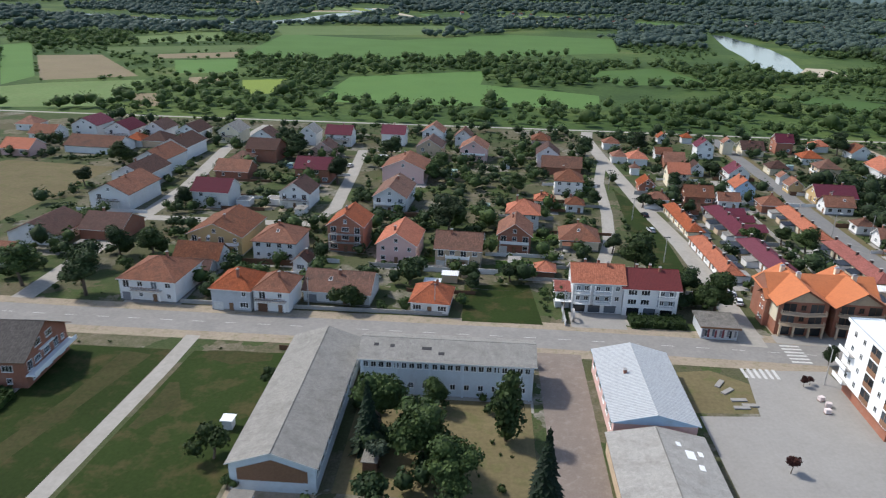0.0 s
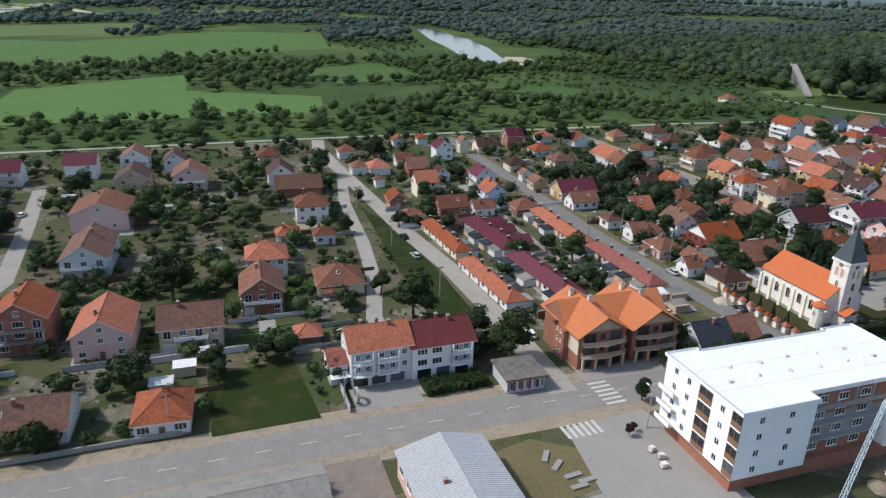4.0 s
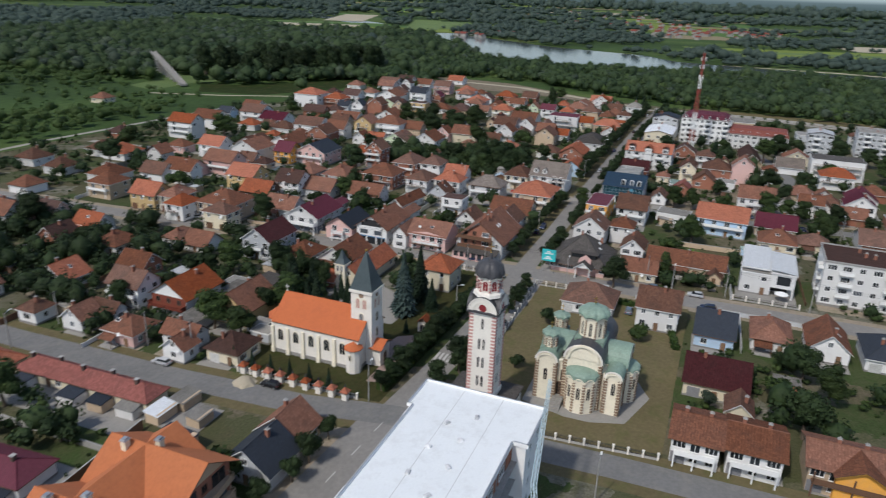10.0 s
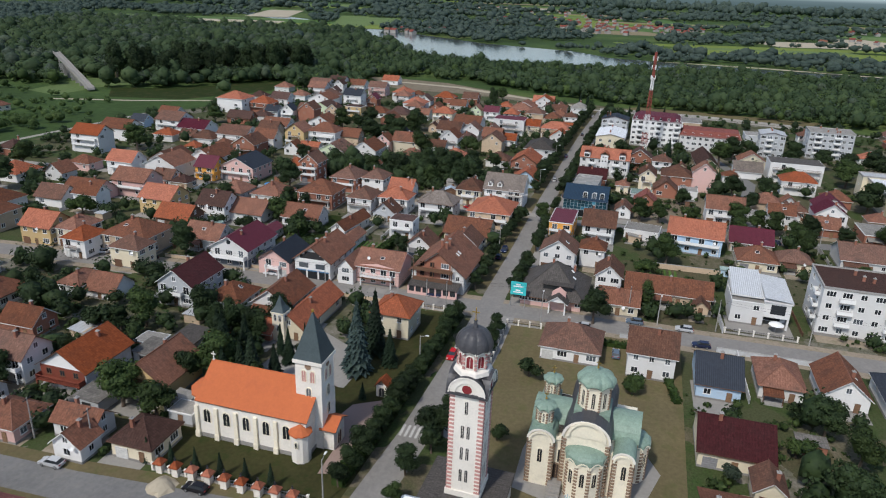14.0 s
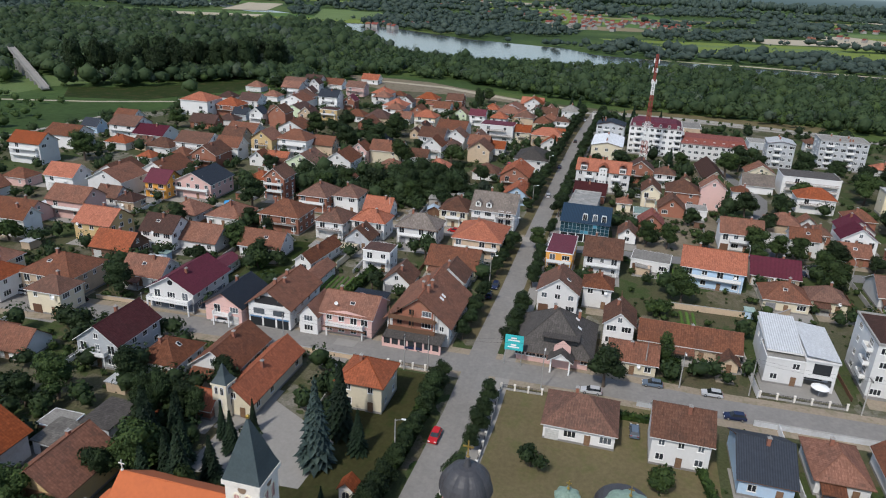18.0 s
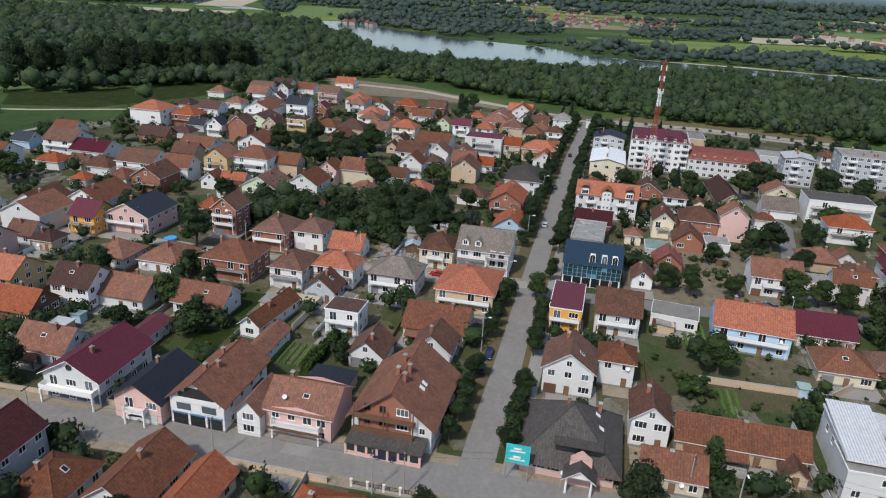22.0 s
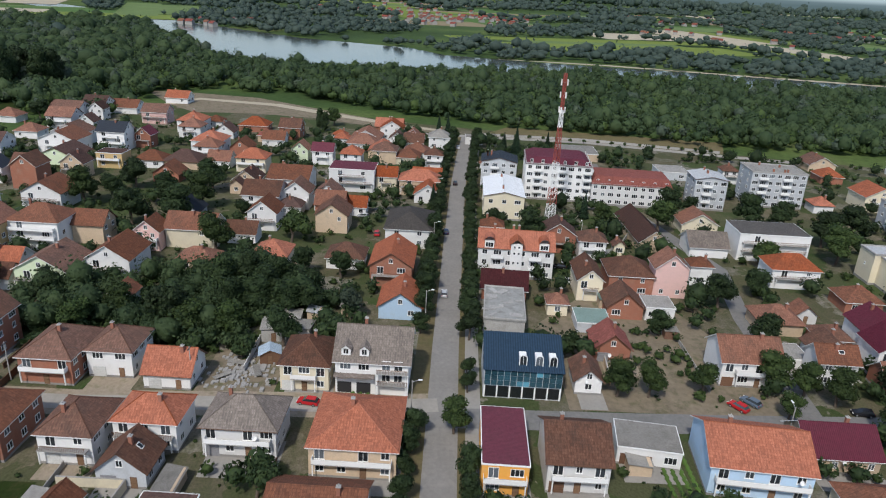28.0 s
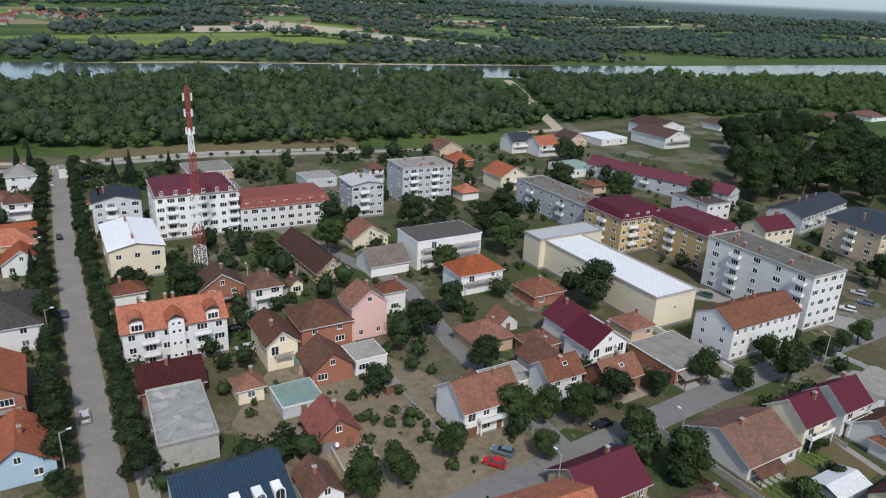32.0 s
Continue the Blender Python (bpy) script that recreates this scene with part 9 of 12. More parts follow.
def balcony_gable_houses():
    """Two older gabled houses north of the orange-roofed church, with timber balconies in the gables."""
    t, top = street_house(153.5, 209.3, 12.6, 10.8, -1.5, 5.4, 3.6, "o", "x", "grey house with an orange roof and a red timber balcony")
    part("gable_panel", Build().box(-6.42, -4.9, 5.3, -6.3, 4.9, 5.5).mesh("gable_panel", WHITE), t)
    b = Build()
    b.poly([(-6.38, 4.7, 5.5), (-6.38, -4.7, 5.5), (-6.38, 0, 8.6)])
    part("gable_panel", b.mesh("gable_panel", WHITE), t, "white upper gable")
    part("timber_front", Build().box(-6.44, -5.2, 2.8, -6.3, 5.2, 5.3).mesh("timber_front", surface("red-brown boards", (0.19, 0.05, 0.03), amount=.25)), t, "red-brown boarded front")
    terrace(t, "balcony", -8.0, -6.3, 10.4, 2.7, "red-brown timber balcony", False, surface("red-brown boards", (0.19, 0.05, 0.03)))
    for y in (-3.2, 0, 3.2):
        part("window", WIN["t"], t, at=on_wall("w", 12.6, 10.8, y, 4.1) @ pose(0, -.14, 0))
        part("window", WIN["b"], t, at=on_wall("w", 12.6, 10.8, y, 1.5))
    part("chimney", CHIM, top, at=pose(2.4, -1.4, 8.4))
    t, top = street_house(154.7, 192.7, 12.0, 10.0, -1.5, 4.8, 3.8, "r", "y", "ochre house with a red-brown roof and timber window bay")
    part("timber_front", Build().box(-6.12, -3.6, 3.0, -6.0, 3.6, 4.9).mesh("timber_front", TIMBER), t, "dark timber panel between the upper windows")
    part("parapet", Build().box(-6.9, -4.8, 2.6, -6.8, 4.8, 3.4).box(-6.9, -4.8, 2.45, -6.0, 4.8, 2.6).mesh("parapet", TIMBER), t, "dark timber balcony front")
    for y in (-2.4, 2.4):
        part("window", WIN["t"], t, at=on_wall("w", 12, 10, y, 4.1) @ pose(0, -.13, 0))
        part("window", WIN["c"], t, at=on_wall("w", 12, 10, y, 1.5))
    part("chimney", CHIM, top, at=pose(3, .9, 8.0))
    for x, y, w, d, h, roof in ((146.0, 200.4, 7.0, 5.4, 2.7, "g"), (163.8, 201.5, 6.5, 5.0, 2.6, "g"), (148.5, 184.4, 5.2, 3.6, 2.4, "x"), (171.0, 197.0, 8.0, 5.6, 2.6, "k"), (176.5, 191.5, 7.0, 4.6, 2.5, "o")):
        o = thing("outbuilding", x, y, 0, -1.5, "low grey outbuilding with a %s" % ROOF_WORDS[roof], "outbuilding")
        HOUSES.append((x, y, w, d))
        part("wall", Build().box(-w / 2, -d / 2, 0, w / 2, d / 2, h).mesh("wall", WALL["x"]), o)
        b = Build()
        b.poly([(-w / 2 - .3, -d / 2 - .3, h), (w / 2 + .3, -d / 2 - .3, h), (w / 2 + .3, d / 2 + .3, h + .4), (-w / 2 - .3, d / 2 + .3, h + .4)])
        b.poly([(-w / 2 - .3, d / 2 + .3, h + .25), (w / 2 + .3, d / 2 + .3, h + .25), (w / 2 + .3, -d / 2 - .3, h - .15), (-w / 2 - .3, -d / 2 - .3, h - .15)])
        b.poly([(-w / 2 - .3, -d / 2 - .3, h - .15), (w / 2 + .3, -d / 2 - .3, h - .15), (w / 2 + .3, -d / 2 - .3, h), (-w / 2 - .3, -d / 2 - .3, h)])
        b.poly([(-w / 2 - .3, d / 2 + .3, h + .25), (-w / 2 - .3, -d / 2 - .3, h - .15), (-w / 2 - .3, -d / 2 - .3, h), (-w / 2 - .3, d / 2 + .3, h + .4)])
        part("roof", b.mesh("roof", ROOF[roof]), o)
        # Doorway shade is a dark panel set flat on the wall.
        part("garage_opening", Build().box(-.04, -1.0, 0, .02, 1.0, 2.0).mesh("garage_opening", DARK), o, "dark panel painted as an open doorway", at=pose(-w / 2, 0, .05))


def east_gardens():
    """Houses, sheds and gardens below the street of the flats."""
    house(268.0, 5.5, 10.0, 10.5, -1.5, 1, "y", "r", "w")
    house(257.0, 22.0, 5.5, 12.0, -1.5, 1, "y", "d", "c")
    o = thing("greenhouse", 264.6, 27.6, 0, -1.5, "low shed with a pale grey sheet roof in a garden", "shed")
    HOUSES.append((264.6, 27.6, 6, 9))
    part("wall", Build().box(-2.6, -4.2, 0, 2.6, 4.2, 2.1).mesh("wall", WALL["x"]), o)
    r, ridge = roof_solid(5.4, 8.6, 2.1, .9, "y", .3)
    part("roof", r.mesh("roof", ROOF["w"], STEEL), o)
    o = thing("storage_shed", 278.0, -9.0, 0, -1.5, "row of low sheds with grey sheet roofs", "shed")
    HOUSES.append((278, -9, 11, 18))
    for i in range(3):
        part("wall", wall_solid(9.6, 5.6, 3.0, .9, "x").mesh("wall", WALL["x"]), o, at=pose(.6 * i, -6 + i * 6, 0))
        r, ridge = roof_solid(9.6, 5.6, 3.0, .9, "x", .25)
        part("roof", r.mesh("roof", ROOF["x"], STEEL), o, at=pose(.6 * i, -6 + i * 6, 0))


roadside_pair()
balcony_gable_houses()
east_gardens()
cross_street_row()


def scrap_yard():
    """Blue-roofed timber hut, grey sheds and rubble in the yard between the street houses."""
    t = thing("hut", 309.0, 172.0, 0, 14, "small timber hut with a pale blue sheet roof", "shed")
    HOUSES.append((309, 172, 4, 4.6))
    b = wall_solid(3.4, 4.2, 2.4, 1.0, "x")
    part("wall", b.mesh("wall", TIMBER), t)
    top, ridge = roof_solid(3.4, 4.2, 2.4, 1.0, "x", .35, .08)
    part("roof", top.mesh("roof", roof_mat("pale blue sheet", (0.36, 0.46, 0.55), 0.5, rib=.3, lichen_amount=.2), TIMBER), t)
    part("door", DOOR, t, at=on_wall("w", 3.4, 4.2, 0, 0))
    for x, y, sx, sy, h, rot in ((320.5, 173.6, 7.0, 5.4, 2.7, 8), (321.5, 168.4, 5.0, 6.2, 2.3, -4), (325.8, 171.0, 5.6, 4.6, 2.5, 4)):
        shed = thing("shed", x, y, 0, rot, "low grey block shed with a sheet roof", "shed")
        HOUSES.append((x, y, sx, sy))
        part("wall", Build().box(-sx / 2, -sy / 2, 0, sx / 2, sy / 2, h).mesh("wall", CONCRETE), shed)
        part("roof", Build().box(-sx / 2 - .3, -sy / 2 - .3, 0, sx / 2 + .3, sy / 2 + .3, .1).mesh("roof", ROOF["x"]), shed, at=pose(0, 0, h + .18, 0, 4))
        part("door", DOOR, shed, at=on_wall("w", sx, sy, 0, 0))
    rng = random.Random(8)
    b = Build()
    for i in range(150):
        x, y = rng.gauss(303.5, 3.2), rng.gauss(176.5, 3.0)
        w, h = rng.uniform(.15, .7), rng.uniform(.08, .45)
        b.box(x - w, y - w * rng.uniform(.3, 1), 0, x + w, y + w * rng.uniform(.3, 1), h)
    tagged(new("rubble", b.mesh("rubble", CONCRETE)), "heaps of broken concrete and boards in the yard", "rubble", kind="stuff")
    for x, y, l, rot, tilt in ((304, 173.5, 5.0, 20, 6), (307, 178.5, 4.2, 75, -8), (301.5, 180.0, 3.6, 130, 4)):
        panel = thing("sheet_panel", x, y, .5, rot, "bent grey roofing sheet lying on rubble", "scrap")
        part("panel", Build().box(-l / 2, -.7, 0, l / 2, .7, .06).mesh("panel", ROOF["x"]), panel, at=pose(0, 0, 0, tilt, 3))


def build_houses():
    scrap_yard()
    house(-82.7, 163.8, 15.0, 15.0, -4, 2, "h", "r", "w")
    house(-60.2, 159.0, 10.2, 11.2, -4, 2, "h", "o", "x")
    house(-50.1, 158.6, 9.1, 10.1, -4, 2, "h", "r", "w")
    house(-35.1, 165.7, 17.3, 11.3, -4, 1, "x", "r", "w")
    house(-10.9, 161.9, 9.5, 10.6, -4, 1, "h", "o", "w")
    house(-79.2, 182.3, 13.0, 8.2, -4, 1, "x", "r", "w")
    house(-77.8, 199.8, 16.9, 18.9, -4, 2, "y", "r", "y")
    house(-59.1, 193.7, 12.9, 12.9, -4, 2, "h", "r", "w")
    house(-39.7, 202.6, 11.0, 12.3, -4, 3, "y", "o", "k")
    house(-23.2, 196.3, 11.7, 14.8, -4, 2, "y", "o", "p")
    house(-5.2, 192.6, 13.2, 10.0, -4, 2, "x", "r", "t")
    house(11.8, 208.2, 10.1, 12.8, -4, 2, "y", "r", "k")
    house(15.3, 229.1, 10.8, 10.8, -4, 2, "h", "o", "w")
    house(32.5, 212.9, 12.0, 12.0, -4, 1, "h", "r", "c")
    house(35.3, 248.6, 6.2, 6.2, -4, 1, "h", "r", "w")
    house(24.4, 252.2, 6.9, 6.9, -4, 1, "h", "o", "w")
    house(35.5, 273.8, 10.7, 10.7, -4, 2, "h", "r", "w")
    house(35.9, 306.4, 17.0, 11.9, -4, 1, "x", "r", "k")
    house(30.8, 319.1, 10.0, 12.7, -4, 2, "y", "b", "w")
    house(29.7, 349.7, 8.7, 9.7, -4, 2, "h", "r", "p")
    house(19.7, 185.8, 5.4, 5.4, -4, 0, "h", "o", "b")
    house(-31.3, 246.5, 11.8, 20.2, -4, 2, "y", "r", "w")
    house(-31.3, 286.1, 17.4, 17.4, -4, 2, "y", "r", "p")
    house(-44.6, 350.8, 11.7, 8.9, -4, 2, "x", "m", "w")
    house(-24.9, 360.4, 10.9, 12.2, -4, 2, "y", "r", "w")
    house(-24.0, 325.7, 11.9, 13.3, -4, 2, "y", "b", "t")
    house(-9.1, 351.3, 8.2, 9.2, -4, 2, "y", "r", "w")
    house(-3.3, 325.5, 12.4, 13.8, -4, 2, "y", "r", "p")
    house(-71.5, 345.9, 13.0, 9.8, -4, 2, "x", "m", "w")
    house(-87.0, 346.0, 8.6, 11.0, -4, 2, "y", "x", "w")
    house(-73.9, 321.7, 11.2, 11.2, -4, 1, "y", "b", "p")
    house(-68.2, 277.3, 14.3, 10.8, -4, 2, "x", "m", "k")
    house(-66.2, 243.0, 11.0, 12.3, -4, 2, "y", "b", "w")
    house(-102.4, 278.6, 14.0, 10.6, -4, 1, "x", "r", "k")
    house(-106.2, 298.4, 8.8, 8.2, -4, 1, "h", "r", "w")
    house(-96.4, 240.1, 13.5, 11.1, -4, 2, "x", "m", "w")
    house(-98.9, 309.5, 14.0, 13.3, -4, 2, "x", "b", "k")
    house(-110.4, 346.2, 11.3, 11.3, -4, 1, "y", "b", "w")
    house(-126.2, 344.8, 10.8, 13.7, -4, 2, "y", "x", "c")
    house(-145.5, 341.2, 11.6, 15.2, -4, 2, "y", "b", "w")
    house(-163.9, 343.8, 11.1, 14.0, -4, 2, "y", "b", "w")
    house(-180.9, 340.7, 13.3, 14.8, -4, 2, "y", "m", "w")
    house(-202.4, 349.1, 13.9, 15.5, -4, 2, "y", "m", "w")
    house(-240.3, 356.2, 10.7, 10.7, -4, 1, "h", "r", "w")
    house(-218.3, 335.4, 12.7, 12.7, -4, 1, "x", "r", "w")
    house(-129.6, 238.3, 14.9, 21.6, -4, 2, "y", "r", "w")
    house(-134.8, 262.1, 13.8, 20.0, -4, 2, "y", "b", "w")
    house(-138.2, 286.6, 13.4, 19.5, -4, 2, "y", "r", "w")
    house(-138.8, 310.9, 13.8, 20.0, -4, 2, "y", "b", "w")
    house(-180.5, 314.8, 25.9, 15.9, -4, 1, "x", "r", "w")
    house(-168.4, 327.4, 8.6, 9.0, -4, 1, "h", "o", "w")
    house(-157.7, 329.3, 12.1, 12.9, -4, 1, "h", "b", "t")
    house(-210.8, 303.3, 14.2, 11.7, -4, 1, "x", "o", "p")
    house(-135.6, 199.9, 16.2, 16.2, -4, 1, "y", "b", "w")
    house(-117.4, 204.6, 13.9, 13.9, -4, 1, "x", "b", "k")
    house(-49.5, 181.9, 4.3, 5.5, -4, 1, "y", "b", "w")
    house(-77.1, 175.4, 6.8, 4.7, -4, 0, "x", "b", "w")
    house(-75.3, 241.5, 4.8, 4.8, -4, 0, "f", "x", "w")
    house(-85.4, 238.7, 4.8, 4.8, -4, 0, "f", "x", "w")
    house(-135.0, 175.9, 11.5, 9.5, -4, 1, "x", "r", "w")
    house(96.8, 377.4, 5.3, 5.3, -1.5, 1, "y", "o", "w")
    house(110.3, 380.2, 5.1, 5.1, -1.5, 1, "h", "o", "w")
    house(109.6, 346.2, 8.1, 8.1, -1.5, 2, "y", "m", "w")
    house(124.3, 356.4, 4.9, 4.9, -1.5, 2, "y", "r", "c")
    house(136.0, 355.8, 10.7, 8.8, -1.5, 1, "x", "b", "c")
    house(154.5, 364.1, 8.4, 8.4, -1.5, 2, "x", "m", "k")
    house(159.3, 341.8, 9.6, 8.7, -1.5, 1, "h", "o", "w")
    house(153.1, 310.7, 9.1, 9.1, -1.5, 2, "h", "r", "t")
    house(87.9, 337.8, 7.5, 6.2, -1.5, 1, "x", "r", "w")
    house(89.3, 323.2, 8.9, 8.9, -1.5, 1, "x", "r", "k")
    house(83.0, 291.6, 8.5, 8.5, -1.5, 2, "x", "o", "c")
    house(96.1, 310.4, 6.2, 7.0, -1.5, 1, "y", "b", "w")
    house(107.6, 314.1, 3.8, 3.8, -1.5, 0, "h", "o", "w")
    house(108.8, 295.1, 8.1, 9.1, -1.5, 2, "y", "m", "w")
    house(103.7, 272.9, 7.5, 9.6, -1.5, 2, "y", "o", "u")
    house(67.8, 279.9, 6.1, 7.8, -1.5, 1, "y", "o", "k")
    house(84.8, 266.7, 10.5, 7.9, -1.5, 1, "x", "r", "k")
    house(94.8, 261.3, 7.6, 5.7, -1.5, 1, "x", "r", "w")
    house(110.0, 258.5, 8.7, 7.9, -1.5, 1, "h", "r", "k")
    house(67.8, 259.7, 7.6, 6.2, -1.5, 1, "h", "r", "w")
    house(78.3, 250.7, 5.3, 4.3, -1.5, 0, "x", "r", "k")
    house(134.9, 318.3, 8.3, 8.3, -1.5, 1, "h", "b", "c")
    house(130.8, 300.0, 4.2, 4.2, -1.5, 1, "y", "r", "w")
    house(130.0, 287.4, 5.6, 6.3, -1.5, 1, "y", "r", "y")
    house(139.3, 273.8, 15.1, 10.6, -1.5, 1, "x", "m", "y")
    house(134.8, 259.9, 10.3, 7.2, -1.5, 1, "x", "r", "w")
    house(68.6, 306.8, 3.7, 3.7, -1.5, 1, "h", "r", "w")
    house(65.3, 329.8, 6.5, 7.1, -1.5, 1, "h", "r", "w")
    house(66.4, 359.3, 7.8, 7.8, -1.5, 1, "h", "r", "w")
    house(73.4, 327.8, 8.9, 9.5, -1.5, 1, "h", "o", "w")
    house(179.8, 312.1, 12.3, 14.5, -1.5, 2, "y", "o", "w")
    house(177.7, 300.2, 8.5, 8.5, -1.5, 2, "y", "r", "w")
    house(210.4, 330.6, 9.0, 9.0, -1.5, 1, "h", "r", "w")
    house(189.2, 295.3, 9.1, 11.5, -1.5, 1, "y", "b", "p")
    house(150.7, 246.9, 8.2, 9.2, -1.5, 1, "x", "o", "w")
    house(172.3, 272.8, 8.6, 8.6, -1.5, 1, "x", "b", "k")
    house(133.1, 236.6, 5.6, 5.6, -1.5, 1, "h", "r", "w")
    house(134.5, 223.9, 5.9, 6.0, -1.5, 1, "x", "r", "w")
    house(134.5, 209.3, 7.9, 8.8, -1.5, 1, "h", "r", "p")
    house(131.9, 193.2, 4.7, 5.6, -1.5, 1, "x", "r", "w")
    house(136.8, 183.1, 8.0, 8.0, -1.5, 1, "h", "b", "c")
    house(219.6, 299.7, 10.3, 10.3, -1.5, 2, "h", "r", "t")
    house(215.0, 275.7, 9.3, 10.9, -1.5, 2, "y", "o", "y")
    house(209.9, 257.7, 9.0, 7.6, -1.5, 2, "h", "o", "w")
    house(186.3, 273.4, 7.7, 9.8, -1.5, 1, "y", "o", "w")
    house(176.4, 254.3, 9.5, 8.6, -1.5, 1, "h", "r", "w")
    house(188.1, 240.4, 9.2, 6.8, -1.5, 1, "h", "r", "w")
    house(207.7, 239.8, 7.4, 9.2, -1.5, 2, "h", "r", "c")
    house(246.6, 286.3, 6.8, 9.6, -1.5, 2, "y", "r", "w")
    house(290.6, 306.1, 9.4, 12.0, -1.5, 2, "y", "o", "w")
    house(236.6, 342.2, 10.0, 10.0, -1.5, 1, "h", "r", "w")
    house(269.2, 352.4, 10.8, 10.8, -1.5, 1, "h", "r", "w")
    house(217.4, 364.3, 8.1, 8.1, -1.5, 1, "h", "r", "y")
    house(242.6, 364.7, 10.6, 10.6, -1.5, 1, "h", "r", "w")
    house(268.8, 340.4, 12.7, 12.7, -1.5, 1, "h", "o", "w")
    house(274.5, 324.4, 8.0, 8.0, -1.5, 1, "x", "r", "w")
    house(189.5, 356.7, 9.6, 9.6, -1.5, 1, "y", "r", "w")
    house(176.1, 370.8, 7.7, 7.7, -1.5, 1, "h", "o", "w")
    house(188.5, 232.3, 7.9, 8.5, -1.5, 0, "y", "r", "w")
    house(194.0, 212.0, 13.4, 9.8, -1.5, 2, "x", "d", "x")
    house(192.5, 199.1, 10.0, 9.0, -1.5, 1, "h", "r", "w")
    house(196.3, 187.2, 14.0, 9.8, -1.5, 1, "x", "r", "w")
    house(180.3, 184.5, 5.5, 7.1, -1.5, 0, "y", "o", "k")
    house(165.7, 235.5, 7.1, 9.1, -1.5, 1, "y", "r", "k")
    house(150.3, 223.0, 7.7, 9.8, -1.5, 2, "y", "r", "w")
    house(137.2, 196.3, 5.1, 8.7, -1.5, 1, "y", "r", "w")
    house(139.8, 220.9, 3.9, 6.9, -1.5, 1, "y", "r", "w")
    house(147.4, 200.6, 3.9, 4.8, -1.5, 0, "f", "x", "x")
    house(167.1, 204.1, 4.6, 5.9, -1.5, 0, "f", "x", "k")
    house(146.1, 181.5, 3.8, 4.9, -1.5, 0, "f", "x", "x")
    house(193.2, 156.0, 9.2, 9.0, -1.5, 2, "h", "o", "c")
    house(195.6, 114.6, 11.0, 12.8, -1.5, 1, "h", "q", "w")
    house(193.0, 97.3, 9.6, 9.8, -1.5, 2, "y", "r", "w")
    house(191.0, 83.8, 14.0, 8.6, -1.5, 1, "y", "s", "u")
    house(193.4, 71.3, 11.4, 8.4, -1.5, 1, "h", "r", "w")
    house(193.8, 59.2, 12.0, 8.6, -1.5, 1, "x", "r", "w")
    house(193.6, 47.6, 12.4, 8.2, -1.5, 1, "h", "s", "w")
    house(166.6, 83.4, 12.2, 12.2, -1.5, 1, "y", "d", "c")
    house(155.0, 79.2, 5.6, 4.6, -1.5, 1, "x", "r", "c")
    house(227.7, 73.4, 7.9, 7.9, -1.5, 2, "f", "x", "w")
    house(217.0, 265.9, 10.2, 7.9, -1.5, 2, "h", "r", "c")
    house(218.3, 246.1, 13.0, 14.8, -1.5, 2, "h", "r", "t")
    house(236.5, 316.3, 12.1, 12.1, -1.5, 1, "h", "r", "w")
    house(246.9, 301.1, 8.8, 11.3, -1.5, 1, "y", "r", "w")
    house(257.0, 296.0, 10.7, 14.8, -1.5, 1, "y", "r", "p")
    house(319.0, 346.2, 10.2, 14.8, -1.5, 3, "y", "o", "w")
    house(347.1, 352.9, 12.5, 15.8, -1.5, 2, "y", "r", "w")
    house(290.2, 326.1, 7.9, 10.0, -1.5, 1, "h", "r", "p")
    house(293.8, 287.7, 14.0, 14.0, -1.5, 2, "x", "r", "w")
    house(311.2, 278.9, 16.1, 12.4, -1.5, 2, "x", "r", "w")
    house(300.6, 372.6, 9.8, 9.8, -1.5, 1, "h", "b", "k")
    house(380.6, 465.1, 10.2, 10.2, 0, 1, "h", "r", "c")
    house(252.2, 261.0, 10.9, 12.2, -1.5, 2, "y", "o", "y")
    house(242.1, 248.2, 9.4, 11.9, -1.5, 1, "y", "o", "b")
    house(268.0, 283.9, 10.6, 14.1, -1.5, 2, "y", "r", "p")
    house(252.5, 240.0, 9.6, 10.3, -1.5, 2, "y", "b", "w")
    house(255.9, 228.7, 10.7, 11.6, -1.5, 1, "y", "r", "w")
    house(228.6, 228.7, 9.1, 11.5, -1.5, 1, "y", "r", "w")
    house(276.1, 247.2, 10.1, 10.1, -1.5, 1, "h", "r", "w")
    house(278.2, 232.9, 11.9, 11.9, -1.5, 1, "h", "r", "w")
    house(256.7, 209.8, 8.8, 12.8, -1.5, 1, "y", "r", "w")
    house(254.6, 192.5, 16.6, 5.0, -8, 1, "x", "r", "w")
    house(279.0, 213.7, 12.0, 13.6, -1.5, 2, "h", "r", "k")
    house(278.3, 196.6, 10.6, 9.0, -1.5, 2, "h", "q", "w")
    house(281.6, 185.4, 8.4, 10.8, -1.5, 2, "h", "o", "w")
    house(302.4, 212.2, 12.6, 10.4, -1.5, 2, "h", "r", "k")
    house(304.6, 201.4, 9.8, 9.0, -1.5, 2, "h", "q", "w")
    house(300.6, 189.0, 8.6, 9.2, -1.5, 1, "y", "o", "w")
    house(257.0, 174.6, 6.6, 8.0, -1.5, 2, "f", "b", "w")
    house(271.6, 185.6, 7.0, 8.0, -1.5, 1, "x", "q", "x")
    house(281.7, 169.4, 9.8, 12.6, -1.5, 2, "h", "a", "w")
    house(303.4, 162.4, 11.2, 9.6, -1.5, 2, "h", "q", "c")
    house(280.4, 149.7, 15.4, 14.4, -1.5, 2, "h", "o", "t")
    house(262.1, 153.6, 12.3, 14.1, -1.5, 1, "y", "r", "c")
    house(245.4, 164.9, 8.2, 7.4, -1.5, 1, "x", "r", "w")
    house(250.9, 152.1, 8.4, 8.4, -1.5, 1, "x", "r", "w")
    house(308.6, 230.6, 8.8, 7.9, -1.5, 3, "x", "r", "k")
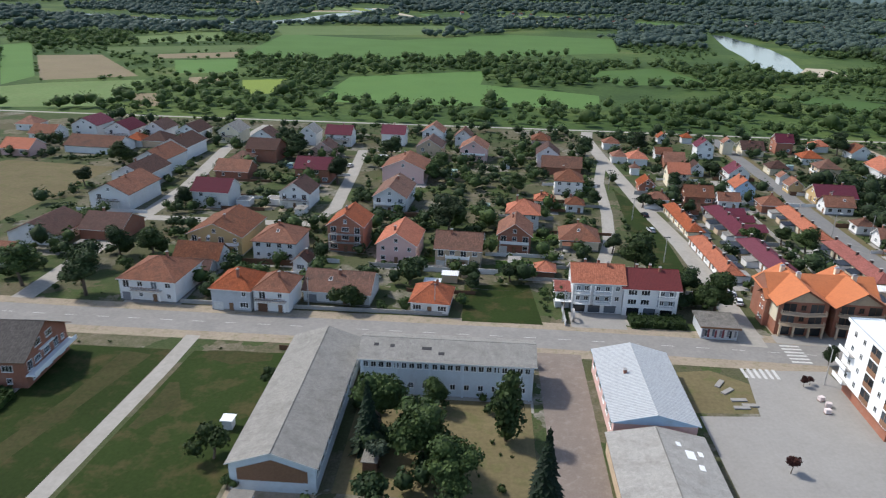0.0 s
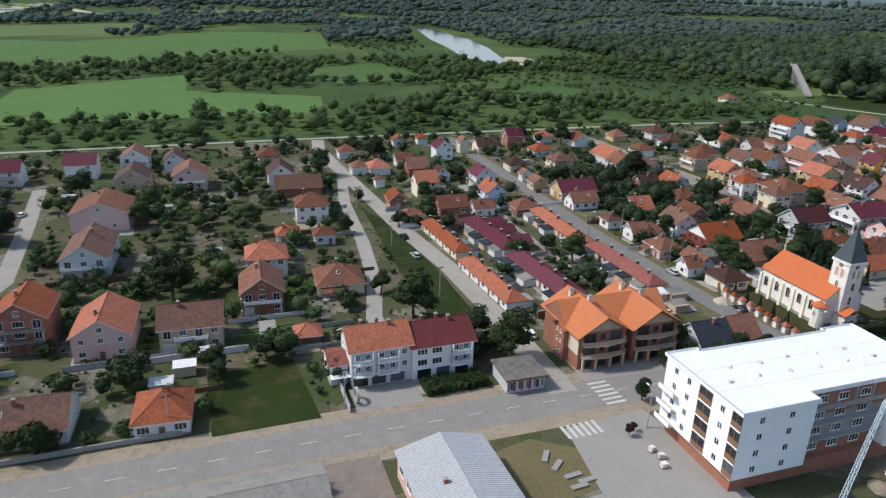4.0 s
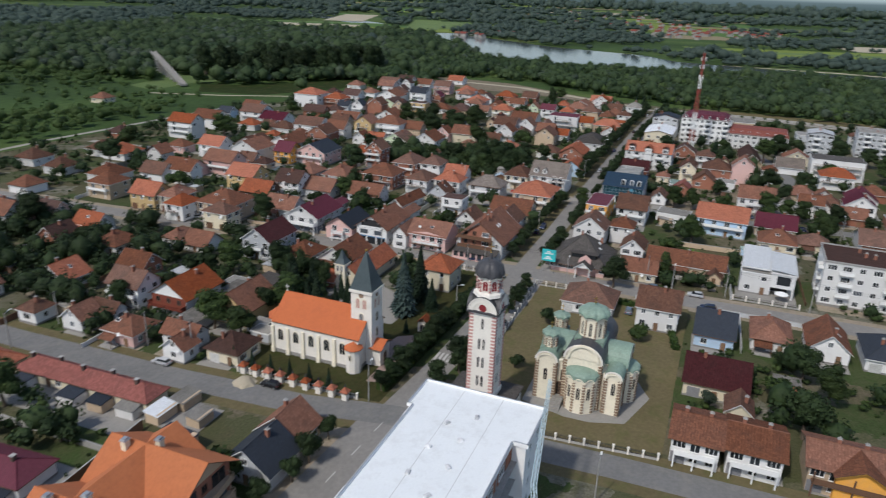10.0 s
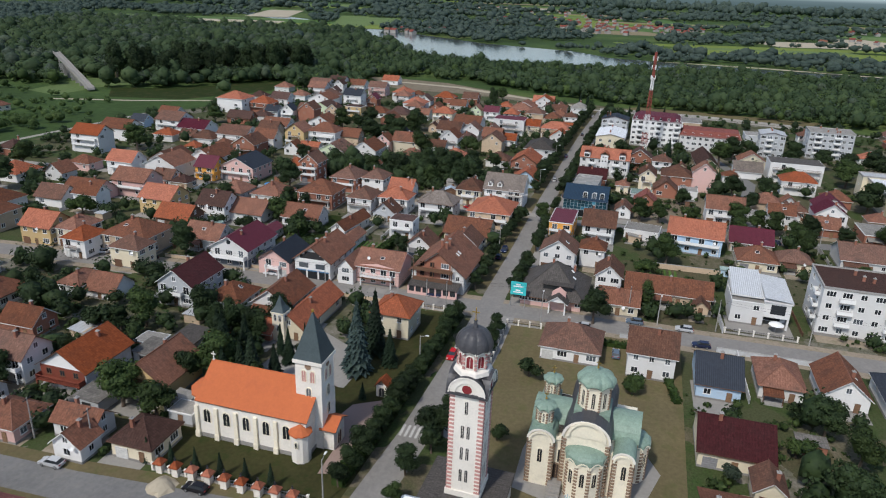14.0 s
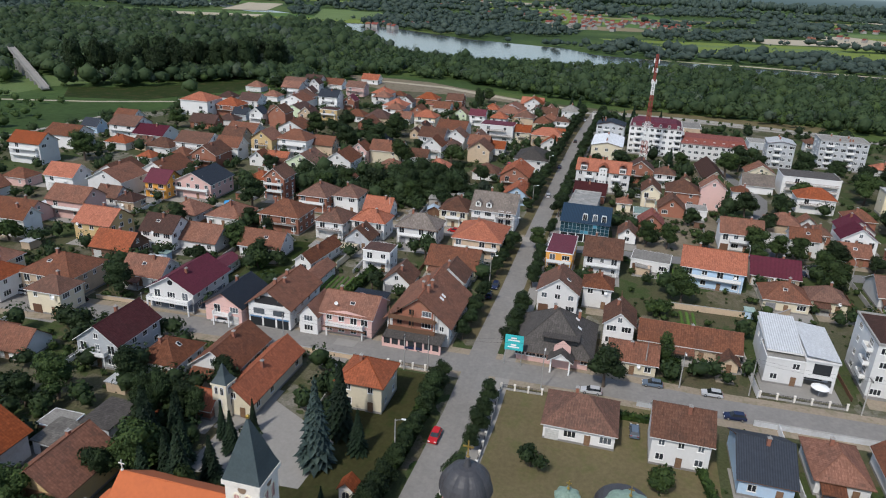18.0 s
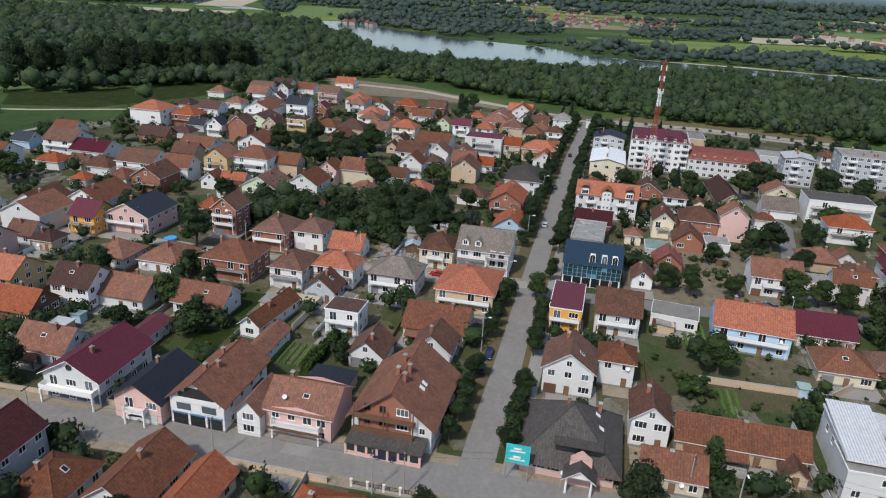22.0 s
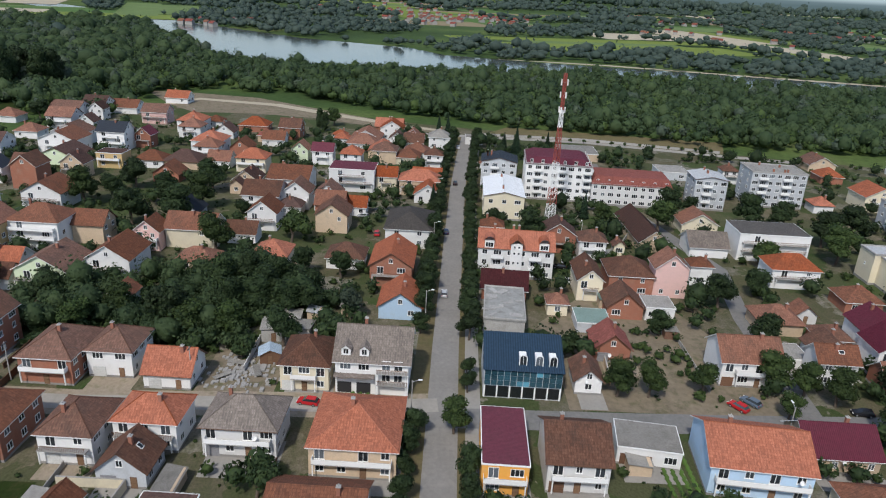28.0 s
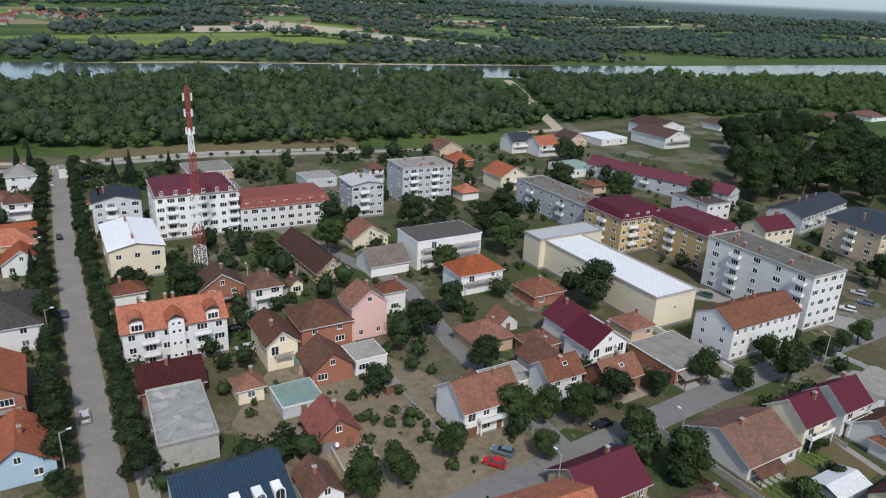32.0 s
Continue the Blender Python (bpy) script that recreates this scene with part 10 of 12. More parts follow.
    house(320.3, 243.9, 7.7, 7.7, -1.5, 1, "h", "o", "w")
    house(303.0, 258.1, 15.0, 14.6, -1.5, 2, "x", "s", "p")
    house(295.6, 270.0, 9.5, 8.5, -1.5, 2, "y", "m", "o")
    house(300.7, 291.7, 13.0, 12.4, -1.5, 2, "x", "r", "w")
    house(376.1, 342.5, 12.9, 14.5, -1.5, 2, "y", "r", "w")
    house(401.4, 362.2, 10.3, 11.5, -1.5, 1, "y", "r", "w")
    house(373.0, 326.8, 12.6, 15.9, -1.5, 1, "y", "m", "w")
    house(351.9, 329.9, 8.4, 10.6, -1.5, 1, "h", "o", "w")
    house(353.8, 318.5, 6.1, 7.8, -1.5, 1, "y", "r", "t")
    house(352.5, 308.4, 9.8, 12.4, -1.5, 1, "h", "r", "w")
    house(356.3, 293.1, 12.4, 15.7, -1.5, 2, "y", "r", "w")
    house(339.9, 277.0, 12.4, 11.2, -1.5, 2, "x", "r", "k")
    house(354.4, 275.9, 8.7, 11.0, -1.5, 2, "y", "r", "w")
    house(374.3, 284.5, 8.0, 10.1, -1.5, 2, "y", "r", "t")
    house(395.9, 291.5, 11.7, 14.8, -1.5, 1, "y", "r", "w")
    house(363.9, 263.7, 10.1, 10.1, -1.5, 3, "x", "r", "y")
    house(369.1, 251.5, 11.4, 14.4, -1.5, 3, "h", "r", "w")
    house(403.3, 267.9, 11.8, 13.2, -1.5, 2, "x", "r", "w")
    house(341.5, 291.9, 8.2, 8.2, -1.5, 1, "h", "r", "w")
    house(336.3, 304.8, 6.9, 6.9, -1.5, 0, "h", "o", "w")
    house(348.9, 259.2, 6.4, 7.2, -1.5, 1, "x", "r", "w")
    house(349.8, 250.8, 7.1, 9.1, -1.5, 1, "y", "o", "w")
    house(340.0, 247.4, 6.4, 8.2, -1.5, 1, "y", "r", "w")
    house(342.7, 234.9, 12.8, 12.8, -1.5, 2, "x", "r", "n")
    house(351.3, 222.3, 12.8, 11.5, -1.5, 2, "x", "r", "w")
    house(370.4, 221.1, 7.4, 7.4, -1.5, 2, "x", "r", "p")
    house(375.0, 209.8, 9.8, 14.3, -1.5, 2, "y", "r", "c")
    house(373.8, 239.4, 8.1, 9.1, -1.5, 2, "y", "r", "t")
    house(379.1, 196.6, 6.9, 8.8, -1.5, 1, "y", "r", "w")
    house(392.7, 193.2, 9.2, 9.2, -1.5, 2, "x", "r", "w")
    house(407.2, 188.0, 7.4, 7.9, -1.5, 1, "h", "b", "w")
    house(364.2, 184.0, 9.4, 9.4, -1.5, 1, "h", "o", "c")
    house(356.9, 202.9, 8.0, 10.2, -1.5, 1, "h", "r", "t")
    house(332.8, 213.0, 4.9, 5.5, -1.5, 1, "x", "r", "w")
    house(364.7, 163.1, 9.3, 10.4, -1.5, 1, "h", "r", "w")
    house(357.4, 149.3, 15.4, 11.2, -1.5, 2, "x", "o", "k")
    house(336.6, 145.6, 11.8, 10.4, -1.5, 1, "x", "o", "u")
    house(388.6, 146.2, 19.0, 14.0, -1.5, 2, "h", "k", "w")
    house(394.1, 171.3, 10.1, 10.1, -1.5, 2, "x", "r", "t")
    house(414.8, 176.2, 8.0, 9.0, -1.5, 2, "x", "r", "w")
    house(415.8, 187.3, 9.0, 9.5, -1.5, 2, "x", "r", "w")
    house(441.6, 170.8, 12.2, 17.3, -1.5, 3, "f", "m", "w")
    house(441.8, 157.8, 7.3, 7.8, -1.5, 2, "y", "o", "c")
    house(439.5, 145.0, 9.6, 15.1, -1.5, 2, "h", "o", "t")
    house(429.6, 141.5, 8.6, 9.9, -1.5, 1, "x", "o", "w")
    house(477.2, 188.4, 7.0, 8.9, -1.5, 2, "y", "m", "w")
    house(478.7, 198.5, 7.2, 7.2, -1.5, 2, "x", "r", "n")
    house(516.3, 185.8, 6.7, 6.8, -1.5, 1, "h", "o", "w")
    house(460.5, 214.6, 9.5, 12.0, -1.5, 2, "h", "o", "c")
    house(476.2, 237.9, 9.1, 10.2, -1.5, 2, "h", "r", "w")
    house(514.5, 258.1, 9.4, 10.5, -1.5, 2, "h", "r", "w")
    house(541.4, 255.2, 7.3, 8.2, -1.5, 1, "h", "r", "w")
    house(518.1, 243.0, 8.2, 9.1, -1.5, 1, "x", "b", "w")
    house(537.3, 233.7, 11.2, 14.2, -1.5, 1, "h", "o", "k")
    house(536.4, 215.0, 8.2, 9.1, -1.5, 1, "x", "r", "k")
    house(506.6, 216.5, 8.1, 10.3, -1.5, 1, "y", "r", "w")
    house(459.5, 255.9, 9.3, 11.8, -1.5, 1, "h", "r", "w")
    house(461.0, 243.0, 11.3, 14.2, -1.5, 1, "h", "b", "t")
    house(440.2, 241.7, 8.9, 9.9, -1.5, 1, "x", "r", "k")
    house(463.1, 228.8, 8.1, 9.1, -1.5, 1, "y", "r", "w")
    house(455.5, 270.1, 8.2, 10.5, -1.5, 2, "f", "b", "y")
    house(483.8, 281.6, 10.0, 12.1, -1.5, 3, "y", "s", "w")
    house(491.5, 271.5, 7.7, 7.2, -1.5, 2, "x", "m", "k")
    house(544.5, 286.7, 10.1, 12.9, -1.5, 2, "y", "r", "p")
    house(567.3, 312.1, 11.1, 14.0, -1.5, 1, "y", "r", "w")
    house(545.0, 317.6, 7.4, 7.4, -1.5, 2, "x", "b", "w")
    house(524.2, 313.3, 7.2, 8.1, -1.5, 1, "x", "b", "w")
    house(523.4, 324.7, 11.2, 12.5, -1.5, 2, "y", "r", "w")
    house(476.8, 300.6, 14.1, 15.8, -1.5, 2, "x", "r", "w")
    house(423.5, 285.5, 9.2, 9.2, -1.5, 3, "x", "r", "k")
    house(438.8, 276.7, 7.7, 8.7, -1.5, 2, "x", "b", "t")
    house(439.8, 342.9, 15.1, 17.2, -1.5, 3, "h", "o", "w")
    house(445.5, 327.0, 12.2, 13.7, -1.5, 2, "h", "o", "k")
    house(434.9, 314.6, 7.4, 8.3, -1.5, 1, "y", "s", "x")
    house(427.6, 300.6, 6.9, 7.8, -1.5, 2, "x", "s", "w")
    house(464.9, 324.2, 10.8, 12.1, -1.5, 2, "y", "b", "w")
    house(499.0, 327.8, 9.4, 10.5, -1.5, 1, "h", "r", "w")
    house(529.8, 355.5, 10.2, 11.4, -1.5, 1, "h", "r", "w")
    house(483.2, 350.3, 9.1, 10.2, -1.5, 1, "h", "b", "w")
    house(407.4, 320.4, 8.4, 14.4, -1.5, 1, "y", "b", "k")
    house(418.6, 313.2, 7.6, 9.7, -1.5, 1, "h", "b", "w")
    house(376.0, 363.2, 7.6, 8.5, -1.5, 1, "y", "s", "u")
    house(605.1, 297.1, 10.5, 13.3, -1.5, 1, "y", "o", "w")
    house(551.2, 165.2, 11.2, 14.2, -1.5, 1, "y", "o", "k")
    house(509.1, 174.6, 12.3, 14.9, -1.5, 1, "h", "r", "w")
    house(484.8, 162.2, 9.4, 10.5, -1.5, 2, "h", "r", "t")
    house(497.0, 148.4, 9.7, 10.8, -1.5, 1, "h", "r", "w")
    house(480.0, 140.3, 7.0, 7.8, -1.5, 2, "h", "r", "w")
    house(529.0, 151.6, 6.8, 7.6, -1.5, 1, "x", "r", "k")
    house(521.9, 159.0, 6.7, 7.5, -1.5, 1, "x", "b", "w")
    house(427.9, 212.1, 4.7, 4.7, -1.5, 1, "x", "b", "t")
    house(532.1, 120.6, 8.0, 8.9, -1.5, 1, "f", "x", "w")
    house(281.6, 280.7, 7.2, 8.1, -1.5, 1, "y", "r", "w")
    house(279.1, 271.9, 6.4, 7.2, -1.5, 1, "h", "b", "t")
    house(234.0, 108.0, 9.0, 6.7, -1.5, 2, "x", "r", "w")
    house(221.4, 104.9, 6.7, 9.9, -1.5, 1, "y", "r", "c")
    house(232.8, 92.3, 7.5, 21.8, -1.5, 1, "y", "r", "t")
    house(247.8, 123.1, 10.0, 10.0, -1.5, 2, "x", "r", "w")
    house(252.6, 113.5, 7.1, 7.1, -1.5, 2, "h", "r", "w")
    house(277.6, 112.8, 12.4, 10.2, -1.5, 2, "y", "q", "w")
    house(283.0, 98.6, 8.0, 11.0, -8, 1, "f", "x", "w")
    house(278.6, 82.2, 13.6, 16.4, -6, 2, "y", "o", "u")
    house(284.6, 64.6, 10.1, 12.8, -1.5, 1, "y", "m", "t")
    house(267.7, 65.0, 10.0, 11.2, -1.5, 1, "h", "r", "c")
    house(270.1, 53.9, 8.0, 9.0, -1.5, 1, "h", "r", "c")
    house(312.0, 70.0, 10.2, 12.6, -1.5, 2, "y", "r", "w")
    house(320.1, 47.0, 8.3, 8.1, -1.5, 1, "x", "r", "w")
    house(328.1, 31.5, 9.6, 10.5, -1.5, 2, "x", "m", "w")
    house(226.9, 84.2, 3.5, 3.8, -1.5, 0, "x", "r", "t")
    house(319.1, 58.0, 7.4, 9.8, -1.5, 0, "f", "x", "w")
    house(385.1, 99.9, 8.7, 10.7, -1.5, 2, "x", "b", "k")
    house(380.5, 90.0, 7.6, 8.1, -1.5, 2, "h", "r", "w")
    house(396.5, 119.5, 6.3, 7.1, -1.5, 1, "h", "r", "w")
    house(353.0, 96.5, 12.6, 6.6, -1.5, 2, "x", "r", "c")
    house(356.6, 84.6, 11.4, 12.0, -1.5, 2, "h", "q", "k")
    house(341.0, 89.4, 8.6, 9.0, -1.5, 1, "x", "q", "k")
    house(340.3, 80.6, 7.3, 7.3, -1.5, 1, "f", "x", "w")
    house(354.6, 74.0, 7.0, 8.9, -1.5, 3, "x", "r", "p")
    house(363.2, 62.4, 5.4, 6.0, -1.5, 2, "h", "r", "w")
    house(339.6, 106.4, 5.0, 5.0, -1.5, 1, "h", "r", "c")
    house(332.5, 98.9, 8.1, 8.1, -1.5, 0, "f", "n", "x")
    house(319.0, 97.5, 8.0, 8.0, -1.5, 1, "x", "e", "k")
    house(305.2, 105.4, 7.8, 5.4, -1.5, 1, "x", "q", "w")
    house(366.0, 35.0, 9.6, 13.6, -1.5, 2, "h", "o", "w")
    house(351.0, 23.2, 8.9, 9.9, -1.5, 1, "h", "r", "k")
    house(336.2, 52.0, 9.3, 10.4, -1.5, 1, "h", "r", "t")
    house(327.7, 42.7, 6.8, 7.6, -1.5, 1, "h", "r", "k")
    house(341.5, 42.5, 5.0, 5.6, -1.5, 0, "x", "r", "w")
    house(311.7, 51.0, 6.5, 8.5, -1.5, 2, "y", "r", "w")
    house(318.6, 33.5, 8.6, 10.6, -1.5, 2, "x", "m", "w")
    house(324.1, 15.7, 7.2, 7.2, -1.5, 1, "h", "r", "t")
    house(309.0, 37.1, 7.2, 9.2, -1.5, 1, "y", "r", "k")
    house(308.7, 18.5, 13.9, 13.9, -1.5, 1, "f", "x", "k")
    house(280.4, 32.8, 13.5, 13.5, -1.5, 1, "y", "r", "w")
    house(278.2, 19.4, 8.2, 8.2, -1.5, 2, "y", "m", "c")
    house(277.6, 7.6, 8.2, 8.2, -1.5, 2, "y", "m", "w")
    house(320.9, 64.6, 3.6, 3.0, -1.5, 0, "x", "r", "t")
    house(266.3, 10.0, 3.5, 3.5, -1.5, 1, "h", "r", "w")
    house(450.6, 142.4, 9.8, 11.0, -1.5, 1, "y", "o", "w")
    house(382.8, 80.7, 3.4, 3.4, -1.5, 1, "x", "r", "c")
    house(400.0, 69.2, 29.0, 9.4, 2, 1, "x", "b", "t")
    house(410.6, 47.0, 9.6, 12.2, -1.5, 1, "x", "r", "c")
    house(388.4, 51.8, 10.4, 12.0, -1.5, 1, "y", "a", "w")
    house(388.8, 32.2, 13.0, 22.0, -1.5, 3, "f", "k", "w")
    house(441.1, -12.2, 7.5, 7.5, -1.5, 1, "h", "o", "w")
    house(449.5, -37.8, 13.3, 13.3, -1.5, 2, "x", "o", "c")
    house(489.0, -39.8, 10.0, 10.0, -1.5, 1, "h", "o", "k")
    house(478.8, 10.2, 6.6, 6.6, -1.5, 2, "h", "r", "w")
    house(504.8, -85.6, 11.2, 12.2, -1.5, 2, "y", "s", "w")
    house(493.3, -94.1, 11.0, 12.0, -1.5, 2, "y", "o", "w")
    house(498.1, -117.2, 12.6, 12.6, -1.5, 2, "x", "b", "t")
    house(513.2, -46.9, 12.8, 12.8, -1.5, 1, "x", "r", "t")
    house(506.4, -149.5, 19.3, 19.3, -1.5, 1, "f", "w", "w")
    house(514.9, -202.4, 23.5, 23.5, -1.5, 2, "x", "b", "w")
    house(490.6, -179.1, 26.0, 19.8, -1.5, 2, "x", "b", "w")
    house(512.1, -258.7, 14.2, 14.2, -1.5, 1, "h", "b", "w")
    house(493.2, -318.7, 13.3, 13.3, -1.5, 1, "h", "r", "w")
    house(501.0, -368.9, 17.2, 17.2, -1.5, 1, "h", "r", "w")
    house(499.8, -415.1, 20.5, 20.5, -1.5, 1, "h", "r", "w")
    house(456.8, -83.0, 16.6, 16.6, -1.5, 1, "f", "n", "w")
    house(427.5, -68.7, 7.1, 7.1, -1.5, 1, "h", "r", "t")
    house(483.3, 34.1, 12.9, 12.9, -1.5, 1, "f", "x", "x")
    house(513.2, 71.2, 18.3, 18.3, -1.5, 1, "f", "x", "t")
    house(478.9, 118.0, 3.6, 3.6, -1.5, 1, "h", "r", "w")
    house(518.5, 138.2, 10.1, 10.1, -1.5, 2, "h", "x", "w")
    house(541.3, 330.7, 15.0, 15.0, -1.5, 2, "y", "r", "w")
    house(560.3, 324.9, 12.2, 12.2, -1.5, 2, "y", "b", "w")
    house(529.2, 262.6, 12.6, 12.6, -1.5, 2, "h", "o", "w")
    house(487.9, 240.9, 13.3, 13.3, -1.5, 2, "h", "o", "w")
    house(490.0, 303.5, 11.6, 15.0, -1.5, 2, "x", "r", "w")
    house(459.9, 292.3, 15.0, 15.0, -1.5, 1, "x", "b", "n")
    house(487.2, 226.5, 9.1, 9.1, -1.5, 1, "x", "r", "k")
    house(514.1, 222.1, 7.3, 7.3, -1.5, 1, "h", "e", "t")
    house(437.2, 210.6, 9.7, 9.7, -1.5, 1, "x", "b", "t")
    house(432.5, 291.0, 8.7, 9.4, -1.5, 2, "y", "r", "k")
    house(523.8, 212.0, 10.2, 10.2, -1.5, 2, "y", "r", "k")
    house(522.7, 187.7, 5.9, 6.7, -1.5, 1, "h", "o", "w")
    house(522.0, 174.2, 13.4, 14.3, -1.5, 1, "x", "r", "w")
    house(534.0, 162.5, 10.3, 11.4, -1.5, 2, "x", "o", "w")
    house(475.5, 175.8, 8.8, 8.8, -1.5, 2, "h", "o", "w")
    house(494.9, 164.3, 10.4, 11.9, -1.5, 1, "x", "o", "t")
    house(515.7, 150.5, 9.2, 9.2, -1.5, 1, "y", "r", "w")
    house(486.0, 151.8, 11.1, 10.1, -1.5, 1, "h", "r", "c")
    house(434.9, 193.3, 15.0, 15.0, -1.5, 2, "y", "r", "w")
    house(454.8, 201.5, 4.8, 4.8, -1.5, 0, "x", "o", "w")
    house(410.4, 165.7, 6.8, 6.8, -1.5, 1, "y", "o", "w")
    house(412.7, 198.2, 13.5, 12.4, -1.5, 2, "y", "r", "w")
    house(397.3, 219.8, 9.1, 9.1, -1.5, 1, "x", "s", "x")
    house(404.1, 173.6, 9.4, 9.4, -1.5, 2, "y", "r", "k")


build_houses()


# ---------------------------------------------------------------- greenery of the town
def boulevard_rows():
    """Clipped trees in two rows along the boulevard."""
    rng = random.Random(21)

    def at(x):
        for (x0, y0), (x1, y1) in zip(BOULEVARD, BOULEVARD[1:]):
            if x0 <= x <= x1:
                return y0 + (y1 - y0) * (x - x0) / (x1 - x0)
        return 124
    for side, spans in ((1, ((137, 203, 4.0), (222, 244, 5.2), (262, 282, 6.0), (324, 470, 7.4), (480, 530, 7))), (-1, ((150, 176, 6.0), (183, 203, 5.0), (221, 243, 4.6), (257, 276, 5.0), (300, 306, 6), (322, 475, 6.9), (485, 535, 8)))):
        for x0, x1, step in spans:
            x = x0
            while x < x1:
                w = rng.uniform(4.3, 6.0) + (rng.uniform(0.4, 2.2) if x > 310 else 0)
                off = (5.9 if side > 0 else -4.9) + (0.3 if x > 310 else 0) * side
                tree(x, at(x) + off, w, "d", w * rng.uniform(0.95, 1.12), False, "clipped dark green street tree", "trees along the boulevard")
                x += step * rng.uniform(0.85, 1.15)


def hedge(pts, width, height, label="dense clipped green hedge"):
    """A hedge: a rough-topped core wrapped in leaf clumps."""
    rng = np.random.RandomState(int(pts[0][0] * 7) % 999)
    b = Build()
    vs, n = [], 0
    core = Build()
    for p, q in zip(pts, pts[1:]):
        p, q = Vector((*p, 0)), Vector((*q, 0))
        d = q - p
        m = Matrix.Translation(p) @ Matrix.Rotation(math.atan2(d.y, d.x), 4, "Z")
        core.box(0, -width * .42, 0, d.length, width * .42, height * .9, 0, m)
        k = int(d.length * (width + 2 * height) * 5)
        u, s = rng.uniform(0, d.length, k), rng.uniform(0, 1, k)
        face = rng.randint(0, 4, k)
        x = u
        y = np.where(face == 0, -width / 2, np.where(face == 1, width / 2, (s - .5) * width))
        z = np.where(face > 1, height, s * height)
        c = np.stack([x, y, z], 1) + rng.normal(size=(k, 3)) * 0.1
        R = np.array(m.to_3x3())
        c = c @ R.T + np.array(p)
        a, e = rng.normal(size=(k, 3)) * .22, rng.normal(size=(k, 3)) * .22
        vs.append(np.stack([c - a, c - e, c + a, c + e], 1).reshape(-1, 3))
    cv = np.array(core.v)
    quads = np.concatenate([np.array(core.f), np.arange(sum(len(v) for v in vs)).reshape(-1, 4) + len(cv)])
    me = raw_mesh("hedge", np.concatenate([cv] + vs), np.zeros((0, 3), int), quads, HEDGE)
    return tagged(new("hedge", me), label, "hedge")


def park_trees():
    rng = random.Random(31)
    for i in range(120):
        x, y = rng.uniform(345, 480), rng.uniform(-300, -120)
        if y > -118 - max(0, x - 400) * 1.24 or (abs(x - 361) < 14 and y > -142):
            continue
        if any(math.hypot(x - a, y - b) < 6 for a, b, r in TREE_AT):
            continue
        tree(x, y, rng.uniform(12, 17), "d", rng.uniform(13, 19), rng.random() < .3, "large old park tree with a dark crown", "trees of the park")
    for i in range(60):
        x = rng.uniform(505, 640)
        y = 452 - (x - 505) * 0.62 + rng.uniform(0, 52)
        if inside(np.array([x]), np.array([y]), FIELDS[1][1])[0] or any(math.hypot(x - a, y - b) < 9 for a, b, r in TREE_AT):
            continue
        tree(x, y, rng.uniform(14, 20), "d", rng.uniform(20, 27), False, "large old tree with a dark crown by the park lawn", "trees of the park")
    for i in range(18):
        tree(551 - i * 0.9, 112 - i * 7.2, 2.4, "s", 2.6, True, "small round tree planted along the levee fence", "trees along the levee")


tree(171.5, 157.6, 8.5, "c", 18.0, label="blue spruce with silvery boughs in the church garden")
tree(180.5, 156.8, 7.5, "c", 16.5)
tree(176.5, 152.0, 5.0, "c", 9.5)
tree(162.7, 183.6, 8.0, "c", 15.0)
tree(156.5, 188.0, 7.0, "d", 8.0, False)
tree(168.0, 187.5, 6.5, "d", 8.0, False)
tree(173.7, 176.4, 3.0, "c", 8.0)
tree(171.0, 173.0, 2.6, "c", 7.0)
for i in range(6):
    tree(133.4, 157.5 + i * 4.6, 2.3, "c", 5.4, label="slim columnar cypress by the church fence", group="cypresses by the church fence")
for x, y, w in ((111.5, 148.9, 5.6), (106.0, 149.0, 4.4), (98.7, 150.6, 4.6), (92.2, 150.8, 3.8), (79.6, 140.6, 4.2), (118.6, 149.2, 4.4)):
    tree(x, y, w, "d", w * 1.1, False)
tree(160.5, 178.5, 5.5, "c", 11)
tree(165.5, 178.8, 5, "c", 10)
tree(168.5, 182.0, 6, "c", 12)
tree(172.2, 184.0, 5, "c", 10)
tree(176.8, 172.0, 2.6, "c", 7.5)
tree(163.5, 172.5, 5, "c", 9)
tree(158.0, 181.0, 6, "c", 10)
mass_rng = random.Random(63)
for i in range(26):
    tx, ty = mass_rng.uniform(161, 176), mass_rng.uniform(172, 193)
    if ty > 168 + (tx - 159) * 1.6 + 8 or ty < 176 - (176 - tx) * .4 or any(math.hypot(tx - a, ty - b) < 2.6 for a, b, w in TREE_AT):
        continue
    tree(tx, ty, mass_rng.uniform(5.0, 7.5), mass_rng.choice("dcdp"), mass_rng.uniform(8, 12.5), False, "dark close-grown tree behind the church")
boulevard_rows()
hedge([(137, 147.6), (160, 145.8), (204, 143.6)], 2.4, 2.0)
hedge([(38.5, 157.2), (52, 157.4)], 5.5, 1.6, "broad leafy hedge in front of a white house")
hedge([(201, 112), (201, 96), (180, 92)], 1.4, 1.2)
hedge([(-100, 113), (-90.5, 112), (-88, 60)], 2.2, 1.4)
hedge([(235, 176), (252, 175)], 2.0, 2.4)
hedge([(236, 96), (236, 92)], 3.0, 3.0)
hedge([(219, 96.5), (223, 96)], 2.5, 3.4)


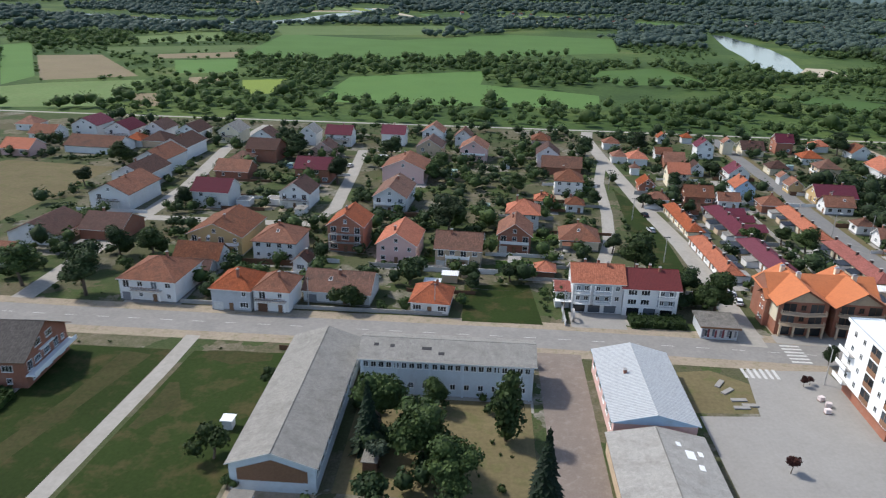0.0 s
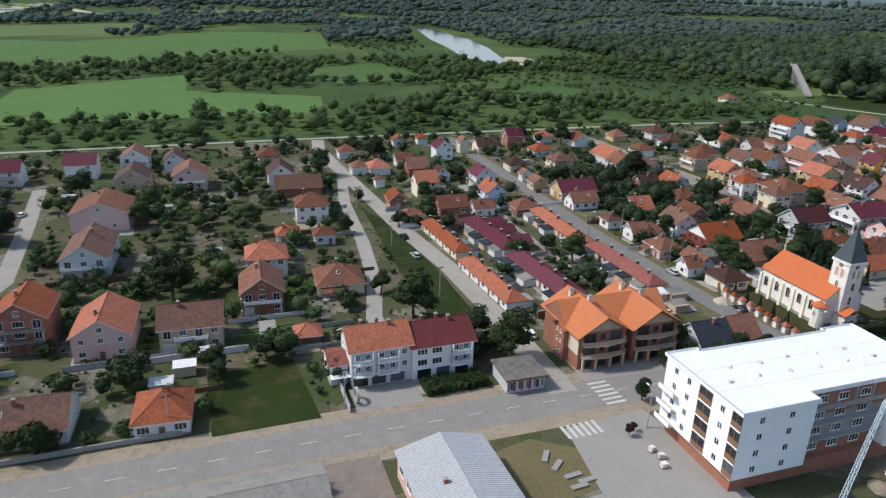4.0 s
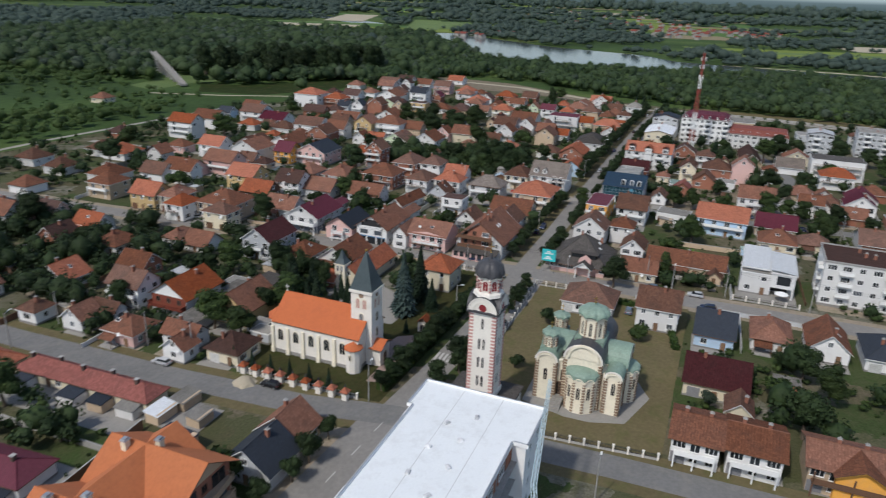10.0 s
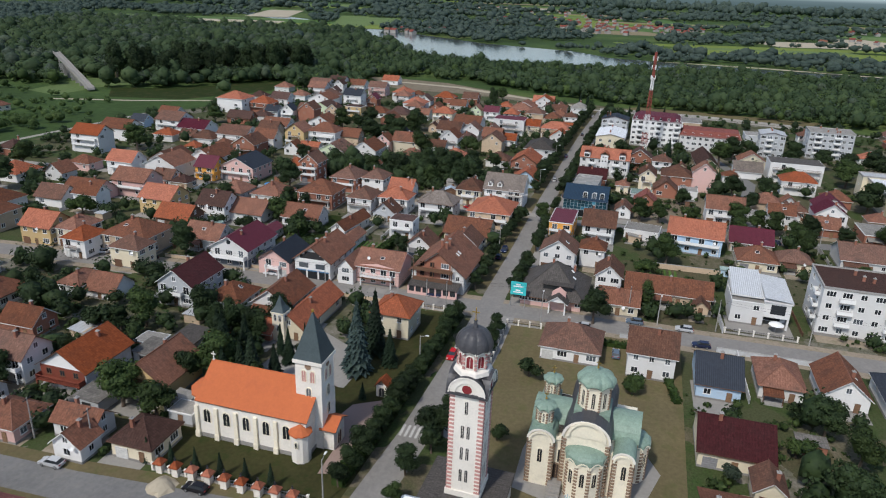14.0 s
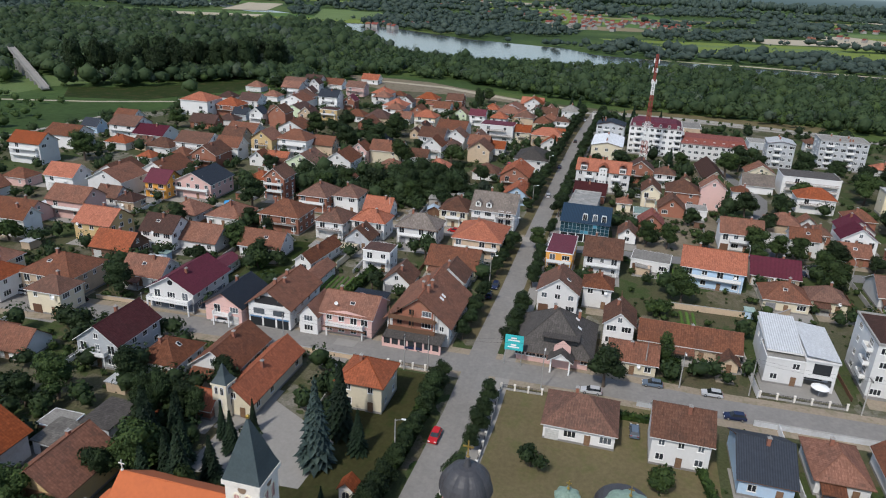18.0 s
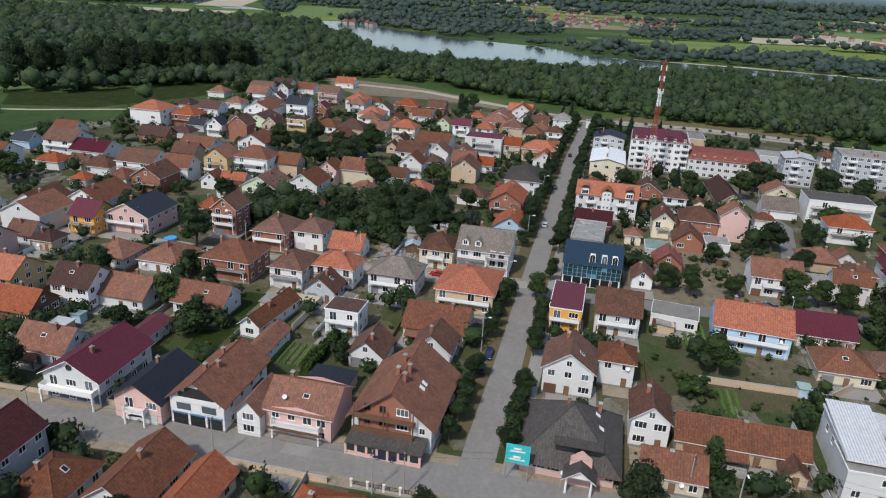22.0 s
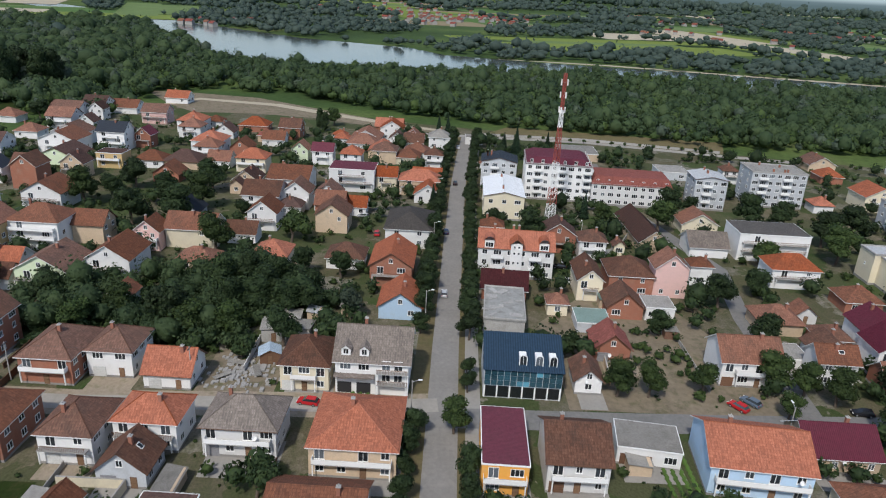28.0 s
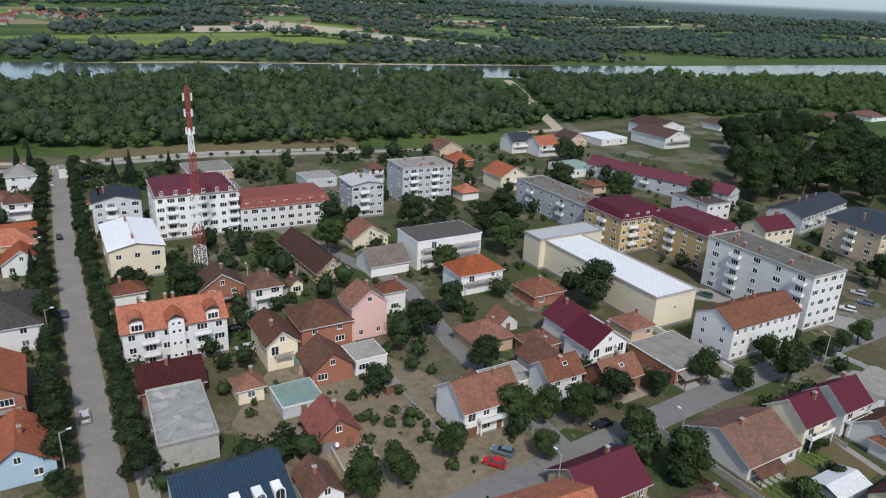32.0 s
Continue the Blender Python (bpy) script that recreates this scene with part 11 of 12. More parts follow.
def build_trees():
    tree(-10.1, 217.0, 13.0, "d", 12.3)
    tree(-1.7, 176.6, 6.9, "d", 6.5)
    tree(-20.6, 206.8, 6.0, "d", 5.7)
    tree(-20.2, 279.5, 8.4, "d", 8.0)
    tree(3.1, 233.7, 7.3, "s", 5.8)
    tree(46.0, 187.5, 13.0, "d", 12.3, True)
    tree(55.8, 173.3, 9.1, "d", 8.7)
    tree(61.3, 163.8, 11.5, "d", 11.0, True)
    tree(-0.8, 171.8, 5.4, "d", 5.1)
    tree(42.3, 205.6, 6.4, "d", 6.1)
    tree(9.8, 217.3, 9.6, "s", 7.7)
    tree(32.1, 199.9, 6.0, "s", 4.8)
    tree(-120.3, 162.2, 12.6, "d", 12.0)
    tree(-101.0, 158.5, 13.0, "d", 12.3)
    tree(-94.6, 184.7, 10.2, "d", 9.7)
    tree(-105.6, 185.6, 9.7, "d", 9.2)
    tree(-17.7, 101.5, 7.7, "c", 15.4)
    tree(-16.4, 108.2, 12.7, "d", 12.1, True)
    tree(-7.9, 98.5, 12.9, "d", 12.3, True)
    tree(-2.4, 90.8, 10.8, "d", 10.3, True)
    tree(-15.2, 97.2, 5.8, "w", 5.8)
    tree(6.9, 106.7, 10.1, "p", 14.2, True)
    tree(12.2, 88.3, 8.5, "c", 17.1)
    tree(-44.1, 96.9, 8.2, "s", 6.6)
    tree(-17.7, 289.8, 10.9, "d", 10.3)
    tree(-106.0, 234.2, 7.5, "d", 7.2)
    tree(-154.6, 254.4, 7.9, "d", 7.6)
    tree(-162.4, 236.2, 4.4, "d", 4.1)
    tree(-154.5, 285.3, 11.5, "d", 10.9)
    tree(15.0, 267.9, 8.3, "d", 7.9)
    tree(43.1, 254.2, 6.4, "d", 6.1)
    tree(-57.9, 272.3, 11.5, "d", 10.9)
    tree(-84.6, 310.9, 12.2, "d", 11.6)
    tree(-41.3, 315.1, 11.5, "d", 10.9)
    tree(79.4, 158.5, 4.7, "d", 4.5)
    tree(70.1, 131.1, 2.4, "r", 2.5)
    tree(55.9, 102.0, 3.5, "r", 3.7)
    tree(-17.1, 158.5, 4.9, "s", 3.9)
    tree(-23.5, 158.5, 3.5, "s", 2.8)
    tree(-31.8, 158.5, 9.5, "s", 7.6)
    tree(9.8, 179.8, 7.9, "s", 6.3)
    tree(-110.5, 174.0, 12.6, "s", 10.1)
    tree(-39.0, 89.4, 3.7, "s", 2.9)
    tree(-41.0, 121.7, 4.6, "s", 3.7)
    tree(-18.2, 174.8, 10.8, "s", 8.7)
    tree(-6.9, 115.1, 6.6, "d", 6.2)
    tree(48.8, 328.8, 11.5, "d", 10.9)
    tree(79.4, 351.7, 10.4, "d", 9.9)
    tree(80.3, 283.8, 7.0, "d", 6.6)
    tree(68.3, 254.9, 6.0, "s", 4.8)
    tree(99.6, 220.0, 6.5, "d", 6.2)
    tree(103.6, 210.9, 9.2, "d", 8.7)
    tree(99.4, 192.2, 8.0, "s", 6.4)
    tree(217.3, 229.8, 9.6, "d", 9.1)
    tree(170.9, 221.0, 9.7, "s", 7.7)
    tree(175.3, 212.1, 9.5, "d", 9.0)
    tree(173.1, 265.2, 8.9, "s", 7.1)
    tree(102.4, 309.0, 9.9, "s", 7.9)
    tree(161.5, 368.6, 9.8, "d", 9.3)
    tree(181.5, 360.5, 11.4, "d", 10.9)
    tree(179.7, 292.6, 12.2, "d", 11.5)
    tree(100.3, 158.5, 8.9, "s", 7.1)
    tree(93.0, 158.5, 3.5, "d", 3.3)
    tree(71.9, 132.2, 1.9, "r", 2.0)
    tree(61.8, 256.2, 7.6, "s", 6.1)
    tree(90.4, 221.6, 8.0, "s", 6.4)
    tree(301.0, 99.6, 7.8, "d", 8.2, True)
    tree(301.2, 93.0, 7.6, "d", 8.4, True)
    tree(260.4, 91.6, 9.8, "d", 9.3)
    tree(211.5, 110.6, 9.2, "d", 8.7)
    tree(181.4, 122.2, 6.2, "s", 4.9)
    tree(143.1, 137.7, 5.6, "d", 5.3)
    tree(154.3, 136.6, 6.5, "d", 6.2)
    tree(135.8, 137.7, 4.1, "d", 3.9)
    tree(316.0, 216.5, 10.0, "d", 9.0, True)
    tree(317.0, 191.8, 10.0, "d", 9.0, True)
    tree(318.0, 183.0, 9.0, "d", 8.5, True)
    tree(329.5, 157.5, 7.5, "w", 8.5)
    tree(263.4, 213.0, 6.0, "d", 8.0, False)
    tree(274.5, 225.0, 6.0, "d", 6.4, False)
    tree(248.5, 208.5, 7.0, "d", 7.0, False)
    tree(337.7, 169.3, 10.4, "d", 9.9)
    tree(302.8, 42.5, 8.7, "d", 8.2)
    tree(176.3, 65.6, 8.7, "d", 8.2)
    tree(168.5, 61.6, 8.4, "d", 7.9)
    tree(180.9, 69.0, 5.6, "s", 4.5)
    tree(168.5, 71.8, 6.3, "s", 5.0)
    tree(153.4, 67.4, 11.0, "d", 10.4)
    tree(156.3, 84.7, 4.5, "w", 4.5)
    tree(175.6, 187.4, 6.7, "d", 6.3)
    tree(172.9, 170.3, 5.1, "s", 4.1)
    tree(166.3, 185.6, 6.8, "c", 13.6)
    tree(158.9, 175.0, 7.0, "c", 14.0)
    tree(170.8, 173.0, 4.4, "c", 8.8)
    tree(252.7, 331.8, 12.9, "d", 12.3)
    tree(279.5, 347.0, 13.0, "d", 12.3)
    tree(255.1, 218.7, 8.8, "d", 8.4)
    tree(240.5, 284.8, 9.9, "s", 7.9)
    tree(244.1, 224.2, 7.6, "s", 6.1)
    tree(181.3, 100.9, 6.0, "s", 4.8)
    tree(157.4, 124.7, 4.3, "s", 3.4)
    tree(162.4, 152.9, 2.1, "c", 4.2)
    tree(224.2, 98.0, 6.0, "p", 8.4)
    tree(305.8, 65.9, 9.4, "d", 8.9, True)
    tree(318.5, 196.6, 13.0, "d", 12.3)
    tree(292.2, 233.5, 11.7, "d", 11.1)
    tree(304.4, 59.3, 7.6, "d", 7.2, True)
    tree(403.6, 61.9, 13.0, "d", 12.3)
    tree(382.4, 11.9, 13.0, "d", 12.3)
    tree(309.7, 178.0, 7.4, "s", 6.0)
    tree(267.4, 164.4, 9.8, "s", 7.8)
    tree(242.1, 172.0, 7.1, "s", 5.7)
    tree(245.6, 207.0, 9.0, "s", 7.2)
    tree(250.4, 98.4, 6.9, "s", 5.5)
    tree(384.8, 108.5, 11.9, "d", 11.3)
    tree(380.0, 37.3, 11.4, "s", 9.1)
    tree(315.1, 170.6, 9.8, "d", 9.3)
    tree(325.0, 210.6, 8.4, "d", 8.0)
    tree(379.3, 182.3, 13.0, "s", 10.4)
    tree(366.5, 201.4, 13.0, "d", 12.3)
    tree(425.0, 249.0, 11.6, "d", 11.0)
    tree(542.7, 198.6, 7.4, "p", 10.3)
    tree(399.2, 332.4, 9.9, "d", 9.4)
    tree(326.2, 328.6, 13.0, "d", 12.3)
    tree(285.2, 140.1, 6.1, "d", 5.8)
    tree(286.2, 132.9, 7.1, "d", 6.8)
    tree(303.4, 81.2, 7.4, "d", 7.0, True)
    tree(295.8, 66.6, 5.8, "d", 5.6, True)
    tree(301.0, 54.4, 8.3, "d", 7.9, True)
    tree(290.1, 49.7, 8.6, "d", 8.2, True)
    tree(300.8, 32.4, 5.2, "d", 4.9)
    tree(299.4, 19.9, 8.3, "d", 7.9, True)
    tree(293.3, 15.0, 6.2, "d", 5.9, True)
    tree(299.1, -1.2, 7.0, "d", 6.7)
    tree(290.7, 2.6, 10.3, "d", 9.8)
    tree(293.0, -14.1, 6.6, "d", 6.2)
    tree(293.5, -23.1, 5.7, "d", 5.4)
    tree(293.7, -31.4, 6.7, "d", 6.3)
    tree(328.6, 82.9, 7.1, "d", 6.7)
    tree(345.0, 62.7, 10.5, "d", 9.9)
    tree(354.7, 49.4, 8.1, "d", 7.7)
    tree(339.5, 14.3, 13.0, "d", 12.3)
    tree(397.8, 8.5, 12.1, "d", 11.5)
    tree(406.3, -5.8, 13.0, "d", 12.3)
    tree(413.0, 28.1, 13.0, "d", 12.3)
    tree(415.2, 14.4, 10.7, "d", 10.1)
    tree(418.7, 54.7, 11.7, "d", 11.1)
    tree(425.9, 44.4, 8.1, "d", 7.7)
    tree(279.5, 49.2, 9.9, "d", 9.4)
    tree(325.2, 59.2, 8.9, "d", 8.5)
    tree(402.1, 118.8, 8.9, "s", 7.1)
    tree(416.7, 85.2, 5.1, "c", 10.2)
    tree(406.4, 81.2, 9.1, "d", 8.6)
    tree(409.6, -66.0, 13.0, "d", 12.3)
    tree(388.1, -87.3, 13.0, "d", 12.3)
    tree(432.2, -54.2, 13.0, "d", 12.3)
    tree(420.5, 139.5, 4.8, "c", 9.6)
    tree(536.9, 134.2, 6.8, "c", 13.6)
    tree(518.0, 106.3, 5.0, "c", 10.0)
    tree(511.5, 101.0, 7.2, "c", 14.3)
    tree(521.0, 84.5, 5.2, "c", 10.4)
    tree(266.4, 36.0, 6.5, "s", 5.0)
    tree(266.2, 24.3, 5.0, "s", 3.8)
    tree(272.6, 21.0, 5.3, "s", 4.2)
    tree(366.2, -86.0, 8.3, "d", 7.9)
    tree(471.5, -89.8, 13.0, "d", 12.3)
    tree(310.4, -73.2, 11.6, "d", 11.0)
    tree(-16.3, 86.8, 8.8, "s", 7.0)
    tree(404.5, 257.7, 12.8, "d", 12.1)
    tree(386.9, 234.0, 13.0, "d", 12.3)
    tree(411.6, 231.8, 11.3, "d", 10.7)
    tree(426.0, 221.2, 13.0, "d", 12.3)
    tree(405.5, 218.1, 13.0, "d", 12.3)
    tree(389.1, 220.4, 13.0, "d", 12.3)
    tree(410.2, 250.4, 10.3, "d", 9.8)
    tree(557.3, 196.4, 9.6, "d", 9.1)
    tree(548.2, 202.2, 7.9, "p", 11.1)
    tree(532.9, 138.8, 7.0, "c", 14.1)
    tree(541.7, 341.4, 11.4, "d", 10.9)
    tree(533.4, 342.4, 11.2, "d", 10.6)
    tree(457.3, 191.4, 9.0, "s", 7.2)
    tree(403.9, 203.5, 7.4, "s", 5.9)
    tree(160.3, 183.3, 10.7, "d", 10.2)
    tree(146.0, 195.4, 10.0, "d", 9.5)
    tree(155.2, 171.7, 6.4, "p", 9.0)
    tree(144.3, 186.3, 8.6, "d", 8.2)


build_trees()
for x, y, w in ((341.4, 192.1, 10), (345.4, 185.8, 9), (345.5, 178.5, 9), (327.4, 186.2, 10), (328.4, 179.6, 9), (329.4, 172.9, 9), (330.6, 166.9, 8), (352.9, 163.1, 8), (337.1, 179.6, 9), (354.7, 173.8, 8), (182.9, 201.6, 8), (186.1, 182.8, 7), (264.8, 244.8, 8), (309.1, 267.8, 8), (331.4, 231.1, 8), (334.4, 247.3, 8), (180.6, 247.9, 7), (144.4, 222.3, 7), (155.7, 216.8, 6), (171.4, 215.9, 6), (76.4, 246.8, 6)):
    tree(x, y, w, "d", w * 1.05, False, "dense dark walnut tree in a back garden")
park_trees()
woods("garden_shrubs", "leafy shrubs and vegetable beds filling the yards", (-230, 40, 545, 396), 11000, 2.3, 24, 0.34, 1, 41, LEAF[1], where=garden_floor, tall=.8, clump=.05)
woods("garden_trees", "dark fruit and walnut trees between the houses", (-230, 40, 545, 396), 5200, 4.7, 64, 0.42, 1, 42, LEAF[0], where=garden_floor, clump=.02)
woods("garden_shrubs", "shrubs between flats and houses", (270, -130, 545, 60), 1600, 2.5, 26, 0.32, 1, 43, LEAF[1], where=garden_floor, tall=.8, clump=0.02)
woods("garden_trees", "trees between flats and houses", (280, -110, 545, 120), 700, 5.4, 80, 0.42, 1, 44, LEAF[0], where=garden_floor, clump=.12)
woods("garden_trees", "dark close-grown trees in the back gardens by the churches", (132, 158, 206, 300), 620, 5.6, 80, 0.42, 1, 51, LEAF[0], where=garden_floor, clump=-.05)
woods("garden_trees", "leafy fruit trees and bushes behind the roadside houses", (-130, 156, 60, 340), 560, 5.2, 72, 0.42, 1, 52, LEAF[1], where=garden_floor, clump=-.02)
COPSE = [(308, 222), (316, 240), (342, 236), (348, 214), (358, 196), (356, 176), (342, 170), (338, 156), (318, 160), (322, 172), (311, 184), (311, 206)]
woods("copse", "dense green self-sown trees filling the plot behind the houses", (300, 150, 362, 244), 560, 5.6, 130, 0.36, 1, 61, WILD, where=lambda x, y: garden_floor(x, y) & inside(x, y, COPSE))
woods("undergrowth", "fresh green bushes and brambles under the self-sown trees", (300, 150, 362, 244), 900, 2.6, 40, 0.3, 1, 62, FRESH, where=lambda x, y: garden_floor(x, y) & inside(x, y, COPSE), tall=.7)
DARK_PLOT = [(240, 198), (247, 198), (256, 206), (262, 221), (252, 224), (243, 212)]
woods("garden_trees", "dark close-grown trees at the foot of the long gardens", (236, 194, 264, 226), 90, 5.4, 110, 0.36, 1, 63, LEAF[0], where=lambda x, y: garden_floor(x, y) & inside(x, y, DARK_PLOT))
woods("weeds", "low weeds and tufts on open ground", (-230, 40, 545, 396), 7000, 0.9, 8, 0.22, 1, 45, LEAF[1], where=garden_floor, tall=.6)


# ---------------------------------------------------------------- cars, poles, fences and clutter
CAR_PAINT = {k: surface("car paint " + k, c, rough=0.25, amount=0.05, relief=0, jitter=0.05) for k, c in
             {"red": (0.45, 0.02, 0.025), "navy": (0.02, 0.03, 0.07), "silver": (0.45, 0.46, 0.47), "white": (0.72, 0.72, 0.72), "black": (0.015, 0.015, 0.017), "blue grey": (0.12, 0.16, 0.21), "green": (0.04, 0.13, 0.08)}.items()}
TYRE = surface("tyre rubber", (0.02, 0.02, 0.02), jitter=0)
LAMP_GLASS = surface("headlamp glass", (0.7, 0.7, 0.68), rough=0.15, amount=0.05, jitter=0)
CARS = {}


def car_meshes(paint):
    """Hatchback: body lofted from side outlines, a tapering glasshouse, roof, wheels and lamps."""
    b = Build()
    prof = [(-2.1, .35), (-2.12, .75), (-1.95, .95), (-1.2, .98), (0.9, .95), (1.75, .82), (2.1, .65), (2.12, .35)]
    for (x0, z0), (x1, z1) in zip(prof, prof[1:]):
        b.poly([(x0, -.84, z0), (x0, .84, z0), (x1, .84, z1), (x1, -.84, z1)][::-1])
    for s in (-1, 1):
        p = [(x, s * .84, z) for x, z in prof]
        b.poly(p if s > 0 else p[::-1])
    b.poly([(-2.1, -.84, .3), (2.1, -.84, .3), (2.1, .84, .3), (-2.1, .84, .3)][::-1])
    body = b.mesh("body", CAR_PAINT[paint])
    g = Build()
    lo = [(-1.95, -.78, .95), (1.0, -.78, .95), (1.0, .78, .95), (-1.95, .78, .95)]
    hi = [(-1.55, -.6, 1.42), (.25, -.6, 1.42), (.25, .6, 1.42), (-1.55, .6, 1.42)]
    for i in range(4):
        g.poly([lo[i], lo[(i + 1) % 4], hi[(i + 1) % 4], hi[i]])
    glasshouse = g.mesh("glasshouse", GLASS)
    r = Build()
    r.box(-1.58, -.62, 1.41, .28, .62, 1.47)
    roof = r.mesh("roof", CAR_PAINT[paint])
    w = Build()
    w.tube((0, -.11, 0), (0, .11, 0), .31, .31, 14)
    w.tube((0, -.115, 0), (0, .115, 0), .19, .19, 10, 1)
    wheel = w.mesh("wheel", TYRE, STEEL)
    h = Build()
    h.box(-.05, -.2, -.08, .05, .2, .08)
    return body, glasshouse, roof, wheel, h.mesh("headlamp", LAMP_GLASS), h.mesh("tail_lamp", RED_WOOD)


def car(paint, x, y, rot):
    if paint in CARS:
        return copy_thing(CARS[paint], pose(x, y, 0.06, 0, 0, rot))
    body, glasshouse, roof, wheel, head, tail = car_meshes(paint)
    t = thing("car", x, y, 0.06, rot, "%s hatchback parked in the street" % paint, "car", "parked cars")
    part("body", body, t)
    part("glasshouse", glasshouse, t)
    part("roof", roof, t)
    for wx in (-1.3, 1.3):
        for wy in (-.78, .78):
            part("wheel", wheel, t, at=pose(wx, wy, .31))
    for wy in (-.6, .6):
        part("headlamp", head, t, at=pose(2.09, wy, .66))
        part("tail_lamp", tail, t, at=pose(-2.09, wy, .78))
    CARS[paint] = t
    return t


for paint, cx, cy, cr in (
        ("blue grey", 214.9, 100.6, 90), ("silver", 214.6, 88.7, 88), ("navy", 207.2, 85.3, 92), ("navy", 214.4, 152.5, 90), ("red", 184.3, 140.0, 178), ("navy", 247.5, 141.3, 5), ("white", 213.1, 199.6, 92), ("black", 211.7, 237.4, 91),
        ("silver", 208.2, 113.0, 90), ("blue grey", 196.5, 104.6, 0), ("silver", 127.9, 195.1, 90), ("black", 129.4, 168.8, 88), ("silver", 211.3, 253.8, 92), ("white", 210.2, 247.3, 90), ("red", 293.5, 161.0, 80), ("red", 298.6, 75.5, 35),
        ("blue grey", 300.5, 72.2, 35), ("black", 298.2, 50.5, 80), ("navy", 291.5, 55.4, 85), ("navy", 394.0, 134.6, 0), ("white", 518.1, 129.0, 0), ("black", 368.4, 101.2, 80), ("silver", 358.1, 101.6, 80), ("green", 330.9, -20.5, 20),
        ("silver", 345.8, 135.0, 0), ("black", 452.9, 131.0, 0), ("black", 60.6, 245.5, 100), ("silver", 59.2, 228.5, 100)):
    car(paint, cx, cy, cr)
for paint, cx, cy, cr in (
        ("white", 70.2, 172.2, 80), ("white", 70.0, 177.0, 82), ("white", -58.3, 300.7, 80), ("black", -43.3, 253.4, 60), ("silver", 393.5, 172.3, 10), ("silver", 405.8, 163.1, 85), ("red", 403.0, 169.2, 20), ("red", 389.4, 156.9, 5),
        ("silver", 311.2, -63.6, 20), ("blue grey", 306.2, -58.4, 20), ("white", 306.3, -49.3, 20), ("white", 242.6, 212.7, 0), ("navy", 253.9, 140.6, 178)):
    car(paint, cx, cy, cr)


def pole_kinds():
    b = Build()
    b.tube((0, 0, 0), (0, 0, 8.5), .14, .09, 8)
    pole = b.mesh("pole", CONCRETE)
    b = Build()
    b.tube((0, 0, 8.2), (1.3, 0, 8.7), .04, .04, 5)
    arm = b.mesh("arm", STEEL)
    b = Build()
    b.box(1.1, -.14, 8.62, 1.85, .14, 8.78)
    lamp = b.mesh("lamp_head", WHITE)
    b = Build()
    b.box(-.9, -.06, 8.0, .9, .06, 8.15)
    for x in (-.8, -.3, .3, .8):
        b.tube((x, 0, 8.15), (x, 0, 8.4), .05, .05, 5)
    bar = b.mesh("crossarm", DARK)
    return pole, arm, lamp, bar


POLE, ARM, LAMPHEAD, CROSSARM = pole_kinds()


def street_lamp(x, y, rot):
    t = thing("street_lamp", x, y, 0, rot, "concrete street lamp with a short arm", "street lamp", "street lamps")
    part("pole", POLE, t)
    part("arm", ARM, t)
    part("lamp_head", LAMPHEAD, t)


def utility_pole(x, y, rot=0):
    t = thing("utility_pole", x, y, 0, rot, "dark weathered utility pole with a crossarm", "utility pole", "utility poles")
    part("pole", POLE, t)
    part("crossarm", CROSSARM, t)


for px, py, pr in ((176.3, 145.2, -90), (132.6, 148.1, 0), (206.2, 123.1, 0), (215.8, 95.1, 180), (285.6, 43.3, 0), (287.0, 71.2, 0), (255.5, 142.5, -90), (290, 141, -90), (330, 139.5, -90), (380, 138.5, -90), (75.0, 132.4, 90), (120.5, 101.4, 0), (120.3, 230, 0), (291.0, -11.7, 0), (386.4, 92, 0), (430, 138, -90)):
    street_lamp(px, py, pr)
WIRES = [(206.0, 215), (206.3, 180.2), (205.5, 152.2), (218.3, 102.3), (217.1, 81.1), (216.2, 60), (215.5, 30)]
for px, py in WIRES + [(206.3, 147.2), (133.3, 191.4), (133.0, 203.5), (133.0, 230), (132.5, 260), (-42, 157), (-10, 157), (22, 156.5), (57, 200), (55, 240), (53, 280), (298.5, 185), (297, 220), (297, 255), (75.7, 172.7)]:
    utility_pole(px, py)


def wire(a, c, sag=0.8):
    b = Build()
    a, c = Vector(a), Vector(c)
    n = 8
    p = [a.lerp(c, i / n) - Vector((0, 0, sag * 4 * (i / n) * (1 - i / n))) for i in range(n + 1)]
    for q, r in zip(p, p[1:]):
        b.tube(q, r, .018, .018, 3, caps=False)
    tagged(new("power_line", b.mesh("power_line", DARK)), "thin dark overhead wire between poles", "cable", "overhead wires")


for (x0, y0), (x1, y1) in zip(WIRES, WIRES[1:]):
    for off in (-.8, .8):
        wire((x0 + off, y0, 8.35), (x1 + off, y1, 8.35))
for (x0, y0), (x1, y1) in (((133, 203.5), (133.3, 191.4)), ((133, 230), (133, 203.5)), ((132.5, 260), (133, 230)), ((298.5, 185), (297, 220)), ((297, 220), (297, 255)), ((-42, 157), (-10, 157)), ((-10, 157), (22, 156.5))):
    wire((x0, y0, 8.35), (x1, y1, 8.35))

FPOST = Build().box(-.17, -.17, 0, .17, .17, 1.35).box(-.23, -.23, 1.35, .23, .23, 1.5).mesh("post", PLASTER)


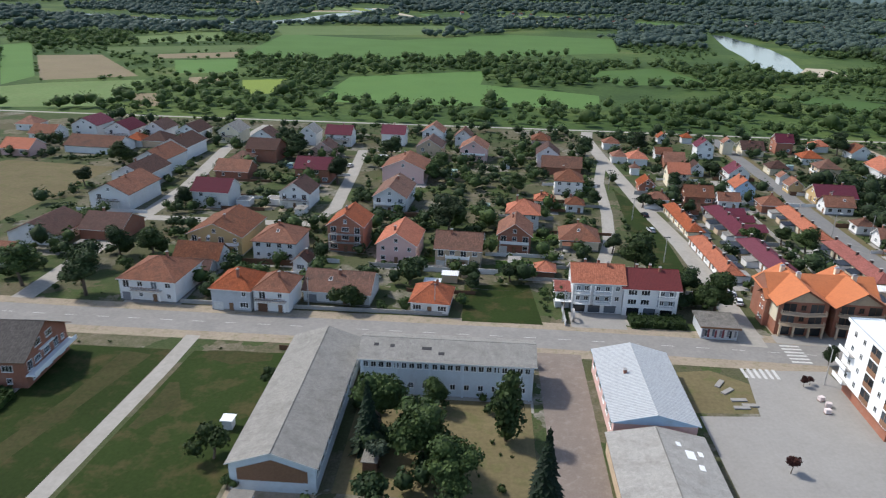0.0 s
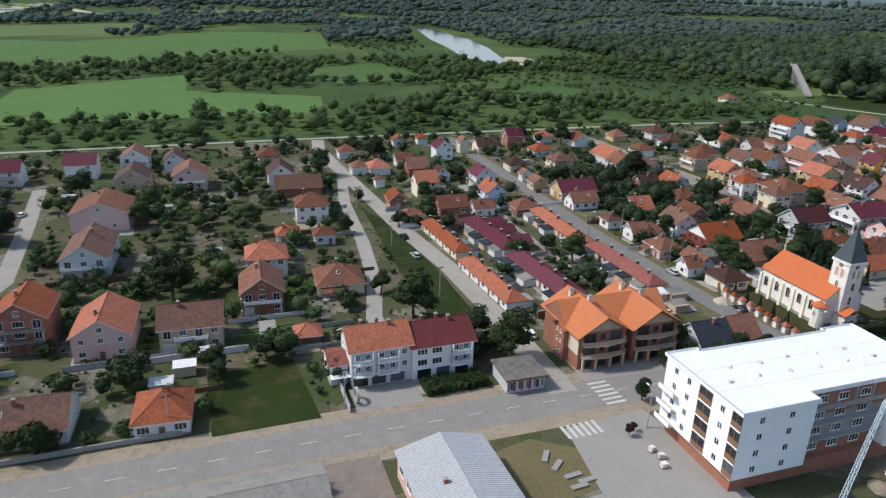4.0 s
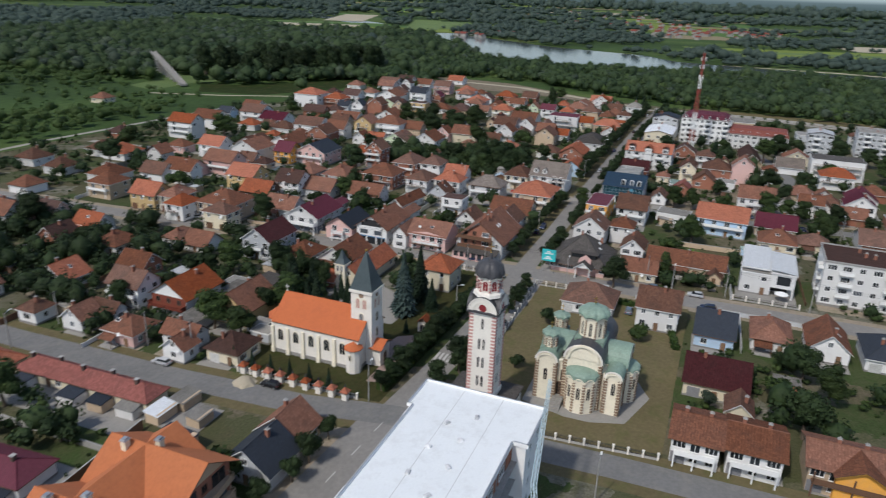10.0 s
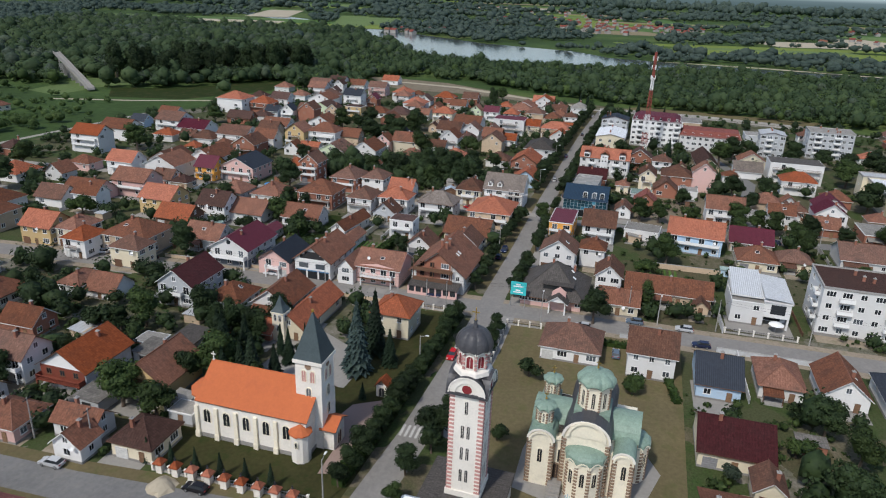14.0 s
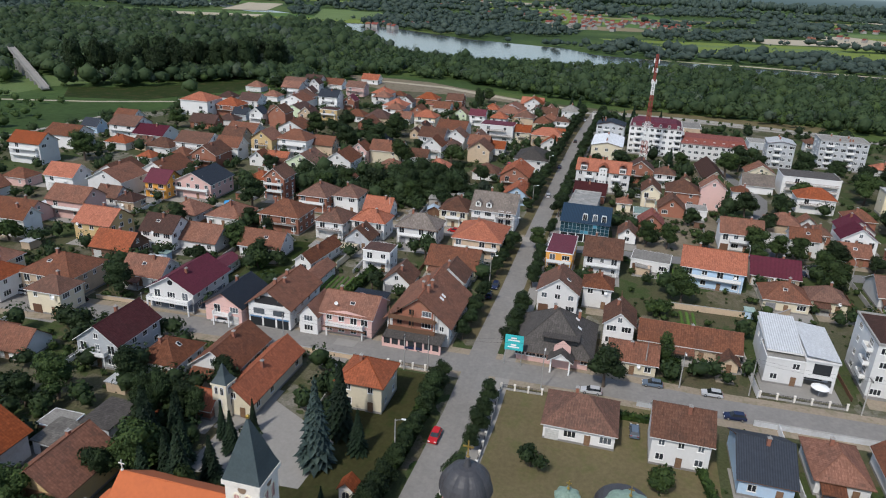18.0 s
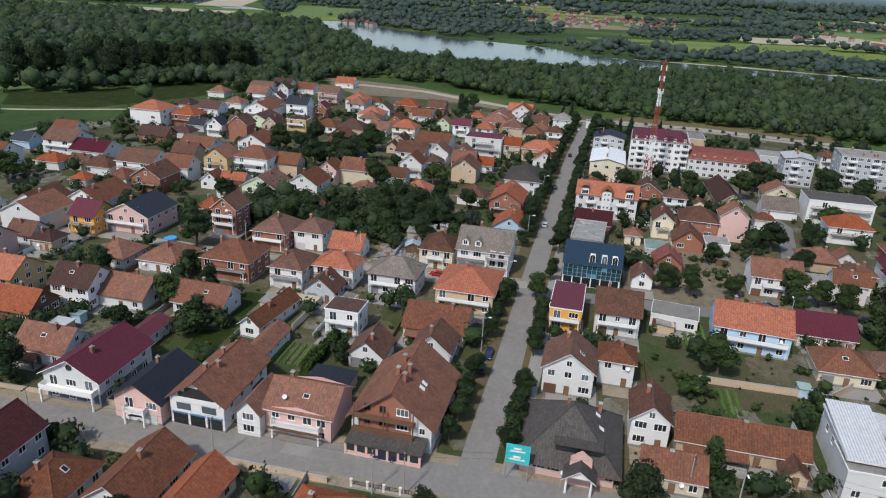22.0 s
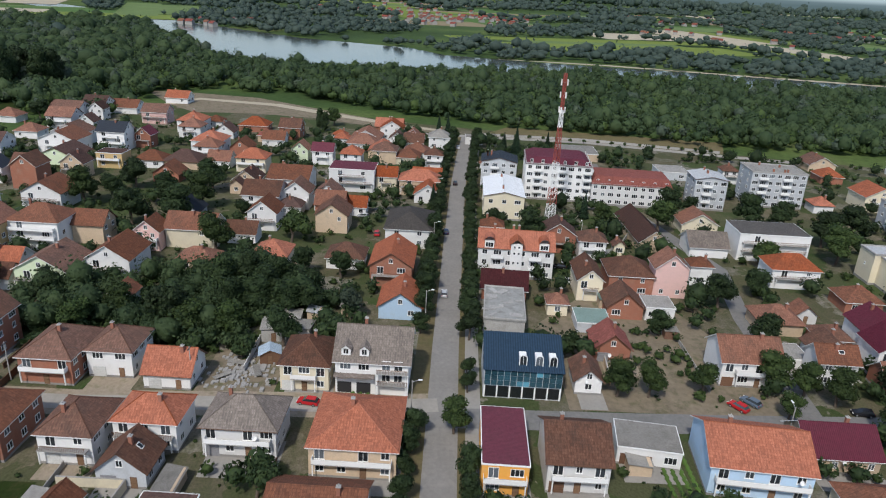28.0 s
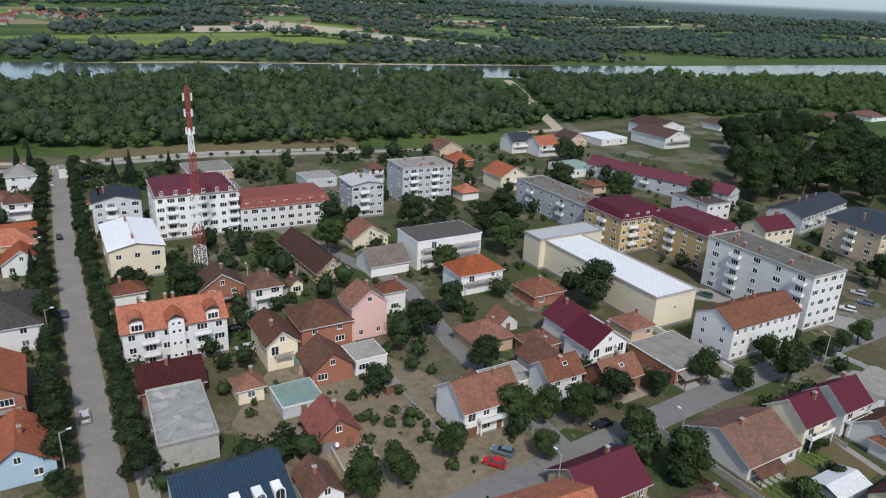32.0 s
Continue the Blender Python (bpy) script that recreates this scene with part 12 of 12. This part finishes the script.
def fence(pts, gap, label, panel=DARK, base=True, posts=True):
    """Masonry posts with a low wall and a dark railing between."""
    t = thing("fence", pts[0][0], pts[0][1], 0, 0, label, "fence", "garden fences")
    o = Vector((*pts[0], 0))
    for p, q in zip(pts, pts[1:]):
        p, q = Vector((*p, 0)) - o, Vector((*q, 0)) - o
        d = q - p
        m = Matrix.Translation(p) @ Matrix.Rotation(math.atan2(d.y, d.x), 4, "Z")
        n = max(1, round(d.length / gap))
        if posts:
            for i in range(n + 1):
                part("post", FPOST, t, at=m @ pose(d.length * i / n, 0, 0))
        if base:
            part("low_wall", Build().box(0, -.12, 0, d.length, .12, .4).mesh("low_wall", CONCRETE), t, at=m)
        b = Build()
        for z in (.55, 1.15):
            b.box(0, -.03, z, d.length, .03, z + .05)
        for i in range(int(d.length / .45)):
            b.box(i * .45, -.02, .4, i * .45 + .05, .02, 1.25)
        part("railing", b.mesh("railing", panel), t, at=m)


def garden_wall(pts, h, material, label):
    b = Build()
    for p, q in zip(pts, pts[1:]):
        p, q = Vector((*p, 0)), Vector((*q, 0))
        d = q - p
        m = Matrix.Translation(p) @ Matrix.Rotation(math.atan2(d.y, d.x), 4, "Z")
        b.box(0, -.1, 0, d.length, .1, h, 0, m)
        b.box(0, -.14, h, d.length, .14, h + .08, 1, m)
    tagged(new("garden_wall", b.mesh("garden_wall", material, CONCRETE)), label, "wall")


fence([(147, 131.6), (204.2, 131.0)], 2.8, "white church fence with stone posts and dark railing")
fence([(204.2, 131.0), (204.4, 122.7)], 2.6, "white church fence with stone posts along the cross street")
fence([(134.6, 113.5), (136, 92.6)], 2.7, "white fence posts along the church lawn")
fence([(132.2, 150.5), (131.8, 178.5)], 3.05, "low fence panels between the shrines", STEEL)
fence([(206.3, 145.0), (206.3, 156)], 2.6, "pale stone fence at the parish corner")
fence([(217.2, 62.4), (217.2, 79)], 3.2, "black metal fence with white posts before the modern house")
fence([(216.6, 165), (216.2, 184)], 3.0, "dark railing fence before a pink house")
garden_wall([(216.4, 186), (215, 235)], 1.0, WALL["t"], "low tan garden wall along the cross street")
garden_wall([(206.0, 160), (206.3, 178)], 1.1, WALL["t"], "low tan garden wall along the cross street")
garden_wall([(206.2, 104), (206, 92)], 1.1, WALL["x"], "low grey garden wall beside the street")
garden_wall([(206, 82), (205.6, 60)], 1.2, WALL["x"], "low grey garden wall")
garden_wall([(238, 87), (239, 108), (226, 109)], 1.6, WALL["t"], "rendered yard wall behind the low houses")
garden_wall([(216.5, 79.5), (243, 80.5)], 1.8, WALL["w"], "white boundary wall beside the modern house")
garden_wall([(252, 186), (268, 185), (268, 196)], 1.8, WALL["c"], "cream yard wall round a garden")
garden_wall([(256, 96), (256, 70), (262, 64)], 1.6, WALL["t"], "tan yard wall behind gardens")
garden_wall([(22.5, 154), (22.5, 172)], 1.4, WALL["x"], "grey side wall of the double house")
garden_wall([(-75, 156.5), (-8, 156.3)], 1.0, CONCRETE, "low concrete wall along the main road")
garden_wall([(76, 180), (108, 182)], 2.0, BROWN_PANEL, "dark boarded fence behind the twin building")
garden_wall([(100, 182), (100, 250)], 1.2, CONCRETE, "long concrete wall between back yards")
garden_wall([(552, 116), (551, 60), (536, -8)], 1.2, CONCRETE, "pale levee wall with regular posts")
garden_wall([(420, 64), (385, 80), (372, 100)], 1.4, WALL["x"], "grey yard wall by the mast")
garden_wall([(305, 100), (330, 98), (352, 84)], 1.5, WALL["t"], "tan yard wall on waste ground")


def clutter():
    def heap(x, y, r, h, material, label, name="sand_mound"):
        rng = random.Random(int(x * 10))
        b = Build()
        ring = lambda k, z: [(k * r * (1 + rng.uniform(-.15, .15)) * math.cos(a * math.pi / 7), k * r * (1 + rng.uniform(-.15, .15)) * math.sin(a * math.pi / 7), z) for a in range(14)]
        rows = [ring(1, 0), ring(.72, h * .4), ring(.38, h * .8), ring(.08, h)]
        for p, q in zip(rows, rows[1:]):
            for i in range(14):
                b.poly([p[i], p[(i + 1) % 14], q[(i + 1) % 14], q[i]])
        b.poly(rows[-1])
        tagged(new(name, b.mesh(name, material)), label, "heap").matrix_basis = pose(x, y, .03)
    heap(128.6, 174.6, 2.6, 1.4, SAND, "pale heap of sand at the roadside")
    heap(103, 105.5, 2.2, .9, GRAVEL, "earth heap beside the new block", "earth_heap")
    heap(352, 86, 2.6, .9, surface("straw", (0.45, 0.32, 0.1)), "yellow heap of straw in a yard", "straw_heap")
    rng = random.Random(9)
    pal = Build().box(-.6, -.5, 0, .6, .5, .14).box(-.55, -.45, .14, .55, .45, 1.0, 1).mesh("block_pallet", TIMBER, surface("wrapped blocks", (0.6, 0.52, 0.5), jitter=.2))
    for x, y in ((107.2, 107.4), (108.8, 107.0), (107.9, 105.6), (110.4, 106.2), (112.0, 104.8), (109.4, 104.4), (71.5, 126), (72, 123.8), (70.8, 121.5)):
        o = tagged(new("block_pallet", pal), "wrapped stack of building blocks on a pallet", "pallet", "stacks of building material")
        o.matrix_basis = pose(x, y, .03, 0, 0, rng.uniform(-20, 20))
    slab = Build().box(-1.6, -.5, 0, 1.6, .5, .3).mesh("slab_pile", PAVING)
    for x, y, r in ((53.2, 127.6, 40), (54.5, 124.4, 5), (56.2, 122.6, 3), (54.2, 121.6, 4), (52.4, 130.4, 55)):
        o = tagged(new("slab_pile", slab), "stack of pale concrete slabs on dry grass", "slabs", "stacks of building material")
        o.matrix_basis = pose(x, y, .03, 0, 0, r)
    t = thing("billboard", 214.6, 130.2, 0, 0, "turquoise advertising board on posts at the crossing", "sign")
    b = Build()
    b.box(-.08, -2.0, 3.6, .08, 2.0, 7.2)
    part("panel", b.mesh("panel", surface("turquoise print", (0.05, 0.5, 0.52), jitter=0, relief=0)), t)
    for k in (-1, 1):
        b = Build()
        b.tube((0, k * 1.8, 0), (0, k * 1.8, 3.7), .08, .08, 6)
        part("post", b.mesh("post", STEEL), t)
        b = Build()
        b.box(-.1, -1.2, 5.4 + k * .8 - .4, -.081, 1.3, 5.4 + k * .8 - .1)
        b.box(-.1, -.5, 5.4 + k * .8 + .1, -.081, .7, 5.4 + k * .8 + .45)
        part("print", b.mesh("print", WHITE), t, "white printed shapes")
    b = Build()
    b.lathe([(1.9, 0), (1.9, .9), (1.75, .9), (1.75, .75), (0, .75)], 16)
    pool = b.mesh("pool", surface("blue pool liner", (0.08, 0.4, 0.75), rough=.3, jitter=0))
    for x, y in ((169.5, 206.5), (294.5, 243.5), (95, 262)):
        tagged(new("garden_pool", pool), "round blue garden pool in a yard", "pool").matrix_basis = pose(x, y, .03)
    bush = Build()
    for x, y, w, d, h, mat in ((268, 178, 6, 3, 2.3, "x"), (346, 92.5, 7, 4, 2.4, "n"), (352, 96, 6, 3, 2.2, "w"), (281, 101, 9, 4, 2.3, "x"), (262, 196, 5, 3, 2.4, "x"), (334, 158, 6, 4, 2.4, "x"), (329, 166, 3.5, 3, 2.6, "w"), (140, 233, 6, 4, 2.4, "x"), (168, 222, 6, 4, 2.4, "w"), (97, 176, 8, 4, 2.4, "x"), (112.2, 181.3, 5, 3, 2.3, "w"), (113.8, 173.8, 4, 3, 2.2, "x"), (117.6, 180.0, 5, 3, 2.2, "x"), (104, 172, 7, 6, 3.2, "s")):
        b = Build()
        b.box(-w / 2, -d / 2, 0, w / 2, d / 2, h - .1, 0)
        b.poly([(-w / 2 - .3, -d / 2 - .3, h - .2), (w / 2 + .3, -d / 2 - .3, h - .2), (w / 2 + .3, d / 2 + .3, h + .3), (-w / 2 - .3, d / 2 + .3, h + .3)], 1)
        b.poly([(-w / 2 - .3, -d / 2 - .3, h - .27), (w / 2 + .3, -d / 2 - .3, h - .27), (w / 2 + .3, d / 2 + .3, h + .23), (-w / 2 - .3, d / 2 + .3, h + .23)][::-1], 1)
        tagged(new("lean_to_shed", b.mesh("lean_to_shed", WALL["t"], ROOF[mat])), "low lean-to shed with a sheet roof in a yard", "shed", "yard sheds").matrix_basis = pose(x, y, 0, 0, 0, -2)

    pads = Build()
    for x, y, w, d in ((114, 176, 9, 8), (212.5, 168, 3, 5), (219, 176, 9, 4), (219, 187, 9, 5), (219, 206, 9, 5), (204, 168, 4, 6)):
        pads.box(x - w / 2, y - d / 2, .02, x + w / 2, y + d / 2, .085)
    tagged(new("driveway", pads.mesh("driveway", PAVING)), "pale concrete driveway slabs beside the street", "pavement", kind="structure")
    rng = random.Random(52)
    done = 0
    shed_mats = [Build().box(-w / 2, -d / 2, 0, w / 2, d / 2, h, 0).box(-w / 2 - .25, -d / 2 - .25, h, w / 2 + .25, d / 2 + .25, h + .14, 1).mesh("garden_shed", WALL[a], ROOF[c]) for w, d, h, a, c in ((3, 2.4, 2.2, "b", "x"), (4.2, 3, 2.3, "t", "w"), (3.4, 5, 2.4, "w", "x"), (5, 3.2, 2.4, "k", "g"), (2.6, 2.2, 2.1, "u", "n"))]
    while done < 45:
        x, y = rng.uniform(-100, 330), rng.uniform(60, 330)
        px, py = np.array([x - 3, x + 3, x, x, x]), np.array([y, y, y - 3, y + 3, y])
        if not garden_floor(px, py).all():
            continue
        tagged(new("garden_shed", rng.choice(shed_mats)), "small flat-roofed garden shed in a back yard", "shed", "yard sheds").matrix_basis = pose(x, y, 0, 0, 0, rng.choice((-2, 88)))
        done += 1


clutter()


def boats():
    b = Build()
    b.poly([(-4, -1.2, 0), (3, -1.2, 0), (5, 0, .3), (3, 1.2, 0), (-4, 1.2, 0)][::-1])
    b.lathe([(0, 0)], 3) if False else None
    b.box(-4, -1.2, 0, 3, 1.2, 1.0, 0)
    b.box(-3, -.9, 1.0, 1, .9, 2.2, 0)
    me = b.mesh("boat", WHITE)
    rng = random.Random(4)
    for i in range(9):
        tagged(new("boat", me), "white boat moored on the river", "boat", "moored boats").matrix_basis = pose(1020 + i * 17 + rng.uniform(-4, 4), 440 + i * 14 + rng.uniform(-5, 5), .05, 0, 0, rng.uniform(20, 60))


boats()


def far_villages():
    """Far-off villages beyond the river, a few specks each: one mass of red roofs and white walls."""
    rng = random.Random(14)
    b = Build()
    for cx, cy, n, rx, ry in ((1720, 130, 40, 130, 130), (1560, 100, 18, 90, 110), (1800, 20, 20, 110, 70), (1700, -740, 34, 130, 130), (1120, 560, 7, 80, 60), (2200, -600, 40, 300, 260), (1900, 260, 30, 200, 200), (2600, 300, 40, 400, 400), (2500, -1400, 30, 300, 300), (1250, 470, 8, 60, 60), (500, 1700, 8, 300, 120), (20, 1900, 8, 250, 100), (1500, -330, 10, 160, 120)):
        for i in range(n):
            x, y = cx + rng.uniform(-rx, rx), cy + rng.uniform(-ry, ry)
            w, d = rng.uniform(3.6, 5.6), rng.uniform(3.4, 5)
            m = pose(x, y, 0, 0, 0, rng.uniform(0, 90))
            q = lambda *p: tuple(m @ Vector(p))
            b.box(-w, -d, 0, w, d, 5, 0, m)
            k = rng.choice((1, 1, 2))
            b.poly([q(-w - .5, -d - .5, 4.8), q(w + .5, -d - .5, 4.8), q(w + .5, 0, 8), q(-w - .5, 0, 8)], k)
            b.poly([q(w + .5, d + .5, 4.8), q(-w - .5, d + .5, 4.8), q(-w - .5, 0, 8), q(w + .5, 0, 8)], k)
            for s in (-1, 1):
                b.poly([q(s * w, -d, 5), q(s * w, d, 5), q(s * w, 0, 7.8)], 0)
    tagged(new("far_village", b.mesh("far_village", surface("far village walls", (0.3, 0.29, 0.27), jitter=0), ROOF["e"], ROOF["r"])), "distant villages of white houses with red roofs", "houses", kind="stuff")


far_villages()


def yard_surfaces():
    """Concrete aprons beside the houses, kitchen-garden beds, and the light fences between plots."""
    rng = random.Random(33)
    pads, fences = Build(), Build()
    for hx, hy, hw, hl in HOUSES:
        if not (-130 < hx < 330 and -60 < hy < 300):
            continue
        z = rng.uniform(0.0075, 0.0150)
        if rng.random() < 0.75:
            d, s = rng.uniform(3, 6), rng.uniform(-1.5, 1.5)
            if hx < 100:
                pads.poly([(hx - hw / 2 + s, hy - hl / 2 - d, z), (hx + hw / 2 + s, hy - hl / 2 - d, z), (hx + hw / 2 + s, hy + 2, z), (hx - hw / 2 + s, hy + 2, z)], rng.choice((0, 0, 1)))
            else:
                pads.poly([(hx - hw / 2 - d, hy - hl / 2 + s, z), (hx, hy - hl / 2 + s, z), (hx, hy + hl / 2 + s, z), (hx - hw / 2 - d, hy + hl / 2 + s, z)], rng.choice((0, 0, 1)))
        for k in range(2):
            if rng.random() < 0.6:
                y = hy + (hl / 2 + rng.uniform(1.6, 3.2)) * rng.choice((-1, 1))
                x0 = hx - hw / 2 - rng.uniform(2, 5)
                x1 = hx + hw / 2 + rng.uniform(4, 10)
                px, py = np.linspace(x0, x1, 12), np.full(12, y)
                if garden_floor(px, py).sum() < 9:
                    continue
                m = rng.randrange(3)
                h = rng.uniform(1.0, 1.7)
                fences.box(x0, y - .06, 0, x1, y + .06, h, m)
                for i in range(int((x1 - x0) / 2.4) + 1):
                    fences.box(x0 + i * 2.4, y - .1, 0, x0 + i * 2.4 + .18, y + .1, h + .12, m)
    tagged(new("yard_paving", pads.mesh("yard_paving", PAVING, GRAVEL)), "worn concrete and gravel aprons beside the houses", "paving", kind="stuff")
    tagged(new("yard_fences", fences.mesh("yard_fences", CONCRETE, TIMBER, WALL["w"])), "low plot walls and board fences between yards", "fence", kind="stuff")
    green = surface("vegetable leaves", (0.07, 0.13, 0.025), small=6, amount=.4, jitter=.2)
    for x, y, n, length in ((243, 179, 6, 9), (242, 188, 3, 8), (275, 20, 4, 9), (270, 34, 4, 7), (278, 92, 4, 12), (250, 89, 3, 9), (300, 150, 3, 7), (250, 206, 4, 9), (12, 190, 4, 12), (-12, 192, 3, 10), (20, 215, 4, 12), (160, 232, 3, 8)):
        for i in range(n):
            b = Build()
            for k in range(int(length / .5)):
                b.lathe([(.42, 0), (.36, .22), (.12, .4), (0, .42)], 5, at=(k * .5 - length / 2, .1 * (k % 3 - 1)))
            tagged(new("vegetable_bed", b.mesh("vegetable_bed", green)), "row of green vegetables in a kitchen garden", "garden bed", kind="stuff").matrix_basis = pose(x, y + i * 1.5, .02)


yard_surfaces()

# ---------------------------------------------------------------- woods round the town
woods("flood_forest", "dense mixed green flood-plain forest between town and river", (545, -420, 900, 520), 7000, 8.8, 30, 0.75, 1, 3, WILD)
woods("willow_wood", "silvery green willows scattered in the flood-plain forest", (545, -420, 900, 520), 1100, 7.5, 30, 0.75, 1, 4, LEAF[3])
woods("young_wood", "fresh green saplings and scrub in the flood plain", (545, -420, 900, 520), 3600, 6.5, 30, 0.7, 1, 5, FRESH)
woods("flood_forest", "dense green forest along the lower river bank", (480, -1000, 760, -420), 4200, 8.5, 22, 0.85, 1, 16, FRESH)
woods("river_wood", "dense tall grey-green woods upstream beside the river", (480, 380, 1150, 1000), 6500, 13.5, 18, 1.1, 1, 26, WILD, tall=.85)
woods("willow_wood", "silvery willows upstream beside the river", (480, 380, 1150, 1000), 1900, 11, 13, 1.3, 1, 27, LEAF[3])
woods("north_wood", "belt of dark trees and scrub beyond the levee", (-700, 405, 520, 1000), 5600, 8.4, 34, 0.72, 1, 6, FRESH, holes=0.08, tall=.85)
woods("north_scrub", "fresh green bushes between the fields", (-700, 405, 520, 1000), 4200, 5.0, 22, 0.6, 1, 7, FRESH, holes=0.1, tall=.7)
woods("far_wood", "distant green woods beyond the river", (880, -1500, 1750, 1500), 12000, 15, 5, 1.6, 1, 8, HAZED_WILD, holes=0.2, tall=.68)
woods("far_wood", "distant green woods to the north", (-1100, 1000, 1300, 2000), 11500, 15, 5, 1.6, 1, 9, HAZED_WILD, holes=0.18, tall=.68)
woods("farther_wood", "far woods in bands between pale fields", (1750, -2600, 3200, 2200), 9000, 26.0, 1, 3.4, 1, 18, HAZED_WILD, holes=0.15, tall=.6)
woods("farther_wood", "far woods in bands to the north", (-1800, 2000, 2600, 3300), 9000, 26.0, 1, 3.4, 1, 19, HAZED_WILD, holes=0.2, tall=.6)
woods("horizon_wood", "low woods along the horizon", (-2600, 3300, 4900, 4900), 4500, 34.0, 1, 6.0, 1, 12, HAZED_WILD, holes=0.45)
woods("horizon_wood", "low woods along the horizon beyond the river", (3200, -4900, 4900, 3300), 5000, 34.0, 1, 6.0, 1, 13, HAZED_WILD, holes=0.45)
woods("far_wood", "distant green woods down the river", (420, -2600, 1750, -1500), 7000, 12.0, 4, 2.0, 1, 28, HAZED_WILD, holes=0.15)
woods("far_wood", "distant green woods below the river bend", (880, -1500, 1300, -1000), 1500, 12.0, 4, 2.0, 1, 30, HAZED_WILD, holes=0.2)
woods("farther_wood", "far woods in bands down the river", (200, -4600, 3200, -2600), 7500, 20.0, 3, 3.4, 1, 29, HAZED_WILD, holes=0.15)
